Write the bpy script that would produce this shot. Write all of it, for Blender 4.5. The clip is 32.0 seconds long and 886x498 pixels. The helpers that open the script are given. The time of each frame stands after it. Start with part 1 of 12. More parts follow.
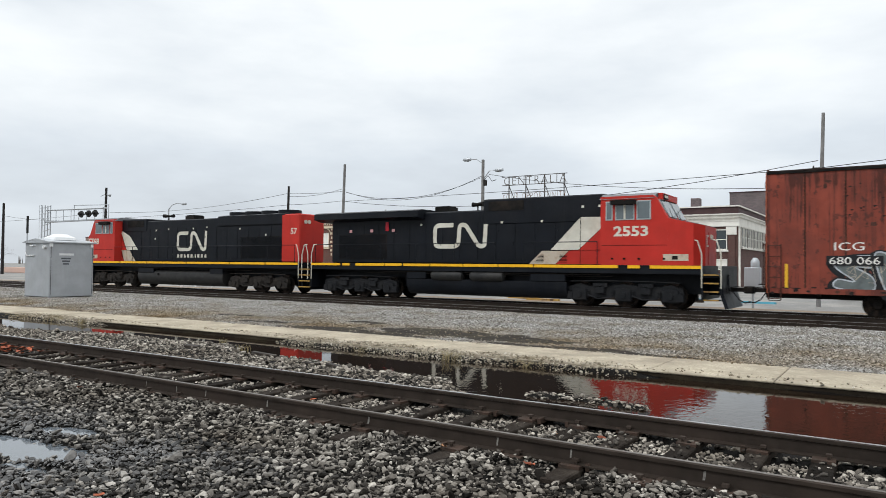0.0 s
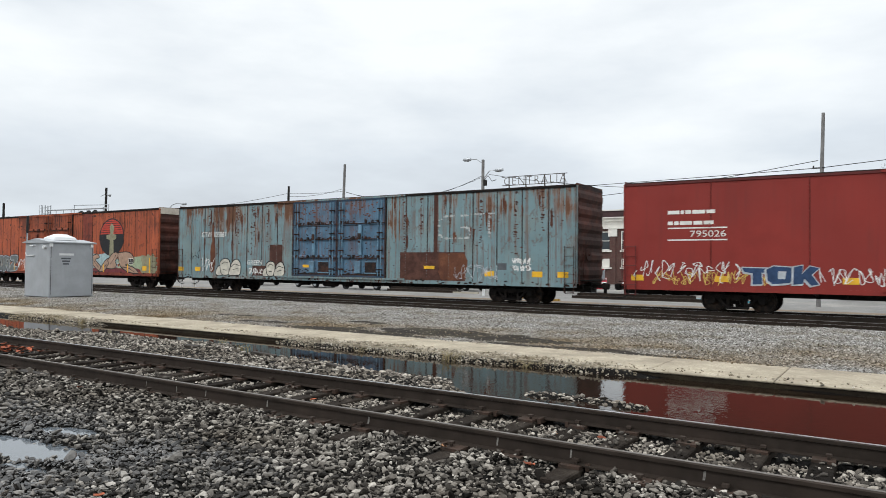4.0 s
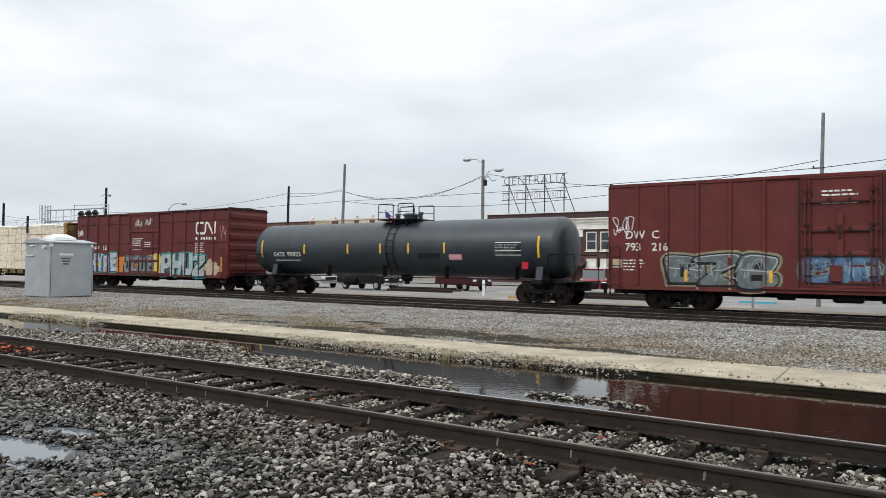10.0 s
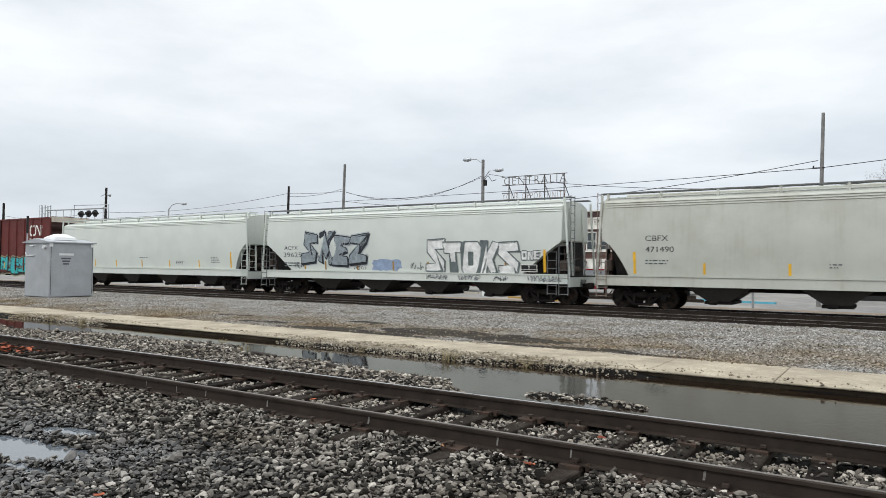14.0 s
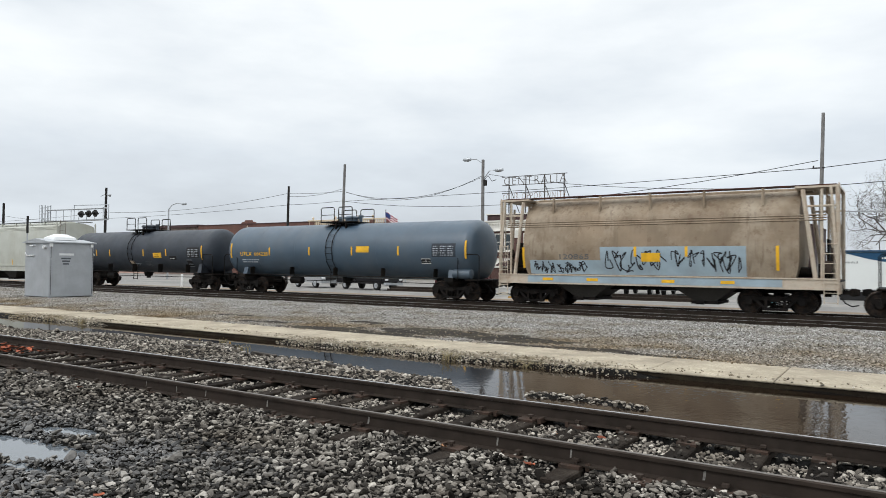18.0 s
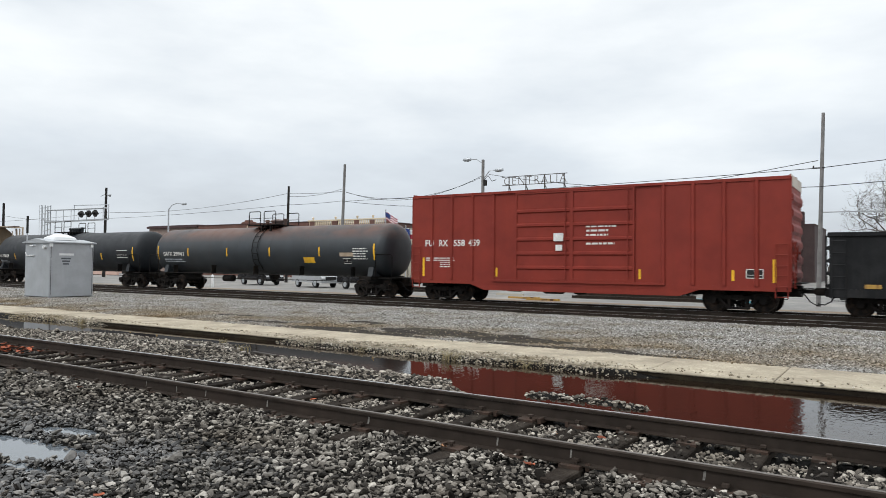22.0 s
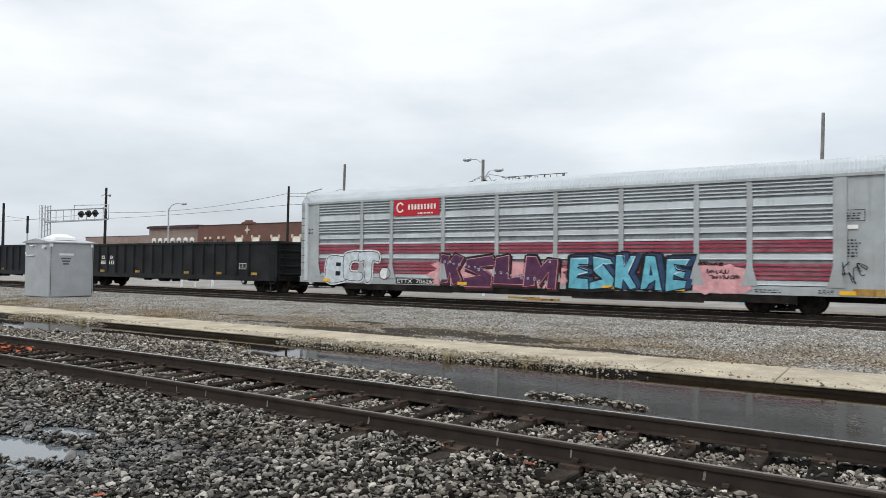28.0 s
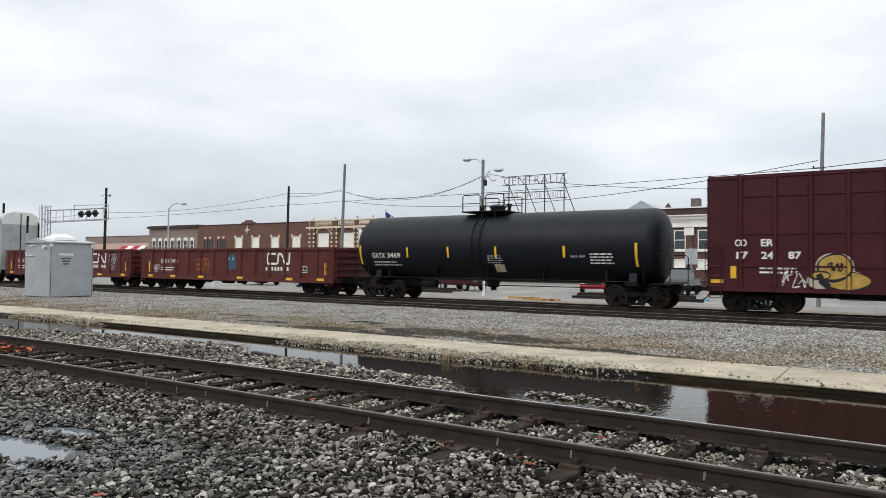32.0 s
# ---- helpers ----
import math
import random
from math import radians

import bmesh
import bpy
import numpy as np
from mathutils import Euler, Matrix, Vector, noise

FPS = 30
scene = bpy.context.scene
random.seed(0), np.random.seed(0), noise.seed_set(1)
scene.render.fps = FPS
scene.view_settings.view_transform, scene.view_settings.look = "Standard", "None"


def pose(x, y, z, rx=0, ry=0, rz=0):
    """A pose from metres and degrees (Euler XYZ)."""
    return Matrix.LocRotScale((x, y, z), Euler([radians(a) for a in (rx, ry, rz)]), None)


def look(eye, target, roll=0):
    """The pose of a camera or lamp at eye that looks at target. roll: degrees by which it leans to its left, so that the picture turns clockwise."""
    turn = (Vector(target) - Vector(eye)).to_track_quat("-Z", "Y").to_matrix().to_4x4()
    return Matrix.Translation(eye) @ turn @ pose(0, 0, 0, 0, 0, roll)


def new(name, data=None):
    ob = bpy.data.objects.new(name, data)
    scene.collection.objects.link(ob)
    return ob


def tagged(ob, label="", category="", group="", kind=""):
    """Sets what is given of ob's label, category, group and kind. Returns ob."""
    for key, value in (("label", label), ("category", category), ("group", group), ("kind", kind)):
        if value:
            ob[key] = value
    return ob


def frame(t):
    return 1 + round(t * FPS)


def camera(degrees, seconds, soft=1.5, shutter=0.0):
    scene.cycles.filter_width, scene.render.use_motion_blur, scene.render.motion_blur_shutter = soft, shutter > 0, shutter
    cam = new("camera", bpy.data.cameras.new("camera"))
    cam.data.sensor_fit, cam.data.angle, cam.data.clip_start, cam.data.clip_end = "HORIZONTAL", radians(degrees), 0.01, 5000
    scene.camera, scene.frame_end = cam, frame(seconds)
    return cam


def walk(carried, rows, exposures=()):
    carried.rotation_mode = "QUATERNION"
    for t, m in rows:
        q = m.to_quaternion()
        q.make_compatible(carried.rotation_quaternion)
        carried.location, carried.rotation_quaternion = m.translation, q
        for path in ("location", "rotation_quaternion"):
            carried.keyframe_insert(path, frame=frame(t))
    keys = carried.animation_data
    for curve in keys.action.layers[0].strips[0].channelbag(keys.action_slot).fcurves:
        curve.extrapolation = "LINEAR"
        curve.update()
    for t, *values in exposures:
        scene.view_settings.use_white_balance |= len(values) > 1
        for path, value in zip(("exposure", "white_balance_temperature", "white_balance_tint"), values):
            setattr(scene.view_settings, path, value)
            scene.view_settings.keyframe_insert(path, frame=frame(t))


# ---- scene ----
# Camera on its tripod: it stands still.
EYE = (0.0, 0.0, 1.541)
TARGET = (EYE[0] - 20 * math.sin(radians(33.146)) * math.cos(radians(1.37)),
          EYE[1] + 20 * math.cos(radians(33.146)) * math.cos(radians(1.37)),
          EYE[2] + 20 * math.sin(radians(1.37)))
cam = camera(64.48, 32.0, soft=0.5, shutter=0.1)
walk(cam, [(0.0, look(EYE, TARGET, 0.56)), (32.0, look(EYE, TARGET, 0.56))])

# The train's way along its track: seconds and metres gone since the start.
TRAVEL = [(0, 0.0), (4, 62.40), (8, 124.38), (12, 186.93), (16, 249.08), (20, 310.58), (24, 371.77), (28, 432.70), (32, 493.34)]
TRACK_Y, TRACK_Z = 29.31, -0.117      # centre line and rail top of the train's track
NEAR_Y = 6.56                         # centre line of the near track; its rail top is z = 0
MOVERS, WHEELS = [], []

# ---- world: a bright overcast sky ----
world = bpy.data.worlds.new("overcast_sky")
scene.world = world
world.use_nodes = True
wn, wl = world.node_tree.nodes, world.node_tree.links
wn.clear()


def wnode(kind, **kw):
    n = wn.new(kind)
    for k, v in kw.items():
        n.inputs[k].default_value = v
    return n


w_out = wnode("ShaderNodeOutputWorld")
w_bg = wnode("ShaderNodeBackground", Strength=1.0)
w_co = wnode("ShaderNodeTexCoord")
w_map = wnode("ShaderNodeMapping", Scale=(1.0, 1.0, 3.2))
w_n1 = wnode("ShaderNodeTexNoise", Scale=1.9, Detail=6.0, Roughness=0.55)
w_n2 = wnode("ShaderNodeTexNoise", Scale=6.0, Detail=4.0, Roughness=0.5)
w_sep = wnode("ShaderNodeSeparateXYZ")
w_up = wnode("ShaderNodeMapRange")
w_up.inputs[1].default_value, w_up.inputs[2].default_value = 0.0, 0.40
w_up.interpolation_type = "SMOOTHSTEP"
w_grad = wn.new("ShaderNodeValToRGB")
g = w_grad.color_ramp
g.elements[0].position, g.elements[0].color = 0.0, (0.60, 0.645, 0.70, 1)
g.elements[1].position, g.elements[1].color = 1.0, (1.03, 1.07, 1.09, 1)
e = g.elements.new(0.45)
e.color = (0.77, 0.83, 0.89, 1)
w_mix = wn.new("ShaderNodeMath")
w_mix.operation = "MULTIPLY_ADD"
w_mix.inputs[1].default_value, w_mix.inputs[2].default_value = 0.75, 0.0
w_add = wn.new("ShaderNodeMath")
w_add.operation = "ADD"
w_sub = wn.new("ShaderNodeMath")
w_sub.operation = "MULTIPLY_ADD"
w_sub.inputs[1].default_value, w_sub.inputs[2].default_value = 0.22, -0.11
w_sky = wn.new("ShaderNodeTexSky")
w_sky.sky_type, w_sky.sun_disc = "NISHITA", False
w_sky.sun_elevation, w_sky.sun_rotation = radians(42), radians(200)
w_scale = wn.new("ShaderNodeVectorMath")
w_scale.operation = "SCALE"
w_scale.inputs["Scale"].default_value = 0.10
w_blend = wn.new("ShaderNodeMix")
w_blend.data_type = "RGBA"
w_blend.inputs[0].default_value = 0.93
wl.new(w_co.outputs["Generated"], w_map.inputs["Vector"])
wl.new(w_map.outputs[0], w_n1.inputs["Vector"])
wl.new(w_map.outputs[0], w_n2.inputs["Vector"])
wl.new(w_co.outputs["Generated"], w_sep.inputs[0])
wl.new(w_sep.outputs["Z"], w_up.inputs[0])
wl.new(w_n1.outputs[0], w_mix.inputs[0])
wl.new(w_n2.outputs[0], w_sub.inputs[0])
w_c = wn.new("ShaderNodeMath")
w_c.operation = "MULTIPLY_ADD"
w_c.inputs[1].default_value, w_c.inputs[2].default_value = 1.9, -0.86
wl.new(w_n1.outputs[0], w_c.inputs[0])
wl.new(w_c.outputs[0], w_add.inputs[0])
wl.new(w_up.outputs[0], w_add.inputs[1])
w_add2 = wn.new("ShaderNodeMath")
w_add2.operation = "ADD"
wl.new(w_add.outputs[0], w_add2.inputs[0])
wl.new(w_sub.outputs[0], w_add2.inputs[1])
wl.new(w_add2.outputs[0], w_grad.inputs[0])
wl.new(w_sky.outputs[0], w_scale.inputs[0])
wl.new(w_scale.outputs[0], w_blend.inputs[6])
wl.new(w_grad.outputs[0], w_blend.inputs[7])
w_top = wnode("ShaderNodeMapRange")
w_top.inputs[1].default_value, w_top.inputs[2].default_value, w_top.inputs[3].default_value, w_top.inputs[4].default_value = 0.36, 0.95, 1.0, 1.9
wl.new(w_sep.outputs["Z"], w_top.inputs[0])
wl.new(w_top.outputs[0], w_bg.inputs["Strength"])
wl.new(w_blend.outputs[2], w_bg.inputs[0])
wl.new(w_bg.outputs[0], w_out.inputs[0])

sun_data = bpy.data.lights.new("sun", "SUN")
sun_data.energy, sun_data.angle, sun_data.color = 1.0, radians(24), (0.98, 0.985, 1.0)
sun = new("sun", sun_data)
sun.matrix_world = look((-20, -40, 50), (0, 10, 0))
scene.view_settings.exposure = 0.0

# ---- materials ----
MATS = {}


def mat(name, color, rough=0.6, metal=0.0, var=0.18, scale=3.0, bump=0.0, bscale=60.0, dirt=None, dirt_amount=0.35,
        dirt_scale=1.2, streak=None, streak_amount=0.5, random_tint=0.0, island=0.0, spec=0.20, coat=0.0, panel=None, chips=None, boards=None, runs=None, drips=None, wash=None):
    """A painted, worn or mineral surface: colour with two scales of variation, dirt patches, run-down streaks and fine relief."""
    if name in MATS:
        return MATS[name]
    m = bpy.data.materials.new(name)
    m.use_nodes = True
    nt = m.node_tree
    n, l = nt.nodes, nt.links
    b = n["Principled BSDF"]
    b.inputs["Roughness"].default_value = rough
    b.inputs["Metallic"].default_value = metal
    b.inputs["Specular IOR Level"].default_value = spec
    b.inputs["Coat Weight"].default_value = coat
    tc = n.new("ShaderNodeTexCoord")

    def noise(sc, det=4.0, mapping=None, ro=0.55):
        t = n.new("ShaderNodeTexNoise")
        t.inputs["Scale"].default_value, t.inputs["Detail"].default_value, t.inputs["Roughness"].default_value = sc, det, ro
        if mapping:
            mp = n.new("ShaderNodeMapping")
            mp.inputs["Scale"].default_value = mapping
            l.new(tc.outputs["Object"], mp.inputs["Vector"])
            l.new(mp.outputs[0], t.inputs["Vector"])
        else:
            l.new(tc.outputs["Object"], t.inputs["Vector"])
        return t.outputs[0]

    def mix(fac, a, c, blend="MIX"):
        x = n.new("ShaderNodeMix")
        x.data_type, x.blend_type = "RGBA", blend
        for sock, val in ((x.inputs[0], fac), (x.inputs[6], a), (x.inputs[7], c)):
            if isinstance(val, (int, float)):
                sock.default_value = val
            elif isinstance(val, tuple):
                sock.default_value = (*val[:3], 1)
            else:
                l.new(val, sock)
        return x.outputs[2]

    def ramp(src, lo, hi):
        r = n.new("ShaderNodeMapRange")
        r.inputs[1].default_value, r.inputs[2].default_value = lo, hi
        l.new(src, r.inputs[0])
        return r.outputs[0]

    def times(src, k, plus=0.0):
        r = n.new("ShaderNodeMath")
        r.operation = "MULTIPLY_ADD"
        r.inputs[1].default_value, r.inputs[2].default_value = k, plus
        l.new(src, r.inputs[0])
        return r.outputs[0]

    dark = tuple(c * (1 - var) for c in color)
    light = tuple(min(1, c * (1 + var)) for c in color)
    col = mix(ramp(noise(scale), 0.3, 0.7), dark, light)
    col = mix(ramp(noise(scale * 9, 3.0), 0.35, 0.65), col, tuple(c * (1 - var * 0.8) for c in color), "MIX") if var > 0.25 else col
    if panel:
        # sheets of slightly different tone along the car
        sx, fl, wh = n.new("ShaderNodeSeparateXYZ"), n.new("ShaderNodeMath"), n.new("ShaderNodeTexWhiteNoise")
        wh.noise_dimensions = "1D"
        fl.operation = "SNAP"
        fl.inputs[1].default_value = panel[0]
        l.new(tc.outputs["Object"], sx.inputs[0])
        l.new(sx.outputs["X"], fl.inputs[0])
        l.new(fl.outputs[0], wh.inputs["W"])
        col = mix(times(wh.outputs["Value"], panel[1]), col, tuple(c * 0.45 for c in color))
    if boards:
        # edges of stacked boards under the wrap
        col = mix(times(ramp(noise(1.0, 3.0, (0.9, 1.0, 30.0), 0.5), 0.56, 0.62), boards[1]), col, boards[0])
        col = mix(times(ramp(noise(1.0, 4.0, (1.4, 1.0, 0.9), 0.6), 0.45, 0.7), 0.5), col, tuple(min(0.82, c * 1.25) for c in color))
    if dirt:
        col = mix(times(ramp(noise(dirt_scale, 6.0, None, 0.65), 0.46, 0.66), dirt_amount), col, dirt)
    if streak:
        f = ramp(noise(1.0, 5.0, (5.5, 5.5, 0.28), 0.62), 0.5, 0.68)
        f2 = ramp(noise(0.5, 3.0), 0.38, 0.6)
        mm = n.new("ShaderNodeMath")
        mm.operation = "MULTIPLY"
        l.new(f, mm.inputs[0])
        l.new(f2, mm.inputs[1])
        col = mix(times(mm.outputs[0], streak_amount), col, streak)
    if runs:
        # rust runs: thin, hard-edged, heaviest in some stretches
        f = ramp(noise(1.0, 6.0, (8.0, 8.0, 0.16), 0.7), 0.52, 0.57)
        f2 = ramp(noise(1.0, 4.0, (0.55, 0.55, 0.9), 0.6), 0.36, 0.50)
        mm = n.new("ShaderNodeMath")
        mm.operation = "MULTIPLY"
        l.new(f, mm.inputs[0])
        l.new(f2, mm.inputs[1])
        col = mix(times(mm.outputs[0], runs[1]), col, runs[0])
    if drips:
        # rust washed down from the roof edge and the sheet tops: long, hard-edged, thinning out downwards
        tint, amount, top, length = drips
        sz = n.new("ShaderNodeSeparateXYZ")
        l.new(tc.outputs["Object"], sz.inputs[0])
        near_top = times(sz.outputs["Z"], 0.30 / length, -0.30 * top / length - 0.035)
        total = n.new("ShaderNodeMath")
        total.operation = "ADD"
        l.new(noise(1.0, 6.0, (6.5, 6.5, 0.13), 0.72), total.inputs[0])
        l.new(near_top, total.inputs[1])
        both = n.new("ShaderNodeMath")
        both.operation = "ADD"
        l.new(total.outputs[0], both.inputs[0])
        l.new(times(noise(0.5, 3.0), 1.0, -0.5), both.inputs[1])
        col = mix(times(ramp(both.outputs[0], 0.44, 0.51), amount * 0.65), col, tint)
        col = mix(times(ramp(both.outputs[0], 0.50, 0.52), amount), col, tuple(c * 0.42 for c in tint))
    if wash:
        # a soft belt of rust bloom along the shell
        tint, amount, low, full = wash
        sw, ms = n.new("ShaderNodeSeparateXYZ"), n.new("ShaderNodeMath")
        l.new(tc.outputs["Object"], sw.inputs[0])
        ms.operation = "MULTIPLY"
        l.new(ramp(sw.outputs["Z"], low, full), ms.inputs[0])
        l.new(ramp(noise(1.0, 5.0, (0.35, 0.35, 0.9), 0.6), 0.36, 0.58), ms.inputs[1])
        col = mix(times(ms.outputs[0], amount), col, tint)
    if chips:
        f = ramp(noise(1.0, 8.0, (2.6, 2.6, 1.9), 0.72), 0.575, 0.592)
        col = mix(times(f, chips[1]), col, chips[0])
    if random_tint:
        oi = n.new("ShaderNodeObjectInfo")
        hv = n.new("ShaderNodeHueSaturation")
        l.new(times(oi.outputs["Random"], random_tint * 2, 1 - random_tint), hv.inputs["Value"])
        l.new(col, hv.inputs["Color"])
        col = hv.outputs[0]
    if island:
        ge = n.new("ShaderNodeNewGeometry")
        hv = n.new("ShaderNodeHueSaturation")
        l.new(times(ge.outputs["Random Per Island"], island * 2, 1 - island), hv.inputs["Value"])
        l.new(col, hv.inputs["Color"])
        col = hv.outputs[0]
    l.new(col, b.inputs["Base Color"])
    l.new(times(noise(scale * 2.3), 0.3, rough - 0.15), b.inputs["Roughness"])
    if bump:
        bp = n.new("ShaderNodeBump")
        bp.inputs["Strength"].default_value, bp.inputs["Distance"].default_value = bump, 0.02
        l.new(noise(bscale, 5.0), bp.inputs["Height"])
        l.new(bp.outputs[0], b.inputs["Normal"])
        if boards:
            # slack folds of the film, over the fine crinkles
            fold, fp = n.new("ShaderNodeTexNoise"), n.new("ShaderNodeMapping")
            fold.noise_type = "RIDGED_MULTIFRACTAL"
            fold.inputs["Scale"].default_value, fold.inputs["Detail"].default_value, fold.inputs["Distortion"].default_value = 1.0, 5.0, 1.2
            fp.inputs["Scale"].default_value, fp.inputs["Rotation"].default_value = (0.8, 1.0, 2.0), (0, 0.6, 0)
            l.new(tc.outputs["Object"], fp.inputs["Vector"])
            l.new(fp.outputs[0], fold.inputs["Vector"])
            b2 = n.new("ShaderNodeBump")
            b2.inputs["Strength"].default_value, b2.inputs["Distance"].default_value = 0.8, 0.05
            l.new(fold.outputs[0], b2.inputs["Height"])
            l.new(bp.outputs[0], b2.inputs["Normal"])
            l.new(b2.outputs[0], b.inputs["Normal"])
    MATS[name] = m
    return m


M_STEEL_BLACK = mat("grimy_black_steel", (0.011, 0.0105, 0.010), 0.62, 0.2, 0.3, 4, 0.25, 60, (0.045, 0.034, 0.027), 0.5, spec=0.08)
M_TRUCK = mat("dusty_cast_steel", (0.011, 0.010, 0.0095), 0.75, 0.1, 0.3, 5, 0.3, 50, (0.034, 0.026, 0.021), 0.5, 3.0, spec=0.08)
M_WHEEL = mat("dull_wheel_steel", (0.018, 0.016, 0.015), 0.6, 0.5, 0.25, 6, 0.1, 60, (0.10, 0.065, 0.045), 0.5, 4.0, spec=0.15)
M_YELLOW = mat("reflective_yellow_tape", (0.75, 0.42, 0.03), 0.4, 0, 0.1, 5, dirt=(0.25, 0.15, 0.04), dirt_amount=0.35)
M_WHITE_PAINT = mat("stencil_white_paint", (0.72, 0.71, 0.67), 0.6, 0, 0.12, 6, dirt=(0.35, 0.32, 0.28), dirt_amount=0.35, dirt_scale=3)
M_BLACK_PAINT = mat("stencil_black_paint", (0.02, 0.02, 0.02), 0.6, 0, 0.1, 6)
# The pale base colour carries part of the sky reflected in cab panes.
M_CAB_GLASS = mat("sky_pale_cab_glass", (0.10, 0.125, 0.135), 0.06, 0, 0.10, 2, spec=0.9)
M_GLASS = mat("dark_cab_glass", (0.03, 0.035, 0.04), 0.08, 0, 0.05, 2, spec=0.8)

# ---- mesh helpers ----


class Shape:
    """Vertices and faces gathered into one mesh."""

    def __init__(self):
        self.v, self.f = [], []

    def add(self, vs, fs):
        o = len(self.v)
        self.v += [tuple(p) for p in vs]
        self.f += [tuple(i + o for i in q) for q in fs]
        return self

    def box(self, x0, x1, y0, y1, z0, z1):
        return self.add([(x0, y0, z0), (x1, y0, z0), (x1, y1, z0), (x0, y1, z0), (x0, y0, z1), (x1, y0, z1), (x1, y1, z1), (x0, y1, z1)],
                        [(0, 3, 2, 1), (4, 5, 6, 7), (0, 1, 5, 4), (1, 2, 6, 5), (2, 3, 7, 6), (3, 0, 4, 7)])

    def cbox(self, cx, cy, cz, sx, sy, sz):
        return self.box(cx - sx / 2, cx + sx / 2, cy - sy / 2, cy + sy / 2, cz - sz / 2, cz + sz / 2)

    def soft_box(self, x0, x1, y0, y1, z0, z1, r=0.02):
        """A box with its upright and level edges chamfered."""
        o = len(self.v)
        ring = lambda i: [(x0 + i, y0, 0), (x1 - i, y0, 0), (x1, y0 + i, 0), (x1, y1 - i, 0), (x1 - i, y1, 0), (x0 + i, y1, 0), (x0, y1 - i, 0), (x0, y0 + i, 0)]
        vs = []
        for z, ins in ((z0, r), (z0 + r, 0), (z1 - r, 0), (z1, r)):
            cx, cy = (x0 + x1) / 2, (y0 + y1) / 2
            for x, y, _ in ring(r):
                kx = 1 - 2 * ins / (x1 - x0)
                ky = 1 - 2 * ins / (y1 - y0)
                vs.append((cx + (x - cx) * kx, cy + (y - cy) * ky, z))
        fs = [tuple(range(7, -1, -1)), tuple(range(24, 32))]
        for k in range(3):
            for i in range(8):
                j = (i + 1) % 8
                fs.append((k * 8 + i, k * 8 + j, k * 8 + 8 + j, k * 8 + 8 + i))
        return self.add(vs, fs)

    def prism(self, poly, a, b, axis="y"):
        """A polygon pushed from a to b. axis y: points are (x, z); x: (y, z); z: (x, y)."""
        n = len(poly)
        put = {"y": lambda p, d: (p[0], d, p[1]), "x": lambda p, d: (d, p[0], p[1]), "z": lambda p, d: (p[0], p[1], d)}[axis]
        vs = [put(p, a) for p in poly] + [put(p, b) for p in poly]
        fs = [tuple(range(n)), tuple(range(2 * n - 1, n - 1, -1))]
        fs += [(i, i + n, (i + 1) % n + n, (i + 1) % n) for i in range(n)]
        return self.add(vs, fs)

    def cyl(self, p0, p1, r0, r1=None, seg=8, cap=True):
        r1 = r0 if r1 is None else r1
        p0, p1 = Vector(p0), Vector(p1)
        d = (p1 - p0).normalized()
        s = d.orthogonal().normalized()
        t = d.cross(s)
        vs = []
        for p, r in ((p0, r0), (p1, r1)):
            vs += [p + (s * math.cos(a) + t * math.sin(a)) * r for a in (2 * math.pi * i / seg for i in range(seg))]
        fs = [(i, (i + 1) % seg, (i + 1) % seg + seg, i + seg) for i in range(seg)]
        if cap:
            fs += [tuple(range(seg - 1, -1, -1)), tuple(range(seg, 2 * seg))]
        return self.add(vs, fs)

    def tube(self, pts, r, seg=6):
        """One continuous pipe along the points."""
        p = [Vector(q) for q in pts]
        n = len(p)
        vs, fs = [], []
        side = None
        for i in range(n):
            d = (p[min(i + 1, n - 1)] - p[max(i - 1, 0)]).normalized()
            side = d.orthogonal().normalized() if side is None else (side - d * side.dot(d)).normalized()
            t = d.cross(side)
            vs += [p[i] + (side * math.cos(2 * math.pi * k / seg) + t * math.sin(2 * math.pi * k / seg)) * r for k in range(seg)]
        for i in range(n - 1):
            for k in range(seg):
                j = (k + 1) % seg
                fs.append((i * seg + k, i * seg + j, (i + 1) * seg + j, (i + 1) * seg + k))
        fs += [tuple(range(seg - 1, -1, -1)), tuple(range((n - 1) * seg, n * seg))]
        return self.add(vs, fs)

    def lathe(self, prof, axis="x", centre=(0, 0, 0), seg=24):
        """Turns (distance along, radius) pairs round an axis."""
        vs, fs = [], []
        for d, r in prof:
            for i in range(seg):
                a = 2 * math.pi * i / seg
                c, s = r * math.cos(a), r * math.sin(a)
                p = {"x": (d, c, s), "y": (c, d, s), "z": (c, s, d)}[axis]
                vs.append((p[0] + centre[0], p[1] + centre[1], p[2] + centre[2]))
        for k in range(len(prof) - 1):
            for i in range(seg):
                j = (i + 1) % seg
                fs.append((k * seg + i, k * seg + j, (k + 1) * seg + j, (k + 1) * seg + i))
        fs += [tuple(range(seg)), tuple(range((len(prof) - 1) * seg, len(prof) * seg))]
        return self.add(vs, fs)

    def mesh(self, name, material=None, smooth=False):
        me = bpy.data.meshes.new(name)
        me.from_pydata(self.v, [], self.f)
        if material:
            me.materials.append(material)
        if smooth:
            me.polygons.foreach_set("use_smooth", [True] * len(me.polygons))
            me.set_sharp_from_angle(angle=radians(38))
        return me


def part(name, shape, material, parent, label="", smooth=False, m=None):
    """One mesh under a thing or under a part. shape: a Shape or a mesh to share."""
    me = shape.mesh(name, material, smooth) if isinstance(shape, Shape) else shape
    ob = new(name, me)
    ob.parent = parent
    if m is not None:
        ob.matrix_basis = m
    return tagged(ob, label) if label else ob


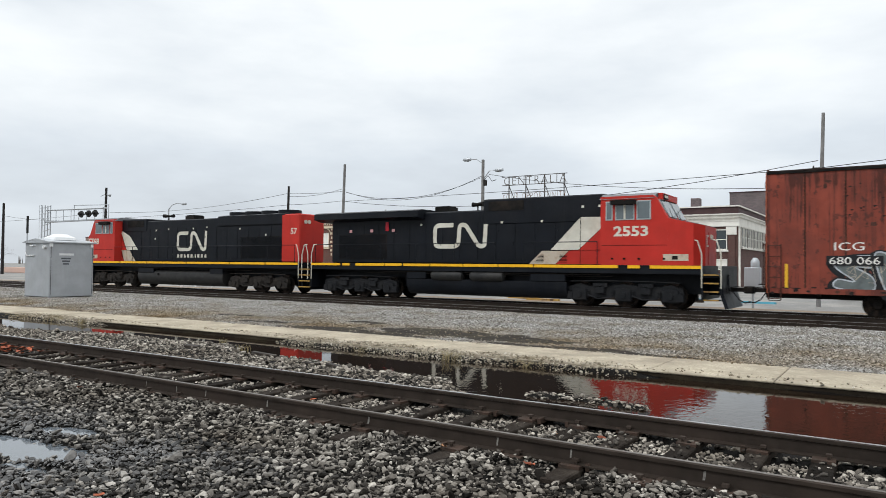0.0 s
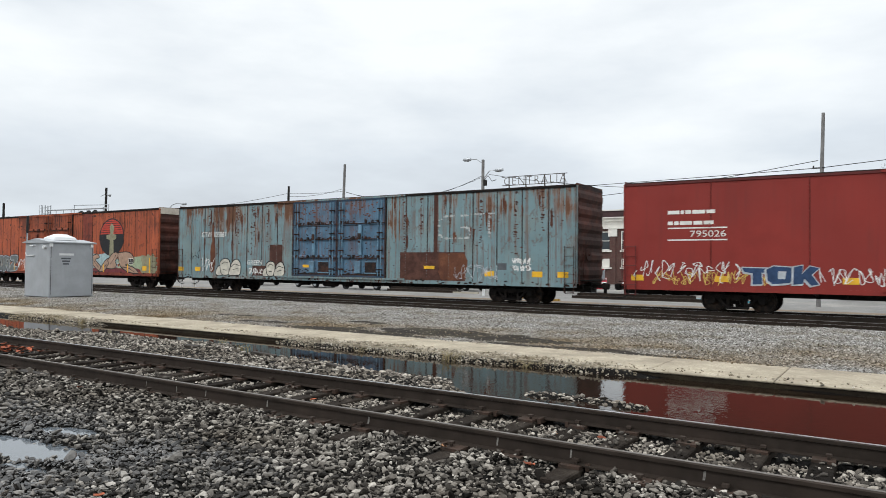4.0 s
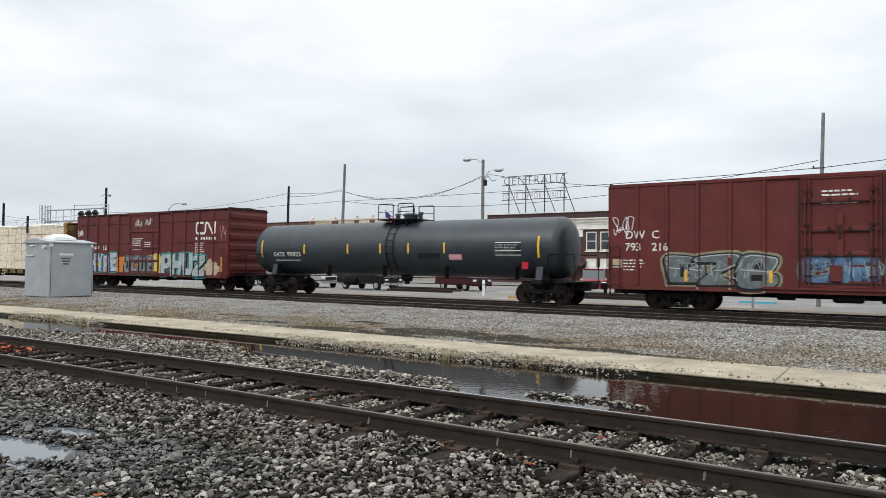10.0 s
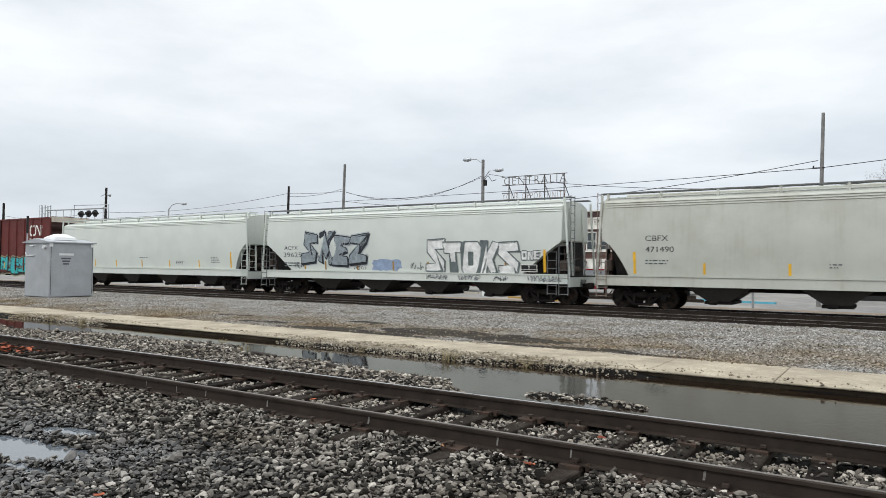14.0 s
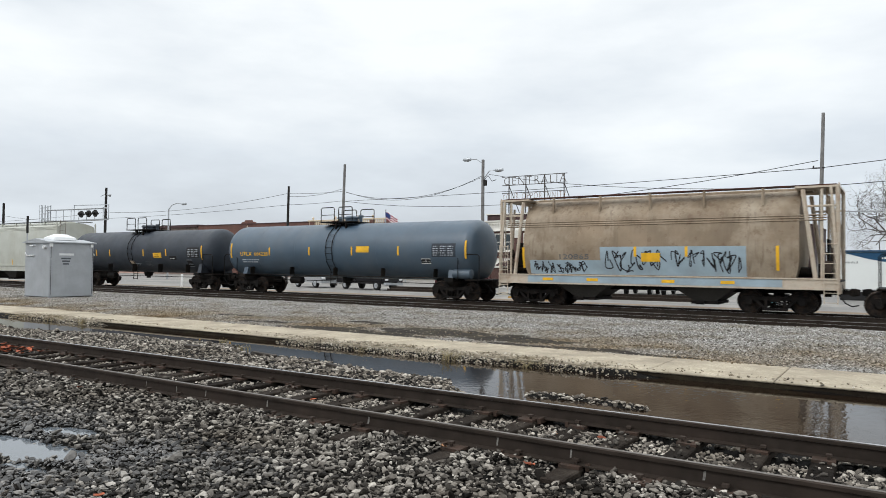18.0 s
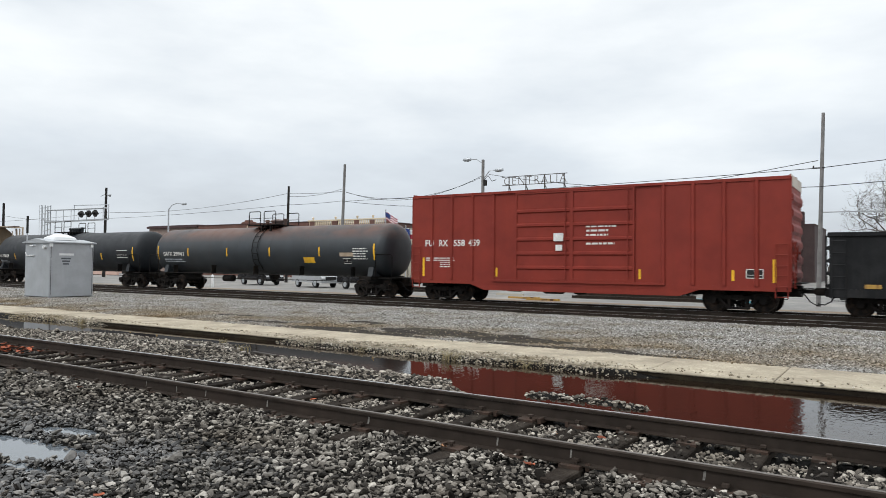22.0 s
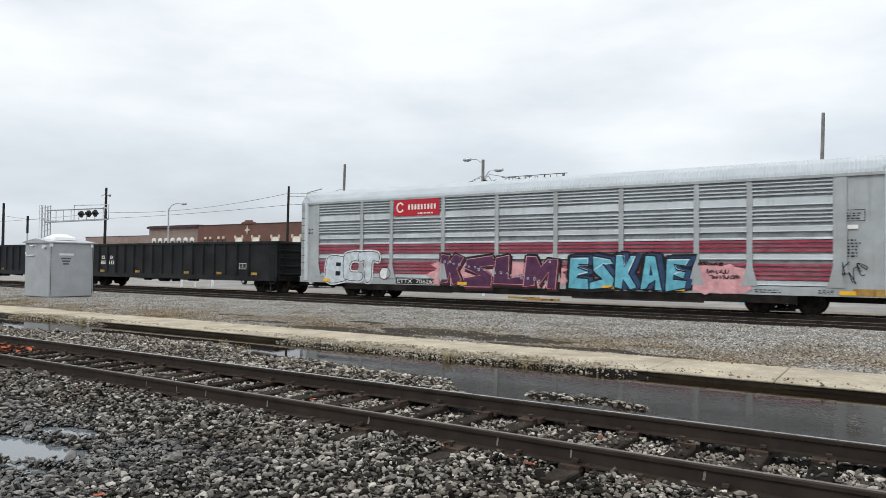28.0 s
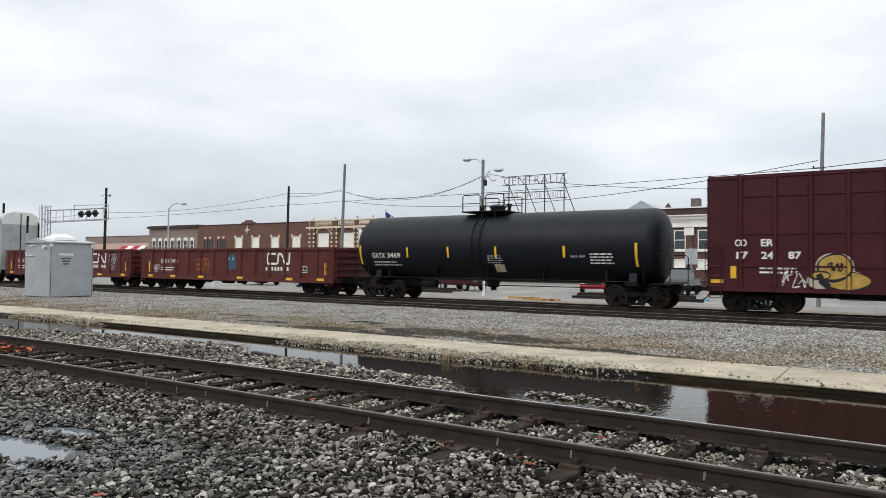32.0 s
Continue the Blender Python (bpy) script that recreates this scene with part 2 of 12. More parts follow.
def thing(name, shape, material, label, category, m=None, group="", kind="", smooth=False):
    ob = new(name, shape.mesh(name, material, smooth) if isinstance(shape, Shape) else shape)
    if m is not None:
        ob.matrix_basis = m
    return tagged(ob, label, category, group, kind)


def base_of(name, label, category, m=None, group="", kind=""):
    ob = new(name)
    ob.empty_display_size = 0.2
    if m is not None:
        ob.matrix_basis = m
    return tagged(ob, label, category, group, kind)


# ---- writing and paint on surfaces that face the camera (-y) ----
_font_cache = {}


def glyphs(text, offset=0.0, shear=0.0, spacing=1.0):
    """Flat triangles of a text, scaled to one unit in height and width: points in 0..1, with faces."""
    key = (text, offset, shear, spacing)
    if key in _font_cache:
        return _font_cache[key]
    cu = bpy.data.curves.new("text", "FONT")
    cu.body, cu.size, cu.offset, cu.shear, cu.space_character = text, 1.0, offset, shear, spacing
    cu.resolution_u = 3
    ob = bpy.data.objects.new("text", cu)
    me = bpy.data.meshes.new_from_object(ob)
    vs = [tuple(v.co) for v in me.vertices]
    fs = [tuple(p.vertices) for p in me.polygons]
    bpy.data.objects.remove(ob)
    bpy.data.curves.remove(cu)
    bpy.data.meshes.remove(me)
    _font_cache[key] = (vs, fs)
    return vs, fs


def lay(points, faces, surf, lift, bands=()):
    """Lays flat (x, z) points on the surface y = surf(x, z); bands (x0, x1, out) are proud posts that take the paint too."""
    sh = Shape()
    sh.add([(x, surf(x, z) - lift, z) for x, z in points], faces)
    for x0, x1, out in bands:
        bm = bmesh.new()
        vs = [bm.verts.new((x, 0, z)) for x, z in points]
        for q in faces:
            try:
                bm.faces.new([vs[i] for i in q])
            except ValueError:
                pass
        for x, nx in ((x0, -1), (x1, 1)):
            bmesh.ops.bisect_plane(bm, geom=bm.verts[:] + bm.edges[:] + bm.faces[:], plane_co=(x, 0, 0), plane_no=(nx, 0, 0), clear_outer=True)
        bm.verts.index_update()
        sh.add([(v.co.x, surf(v.co.x, v.co.z) - lift - out, v.co.z) for v in bm.verts], [[v.index for v in q.verts] for q in bm.faces])
        bm.free()
    return sh


def flat(y):
    return lambda x, z: y


def writing(parent, text, x0, z0, height, material, surf, width=None, offset=0.0, lift=0.004, name="lettering", bands=(), shear=0.0, spacing=1.0):
    vs, fs = glyphs(text, offset, shear, spacing)
    if not vs:
        return None
    ax, bx = min(v[0] for v in vs), max(v[0] for v in vs)
    az, bz = min(v[1] for v in vs), max(v[1] for v in vs)
    kz = height / (bz - az)
    kx = width / (bx - ax) if width else kz
    pts = [(x0 + (v[0] - ax) * kx, z0 + (v[1] - az) * kz) for v in vs]
    return part(name, lay(pts, fs, surf, lift, bands), material, parent)


def bars(parent, x0, z0, w, h, rows, material, surf, seed=1, name="small_lettering", lift=0.004, letters=0):
    """Small writing that cannot be read: rows of short bars."""
    rnd = random.Random(seed)
    sh = Shape()
    rh = h / rows
    for r in range(rows):
        x, z = x0, z0 + h - (r + 1) * rh
        end = x0 + w * rnd.uniform(0.7, 1.0)
        if letters:
            # one plain bar for each sign of the line
            for k in range(letters):
                a, b, top = x0 + w * (k + 0.16) / letters, x0 + w * (k + 0.74) / letters, z + rh * 0.5
                p = [(a, z), (b, z), (b, top), (a, top)]
                sh.add([(c, surf(c, d) - lift, d) for c, d in p], [(0, 1, 2, 3)])
            continue
        while x < end - 0.02:
            ww = min(end - x, rnd.uniform(0.06, 0.28) * max(0.5, w / 1.2))
            p = [(x, z), (x + ww, z), (x + ww, z + rh * 0.44), (x, z + rh * 0.44)]
            sh.add([(a, surf(a, b) - lift, b) for a, b in p], [(0, 1, 2, 3)])
            x += ww + 0.05
    return tagged(part(name, sh, material, parent), kind="stuff")


def tape(parent, x, z0, z1, surf, w=0.10, material=None, name="reflector"):
    n = 5
    sh = Shape()
    pts = [(x + s, z0 + (z1 - z0) * i / n) for i in range(n + 1) for s in (0, w)]
    sh.add([(a, surf(a, b) - 0.007, b) for a, b in pts], [(2 * i, 2 * i + 1, 2 * i + 3, 2 * i + 2) for i in range(n)])
    return part(name, sh, material or M_YELLOW, parent)


def ribbon(path, width):
    """A flat band of even width along a path of (x, z): points and faces."""
    p = [Vector((a, b)) for a, b in path]
    vs, fs = [], []
    for i, c in enumerate(p):
        d = (p[min(i + 1, len(p) - 1)] - p[max(i - 1, 0)])
        d = d.normalized() if d.length > 1e-6 else Vector((1, 0))
        nrm = Vector((-d.y, d.x)) * width / 2
        vs += [tuple(c + nrm), tuple(c - nrm)]
    fs = [(2 * i, 2 * i + 1, 2 * i + 3, 2 * i + 2) for i in range(len(p) - 1)]
    return vs, fs


def rounded(corners, r, steps=5):
    out = [corners[0]]
    for a, b, c in zip(corners, corners[1:], corners[2:]):
        a, b, c = Vector(a), Vector(b), Vector(c)
        u, v = (a - b), (c - b)
        k = min(r, u.length * 0.49, v.length * 0.49)
        s, e = b + u.normalized() * k, b + v.normalized() * k
        for i in range(steps + 1):
            t = i / steps
            out.append(tuple(s * (1 - t) ** 2 + b * 2 * t * (1 - t) + e * t * t))
    out.append(corners[-1])
    return out


def rail_emblem(parent, x0, x1, z0, z1, material, surf, bands=()):
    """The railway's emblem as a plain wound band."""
    w, h = x1 - x0, z1 - z0
    k = 0.17 * h
    c = [(0.385, 0.91), (0.05, 0.91), (0.05, 0.09), (0.475, 0.09), (0.495, 0.91), (0.60, 0.91), (0.83, 0.09), (0.93, 0.09), (0.95, 1.0)]
    path = rounded([(x0 + a * w, z0 + b * h) for a, b in c], 0.22 * h)
    vs, fs = ribbon(path, k)
    return part("emblem", lay(vs, fs, surf, 0.005, bands), material, parent, "wound band emblem")


def scribble(parent, x0, x1, z0, z1, material, surf, seed, width=0.035, strokes=5, bands=(), name="spray_tag"):
    """A sprayed tag: quick looping strokes through one another."""
    rnd = random.Random(seed)
    vs, fs = [], []
    h = z1 - z0
    strokes = max(strokes, round((x1 - x0) / (h * 0.34)))
    step = (x1 - x0) / strokes
    for s in range(strokes):
        a = x0 + s * step
        pts = [(a + step * rnd.uniform(-0.25, 1.25), z0 + h * rnd.choice((rnd.uniform(0, 0.3), rnd.uniform(0.3, 0.7), rnd.uniform(0.7, 1.0)))) for i in range(rnd.choice((5, 6, 7)))]
        pts = [(min(x1, max(x0, u)), v) for u, v in pts]
        pts = [pts[0]] + pts + [pts[-1]]
        path = []
        for i in range(1, len(pts) - 2):
            p0, p1, p2, p3 = (Vector(pts[i + k]) for k in (-1, 0, 1, 2))
            for k in range(6):
                t = k / 6
                path.append(tuple(0.5 * (2 * p1 + (p2 - p0) * t + (2 * p0 - 5 * p1 + 4 * p2 - p3) * t * t + (3 * p1 - p0 - 3 * p2 + p3) * t ** 3)))
        v, f = ribbon(path, width * 0.8)
        o = len(vs)
        vs += v
        fs += [tuple(i + o for i in q) for q in f]
    return tagged(part(name, lay(vs, fs, surf, 0.006, bands), material, parent), kind="stuff")


def loop_tag(parent, x0, x1, z0, z1, material, surf, seed, count, width=0.03, bands=()):
    """A sprayed tag of small closed loops strung along two lines."""
    rnd = random.Random(seed)
    vs, fs = [], []
    for k in range(count):
        row = k % 2
        cx, cz = x0 + (x1 - x0) * (k // 2 + 0.5 + rnd.uniform(-0.2, 0.2)) / ((count + 1) // 2), z0 + (z1 - z0) * (0.68 if row == 0 else 0.26)
        rx, rz = (x1 - x0) / count * rnd.uniform(0.8, 1.3), (z1 - z0) * rnd.uniform(0.16, 0.34)
        turn = rnd.uniform(0, 6.28)
        path = []
        for i in range(rnd.choice((11, 14, 18))):
            a = turn + i * 0.48
            q = 1 + 0.28 * math.sin(3 * a + k)
            path.append((cx + rx * q * math.cos(a) + 0.03 * i / 18, cz + rz * q * math.sin(a)))
        path.append((path[-1][0] + rnd.uniform(-0.1, 0.12), path[-1][1] + rnd.uniform(-0.12, 0.12)))
        v, f = ribbon(path, width)
        o = len(vs)
        vs += v
        fs += [tuple(i + o for i in q) for q in f]
    return tagged(part("spray_tag", lay(vs, fs, surf, 0.006, bands), material, parent), kind="stuff")


def spray(name, color):
    return mat("spray_" + name, color, 0.45, 0, 0.2, 4, dirt=tuple(c * 0.45 for c in color), dirt_amount=0.4, dirt_scale=3)


def loop(points, steps=6):
    """A smooth closed line through a few points."""
    n, out = len(points), []
    for i in range(n):
        p0, p1, p2, p3 = (Vector(points[(i + k) % n]) for k in (-1, 0, 1, 2))
        for k in range(steps):
            t = k / steps
            out.append(tuple(0.5 * (2 * p1 + (p2 - p0) * t + (2 * p0 - 5 * p1 + 4 * p2 - p3) * t * t + (3 * p1 - p0 - 3 * p2 + p3) * t ** 3)))
    return out


def bubbles(parent, shapes, x0, x1, z0, z1, fill, outline, surf, width=0.05, inner=()):
    """A sprayed throw-up: fat rounded forms over one another, each with its outline; points run 0 to 1 across the piece."""
    last = None
    for k, pts in enumerate(shapes):
        path = loop([(x0 + u * (x1 - x0), z0 + v * (z1 - z0)) for u, v in pts])
        last = part("paint_bubble", lay(path, [tuple(range(len(path)))], surf, 0.009 + 0.003 * k), fill, parent)
        vs, fs = ribbon(path + path[:2], width)
        part("paint_outline", lay(vs, fs, surf, 0.0105 + 0.003 * k), outline, last)
    for pts in inner:
        vs, fs = ribbon(rounded([(x0 + u * (x1 - x0), z0 + v * (z1 - z0)) for u, v in pts], 0.1), width * 0.7)
        part("paint_line", lay(vs, fs, surf, 0.012 + 0.003 * len(shapes)), outline, last)


# fat block letters for sprayed pieces: the outer edge, then the counters, each in its own unit square
LETTERS = {}
LETTERS["A"] = [[(.28, 1), (.74, 1), (1, 0), (.66, 0), (.61, .22), (.40, .22), (.35, 0), (0, 0)], [(.44, .42), (.57, .42), (.51, .70)]]
LETTERS["B"] = [[(0, 1), (.8, 1), (.98, .86), (.98, .63), (.86, .52), (1, .4), (1, .16), (.82, 0), (0, 0)], [(.40, .62), (.64, .62), (.64, .76), (.40, .76)], [(.40, .24), (.66, .24), (.66, .40), (.40, .40)]]
LETTERS["C"] = [[(0, .8), (.2, 1), (1, 1), (1, .70), (.42, .68), (.40, .32), (1, .30), (1, 0), (.2, 0), (0, .2)]]
LETTERS["E"] = [[(0, 1), (1, 1), (.96, .74), (.42, .74), (.42, .62), (.86, .61), (.86, .40), (.42, .40), (.42, .27), (1, .27), (1, 0), (0, 0)]]
LETTERS["G"] = [[(0, .8), (.2, 1), (1, 1), (1, .72), (.42, .70), (.40, .30), (.66, .30), (.66, .38), (.52, .38), (.52, .56), (1, .56), (1, .14), (.86, 0), (.2, 0), (0, .2)]]
LETTERS["H"] = [[(0, 1), (.36, 1), (.36, .66), (.64, .66), (.64, 1), (1, 1), (1, 0), (.64, 0), (.64, .32), (.36, .32), (.36, 0), (0, 0)]]
LETTERS["J"] = [[(.28, 1), (1, 1), (1, .2), (.78, 0), (.15, 0), (0, .15), (0, .46), (.32, .46), (.36, .28), (.60, .28), (.62, .70), (.28, .70)]]
LETTERS["K"] = [[(0, 1), (.36, 1), (.38, .66), (.64, 1), (1, .94), (.68, .5), (1, .06), (.66, 0), (.40, .34), (.36, 0), (0, 0)]]
LETTERS["L"] = [[(0, 1), (.42, 1), (.42, .3), (1, .3), (1, 0), (0, 0)]]
LETTERS["M"] = [[(0, 1), (.3, 1), (.5, .62), (.7, 1), (1, 1), (1, 0), (.70, 0), (.70, .46), (.5, .14), (.30, .46), (.30, 0), (0, 0)]]
LETTERS["N"] = [[(0, 1), (.36, 1), (.66, .52), (.66, 1), (1, 1), (1, 0), (.66, 0), (.36, .46), (.36, 0), (0, 0)]]
LETTERS["O"] = [[(0, .84), (.18, 1), (.82, 1), (1, .84), (1, .16), (.82, 0), (.18, 0), (0, .16)], [(.38, .30), (.62, .30), (.62, .70), (.38, .70)]]
LETTERS["P"] = [[(0, 1), (.8, 1), (1, .86), (1, .5), (.8, .36), (.42, .34), (.42, 0), (0, 0)], [(.40, .57), (.64, .58), (.64, .78), (.40, .78)]]
LETTERS["R"] = [[(0, 1), (.8, 1), (1, .86), (1, .56), (.82, .42), (1, 0), (.62, 0), (.46, .34), (.40, .34), (.40, 0), (0, 0)], [(.40, .60), (.64, .60), (.64, .78), (.40, .78)]]
LETTERS["S"] = [[(0, .97), (.95, 1), (1, .72), (.46, .70), (1, .38), (.95, 0), (0, 0), (.02, .28), (.52, .30), (0, .62)]]
LETTERS["T"] = [[(0, 1), (1, 1), (1, .68), (.69, .68), (.67, 0), (.32, 0), (.32, .66), (0, .66)]]
LETTERS["U"] = [[(0, 1), (.38, 1), (.38, .3), (.62, .3), (.62, 1), (1, 1), (1, .18), (.82, 0), (.18, 0), (0, .18)]]
LETTERS["V"] = [[(0, 1), (.36, 1), (.5, .44), (.64, 1), (1, 1), (.68, 0), (.32, 0)]]
LETTERS["W"] = [[(0, 1), (.28, 1), (.34, .46), (.5, .84), (.66, .46), (.72, 1), (1, 1), (.86, 0), (.6, 0), (.5, .3), (.4, 0), (.14, 0)]]
LETTERS["Y"] = [[(0, 1), (.36, 1), (.5, .66), (.64, 1), (1, 1), (.68, .45), (.68, 0), (.32, 0), (.32, .45)]]
LETTERS["Z"] = [[(0, 1), (1, 1), (1, .74), (.48, .28), (1, .28), (1, 0), (0, 0), (0, .24), (.5, .72), (0, .72)]]


def graffiti(parent, word, x0, x1, z0, z1, fill, outline, halo, surf, bands=(), shear=0.12, seed=1, shine=None, line=0.05, rim=0.11, jag=0.05, shadow=(-0.05, -0.05), over=1.16, round_=False, glow=None, shade=None, deep=1):
    """A sprayed piece: fat block letters jammed over one another, each with its block shadow, outline and rim."""
    w, h = x1 - x0, z1 - z0
    rnd = random.Random(seed)
    n = len(word)
    cell = w / n

    def put(sh, pts, faces, lift):
        one = lay(pts, faces, surf, lift, bands)
        sh.add(one.v, one.f)

    for k, ch in enumerate(word):
        low, dark, mid, top, lit = Shape(), Shape(), Shape(), Shape(), Shape()
        tilt, up, tall, wide = rnd.uniform(-0.10, 0.14), rnd.uniform(-0.05, 0.05), rnd.uniform(0.94, 1.06), over * rnd.uniform(0.95, 1.06)
        rise = 0.009 + 0.0045 * k
        for q, outer in enumerate(LETTERS[ch]):
            pts = []
            for u, t in outer:
                if q == 0:
                    u, t = u + rnd.uniform(-jag, jag), t + rnd.uniform(-jag, jag)
                bow = 1 + 0.08 * math.sin(t * 5 + k + seed)
                pts.append((x0 + (k + 0.5) * cell + (u - 0.5) * bow * cell * wide + (t - 0.5) * (shear + tilt) * h * 0.6, z0 + (t * tall + up) * h))
            if round_ and q == 0:
                pts = loop(pts, 4)
            ring = pts + pts[:2]
            face = [tuple(range(len(pts)))]
            if q:
                put(dark, pts, face, rise + 0.0012)
                v, f = ribbon(ring, line * 0.7)
                put(mid, v, f, rise + 0.0018)
                continue
            if halo is not None:
                v, f = ribbon(ring, rim * 2 + line)
                put(low, v, f, 0.004)
                put(low, [(a + shadow[0] * h, b + shadow[1] * h) for a, b in v], f, 0.0042)
            for e in range(deep):
                part_way = (e + 1) / deep
                put(dark, [(a + shadow[0] * h * part_way, b + shadow[1] * h * part_way) for a, b in pts], face, rise - 0.0016 - 0.0003 * e)
                v, f = ribbon([(a + shadow[0] * h * part_way, b + shadow[1] * h * part_way) for a, b in ring], line)
                put(dark, v, f, rise - 0.0014 - 0.0003 * e)
            put(top, pts, face, rise)
            if glow is not None:
                cut_ = [(a, b) for a, b in pts if b > z0 + 0.40 * h]
                if len(cut_) > 3:
                    cx, cz = sum(a for a, b in cut_) / len(cut_), sum(b for a, b in cut_) / len(cut_)
                    put(lit, ribbon([(cx + (a - cx) * 0.86, cz + (b - cz) * 0.82) for a, b in cut_], line * 0.8)[0], ribbon(cut_, line)[1], rise + 0.0008)
            v, f = ribbon(ring, line)
            put(mid, v, f, rise + 0.0016)
        letter = part("paint_letter", top, fill, parent)
        part("paint_outline", mid, outline, letter)
        part("paint_shadow", dark, shade or outline, letter)
        if halo is not None:
            part("paint_halo", low, halo, letter)
        if lit.v:
            part("paint_highlight", lit, glow, letter)
    if shine:
        scribble(parent, x0 + 0.05 * w, x1 - 0.05 * w, z0 + 0.15 * h, z1 - 0.1 * h, shine, lambda x, z: surf(x, z) - 0.012 - 0.0045 * n, seed + 7, 0.018, max(3, n), bands, "paint_shine")


# ---- ground, tracks, kerb and water ----


def stone_mat(name, tones, patch, patch_amount, wet_amount=0.0, soil=False):
    """Crushed stone: every stone its own tone, with soil-dark patches and a wet stretch by the pools."""
    m = bpy.data.materials.new(name)
    m.use_nodes = True
    n, l = m.node_tree.nodes, m.node_tree.links
    b = n["Principled BSDF"]
    ge, tc = n.new("ShaderNodeNewGeometry"), n.new("ShaderNodeTexCoord")
    cr = n.new("ShaderNodeValToRGB")
    el = cr.color_ramp.elements
    el[0].position, el[0].color = tones[0][0], (*tones[0][1], 1)
    el[1].position, el[1].color = tones[-1][0], (*tones[-1][1], 1)
    for at, c in tones[1:-1]:
        el.new(at).color = (*c, 1)
    l.new(ge.outputs["Random Per Island"], cr.inputs[0])

    def noise(sc, det, lo, hi, k):
        t, r = n.new("ShaderNodeTexNoise"), n.new("ShaderNodeMapRange")
        t.inputs["Scale"].default_value, t.inputs["Detail"].default_value = sc, det
        r.inputs[1].default_value, r.inputs[2].default_value, r.inputs[3].default_value, r.inputs[4].default_value = lo, hi, 0.0, k
        l.new(tc.outputs["Object"], t.inputs["Vector"])
        l.new(t.outputs[0], r.inputs[0])
        return r.outputs[0]

    def mix(fac, a_, c_, blend="MIX"):
        x = n.new("ShaderNodeMix")
        x.data_type, x.blend_type = "RGBA", blend
        l.new(fac, x.inputs[0])
        l.new(a_, x.inputs[6])
        x.inputs[7].default_value = (*c_, 1)
        return x.outputs[2]

    col = mix(noise(38, 4, 0.35, 0.7, 0.55), cr.outputs[0], (0.5, 0.48, 0.45), "MULTIPLY")
    col = mix(noise(0.75, 5, 0.45, 0.68, patch_amount), col, patch, "MULTIPLY")
    b.inputs["Roughness"].default_value = 0.8
    b.inputs["Specular IOR Level"].default_value = 0.04
    if wet_amount:
        sx, r, mu = n.new("ShaderNodeSeparateXYZ"), n.new("ShaderNodeMapRange"), n.new("ShaderNodeMath")
        l.new(tc.outputs["Object"], sx.inputs[0])
        l.new(sx.outputs["X"], r.inputs[0])
        r.inputs[1].default_value, r.inputs[2].default_value, r.inputs[3].default_value, r.inputs[4].default_value = -3.6, -5.7, 0.0, wet_amount
        mu.operation = "MULTIPLY"
        ry, m2 = n.new("ShaderNodeMapRange"), n.new("ShaderNodeMath")
        m2.operation = "MULTIPLY"
        ry.inputs[1].default_value, ry.inputs[2].default_value = 4.75, 4.1
        l.new(sx.outputs["Y"], ry.inputs[0])
        l.new(r.outputs[0], m2.inputs[0])
        l.new(ry.outputs[0], m2.inputs[1])
        l.new(m2.outputs[0], mu.inputs[0])
        l.new(noise(1.1, 3, 0.34, 0.52, 1.0), mu.inputs[1])
        col = mix(mu.outputs[0], col, (0.30, 0.30, 0.31), "MULTIPLY")
        ro = n.new("ShaderNodeMath")
        ro.operation = "MULTIPLY_ADD"
        ro.inputs[1].default_value, ro.inputs[2].default_value = -0.56, 0.74
        l.new(mu.outputs[0], ro.inputs[0])
        l.new(ro.outputs[0], b.inputs["Roughness"])
        sp = n.new("ShaderNodeMath")
        sp.operation = "MULTIPLY_ADD"
        sp.inputs[1].default_value, sp.inputs[2].default_value = 0.75, 0.04
        l.new(mu.outputs[0], sp.inputs[0])
        l.new(sp.outputs[0], b.inputs["Specular IOR Level"])
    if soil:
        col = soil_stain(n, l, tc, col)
    l.new(col, b.inputs["Base Color"])
    return m


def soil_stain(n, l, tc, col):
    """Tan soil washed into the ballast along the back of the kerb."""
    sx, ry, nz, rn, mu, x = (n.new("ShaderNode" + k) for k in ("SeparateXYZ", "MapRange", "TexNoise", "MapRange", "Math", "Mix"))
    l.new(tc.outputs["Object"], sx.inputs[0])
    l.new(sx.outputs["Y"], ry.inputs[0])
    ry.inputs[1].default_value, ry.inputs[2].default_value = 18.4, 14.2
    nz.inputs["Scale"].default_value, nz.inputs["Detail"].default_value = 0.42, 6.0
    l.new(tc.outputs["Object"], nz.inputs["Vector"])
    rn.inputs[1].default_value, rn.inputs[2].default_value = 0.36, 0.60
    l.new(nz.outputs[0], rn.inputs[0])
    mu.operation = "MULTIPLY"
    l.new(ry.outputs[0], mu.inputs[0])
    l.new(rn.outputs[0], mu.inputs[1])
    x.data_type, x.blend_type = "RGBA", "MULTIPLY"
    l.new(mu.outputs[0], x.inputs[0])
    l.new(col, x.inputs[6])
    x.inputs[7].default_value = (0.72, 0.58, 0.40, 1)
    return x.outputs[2]


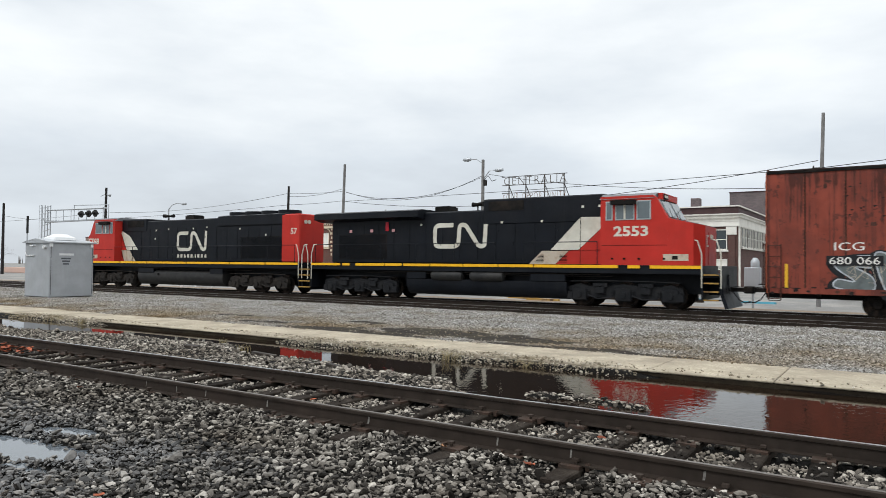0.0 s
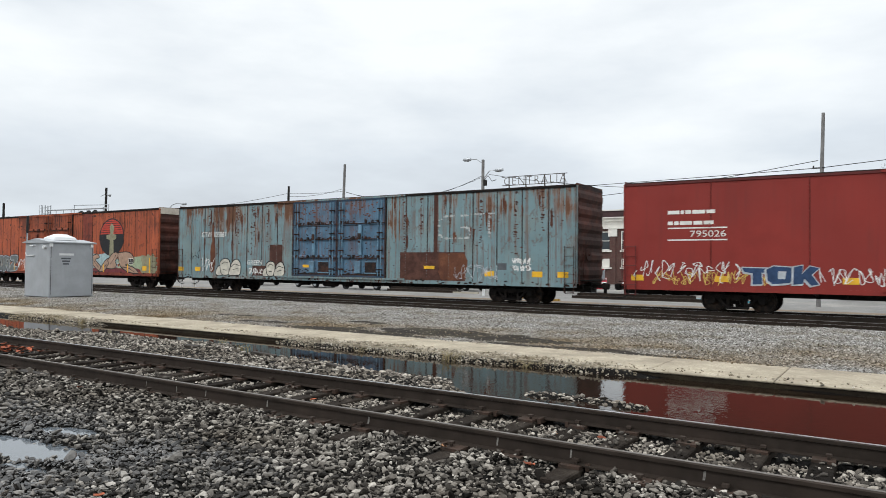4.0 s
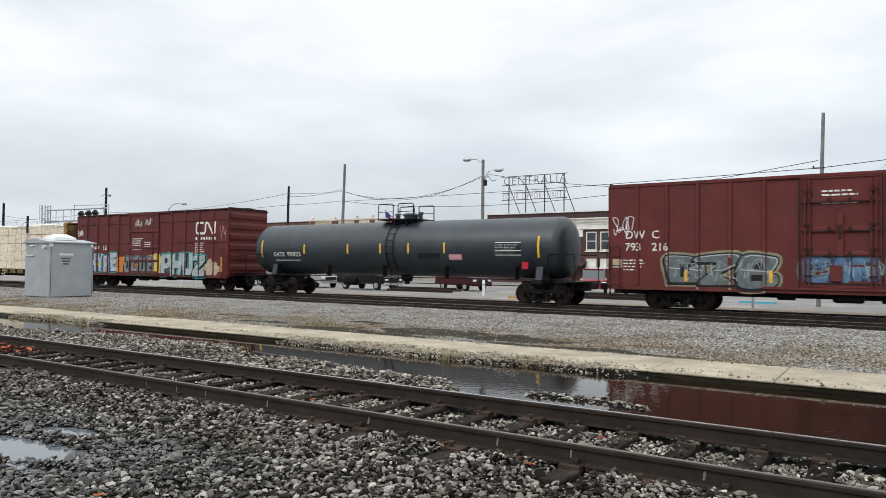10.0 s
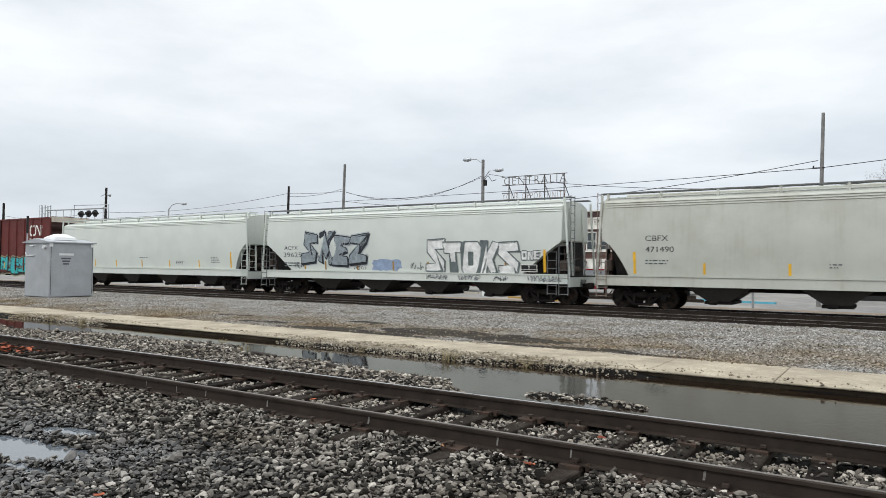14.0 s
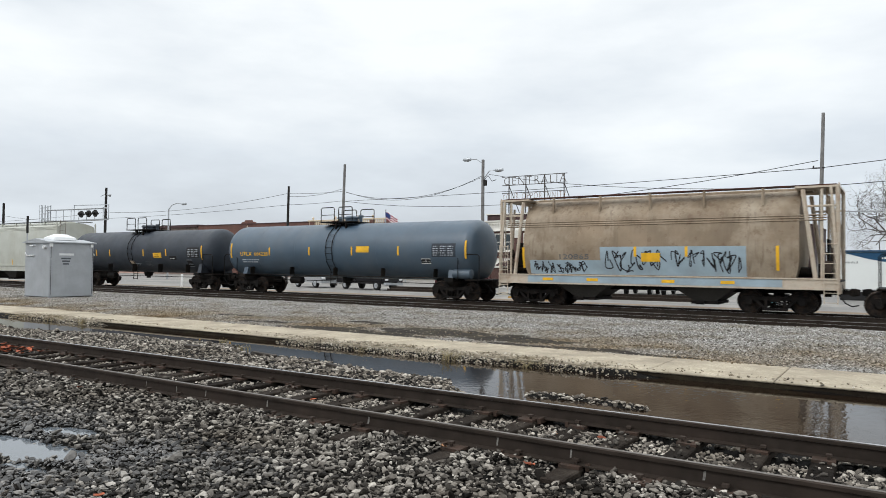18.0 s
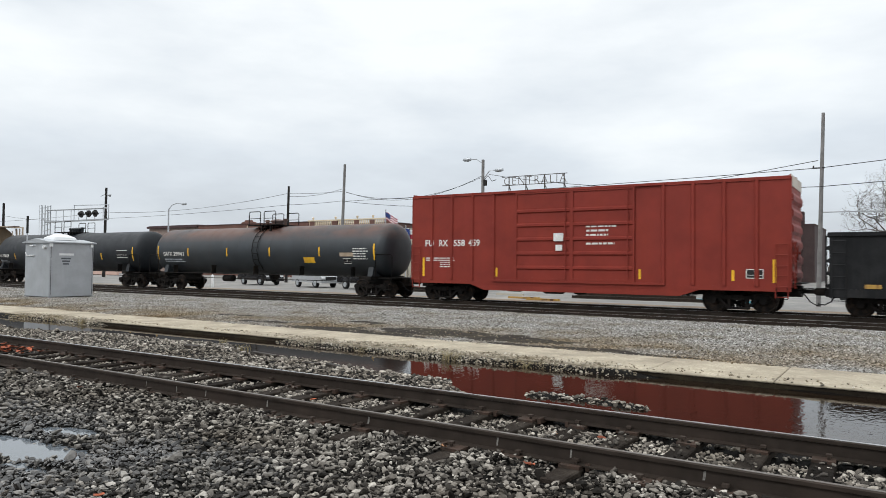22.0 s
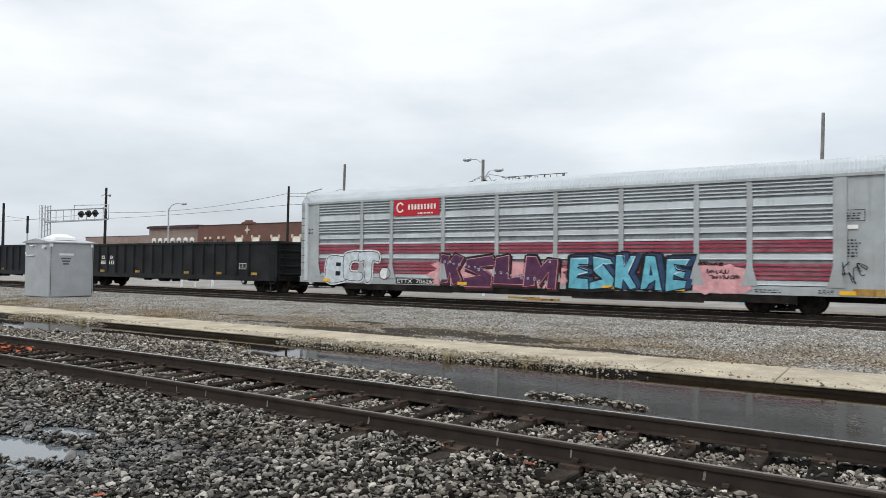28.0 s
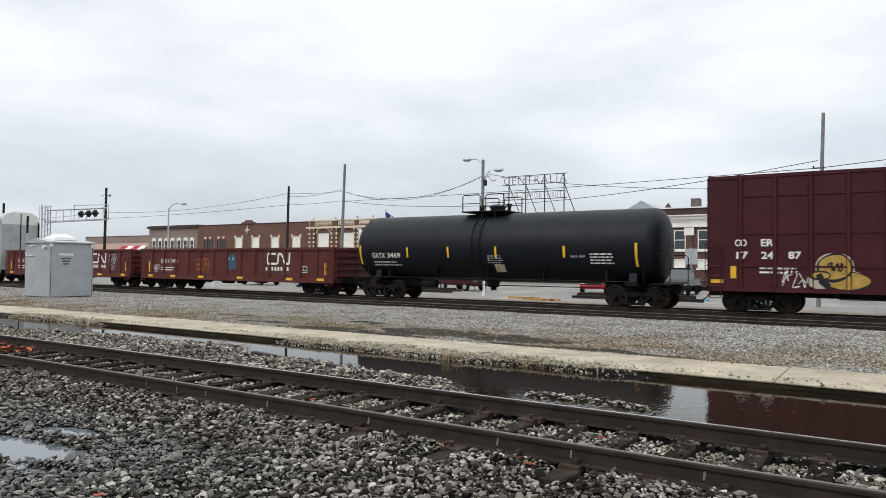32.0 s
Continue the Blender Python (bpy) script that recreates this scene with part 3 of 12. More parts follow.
def gravel_bed_mat(name, tones, cell, gap, soil):
    """Packed gravel: cells the size of stones, each its own tone, with dark joints and relief."""
    m = bpy.data.materials.new(name)
    m.use_nodes = True
    n, l = m.node_tree.nodes, m.node_tree.links
    b = n["Principled BSDF"]
    b.inputs["Roughness"].default_value, b.inputs["Specular IOR Level"].default_value = 0.85, 0.06
    tc = n.new("ShaderNodeTexCoord")
    v, edge, wh, cr = n.new("ShaderNodeTexVoronoi"), n.new("ShaderNodeTexVoronoi"), n.new("ShaderNodeTexWhiteNoise"), n.new("ShaderNodeValToRGB")
    edge.feature = "DISTANCE_TO_EDGE"
    for t in (v, edge):
        t.inputs["Scale"].default_value = 1.0 / cell
        l.new(tc.outputs["Object"], t.inputs["Vector"])
    l.new(v.outputs["Color"], wh.inputs["Vector"])
    l.new(wh.outputs["Value"], cr.inputs[0])
    el = cr.color_ramp.elements
    el[0].position, el[0].color = tones[0][0], (*tones[0][1], 1)
    el[1].position, el[1].color = tones[-1][0], (*tones[-1][1], 1)
    for at, c in tones[1:-1]:
        el.new(at).color = (*c, 1)
    mr, x = n.new("ShaderNodeMapRange"), n.new("ShaderNodeMix")
    mr.inputs[1].default_value, mr.inputs[2].default_value, mr.inputs[3].default_value, mr.inputs[4].default_value = 0.0, 0.16, 1.0, 0.0
    l.new(edge.outputs["Distance"], mr.inputs[0])
    x.data_type = "RGBA"
    l.new(mr.outputs[0], x.inputs[0])
    l.new(cr.outputs[0], x.inputs[6])
    x.inputs[7].default_value = (*gap, 1)
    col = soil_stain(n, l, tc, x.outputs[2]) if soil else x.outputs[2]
    l.new(col, b.inputs["Base Color"])
    bp = n.new("ShaderNodeBump")
    bp.inputs["Strength"].default_value, bp.inputs["Distance"].default_value = 1.0, 0.03
    l.new(edge.outputs["Distance"], bp.inputs["Height"])
    l.new(bp.outputs[0], b.inputs["Normal"])
    return m


M_STONE = stone_mat("crushed_grey_stone", [(0.0, (0.010, 0.009, 0.008)), (0.28, (0.040, 0.036, 0.032)), (0.52, (0.130, 0.117, 0.102)), (0.76, (0.245, 0.224, 0.197)), (0.93, (0.37, 0.342, 0.304)), (1.0, (0.58, 0.54, 0.48))], (0.42, 0.37, 0.31), 0.6, 0.9)
M_STONE_DRY = stone_mat("dry_crushed_stone", [(0.0, (0.030, 0.027, 0.024)), (0.28, (0.115, 0.103, 0.090)), (0.55, (0.24, 0.214, 0.184)), (0.80, (0.37, 0.337, 0.290)), (1.0, (0.64, 0.59, 0.52))], (0.42, 0.37, 0.31), 0.5)
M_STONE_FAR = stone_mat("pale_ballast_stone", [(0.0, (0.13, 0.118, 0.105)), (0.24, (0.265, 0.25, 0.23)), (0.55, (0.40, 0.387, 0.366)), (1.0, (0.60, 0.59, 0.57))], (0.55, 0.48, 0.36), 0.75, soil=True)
M_STONE_BANK = stone_mat("gritty_brown_stone", [(0.0, (0.14, 0.12, 0.09)), (0.3, (0.28, 0.243, 0.187)), (0.7, (0.44, 0.39, 0.31)), (1.0, (0.62, 0.57, 0.49))], (0.5, 0.43, 0.3), 0.7)
# Near-black bed: the shade in gaps between stones is put into its colour.
M_BED_NEAR = mat("shade_dark_ballast_bed", (0.010, 0.009, 0.008), 0.7, 0, 0.5, 14, 1.0, 45, (0.006, 0.006, 0.005), 0.6, 0.9, spec=0.04)
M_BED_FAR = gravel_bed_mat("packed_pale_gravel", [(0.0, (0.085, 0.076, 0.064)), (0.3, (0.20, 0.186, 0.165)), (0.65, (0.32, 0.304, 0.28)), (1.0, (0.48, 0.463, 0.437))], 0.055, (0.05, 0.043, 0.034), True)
M_GRIT = gravel_bed_mat("loose_grey_ballast", [(0.0, (0.02, 0.018, 0.016)), (0.3, (0.06, 0.054, 0.048)), (0.65, (0.15, 0.136, 0.12)), (1.0, (0.34, 0.312, 0.275))], 0.045, (0.008, 0.007, 0.006), False)
M_SOIL = mat("damp_brown_soil", (0.022, 0.016, 0.010), 0.85, 0, 0.4, 6, 1.0, 30, (0.06, 0.05, 0.028), 0.5, 1.0)
M_LOT = mat("worn_asphalt_lot", (0.195, 0.188, 0.178), 0.6, 0, 0.3, 1.2, 0.3, 30, (0.33, 0.31, 0.27), 0.6, 0.22)
M_DIRT = mat("tan_packed_dirt", (0.27, 0.205, 0.15), 0.9, 0, 0.3, 2.0, 0.6, 25, (0.15, 0.105, 0.075), 0.6, 0.5)
M_CONC = mat("stained_pale_concrete", (0.42, 0.365, 0.275), 0.85, 0, 0.3, 2.5, 0.5, 50, (0.22, 0.185, 0.14), 0.7, 1.0)
M_RAIL = mat("dark_brown_rail_steel", (0.034, 0.0265, 0.0215), 0.62, 0.2, 0.25, 5, 0.15, 50, (0.055, 0.040, 0.032), 0.5, 1.2, spec=0.12)
M_RAILTOP = mat("polished_rail_head", (0.42, 0.42, 0.43), 0.30, 0.9, 0.2, 4)
M_RAILDULL = mat("dull_rail_head", (0.17, 0.155, 0.14), 0.5, 0.5, 0.3, 3, dirt=(0.10, 0.075, 0.06), dirt_amount=0.6)
M_CHALK = mat("faded_chalk", (0.26, 0.245, 0.225), 0.9, 0, 0.5, 50)
M_TIE = mat("weathered_dark_timber", (0.027, 0.0215, 0.0175), 0.85, 0, 0.45, 9, 0.9, 40, (0.10, 0.083, 0.068), 0.5, 2.0, random_tint=0.5, spec=0.06)
M_PLATE = mat("brown_tie_plate", (0.062, 0.047, 0.038), 0.65, 0.3, 0.3, 10, 0.2, 60, (0.09, 0.05, 0.035), 0.5, 3.0)
WATER_Z = -0.262


def smooth(a, b, x):
    t = np.clip((x - a) / (b - a), 0, 1)
    return t * t * (3 - 2 * t)


def waves(x, y):
    """Gentle unevenness of the ground."""
    return (np.sin(x * 1.7 + 1.3 * np.sin(y * 0.9)) * np.sin(y * 2.1 + 0.7 * np.sin(x * 0.6)) * 0.5 + np.sin(x * 4.3 + y * 2.9) * np.sin(y * 5.1 - x * 1.7) * 0.3
            + np.sin(x * 9.1 - y * 7.3) * np.sin(x * 6.7 + y * 11.0) * 0.2)


def ground_height(x, y):
    u = waves(x, y)
    h = -0.19 + 0.025 * u
    # small pools in the ballast before the near track
    pool = np.zeros_like(x)
    for cx, cy, rx, ry, d in ((-7.38, 4.12, 0.42, 0.15, 0.15), (-6.80, 3.52, 0.55, 0.24, 0.16), (-7.55, 3.45, 0.45, 0.22, 0.13), (-6.35, 3.15, 0.40, 0.12, 0.09), (-6.3, 4.05, 0.5, 0.10, 0.05)):
        pool = pool + d * np.exp(-(((x - cx) / rx) ** 2 + ((y - cy - 0.1 * (x - cx)) / ry) ** 2))
    h = h - pool * (1.0 + 0.9 * np.sin(x * 17 + 3 * np.sin(y * 13)) * np.sin(y * 23 + 2 * np.sin(x * 11)) * 0.5) - 0.03 * smooth(-4.6, -6.4, x) * smooth(5.2, 4.2, y)
    h = h + 0.018 * smooth(4.9, 5.25, y) * smooth(5.75, 5.5, y)
    for tx in (-2.36, -3.56, -4.76, -7.76):
        h = h - 0.05 * np.exp(-((x - tx) / 0.24) ** 4) * smooth(4.95, 5.2, y) * smooth(5.8, 5.7, y)
    # trough between the near track and the kerb
    edge = 9.55 + 0.25 * np.sin(x * 0.55 + 0.6) + 0.12 * np.sin(x * 1.9) - 1.25 * smooth(-6.3, -4.5, x) - 0.5 * smooth(-3.0, -1.4, x)
    sheer = smooth(-20.0, -18.6, x) * smooth(-11.2, -12.6, x)
    edge = edge + 1.05 * smooth(-18.8, -17.0, x) * smooth(-11.0, -12.4, x)
    bank = 11.25 + 0.35 * smooth(-8, -3, x) + 0.12 * np.sin(x * 1.1) + 0.5 * sheer
    trough = smooth(edge - 1.0, edge + 0.6, y) * smooth(bank + 0.35, bank - 0.1, y)
    h = h - (0.115 + 0.035 * smooth(-14, -2, x)) * trough
    bar = np.exp(-((y - 9.0 + 0.05 * (x + 3.5) - 0.05 * np.sin(x * 3.1)) / 0.24) ** 2) * smooth(-4.75, -4.2, x) * smooth(-2.4, -2.9, x)
    h = h + 0.112 * bar
    h = h - 0.05 * smooth(5.75, 5.95, y) * smooth(7.4, 7.2, y)
    lip = smooth(11.28, 11.5, y) * smooth(12.3, 11.9, y) * smooth(-2.6, -4.2, x) * (1 - sheer)
    h = h * (1 - lip) + lip * (-0.185 + 0.02 * u)
    far = smooth(12.5, 13.6, y)
    h = h * (1 - far) + far * (-0.165 + 0.02 * u)
    bed = smooth(23.0, 24.2, y) * smooth(32.5, 31.5, y)
    h = h * (1 - bed) + bed * (-0.285 + 0.012 * u)
    lot = smooth(31.8, 33.5, y)
    h = h * (1 - lot) + lot * (-0.34)
    return h


def grid_axis(stops):
    out = []
    for a, b, d in stops:
        out += list(np.arange(a, b - 1e-6, d))
    return np.array(out + [stops[-1][1]])


gx = grid_axis([(-900, -120, 60), (-120, -40, 4), (-40, -24, 0.5), (-24, -10, 0.16), (-10, 2.5, 0.08), (2.5, 12, 0.5), (12, 80, 4), (80, 900, 60)])
gy = grid_axis([(-300, -20, 40), (-20, 1.5, 1.5), (1.5, 8.5, 0.10), (8.5, 12.1, 0.06), (12.1, 16.2, 0.07), (16.2, 17.6, 0.16), (17.6, 36, 0.4), (36, 120, 6), (120, 1500, 90)])
GX, GY = np.meshgrid(gx, gy)
GZ = ground_height(GX, GY)
nx, ny = len(gx), len(gy)
idx = np.arange(nx * ny).reshape(ny, nx)
quads = np.stack([idx[:-1, :-1], idx[:-1, 1:], idx[1:, 1:], idx[1:, :-1]], -1).reshape(-1, 4)
me = bpy.data.meshes.new("ground")
me.from_pydata(np.stack([GX, GY, GZ], -1).reshape(-1, 3).tolist(), [], quads.tolist())
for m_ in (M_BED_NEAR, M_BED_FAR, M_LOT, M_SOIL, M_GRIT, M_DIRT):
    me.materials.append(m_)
ymid = ((GY[:-1, :-1] + GY[1:, 1:]) / 2).reshape(-1)
xmid = ((GX[:-1, :-1] + GX[1:, 1:]) / 2).reshape(-1)


def muddy(x, y):
    """Bare soil patches in the ballast behind the kerb."""
    out = np.zeros(np.shape(x), dtype=bool)
    wob = 0.35 * np.sin(x * 2.3 + 1.1 * np.sin(y * 5.0)) + 0.25 * np.sin(x * 5.7 + y * 7.0)
    for cx, cy, rx, ry in ((-9.9, 15.0, 2.1, 0.78), (-8.2, 14.55, 1.6, 0.52), (-7.0, 14.7, 1.1, 0.40), (-15.8, 14.55, 1.1, 0.30), (-13.0, 14.0, 1.7, 0.50), (-6.0, 13.85, 1.6, 0.26), (-10.8, 13.8, 1.6, 0.34), (-18.5, 15.8, 1.0, 0.3), (-3.9, 13.75, 0.9, 0.16), (-13.4, 16.3, 0.8, 0.3)):
        out |= ((x - cx) / rx) ** 2 + ((y - cy - 0.05 * (x - cx)) / ry) ** 2 < 1 + wob
    return out


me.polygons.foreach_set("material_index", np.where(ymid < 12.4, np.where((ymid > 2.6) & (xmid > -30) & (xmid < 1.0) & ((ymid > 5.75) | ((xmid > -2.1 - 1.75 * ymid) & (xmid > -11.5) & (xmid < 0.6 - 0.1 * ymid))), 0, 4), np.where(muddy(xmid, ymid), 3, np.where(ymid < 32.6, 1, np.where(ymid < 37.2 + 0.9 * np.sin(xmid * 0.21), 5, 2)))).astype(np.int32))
me.polygons.foreach_set("use_smooth", np.ones(len(quads), dtype=bool))
ground = tagged(new("ground", me), "gravel rail yard ground with a worn asphalt lot behind the tracks", "ground", kind="structure")


# still water
def water_material(name, ior, base):
    m = bpy.data.materials.new(name)
    m.use_nodes = True
    n, l = m.node_tree.nodes, m.node_tree.links
    b = n["Principled BSDF"]
    b.inputs["Base Color"].default_value = (*base, 1)
    b.inputs["Roughness"].default_value = 0.02
    b.inputs["IOR"].default_value = ior
    tc = n.new("ShaderNodeTexCoord")
    mp = n.new("ShaderNodeMapping")
    mp.inputs["Scale"].default_value = (1.35, 0.75, 1.0)
    mp.inputs["Rotation"].default_value = (0, 0, radians(-28))
    nz = n.new("ShaderNodeTexNoise")
    nz.inputs["Scale"].default_value, nz.inputs["Detail"].default_value, nz.inputs["Distortion"].default_value = 8.0, 2.0, 0.8
    big = n.new("ShaderNodeTexNoise")
    big.inputs["Scale"].default_value = 0.35
    sep = n.new("ShaderNodeSeparateXYZ")
    mr = n.new("ShaderNodeMapRange")
    mr.inputs[1].default_value, mr.inputs[2].default_value, mr.inputs[3].default_value, mr.inputs[4].default_value = -9.5, -2.5, 0.008, 0.10
    bp = n.new("ShaderNodeBump")
    bp.inputs["Distance"].default_value = 0.02
    l.new(tc.outputs["Object"], mp.inputs["Vector"])
    l.new(mp.outputs[0], nz.inputs["Vector"])
    l.new(tc.outputs["Object"], sep.inputs[0])
    l.new(sep.outputs["X"], mr.inputs[0])
    l.new(mr.outputs[0], bp.inputs["Strength"])
    l.new(nz.outputs[0], bp.inputs["Height"])
    l.new(bp.outputs[0], b.inputs["Normal"])
    return m


M_WATER = water_material("murky_puddle_water", 1.30, (0.013, 0.008, 0.005))
# Pool base is pale blue-grey: part of the sky's reflection put into colour.
M_POOL = water_material("sky_pale_pool_water", 1.42, (0.11, 0.125, 0.14))
thing("water", Shape().add([(-45, 8.4, WATER_Z), (12, 8.4, WATER_Z), (12, 12.0, WATER_Z), (-45, 12.0, WATER_Z)], [(0, 1, 2, 3)]), M_WATER, "long shallow rain puddle beside the kerb", "water", kind="structure")
thing("water", Shape().add([(-10.5, 2.0, WATER_Z), (-5.0, 2.0, WATER_Z), (-5.0, 5.0, WATER_Z), (-10.5, 5.0, WATER_Z)], [(0, 1, 2, 3)]), M_POOL, "small rain pools standing in the ballast", "water", kind="structure")


# ---- rails and ties ----
def rail_profile(y):
    half = [(0.070, -0.172), (0.070, -0.160), (0.010, -0.148), (0.009, -0.045), (0.034, -0.038), (0.036, -0.008), (0.026, 0.0)]
    return [(y + a, z) for a, z in half] + [(y - a, z) for a, z in reversed(half)]


def rail_line(y, z, x0, x1, label, head=None):
    poly = [(a, b + z) for a, b in rail_profile(y)]
    ob = thing("rail", Shape().prism(poly[::-1], x0, x1, "x"), M_RAIL, label, "rail", kind="structure")
    part("rail_head", Shape().box(x0, x1, y - 0.020, y + 0.020, z - 0.001, z + 0.002), head or M_RAILTOP, ob, "worn bright running surface")
    return ob


def track(y, z, x0, x1, label, spacing, near=False):
    for s in (-1, 1):
        ob = rail_line(y + s * 0.7535, z, x0, x1, label, M_RAILDULL if near and s < 0 else None)
        if near and s < 0:
            for mx in (-8.55, -7.9, -7.32, -6.22, -4.7, -3.16, -2.43, -1.31):
                w_ = 0.010 + 0.004 * math.sin(mx * 9)
                part("chalk_mark", Shape().prism([(mx - w_, -0.128), (mx + w_ * 0.6, -0.126), (mx + w_ * 1.3, -0.052), (mx - w_ * 0.2, -0.054)], y - 0.7535 - 0.0115, y - 0.7535 - 0.0085), M_CHALK, ob, "faded pale chalk mark")
    rnd = random.Random(5 if near else int(y * 7))
    tie = Shape().soft_box(-0.10, 0.10, -1.30, 1.30, -0.18, 0.0, 0.012).mesh("tie", M_TIE)
    n = int((x1 - x0) / spacing)
    if near:
        plate = Shape().box(-0.095, 0.095, -0.19, 0.19, 0.0, 0.026).mesh("tie_plate", M_PLATE)
        spike = Shape().cbox(0, 0, 0.035, 0.024, 0.024, 0.04).cbox(0, 0, 0.062, 0.05, 0.055, 0.024).mesh("spike", M_PLATE)
        anchor = Shape().box(-0.02, 0.02, -0.11, 0.11, -0.03, 0.03).box(-0.02, 0.02, 0.07, 0.12, -0.03, 0.05).mesh("rail_anchor", M_PLATE)
    far_ties = Shape()
    for i in range(n):
        x = x0 + (i + 0.5) * spacing + rnd.uniform(-0.04, 0.04)
        if near and -34 < x < 6:
            t = thing("tie", tie, None, "weathered dark timber railway tie half sunk in ballast", "railway tie", pose(x, y + rnd.uniform(-0.06, 0.06), z - 0.186 + rnd.uniform(-0.010, 0.004), rnd.uniform(-0.4, 0.4), 0, rnd.uniform(-1.2, 1.2)), "ties of the near track")
            for s in (-1, 1):
                p = part("tie_plate", plate, None, t, m=pose(0, s * 0.7535, 0.0))
                for k in (-1, 1):
                    part("spike", spike, None, p, m=pose(rnd.uniform(-0.05, 0.05), k * 0.11, 0))
                if rnd.random() < 0.75:
                    part("rail_anchor", anchor, None, t, m=pose(0.14 * rnd.choice((-1, 1)), s * 0.7535, 0.01))
        else:
            far_ties.box(x - 0.115, x + 0.115, y - 1.3, y + 1.3, z - 0.34, z - 0.175)
    thing("tie_row", far_ties, M_TIE, "rows of dark timber ties under the rails", "railway ties", kind="stuff")


track(NEAR_Y, 0.0, -140.06, 30, "dark brown steel rail of the near track", 0.60, True)
track(TRACK_Y, TRACK_Z, -220, 160, "brown steel rail under the train", 0.55)
track(TRACK_Y - 4.1, TRACK_Z - 0.02, -220, 160, "brown steel rail of the empty middle track", 0.55)

# ---- concrete kerb strip, in slabs ----
kerb = base_of("kerb", "stained pale concrete kerb strip in slabs between puddle and ballast", "kerb", pose(0, 0, 0), kind="structure")
rnd = random.Random(3)
for i in range(-40, 14):
    x = -1.62 + i * 1.92
    dz = rnd.uniform(-0.008, 0.008)
    part("slab", Shape().soft_box(x + 0.008, x + 1.912, 11.62 + rnd.uniform(-0.015, 0.015), 13.5 + rnd.uniform(-0.02, 0.02), -0.185, -0.15 + dz, 0.012), M_CONC, kerb)
    part("footing", Shape().box(x, x + 1.92, 11.65, 13.4, -0.62, -0.186), M_SOIL, kerb)


# ---- loose stones ----
def stones(name, label, count, xr, yr, size, material, seed, keep, squash=0.7, fine=True, sink=0.25, rest=None, heap=0.25):
    """Crushed stones strewn over the ground, as one object."""
    rng = np.random.default_rng(seed)
    t = (1 + 5 ** 0.5) / 2
    if fine:
        base = np.array([(-1, t, 0), (1, t, 0), (-1, -t, 0), (1, -t, 0), (0, -1, t), (0, 1, t), (0, -1, -t), (0, 1, -t), (t, 0, -1), (t, 0, 1), (-t, 0, -1), (-t, 0, 1)]) / 1.9
        tri = np.array([(0, 11, 5), (0, 5, 1), (0, 1, 7), (0, 7, 10), (0, 10, 11), (1, 5, 9), (5, 11, 4), (11, 10, 2), (10, 7, 6), (7, 1, 8), (3, 9, 4), (3, 4, 2), (3, 2, 6), (3, 6, 8), (3, 8, 9), (4, 9, 5), (2, 4, 11), (6, 2, 10), (8, 6, 7), (9, 8, 1)])
    else:
        base = np.array([(1, 0, 0), (-1, 0, 0), (0, 1, 0), (0, -1, 0), (0, 0, 1), (0, 0, -1)], dtype=float)
        tri = np.array([(0, 2, 4), (2, 1, 4), (1, 3, 4), (3, 0, 4), (2, 0, 5), (1, 2, 5), (3, 1, 5), (0, 3, 5)])
    x = rng.uniform(xr[0], xr[1], count)
    y = rng.uniform(yr[0], yr[1], count)
    h = ground_height(x, y)
    ok = keep(x, y, h, rng)
    x, y, h = x[ok], y[ok], h[ok]
    if rest is not None:
        h = rest(x, y, h)
    n = len(x)
    s = size * np.exp(rng.normal(0, 0.32 if fine else 0.2, n))
    axes = s[:, None] * np.stack([rng.uniform(0.95, 1.6, n), rng.uniform(0.65, 1.0, n), rng.uniform(0.42, 0.75, n) * squash / 0.7], -1)
    v = base[None] * (1 + rng.uniform(-0.34, 0.30, (n, len(base), 1)))
    v = np.clip(v, -rng.uniform(0.62, 0.95, (n, 1, 3)), rng.uniform(0.62, 0.95, (n, 1, 3))) * axes[:, None, :]
    q = rng.normal(0, 1, (n, 4)) * np.array([1.0, 0.20, 0.20, 1.0])
    q /= np.linalg.norm(q, axis=1, keepdims=True)
    w, a, b, c = (q[:, None, i] for i in range(4))
    vx, vy, vz = v[..., 0], v[..., 1], v[..., 2]
    tx, ty, tz = 2 * (b * vz - c * vy), 2 * (c * vx - a * vz), 2 * (a * vy - b * vx)
    v = np.stack([vx + w * tx + b * tz - c * ty, vy + w * ty + c * tx - a * tz, vz + w * tz + a * ty - b * tx], -1)
    v += np.stack([x, y, h + s * (0.5 - sink) + s * (0.10 + heap * rng.uniform(-1, 1, n))], -1)[:, None, :]
    f = tri[None] + (np.arange(n) * len(base))[:, None, None]
    m = bpy.data.meshes.new(name)
    nv, nf = n * len(base), n * len(tri)
    m.vertices.add(nv)
    m.vertices.foreach_set("co", v.reshape(-1).astype(np.float32))
    m.loops.add(nf * 3)
    m.polygons.add(nf)
    m.polygons.foreach_set("loop_start", np.arange(0, nf * 3, 3, dtype=np.int32))
    m.loops.foreach_set("vertex_index", f.reshape(-1).astype(np.int32))
    m.update(calc_edges=True)
    m.polygons.foreach_set("use_smooth", np.zeros(nf, dtype=bool))
    m.materials.append(material)
    return tagged(new(name, m), label, "gravel", kind="stuff")


def dry(x, y, h, rng):
    wet = h < WATER_Z - 0.012
    return (~wet | (rng.random(len(x)) < 0.20))


def tie_ends_bare(x, y):
    """The few tie ends that the ballast leaves open."""
    out = np.zeros(len(x), dtype=bool)
    for tx in (-2.36, -3.56, -4.76, -7.76):
        out |= (np.abs(x - tx) < 0.13) & (y > 5.25)
    return out


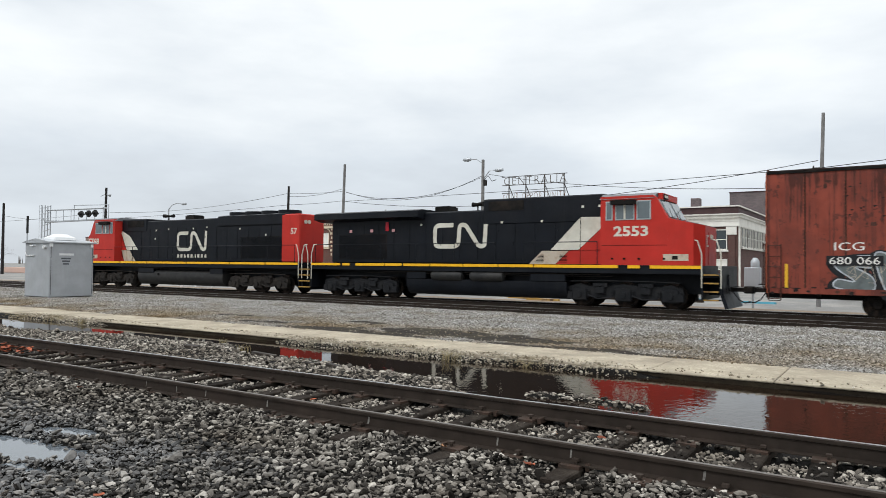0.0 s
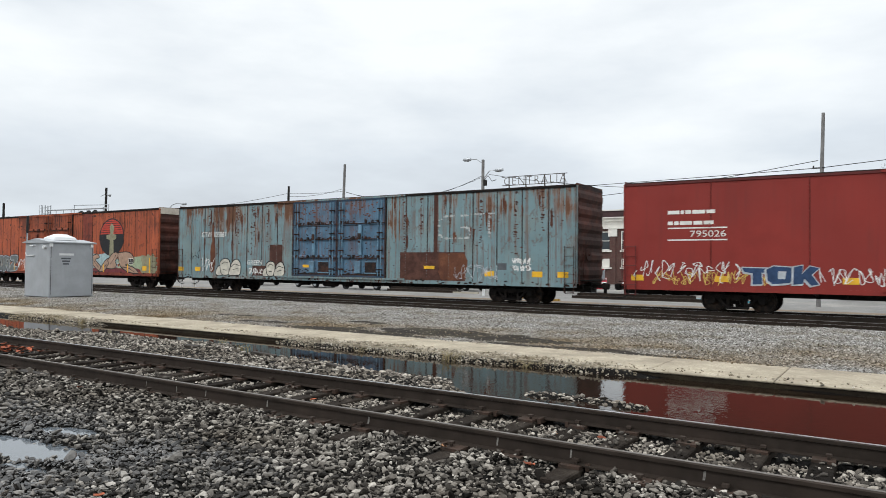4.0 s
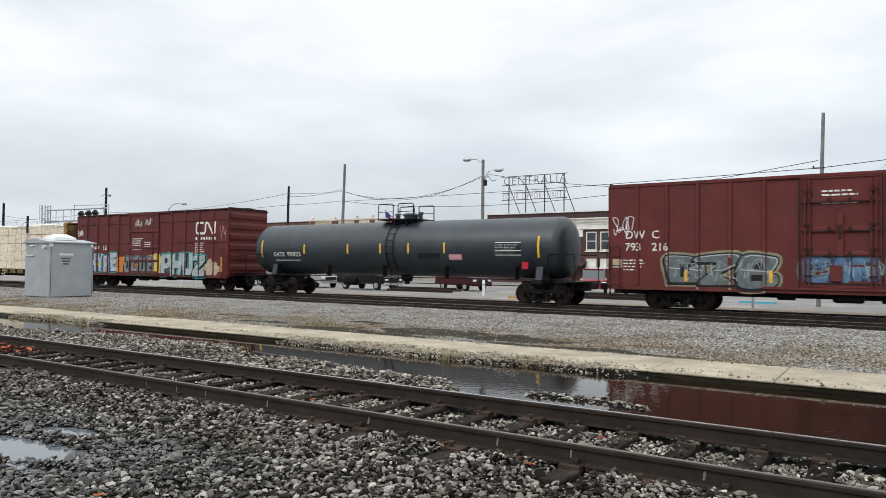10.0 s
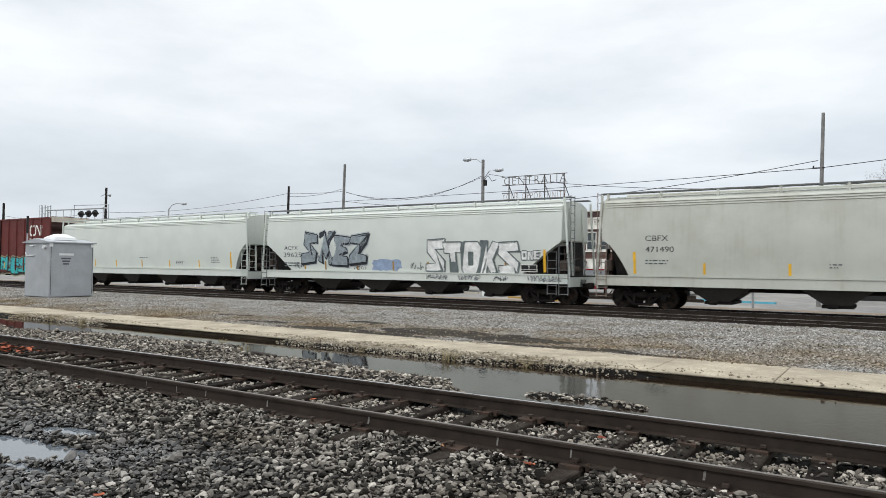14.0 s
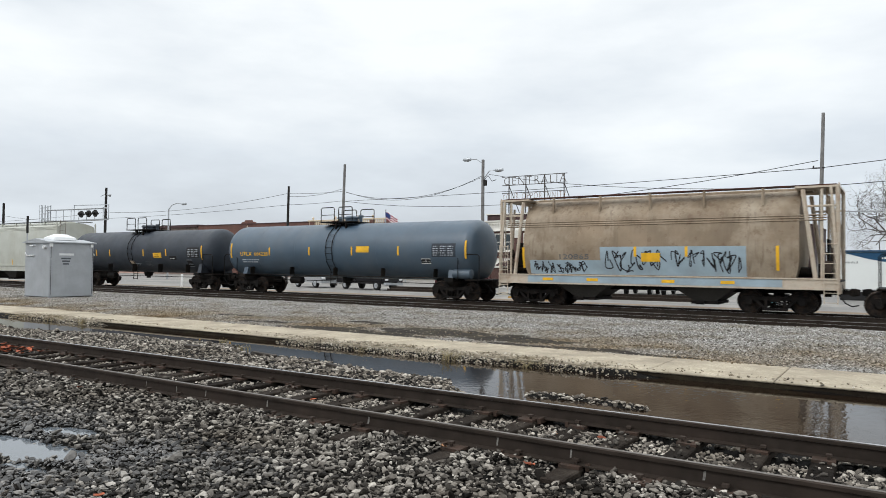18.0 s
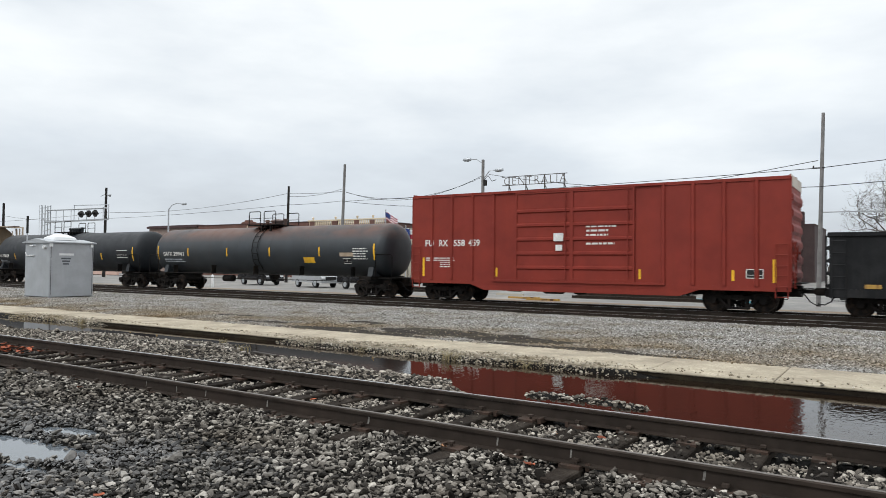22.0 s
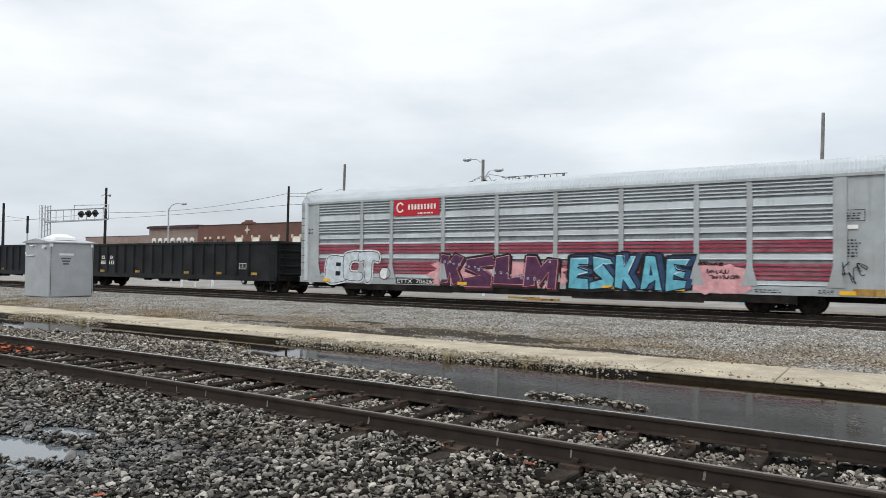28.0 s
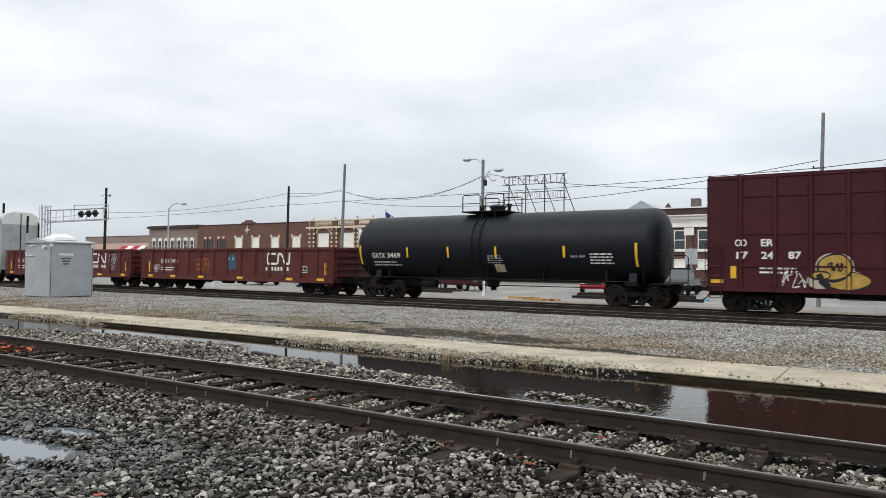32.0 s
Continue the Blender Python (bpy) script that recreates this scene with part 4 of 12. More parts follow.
stones("gravel", "crushed grey stone ballast before the near track", 37000, (-11.5, 1.5), (2.6, 5.75), 0.0212, M_STONE, 11, lambda x, y, h, r: dry(x, y, h, r) & (x > -2.0 - 1.75 * y) & (x < 0.6 - 0.1 * y) & ~tie_ends_bare(x, y), squash=0.60, sink=0.10, heap=0.65)
stones("gravel", "crushed grey stone between the near rails", 20000, (-24, 0.6), (5.86, 7.26), 0.020, M_STONE_DRY, 12, lambda x, y, h, r: np.abs(((x + 140.06) / 0.60) % 1 - 0.5) > 0.13 + 0.10 * r.random(len(x)))
stones("gravel", "crushed stone round the tripod", 7000, (-12, 7), (-2.5, 2.7), 0.034, M_STONE_DRY, 17, lambda x, y, h, r: x > -99, fine=False)
stones("gravel", "loose stones lying on the ties", 3200, (-20, 0.4), (5.9, 7.22), 0.018, M_STONE, 16, lambda x, y, h, r: np.abs(((x + 140.06) / 0.60) % 1 - 0.5) < 0.16, rest=lambda x, y, h: 0 * h - 0.178)
stones("gravel", "crushed grey stone along the puddle", 30000, (-28, 1.0), (7.36, 10.4), 0.024, M_STONE_DRY, 13, lambda x, y, h, r: (h > WATER_Z - 0.012) & (r.random(len(x)) < 0.9), squash=0.55)
stones("gravel", "gritty brown stones spilled over the kerb edge", 21000, (-24, 1.0), (11.25, 12.15), 0.0165, M_STONE_BANK, 14,
       lambda x, y, h, r: (h > WATER_Z - 0.02) & (r.random(len(x)) < np.clip(1.15 * smooth(12.15, 11.6, y + 0.14 * np.sin(x * 2.3) + 0.1 * np.sin(x * 5.9)) * smooth(-3.4, -5.2, x) * (1 - 0.93 * smooth(-20.0, -18.6, x) * smooth(-10.6, -12.4, x)) + 0.05, 0, 1)),
       rest=lambda x, y, h: np.where(y > 11.6, np.maximum(h, -0.146), h))
stones("gravel", "pale crushed stone ballast between kerb and tracks", 185000, (-54, 3.0), (13.3, 23.9), 0.0275, M_STONE_FAR, 15,
       lambda x, y, h, r: (x > -1.5 - 2.2 * y) & (r.random(len(x)) < (0.45 + 0.6 * smooth(13.4, 14.6, y + 0.5 * np.sin(x * 0.5))) * np.where(muddy(x, y), 0.05, 1.0)), squash=0.45, fine=False)

# ---- small finds on the ground: timber scraps and fallen leaves ----
M_SCRAP = mat("rotten_wet_timber", (0.030, 0.024, 0.019), 0.6, 0, 0.4, 8, 0.6, 40, (0.07, 0.055, 0.04), 0.5, 3.0)
M_LEAF = mat("fallen_red_leaf", (0.36, 0.10, 0.05), 0.7, 0, 0.3, 20, random_tint=0.45)
M_LEAF_PALE = mat("fallen_tan_leaf", (0.36, 0.19, 0.10), 0.7, 0, 0.3, 20, random_tint=0.3)
for x, y, z, ln, wd, turn in ((-10.95, 5.53, -0.15, 0.62, 0.14, 8), (-10.2, 9.41, -0.19, 0.62, 0.10, 2), (-8.1, 9.05, -0.19, 0.40, 0.09, -12), (-12.2, 9.3, -0.17, 0.30, 0.16, 20), (-8.6, 9.0, -0.19, 0.3, 0.07, 25)):
    thing("timber_scrap", Shape().soft_box(-ln / 2, ln / 2, -wd / 2, wd / 2, -0.045, 0.035, 0.014), M_SCRAP, "rotten dark timber scrap lying in the ballast", "timber", pose(x, y, z, 2, 3, turn), "timber scraps in the ballast")


def leaf(x, y, z, size, rnd, m):
    n = 7
    pts = [(0.0, 0.0, 0.0)]
    for k in range(n):
        a = 2 * math.pi * k / n
        r = size * (1.0 if k % 2 == 0 else 0.62) * rnd.uniform(0.8, 1.15)
        pts.append((r * math.cos(a), 0.75 * r * math.sin(a), size * rnd.uniform(0.0, 0.45)))
    top = [(a, b, c + 0.002) for a, b, c in pts]
    f = [(0, 1 + k, 1 + (k + 1) % n) for k in range(n)]
    f2 = [(n + 1, n + 2 + (k + 1) % n, n + 2 + k) for k in range(n)]
    sides = [(1 + k, n + 2 + k, n + 2 + (k + 1) % n, 1 + (k + 1) % n) for k in range(n)]
    return thing("fallen_leaf", Shape().add(top + pts, f + f2 + sides), m, "crumpled red-brown fallen leaf on the ballast", "leaf", pose(x, y, z, 0, rnd.uniform(-20, 20), rnd.uniform(0, 360)), "fallen leaves")


rnd = random.Random(21)
for x, y, z, sz in ((-2.69, 5.47, -0.15, 0.06), (-2.63, 5.44, -0.14, 0.045), (-2.53, 6.84, -0.18, 0.06), (-3.02, 6.8, -0.19, 0.035), (-6.35, 6.7, -0.2, 0.05), (-4.9, 2.95, -0.16, 0.05), (-1.95, 3.2, -0.15, 0.045), (-9.3, 5.3, -0.15, 0.05), (-3.6, 5.55, -0.15, 0.04)):
    leaf(x, y, z, sz, rnd, M_LEAF if sz > 0.04 else M_LEAF_PALE)
for k in range(46):
    leaf(-14.7 + rnd.gauss(0, 0.6), 6.9 + rnd.gauss(0, 0.22), -0.185 + rnd.uniform(0, 0.05), rnd.uniform(0.05, 0.09), rnd, M_LEAF)


# ---- dry grass in the puddle and along its edge ----
M_STRAW = mat("dry_straw_grass", (0.30, 0.245, 0.13), 0.8, 0, 0.3, 12)


def grass_tuft(x, y, blades, reach, height, seed):
    rnd = random.Random(seed)
    sh = Shape()
    for k in range(blades):
        a, lean = rnd.uniform(0, 6.28), rnd.uniform(0.1, 0.9)
        px_, py_ = rnd.gauss(0, reach * 0.4), rnd.gauss(0, reach * 0.25)
        h = height * rnd.uniform(0.45, 1.0)
        pts = [(px_ + math.cos(a) * h * lean * t * t, py_ + math.sin(a) * h * lean * t * t, h * t * (1 - 0.35 * lean * t)) for t in (0, 0.35, 0.7, 1.0)]
        sh.tube(pts, 0.0035, 3)
    return thing("grass_tuft", sh, M_STRAW, "dry straw-coloured grass tuft at the puddle", "grass", pose(x, y, -0.275), "grass tufts", kind="stuff")


for k, (gx_, gy_, nb_, gr_, gh_) in enumerate(((-7.15, 11.2, 34, 0.22, 0.26), (-12.6, 10.4, 22, 0.16, 0.2), (-11.4, 9.95, 26, 0.2, 0.2), (-19.8, 11.3, 30, 0.3, 0.22), (-21.5, 11.5, 40, 0.5, 0.2), (-9.4, 11.35, 14, 0.15, 0.15), (-5.6, 11.3, 12, 0.15, 0.14), (-24.0, 11.6, 40, 0.6, 0.22))):
    grass_tuft(gx_, gy_, nb_, gr_, gh_, 60 + k)
# ---- running gear shared by all vehicles ----
_gear = {}
P_BROWN_DARK = mat("dark_inner_sheet", (0.03, 0.02, 0.017), 0.8)


def gear(name, make):
    if name not in _gear:
        _gear[name] = make()
    return _gear[name]


def wheelset_mesh(r=0.457):
    def make():
        sh = Shape()
        for s in (-1, 1):
            prof = [(0.64, 0.05), (0.66, 0.16), (0.70, 0.20), (0.69, r - 0.07), (0.655, r - 0.05), (0.655, r + 0.028), (0.685, r + 0.026), (0.70, r), (0.79, r - 0.006), (0.80, r - 0.05), (0.755, r - 0.07), (0.75, 0.2), (0.80, 0.15), (0.82, 0.06)]
            sh.lathe([(s * d, q) for d, q in prof], "y", (0, 0, 0), 28)
        sh.cyl((0, -1.05, 0), (0, 1.05, 0), 0.08, seg=10)
        for s in (-1, 1):
            for k in range(3):
                a = k * 2.094
                sh.cbox(0.10 * math.cos(a), s * 1.05, 0.10 * math.sin(a), 0.05, 0.03, 0.05)
        me = sh.mesh("wheelset", M_WHEEL, True)
        return me
    return gear(("wheelset", r), make)


def sideframe_mesh():
    def make():
        sh = Shape()
        y0, y1 = -0.09, 0.09
        top = [(-1.16, 0.56), (-1.10, 0.66), (-0.75, 0.70), (-0.35, 0.64), (0.35, 0.64), (0.75, 0.70), (1.10, 0.66), (1.16, 0.56), (1.12, 0.47), (0.78, 0.53), (0.36, 0.50), (-0.36, 0.50), (-0.78, 0.53), (-1.12, 0.47)]
        sh.prism(top, y0, y1)
        for s in (-1, 1):
            dia = [(s * 0.78, 0.56), (s * 0.66, 0.56), (s * 0.28, 0.22), (s * 0.36, 0.15)]
            sh.prism(dia if s > 0 else dia[::-1], y0, y1)
            sh.prism([(s * 0.36, 0.52), (s * 0.26, 0.52), (s * 0.26, 0.2), (s * 0.36, 0.2)], y0, y1)
            sh.cyl((s * 0.89, -0.15, 0.457), (s * 0.89, 0.10, 0.457), 0.125, seg=14)
            sh.cbox(s * 0.89, -0.02, 0.57, 0.32, 0.22, 0.12)
        sh.soft_box(-0.42, 0.42, y0 - 0.02, y1 + 0.02, 0.13, 0.22, 0.02)
        return sh.mesh("sideframe", M_TRUCK, True)
    return gear("sideframe", make)


def springs_mesh():
    def make():
        sh = Shape()
        for k in (-0.17, 0.0, 0.17):
            sh.tube([(k + 0.065 * math.cos(i * 1.05), 0.065 * math.sin(i * 1.05), 0.22 + i * 0.0095) for i in range(30)], 0.016, 4)
        return sh.mesh("spring_nest", M_TRUCK, True)
    return gear("springs", make)


def truck(car, x):
    """A two-axle truck: bolster with two side frames, their springs and two wheelsets."""
    bol = gear("bolster", lambda: Shape().box(-0.22, 0.22, -1.12, 1.12, 0.50, 0.68).cyl((0, 0, 0.66), (0, 0, 0.80), 0.2, seg=16).box(-0.13, 0.13, -1.16, 1.16, 0.46, 0.6).mesh("truck", M_TRUCK))
    t = part("truck", bol, None, car, "cast steel two-axle truck", m=pose(x, 0, 0))
    for s in (-1, 1):
        part("sideframe", sideframe_mesh(), None, t, m=pose(0, s * 1.0, 0, 0, 0, 0 if s < 0 else 180))
        part("spring_nest", springs_mesh(), None, t, m=pose(0, s * 1.0, 0))
    for s in (-1, 1):
        w = part("wheelset", wheelset_mesh(), None, t, "steel wheelset", m=pose(s * 0.89, 0, 0.457))
        WHEELS.append((w, s * 0.89, 0.457, car))
    return t


def coupler(car, x, z=0.84):
    s = 1 if x > 0 else -1
    me = gear("coupler", lambda: Shape().box(-0.75, 0.0, -0.09, 0.09, -0.08, 0.08).soft_box(-0.02, 0.20, -0.15, 0.15, -0.14, 0.14, 0.03)
              .soft_box(0.10, 0.30, -0.17, -0.02, -0.12, 0.12, 0.03).box(-0.85, -0.6, -0.22, 0.22, -0.18, 0.16).mesh("coupler", M_STEEL_BLACK))
    part("coupler", me, None, car, m=pose(x - s * 0.30, 0, z, 0, 0, 0 if s > 0 else 180))
    hose = gear("hose", lambda: Shape().tube([(-0.55, -0.35, 0.0), (-0.35, -0.36, -0.1), (-0.15, -0.34, -0.38), (0.05, -0.26, -0.50), (0.25, -0.15, -0.46)], 0.025, 6).mesh("air_hose", M_BLACK_PAINT))
    part("air_hose", hose, None, car, m=pose(x - s * 0.30, 0, z, 0, 0, 0 if s > 0 else 180))
    lever = gear("lever", lambda: Shape().tube([(-0.05, 0.0, 0.10), (-0.25, -0.15, 0.12), (-0.45, -0.5, 0.10), (-0.45, -1.25, 0.08), (-0.38, -1.38, -0.12)], 0.016, 5).mesh("uncoupling_lever", M_STEEL_BLACK))
    part("uncoupling_lever", lever, None, car, m=pose(x - s * 0.30, 0, z, 0, 0, 0 if s > 0 else 180))
    cock = gear("cock", lambda: Shape().cyl((-0.75, -0.36, 0.02), (-0.52, -0.36, 0.02), 0.04, seg=8).cbox(-0.62, -0.36, 0.06, 0.10, 0.12, 0.10).mesh("angle_cock", M_STEEL_BLACK))
    part("angle_cock", cock, None, car, m=pose(x - s * 0.30, 0, z, 0, 0, 0 if s > 0 else 180))


def ladder(car, x, y, z0, z1, w=0.42, material=None, step=0.38, axis="x", name="ladder"):
    sh = Shape()
    n = max(2, round((z1 - z0) / step))
    for i in range(n + 1):
        z = z0 + (z1 - z0) * i / n
        a, b = ((x, y, z), (x + w, y, z)) if axis == "x" else ((x, y, z), (x, y + w, z))
        sh.cyl(a, b, 0.014, seg=5)
    for k in (0, w):
        a = (x + k, y, z0 - 0.05) if axis == "x" else (x, y + k, z0 - 0.05)
        sh.cyl(a, (a[0], a[1], z1 + 0.05), 0.018, seg=5)
    return part(name, sh, material, car)


def new_car(name, xl, xr, label, category="freight car"):
    """An empty at the middle of a vehicle whose body goes from xl to xr at the start."""
    xc = (xl + xr) / 2
    ob = base_of(name, label, category, pose(xc, TRACK_Y, TRACK_Z), "vehicles of the freight train")
    MOVERS.append((ob, xc, (xr - xl) / 2))
    return ob, xc, (xr - xl) / 2


def underframe(car, hl, z=0.95, deep=0.35, material=None, w=0.35):
    part("centre_sill", Shape().box(-hl + 0.1, hl - 0.1, -w, w, z - deep, z + 0.06), material or M_STEEL_BLACK, car)


def brake_gear(car, x, material=None):
    m = material or M_STEEL_BLACK
    part("air_reservoir", Shape().lathe([(x - 0.5, 0.05), (x - 0.48, 0.17), (x - 0.40, 0.21), (x + 0.40, 0.21), (x + 0.48, 0.17), (x + 0.5, 0.05)], "x", (0, -0.75, 0.68), 14), m, car, smooth=True)
    part("brake_valve", Shape().soft_box(x + 1.0, x + 1.45, -0.95, -0.6, 0.50, 0.85, 0.03).cyl((x + 1.2, -1.0, 0.66), (x + 1.2, -0.6, 0.66), 0.12, seg=10), m, car)
    part("brake_rod", Shape().tube([(x - 3.2, -0.6, 0.62), (x + 3.0, -0.6, 0.62)], 0.02, 5).tube([(x - 4.5, -1.2, 0.82), (x + 4.5, -1.2, 0.82)], 0.016, 5), m, car)
    part("brake_cylinder", Shape().cyl((x - 2.3, -0.6, 0.66), (x - 1.7, -0.6, 0.66), 0.15, seg=12).cyl((x - 1.7, -0.6, 0.66), (x - 1.2, -0.6, 0.66), 0.035, seg=8), m, car)
    part("slack_adjuster", Shape().cyl((x + 1.9, -0.35, 0.60), (x + 2.9, -0.35, 0.60), 0.06, seg=8), m, car)
    for k, q in enumerate((-4.2, -3.4, 2.2, 3.1, 3.9)):
        part("pipe_hanger", Shape().cbox(x + q, -1.15, 0.70, 0.07 + 0.05 * (k % 2), 0.08, 0.16), m, car)


def end_wall(car, x, hw, z0, z1, material, top_plate=None, ribs=6):
    """A corrugated car end: a sheet with level pressed ribs."""
    s = 1 if x > 0 else -1
    part("end_sheet", Shape().box(min(x, x - s * 0.05), max(x, x - s * 0.05), -hw, hw, z0, z1), material, car)
    zt = z1 - (0.45 if top_plate else 0.1)
    for i in range(ribs):
        z = z0 + 0.15 + (zt - z0 - 0.25) * (i + 0.5) / ribs
        h = (zt - z0) / ribs * 0.36
        sh = Shape()
        poly = [(x, z - h), (x + s * 0.07, z - h * 0.4), (x + s * 0.07, z + h * 0.4), (x, z + h)]
        sh.prism(poly, -hw + 0.10, hw - 0.10)
        part("end_rib", sh, material, car)
    if top_plate:
        part("end_top_plate", Shape().box(min(x, x + s * 0.02), max(x, x + s * 0.02), -hw, hw, z1 - 0.42, z1 - 0.02), top_plate, car, "bare light-coloured top panel")
    ladder(car, x + s * 0.12, -hw + 0.05, z0, z0 + 1.6, 0.42, material, 0.36, "y")
    # hand brake and platform
    part("hand_brake", Shape().lathe([(x + s * 0.10, 0.02), (x + s * 0.10, 0.27), (x + s * 0.14, 0.28), (x + s * 0.14, 0.02)], "x", (0, -0.45, z0 + 1.25), 16).cyl((x, -0.45, z0 + 1.25), (x + s * 0.2, -0.45, z0 + 1.25), 0.05), material, car)
    part("crossover_step", Shape().box(min(x, x + s * 0.32), max(x, x + s * 0.32), -hw + 0.2, hw - 0.2, z0 + 0.12, z0 + 0.16), M_STEEL_BLACK, car)


def car_door(car, x0, x1, z0, z1, y, material, rails=(0.33, 0.66), bars_x=(), metal=None, edge=None):
    """A sliding or plug door: a sheet in a raised border, with level stiffeners and locking bars; x in the car's space."""
    d = part("door", Shape().box(x0, x1, y - 0.035, y, z0, z1), material, car)
    b = Shape()
    for a in ((x0, x0 + 0.08, z0, z1), (x1 - 0.08, x1, z0, z1), (x0 + 0.08, x1 - 0.08, z0, z0 + 0.09), (x0 + 0.08, x1 - 0.08, z1 - 0.08, z1)):
        b.box(a[0], a[1], y - 0.075, y - 0.035, a[2], a[3])
    part("door_border", b, edge or material, d)
    for r in rails:
        z = z0 + (z1 - z0) * r
        part("stiffener", Shape().prism([(y - 0.035, z - 0.09), (y - 0.095, z - 0.045), (y - 0.095, z + 0.045), (y - 0.035, z + 0.09)], x0 + 0.08, x1 - 0.08, "x"), material, d)
    for k in bars_x:
        x = x0 + (x1 - x0) * k
        part("lock_bar", Shape().cyl((x, y - 0.115, z0 + 0.1), (x, y - 0.115, z1 - 0.1), 0.022, seg=6).cbox(x, y - 0.10, z0 + (z1 - z0) * 0.35, 0.10, 0.05, 0.16).cbox(x, y - 0.10, z0 + (z1 - z0) * 0.7, 0.10, 0.05, 0.12), metal or material, d)
    return d


def plug_door_gear(car, x0, x1, z0, z1, y, paint, dark, rails):
    """Locking gear of an 86 ft plug door: flaking guide rails, four pipes in brackets, a lock channel, castings and hatch plates."""
    h = z1 - z0
    # Solid dark strips stand in for the shaded gaps at the door edges.
    for x in (x0, x1):
        part("door_gap", Shape().box(x - 0.035, x + 0.035, y - 0.082, y - 0.01, z0, z1), dark, car, "dark strip for the shaded rusty gap beside the door")
    for r in rails:
        z = z0 + h * r
        part("guide_flange", Shape().box(x0 + 0.05, x1 - 0.05, y - 0.12, y - 0.06, z - 0.085, z - 0.04), dark, car, "black flaking guide flange, shade-dark on the red car")
        for k in range(4):
            part("guide_bracket", Shape().cbox(x0 + (x1 - x0) * (0.12 + 0.25 * k), y - 0.13, z + 0.02, 0.10, 0.07, 0.13), dark, car)
    for q in (0.07, 0.13, 0.87, 0.93):
        x = x0 + (x1 - x0) * q
        part("lock_pipe", Shape().cyl((x, y - 0.13, z0 + 0.08), (x, y - 0.13, z1 - 0.12), 0.030, seg=8), paint, car, smooth=True)
        for r in (0.10, 0.34, 0.56, 0.86):
            part("pipe_clamp", Shape().cbox(x, y - 0.115, z0 + h * r, 0.12, 0.09, 0.07), dark, car)
    xc = (x0 + x1) / 2
    part("lock_channel", Shape().soft_box(xc - 0.11, xc + 0.11, y - 0.15, y - 0.035, z0 + h * 0.28, z0 + h * 0.66, 0.02), paint, car)
    part("lock_latch", Shape().cbox(xc, y - 0.17, z0 + h * 0.52, 0.16, 0.06, 0.30).cyl((xc, y - 0.2, z0 + h * 0.45), (xc, y - 0.14, z0 + h * 0.45), 0.06, seg=10), dark, car)
    part("lock_casting", Shape().soft_box(xc - 0.32, xc + 0.06, y - 0.16, y - 0.035, z0 + h * 0.05, z0 + h * 0.20, 0.03), paint, car)
    part("hatch_plate", Shape().box(xc + 0.30, xc + 1.0, y - 0.055, y - 0.035, z0 + h * 0.06, z0 + h * 0.19), dark, car, "dark square hatch plate")
    part("hatch_frame", Shape().box(xc + 0.26, xc + 1.04, y - 0.07, y - 0.055, z0 + h * 0.19, z0 + h * 0.205).box(xc + 0.26, xc + 1.04, y - 0.07, y - 0.055, z0 + h * 0.045, z0 + h * 0.06), paint, car)
    part("sill_rust", Shape().box(x0 + 0.08, x1 - 0.08, y - 0.078, y - 0.036, z0 + 0.09, z0 + 0.17), dark, car)


P_SEAM = mat("rust_bitten_seam", (0.038, 0.020, 0.016), 0.75, 0, 0.4, 6, 0.3, 60, (0.12, 0.06, 0.038), 0.6, 1.6, (0.02, 0.013, 0.011), 0.7)


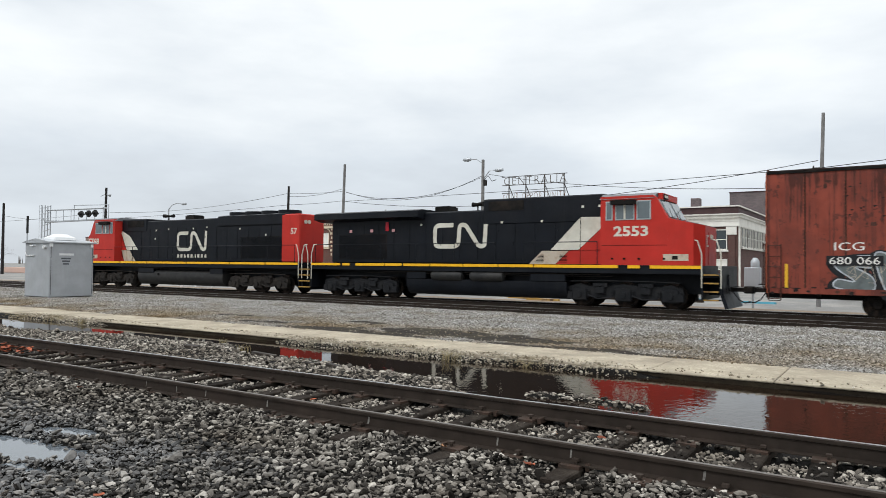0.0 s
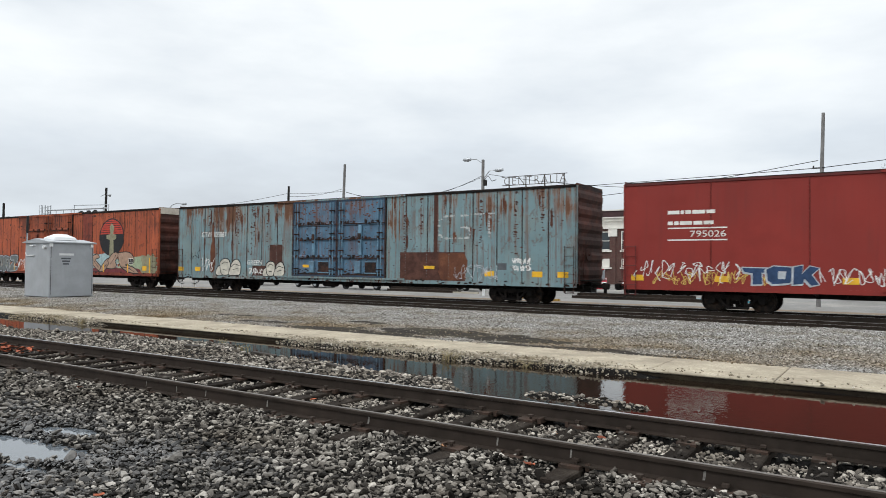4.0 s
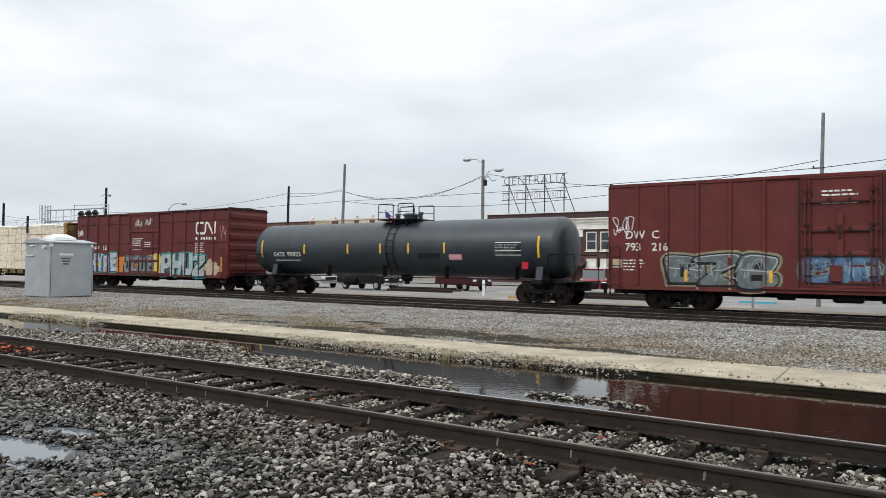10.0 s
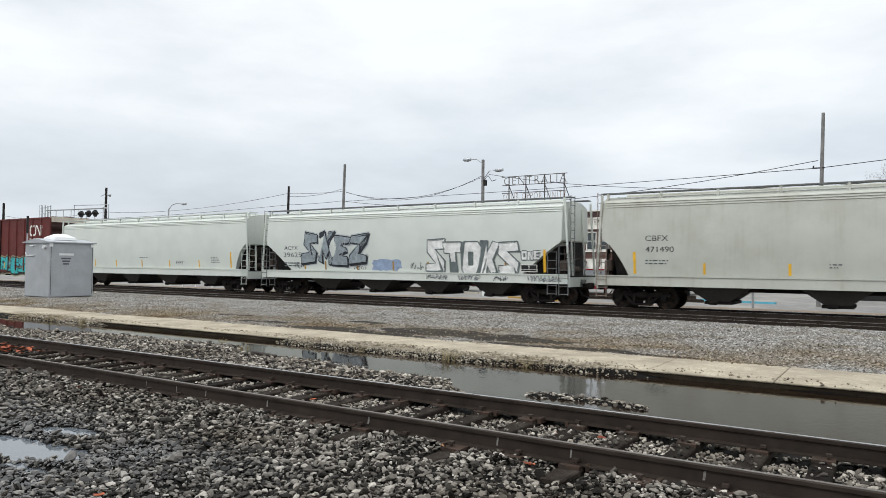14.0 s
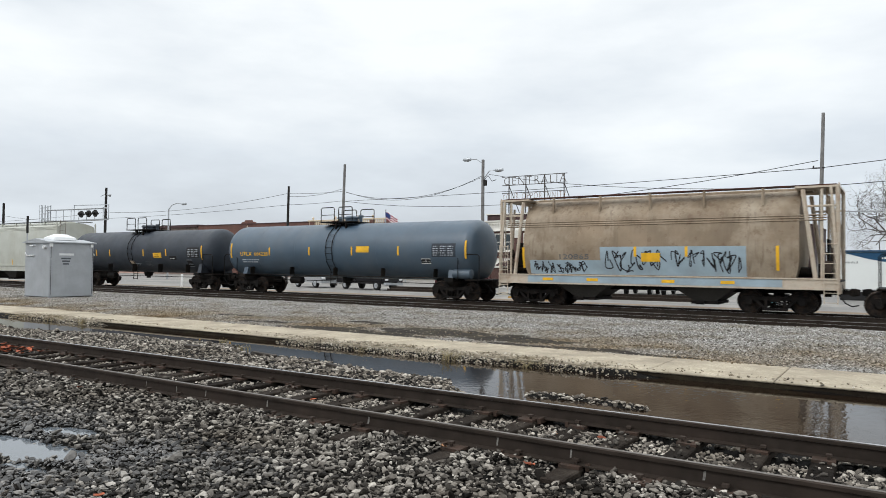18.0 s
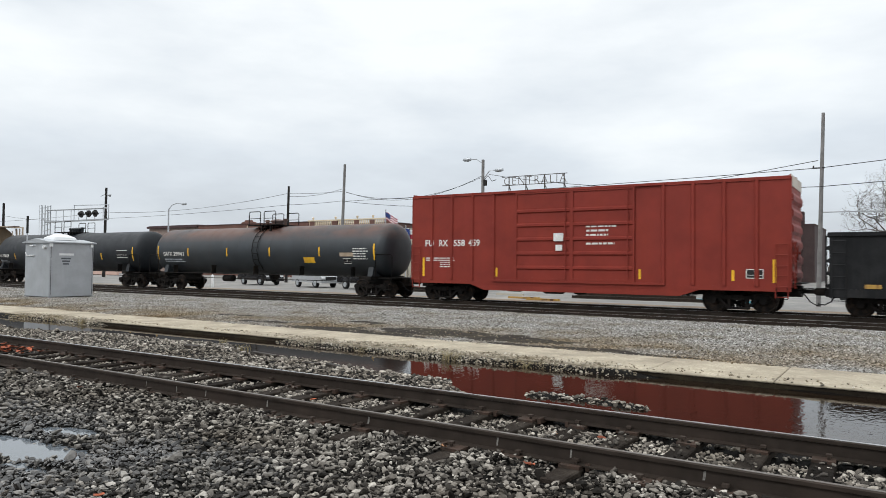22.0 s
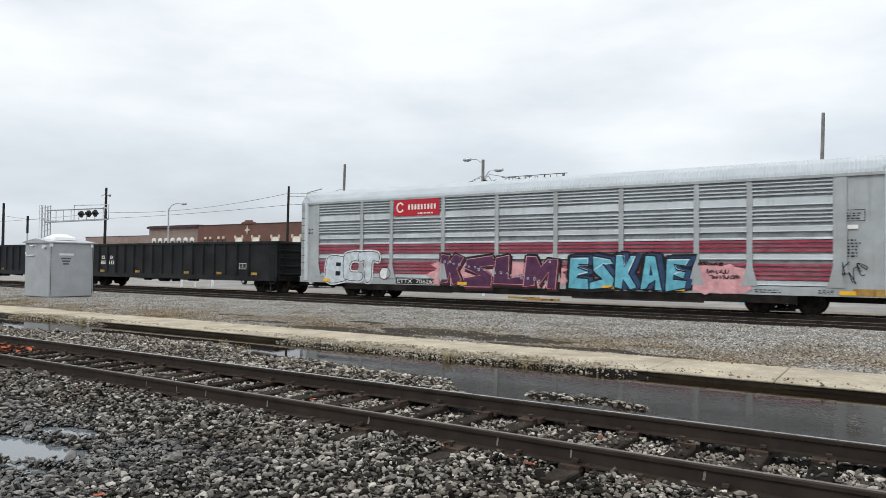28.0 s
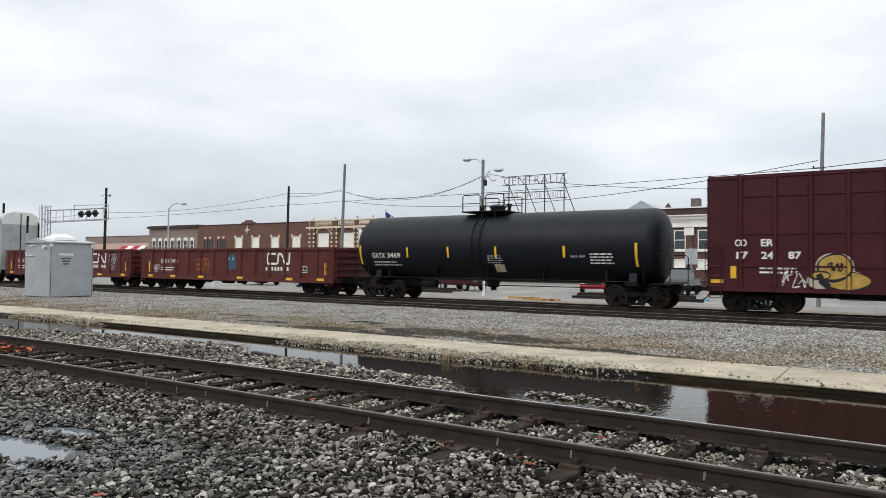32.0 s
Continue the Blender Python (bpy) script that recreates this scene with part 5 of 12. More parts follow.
def boxcar(name, xl, xr, z0, z1, side, label, trucks, doors, posts=0, flush=0, roof=None, end=None, end_top=None, half=1.52, door_mat=None,
           door_rails=(0.33, 0.66), door_bars=(0.2, 0.8), sill_drop=None, door_edge=None, aged=None, aged_mat=None):
    """A box car. doors: (x0, x1) pairs along the track; posts: spacing of proud side posts; flush: width of flush riveted sheets."""
    car, xc, hl = new_car(name, xl, xr, label, "box car")
    y = -half
    dr = [(a - xc, b - xc) for a, b in doors]
    part("body", Shape().box(-hl + 0.06, hl - 0.06, y + 0.04, half, z0, z1 - 0.05), P_BROWN_DARK if flush else side, car)
    spans, x = [], -hl
    for a, b in dr:
        spans.append((x, a))
        x = b
    spans.append((x, hl))
    bands = []
    for a, b in spans:
        if b - a < 0.3:
            continue
        step = flush or posts
        n = max(1, round((b - a) / step))
        w = (b - a) / n
        for i in range(n):
            xa = a + i * w
            if flush:
                sh = Shape().box(xa + 0.012, xa + w - 0.012, y, y + 0.04, z0, z1 - 0.10)
                part("side_sheet", sh, aged_mat if aged and aged(xa + w / 2 + hl) else side, car)
                rv = Shape()
                k = int((z1 - z0 - 0.4) / 0.13)
                for j in range(k):
                    rv.cbox(xa + w - 0.05, y - 0.006, z0 + 0.2 + j * 0.13, 0.028, 0.014, 0.028)
                if flush < 2:
                    part("seam_strip", Shape().box(xa + w - 0.040, xa + w - 0.006, y - 0.004, y + 0.01, z0, z1 - 0.10), P_SEAM, car)
                tagged(part("rivet_row", rv, side, car), kind="stuff")
            else:
                part("side_sheet", Shape().box(xa + 0.004, xa + w - 0.004, y, y + 0.04, z0, z1 - 0.10), side, car)
                if i:
                    part("side_post", Shape().prism([(xa - 0.09, y), (xa - 0.05, y - 0.07), (xa + 0.05, y - 0.07), (xa + 0.09, y)], z0 + 0.02, z1 - 0.12, "z"), side, car)
                    bands.append((xa - 0.05, xa + 0.05, 0.07))
    for a, b in dr:
        car_door(car, a, b, z0 + 0.08, z1 - 0.16, y + 0.0, door_mat or side, door_rails, door_bars, metal=P_RUSTPATCH if flush and flush < 2 else None, edge=door_edge)
    bands += [(a + 0.0, b, 0.038) for a, b in dr]
    if dr:
        a, b = dr[0][0], dr[-1][1]
        part("door_rail", Shape().box(a - 1.2, b + 1.2, y - 0.10, y, z0 - 0.02, z0 + 0.07), side, car)
        part("door_header", Shape().box(a - 1.2, b + 1.2, y - 0.09, y, z1 - 0.17, z1 - 0.09), side, car)
    part("roof", Shape().prism([(y - 0.04, z1 - 0.10), (0, z1 + 0.04), (half + 0.04, z1 - 0.10), (half + 0.04, z1 - 0.18), (y - 0.04, z1 - 0.18)], -hl, hl, "x"), roof or side, car, "ridged sheet roof")
    for i in range(1, int(hl * 2 / 1.25)):
        x = -hl + i * 1.25
        part("roof_rib", Shape().prism([(y - 0.05, z1 - 0.09), (0, z1 + 0.07), (half + 0.05, z1 - 0.09), (half + 0.05, z1 - 0.11), (0, z1 + 0.03), (y - 0.05, z1 - 0.11)], x - 0.05, x + 0.05, "x"), roof or side, car)
    for s in (-1, 1):
        end_wall(car, s * hl, half - 0.02, z0, z1, end or side, end_top if s > 0 else None)
        part("corner_post", Shape().box(min(s * hl, s * (hl + 0.03)), max(s * hl, s * (hl + 0.03)), y - 0.02, y + 0.10, z0, z1 - 0.1), side, car)
        xk = s * hl - (0.50 if s > 0 else -0.06)
        ladder(car, xk, y - 0.09, z0 - 0.35, z0 + 1.55, 0.42, end or side, 0.4)
        part("stirrup", Shape().tube([(xk + 0.02, y - 0.05, z0), (xk + 0.02, y - 0.05, z0 - 0.42), (xk + 0.40, y - 0.05, z0 - 0.42), (xk + 0.40, y - 0.05, z0)], 0.018, 5), M_STEEL_BLACK, car)
        coupler(car, s * (hl + 0.95))
    part("side_sill", Shape().box(-hl, hl, y - 0.02, y + 0.06, z0 - 0.16, z0), side, car)
    if sill_drop:
        a, b = sill_drop
        part("drop_sill", Shape().prism([(a - xc, z0 - 0.1), (a - xc + 0.9, z0 - 0.42), (b - xc - 0.9, z0 - 0.42), (b - xc, z0 - 0.1)], y - 0.01, y + 0.05), side, car)
    underframe(car, hl + 0.3, z0 - 0.02)
    for k in range(int(hl * 2 / 2.6)):
        x = -hl + 1.6 + k * 2.6
        part("cross_bearer", Shape().prism([(y + 0.08, z0), (y + 0.08, z0 - 0.14), (-0.3, z0 - 0.34), (0.3, z0 - 0.34), (half - 0.08, z0 - 0.14), (half - 0.08, z0)], x - 0.05, x + 0.05, "x"), M_STEEL_BLACK, car)
    brake_gear(car, -1.2)
    for x in trucks:
        truck(car, x - xc)
    return car, xc, hl, bands


# ---- tank cars ----
def tank_car(name, xl, xr, shell, radius, zc, paint, label, trucks, platform, dark=None, rail_h=1.0):
    """A tank car between coupler faces xl and xr; shell: ends of the tank; platform: middle of the top fittings."""
    car, xc, hl = new_car(name, xl, xr, label, "tank car")
    a, b = shell[0] - xc, shell[1] - xc
    R = radius
    dome = [(0.0, 0.02), (0.015, 0.35), (0.06, 0.62), (0.15, 0.82), (0.27, 0.94), (0.42, 0.99), (0.55, 1.0)]
    prof = [(a + d * 1.1, R * r) for d, r in dome] + [(b - d * 1.1, R * r) for d, r in reversed(dome)]
    part("tank_shell", Shape().lathe(prof, "x", (0, 0, zc), 48), paint, car, smooth=True)
    surf = lambda x, z: -math.sqrt(max(0.0, (R + 0.002) ** 2 - (z - zc) ** 2))
    n = int((b - a) / 2.6)
    for i in range(1, n):
        x = a + (b - a) * i / n
        part("shell_seam", Shape().lathe([(x - 0.012, R - 0.01), (x - 0.012, R + 0.004), (x + 0.012, R + 0.004), (x + 0.012, R - 0.01)], "x", (0, 0, zc), 48), paint, car, smooth=True)
    d = dark or paint
    px = platform - xc
    zt = zc + R
    part("platform", Shape().box(px - 1.15, px + 1.15, -0.95, 0.95, zt + 0.04, zt + 0.09).box(px - 0.1, px - 0.02, -0.9, -0.8, zt - 0.3, zt + 0.05).box(px + 0.6, px + 0.68, -0.9, -0.8, zt - 0.3, zt + 0.05), M_STEEL_BLACK, car)
    for u, v in ((-1.1, -0.15), (0.15, 1.1)):
        for yy in (-0.92, 0.92):
            part("top_railing", Shape().tube([(px + u, yy, zt + 0.08), (px + u, yy, zt + rail_h * 0.78), (px + u + 0.08, yy, zt + rail_h * 0.85), (px + v - 0.08, yy, zt + rail_h * 0.85), (px + v, yy, zt + rail_h * 0.78), (px + v, yy, zt + 0.08)], 0.026, 6).tube([(px + u, yy, zt + 0.45), (px + v, yy, zt + 0.45)], 0.018, 5), M_STEEL_BLACK, car)
    part("manway", Shape().lathe([(zt - 0.05, 0.36), (zt + 0.28, 0.36), (zt + 0.28, 0.42), (zt + 0.34, 0.42), (zt + 0.42, 0.30), (zt + 0.45, 0.05)], "z", (px + 0.3, 0, 0), 18), d, car, smooth=True)
    part("safety_valve", Shape().cyl((px - 0.55, 0, zt - 0.05), (px - 0.55, 0, zt + 0.32), 0.11, seg=10).cyl((px - 0.55, 0, zt + 0.30), (px - 0.55, 0, zt + 0.42), 0.17, 0.12, seg=10), d, car)
    part("vent_valve", Shape().cyl((px + 0.85, 0.1, zt - 0.05), (px + 0.85, 0.1, zt + 0.38), 0.09, seg=10).cyl((px + 0.85, 0.1, zt + 0.34), (px + 0.85, 0.1, zt + 0.46), 0.14, seg=10), d, car)
    # side ladder that follows the shell
    pts = [(surf(0, z) - 0.07, z) for z in [zc - 1.1, zc - 0.6, zc, zc + 0.5, zc + 0.9, zc + R * 0.86]]
    pts = [(pts[0][0] - 0.02, 0.55)] + pts + [(-0.92, zt + 0.1)]
    lad = Shape()
    for k in (-0.22, 0.22):
        lad.tube([(px + k, yy, z) for yy, z in pts], 0.022, 5)
    for z in [0.6 + 0.33 * i for i in range(int((zt - 0.5) / 0.33))]:
        yy = surf(0, z) - 0.08 if z > zc - 1.1 else surf(0, zc - 1.1) - 0.10
        if abs(z - zc) < R * 0.9 or z < zc:
            lad.cyl((px - 0.22, yy, z), (px + 0.22, yy, z), 0.014, seg=5)
    part("ladder", lad, M_STEEL_BLACK, car)
    for s, e in ((-1, a), (1, b)):
        part("stub_sill", Shape().box(min(s * (hl - 0.45), s * (hl - 3.6)), max(s * (hl - 0.45), s * (hl - 3.6)), -0.3, 0.3, 0.62, 1.0), M_STEEL_BLACK, car)
        xt = (trucks[0] if s < 0 else trucks[1]) - xc
        part("saddle", Shape().prism([(-1.25, 1.0), (1.25, 1.0), (1.05, zc - R * 0.45), (-1.05, zc - R * 0.45)], xt - 0.16, xt + 0.16, "x"), d, car)
        part("bolster_stub", Shape().box(xt - 0.25, xt + 0.25, -1.45, 1.45, 0.92, 1.08), M_STEEL_BLACK, car)
        part("end_platform", Shape().box(min(s * (hl - 0.5), e - s * 0.4), max(s * (hl - 0.5), e - s * 0.4), -1.42, 1.42, 0.98, 1.03), M_STEEL_BLACK, car)
        for yy in (-1.4, 1.4):
            part("end_railing", Shape().tube([(s * (hl - 0.55), yy, 1.0), (s * (hl - 0.55), yy, 2.1), (s * (hl - 0.65), yy, 2.2), (xt - s * 0.1 + s * 0.6, yy, 2.2), (xt + s * 0.5, yy, 2.1), (xt + s * 0.5, yy, 1.0)], 0.022, 5), M_STEEL_BLACK, car)
        part("stirrup", Shape().tube([(s * (hl - 0.6), -1.4, 1.0), (s * (hl - 0.6), -1.4, 0.45), (s * (hl - 1.0), -1.4, 0.45), (s * (hl - 1.0), -1.4, 1.0)], 0.018, 5), M_STEEL_BLACK, car)
        coupler(car, s * hl)
        truck(car, xt)
    # running pipes below the tank
    part("side_handrail", Shape().tube([(a + 1.2, -1.42, 1.08), (b - 1.2, -1.42, 1.08)], 0.022, 5), M_STEEL_BLACK, car)
    for i in range(5):
        x = a + 2.2 + (b - a - 4.4) * i / 4
        part("rail_bracket", Shape().prism([(x - 0.02, 1.05), (x + 0.02, 1.05), (x + 0.04, zc - R * 0.62), (x + 0.0, zc - R * 0.62)], -1.42, -1.10), M_STEEL_BLACK, car)
    part("bottom_outlet", Shape().cyl((px + 0.1, 0, zc - R - 0.28), (px + 0.1, 0, zc - R + 0.1), 0.25, 0.35, seg=14).cyl((px + 0.1, 0, zc - R - 0.42), (px + 0.1, 0, zc - R - 0.25), 0.14, seg=12), M_STEEL_BLACK, car)
    part("air_reservoir", Shape().lathe([(px - 3.6, 0.05), (px - 3.55, 0.2), (px - 2.75, 0.2), (px - 2.7, 0.05)], "x", (0, -0.6, 0.78), 14), M_STEEL_BLACK, car, smooth=True)
    part("brake_pipe", Shape().tube([(a + 0.6, -0.5, 0.78), (b - 0.6, -0.5, 0.78)], 0.02, 5), M_STEEL_BLACK, car)
    return car, xc, hl, surf


# ---- covered hoppers ----
M_RIGGING = mat("grimy_brown_rigging", (0.055, 0.040, 0.032), 0.75, 0.1, 0.35, 4, 0, 40, (0.11, 0.085, 0.07), 0.5, 1.5)
M_GRATING = mat("grey_steel_grating", (0.16, 0.165, 0.165), 0.6, 0.3, 0.2, 6)
M_CHUTE = mat("dusty_grey_chute", (0.05, 0.046, 0.041), 0.75, 0, 0.3, 2, 0, 40, (0.03, 0.027, 0.024), 0.6, 1.0)

M_RUSTY_LADDER = mat("rust_stained_cream_ladder", (0.24, 0.19, 0.16), 0.7, 0, 0.3, 3, 0, 40, (0.12, 0.08, 0.06), 0.6, 1.5)


def hopper(name, xl, xr, paint, label, trucks, outlets, top=4.55, belly=1.34, bulge=0.10, cut=2.4, cut_top=2.75, frame_mat=None, half=1.52, run_mat=None, sill=True, end_posts=True, cut_p=1.0, end_in=0.38, climb=None, crown=0.28):
    """A covered hopper: body lofted up from the sill with sloped ends, running boards, ladders and outlet hoppers."""
    car, xc, hl = new_car(name, xl, xr, label, "covered hopper")
    fm = frame_mat or paint
    rm = run_mat or fm
    eave = top - crown
    wid = lambda z: half - 0.13 + bulge * math.sin(math.pi * min(1, max(0, (z - belly) / (eave - belly)))) if z < eave else max(0.05, (half - 0.13) * (1 - ((z - eave) / (top - eave)) ** 1.6 * 0.62))
    inset = lambda z: end_in + cut * max(0.0, (cut_top - z) / (cut_top - belly)) ** cut_p
    zs = [belly + (eave - belly) * i / 26 for i in range(27)] + [eave + (top - eave) * k for k in (0.12, 0.24, 0.36, 0.5, 0.65, 0.82, 1.0)]
    sh = Shape()
    vs, fs = [], []
    for z in zs:
        w, i = wid(z), inset(z)
        vs += [(-hl + i, -w, z), (hl - i, -w, z), (hl - i, w, z), (-hl + i, w, z)]
    for k in range(len(zs) - 1):
        for i in range(4):
            j = (i + 1) % 4
            fs.append((4 * k + i, 4 * k + j, 4 * k + 4 + j, 4 * k + 4 + i))
    fs += [(3, 2, 1, 0), tuple(range(4 * len(zs) - 4, 4 * len(zs)))]
    part("body", sh.add(vs, fs), paint, car, smooth=True)
    surf = lambda x, z: -wid(z) - 0.002
    for k in range(3):
        z = eave - 0.02 - k * 0.09
        part("eave_bead", Shape().tube([(-hl + 0.4, -wid(z) - 0.004, z), (hl - 0.4, -wid(z) - 0.006, z)], 0.026, 5), paint, car)
    # roof running boards on brackets
    for s in (-1, 1):
        part("running_board", Shape().box(-hl + 0.1, hl - 0.1, s * 0.95 - 0.22, s * 0.95 + 0.22, top + 0.10, top + 0.14), rm, car)
    nb = int(hl * 2 / 2.2)
    for i in range(nb + 1):
        x = -hl + 0.4 + (2 * hl - 0.8) * i / nb
        part("board_bracket", Shape().prism([(-1.22, eave + 0.02), (-1.16, eave + 0.02), (-1.10, top + 0.10), (-1.20, top + 0.10)], x - 0.04, x + 0.04, "x"), paint, car)
    part("roof_hatch", Shape().soft_box(-hl + 0.9, hl - 0.9, -0.32, 0.32, top - 0.02, top + 0.12, 0.03), paint, car)
    if sill:
        part("side_sill", Shape().box(-hl, hl, -half, -half + 0.06, 0.93, 1.30), fm, car)
        part("far_side_sill", Shape().box(-hl, hl, half - 0.06, half, 0.93, 1.30), fm, car)
    part("sill_flange", Shape().box(-hl, hl, -half - 0.04, -half + 0.1, 1.30, 1.345), fm, car)
    for s in (-1, 1):
        x0, x1 = sorted((s * hl, s * (hl - 2.6)))
        part("end_platform", Shape().box(x0, x1, -half + 0.06, half - 0.06, 1.22, 1.28), M_STEEL_BLACK, car)
        part("end_sill", Shape().box(min(s * hl, s * (hl - 0.08)), max(s * hl, s * (hl - 0.08)), -half + 0.06, half - 0.06, 0.80, 1.22), fm, car)
        if end_posts:
            for yy in (-half + 0.05, half - 0.05):
                part("corner_post", Shape().prism([(s * hl, 1.3), (s * (hl - 0.07), 1.3), (s * (hl - 0.30), top), (s * (hl - 0.22), top + 0.05)] if s > 0 else [(s * (hl - 0.07), 1.3), (s * hl, 1.3), (s * (hl - 0.22), top + 0.05), (s * (hl - 0.30), top)], yy - 0.035, yy + 0.035), fm, car)
        for xk in (0.05, 0.62) if cut > 1.2 else (0.05,):
            ladder(car, s * (hl - xk) - (0.42 if s > 0 else 0), -half - 0.05 if xk < 0.5 else -half + 0.04, 0.50, 2.55 if xk < 0.5 else 2.3, 0.42, climb or fm, 0.36)
        ladder(car, s * (hl - 0.02), -half + 0.15, 1.1, top + 0.1, 0.42, climb or fm, 0.36, "y")
        part("end_brace", Shape().tube([(s * (hl - 0.2), -0.7, 1.28), (s * (hl - 0.35), -0.7, top - 0.3)], 0.05, 6).tube([(s * (hl - 0.2), 0.7, 1.28), (s * (hl - 0.35), 0.7, top - 0.3)], 0.05, 6), fm, car)
        coupler(car, s * (hl + 0.55))
        # brake rigging on the end platform
        e = s * (hl - 0.42)
        # Added black plate: the dark between the cars, put in as a solid.
        part("end_bulkhead", Shape().box(e - 0.04, e + 0.04, -0.62, 0.95, 1.28, 2.75), M_STEEL_BLACK, car)
        part("brake_rigging", Shape().tube([(e, -1.05, 1.3), (e, -1.05, 2.2), (e - s * 0.2, -0.7, 2.5), (e - s * 0.2, 0.6, 2.5)], 0.03, 6).tube([(e + s * 0.15, -0.9, 1.3), (e + s * 0.15, -0.9, 1.9), (e + s * 0.1, 0.3, 2.05)], 0.025, 6).soft_box(e - 0.16, e + 0.16, -1.22, -0.92, 1.5, 1.95, 0.03).lathe([(-0.7, 0.05), (-0.65, 0.16), (0.1, 0.16), (0.15, 0.05)], "y", (e + s * 0.1, 0, 1.55), 12).cyl((e + s * 0.12, -0.78, 2.2), (e + s * 0.17, -0.78, 2.2), 0.25, seg=14), M_RIGGING, car, "grimy brown brake rigging")
    # Plates added to fill the recesses under the slopes with black, as shade.
    for s in (-1, 1) if cut > 0.5 else ():
        zz = [1.29 + (cut_top - 1.29) * i / 8 for i in range(9)]
        web = [(s * (hl - inset(z) - 0.02), z) for z in zz] + [(s * (hl - end_in - 0.25), cut_top), (s * (hl - end_in - 0.55), 1.29)]
        part("end_web", Shape().prism(web if s > 0 else web[::-1], -1.15, 1.15), M_STEEL_BLACK, car, "black plate added for the shaded recess under the sloped end sheet")
    part("brake_cylinder", Shape().cyl((hl - 1.5, -0.55, 1.55), (hl - 0.9, -0.55, 1.55), 0.19, seg=12).cbox(hl - 0.55, -0.9, 1.6, 0.3, 0.3, 0.5), M_STEEL_BLACK, car)
    underframe(car, hl + 0.1, 1.05, 0.3)
    for x in outlets:
        x -= xc
        o = part("outlet_hopper", Shape().add([(x - 1.7, -1.38, 1.32), (x + 1.7, -1.38, 1.32), (x + 1.7, 1.38, 1.32), (x - 1.7, 1.38, 1.32), (x - 0.42, -0.95, 0.40), (x + 0.42, -0.95, 0.40), (x + 0.42, 0.95, 0.40), (x - 0.42, 0.95, 0.40)],
             [(0, 1, 5, 4), (1, 2, 6, 5), (2, 3, 7, 6), (3, 0, 4, 7), (4, 5, 6, 7)]), M_CHUTE, car)
        part("outlet_gate", Shape().box(x - 0.5, x + 0.5, -1.0, 1.0, 0.28, 0.40).cyl((x - 0.3, -1.08, 0.34), (x + 0.0, -1.08, 0.34), 0.08, seg=12), MATS.get("galvanised") or M_TRUCK, o)
    for x in trucks:
        truck(car, x - xc)
    return car, xc, hl, surf


# ---- gondolas ----
def gondola(name, xl, xr, z0, z1, paint, label, trucks, posts=14, half=1.52, inside=None, end_bay=0.0):
    car, xc, hl = new_car(name, xl, xr, label, "gondola")
    y = -half
    part("near_side", Shape().box(-hl, hl, y, y + 0.05, z0, z1 - 0.02), paint, car)
    part("far_side", Shape().box(-hl, hl, half - 0.05, half, z0, z1 - 0.02), paint, car)
    part("floor", Shape().box(-hl + 0.05, hl - 0.05, y + 0.05, half - 0.05, z0 - 0.02, z0 + 0.10), inside or paint, car)
    for s in (-1, 1):
        part("end_sheet", Shape().box(min(s * hl, s * (hl - 0.05)), max(s * hl, s * (hl - 0.05)), y + 0.05, half - 0.05, z0, z1 - 0.02), paint, car)
        for i in range(5):
            z = z0 + 0.2 + (z1 - z0 - 0.3) * i / 4
            part("end_rib", Shape().prism([(s * hl, z - 0.09), (s * (hl + 0.08), z - 0.04), (s * (hl + 0.08), z + 0.04), (s * hl, z + 0.09)], y + 0.08, half - 0.08), paint, car)
        ladder(car, s * (hl + 0.12), y + 0.08, z0 - 0.1, z1 - 0.15, 0.42, paint, 0.36, "y")
        xk = s * hl - (0.50 if s > 0 else -0.08)
        ladder(car, xk, y - 0.10, z0 - 0.30, z1 - 0.3, 0.42, paint, 0.4)
        coupler(car, s * (hl + 0.55))
        part("end_sill", Shape().box(min(s * hl, s * (hl + 0.12)), max(s * hl, s * (hl + 0.12)), y + 0.1, half - 0.1, 0.70, z0 + 0.1), M_STEEL_BLACK, car)
    part("top_chord", Shape().box(-hl - 0.02, hl + 0.02, y - 0.09, y + 0.07, z1 - 0.13, z1), paint, car)
    part("far_top_chord", Shape().box(-hl - 0.02, hl + 0.02, half - 0.07, half + 0.09, z1 - 0.13, z1), paint, car)
    for s in (-1, 1):
        part("end_top_chord", Shape().box(min(s * (hl - 0.07), s * (hl + 0.05)), max(s * (hl - 0.07), s * (hl + 0.05)), y + 0.07, half - 0.07, z1 - 0.12, z1 - 0.005), paint, car)
    part("bottom_chord", Shape().box(-hl, hl, y - 0.05, y + 0.05, z0 - 0.18, z0 + 0.10), paint, car)
    bands = []
    for i in range(0 if end_bay else 1, posts + 1 if end_bay else posts):
        x = -hl + end_bay + 2 * (hl - end_bay) * i / posts
        part("side_post", Shape().prism([(x - 0.11, y), (x - 0.06, y - 0.09), (x + 0.06, y - 0.09), (x + 0.11, y)], z0 + 0.10, z1 - 0.13, "z"), paint, car)
        bands.append((x - 0.06, x + 0.06, 0.09))
    underframe(car, hl + 0.2, z0 - 0.04, 0.20)
    brake_gear(car, -0.8)
    for k in range(int(hl * 2 / 2.4)):
        x = -hl + 1.5 + k * 2.4
        part("cross_bearer", Shape().prism([(y + 0.06, z0 - 0.02), (y + 0.06, z0 - 0.18), (-0.3, z0 - 0.22), (0.3, z0 - 0.22), (half - 0.06, z0 - 0.18), (half - 0.06, z0 - 0.02)], x - 0.06, x + 0.06, "x"), M_STEEL_BLACK, car)
    for x in trucks:
        truck(car, x - xc)
    return car, xc, hl, bands
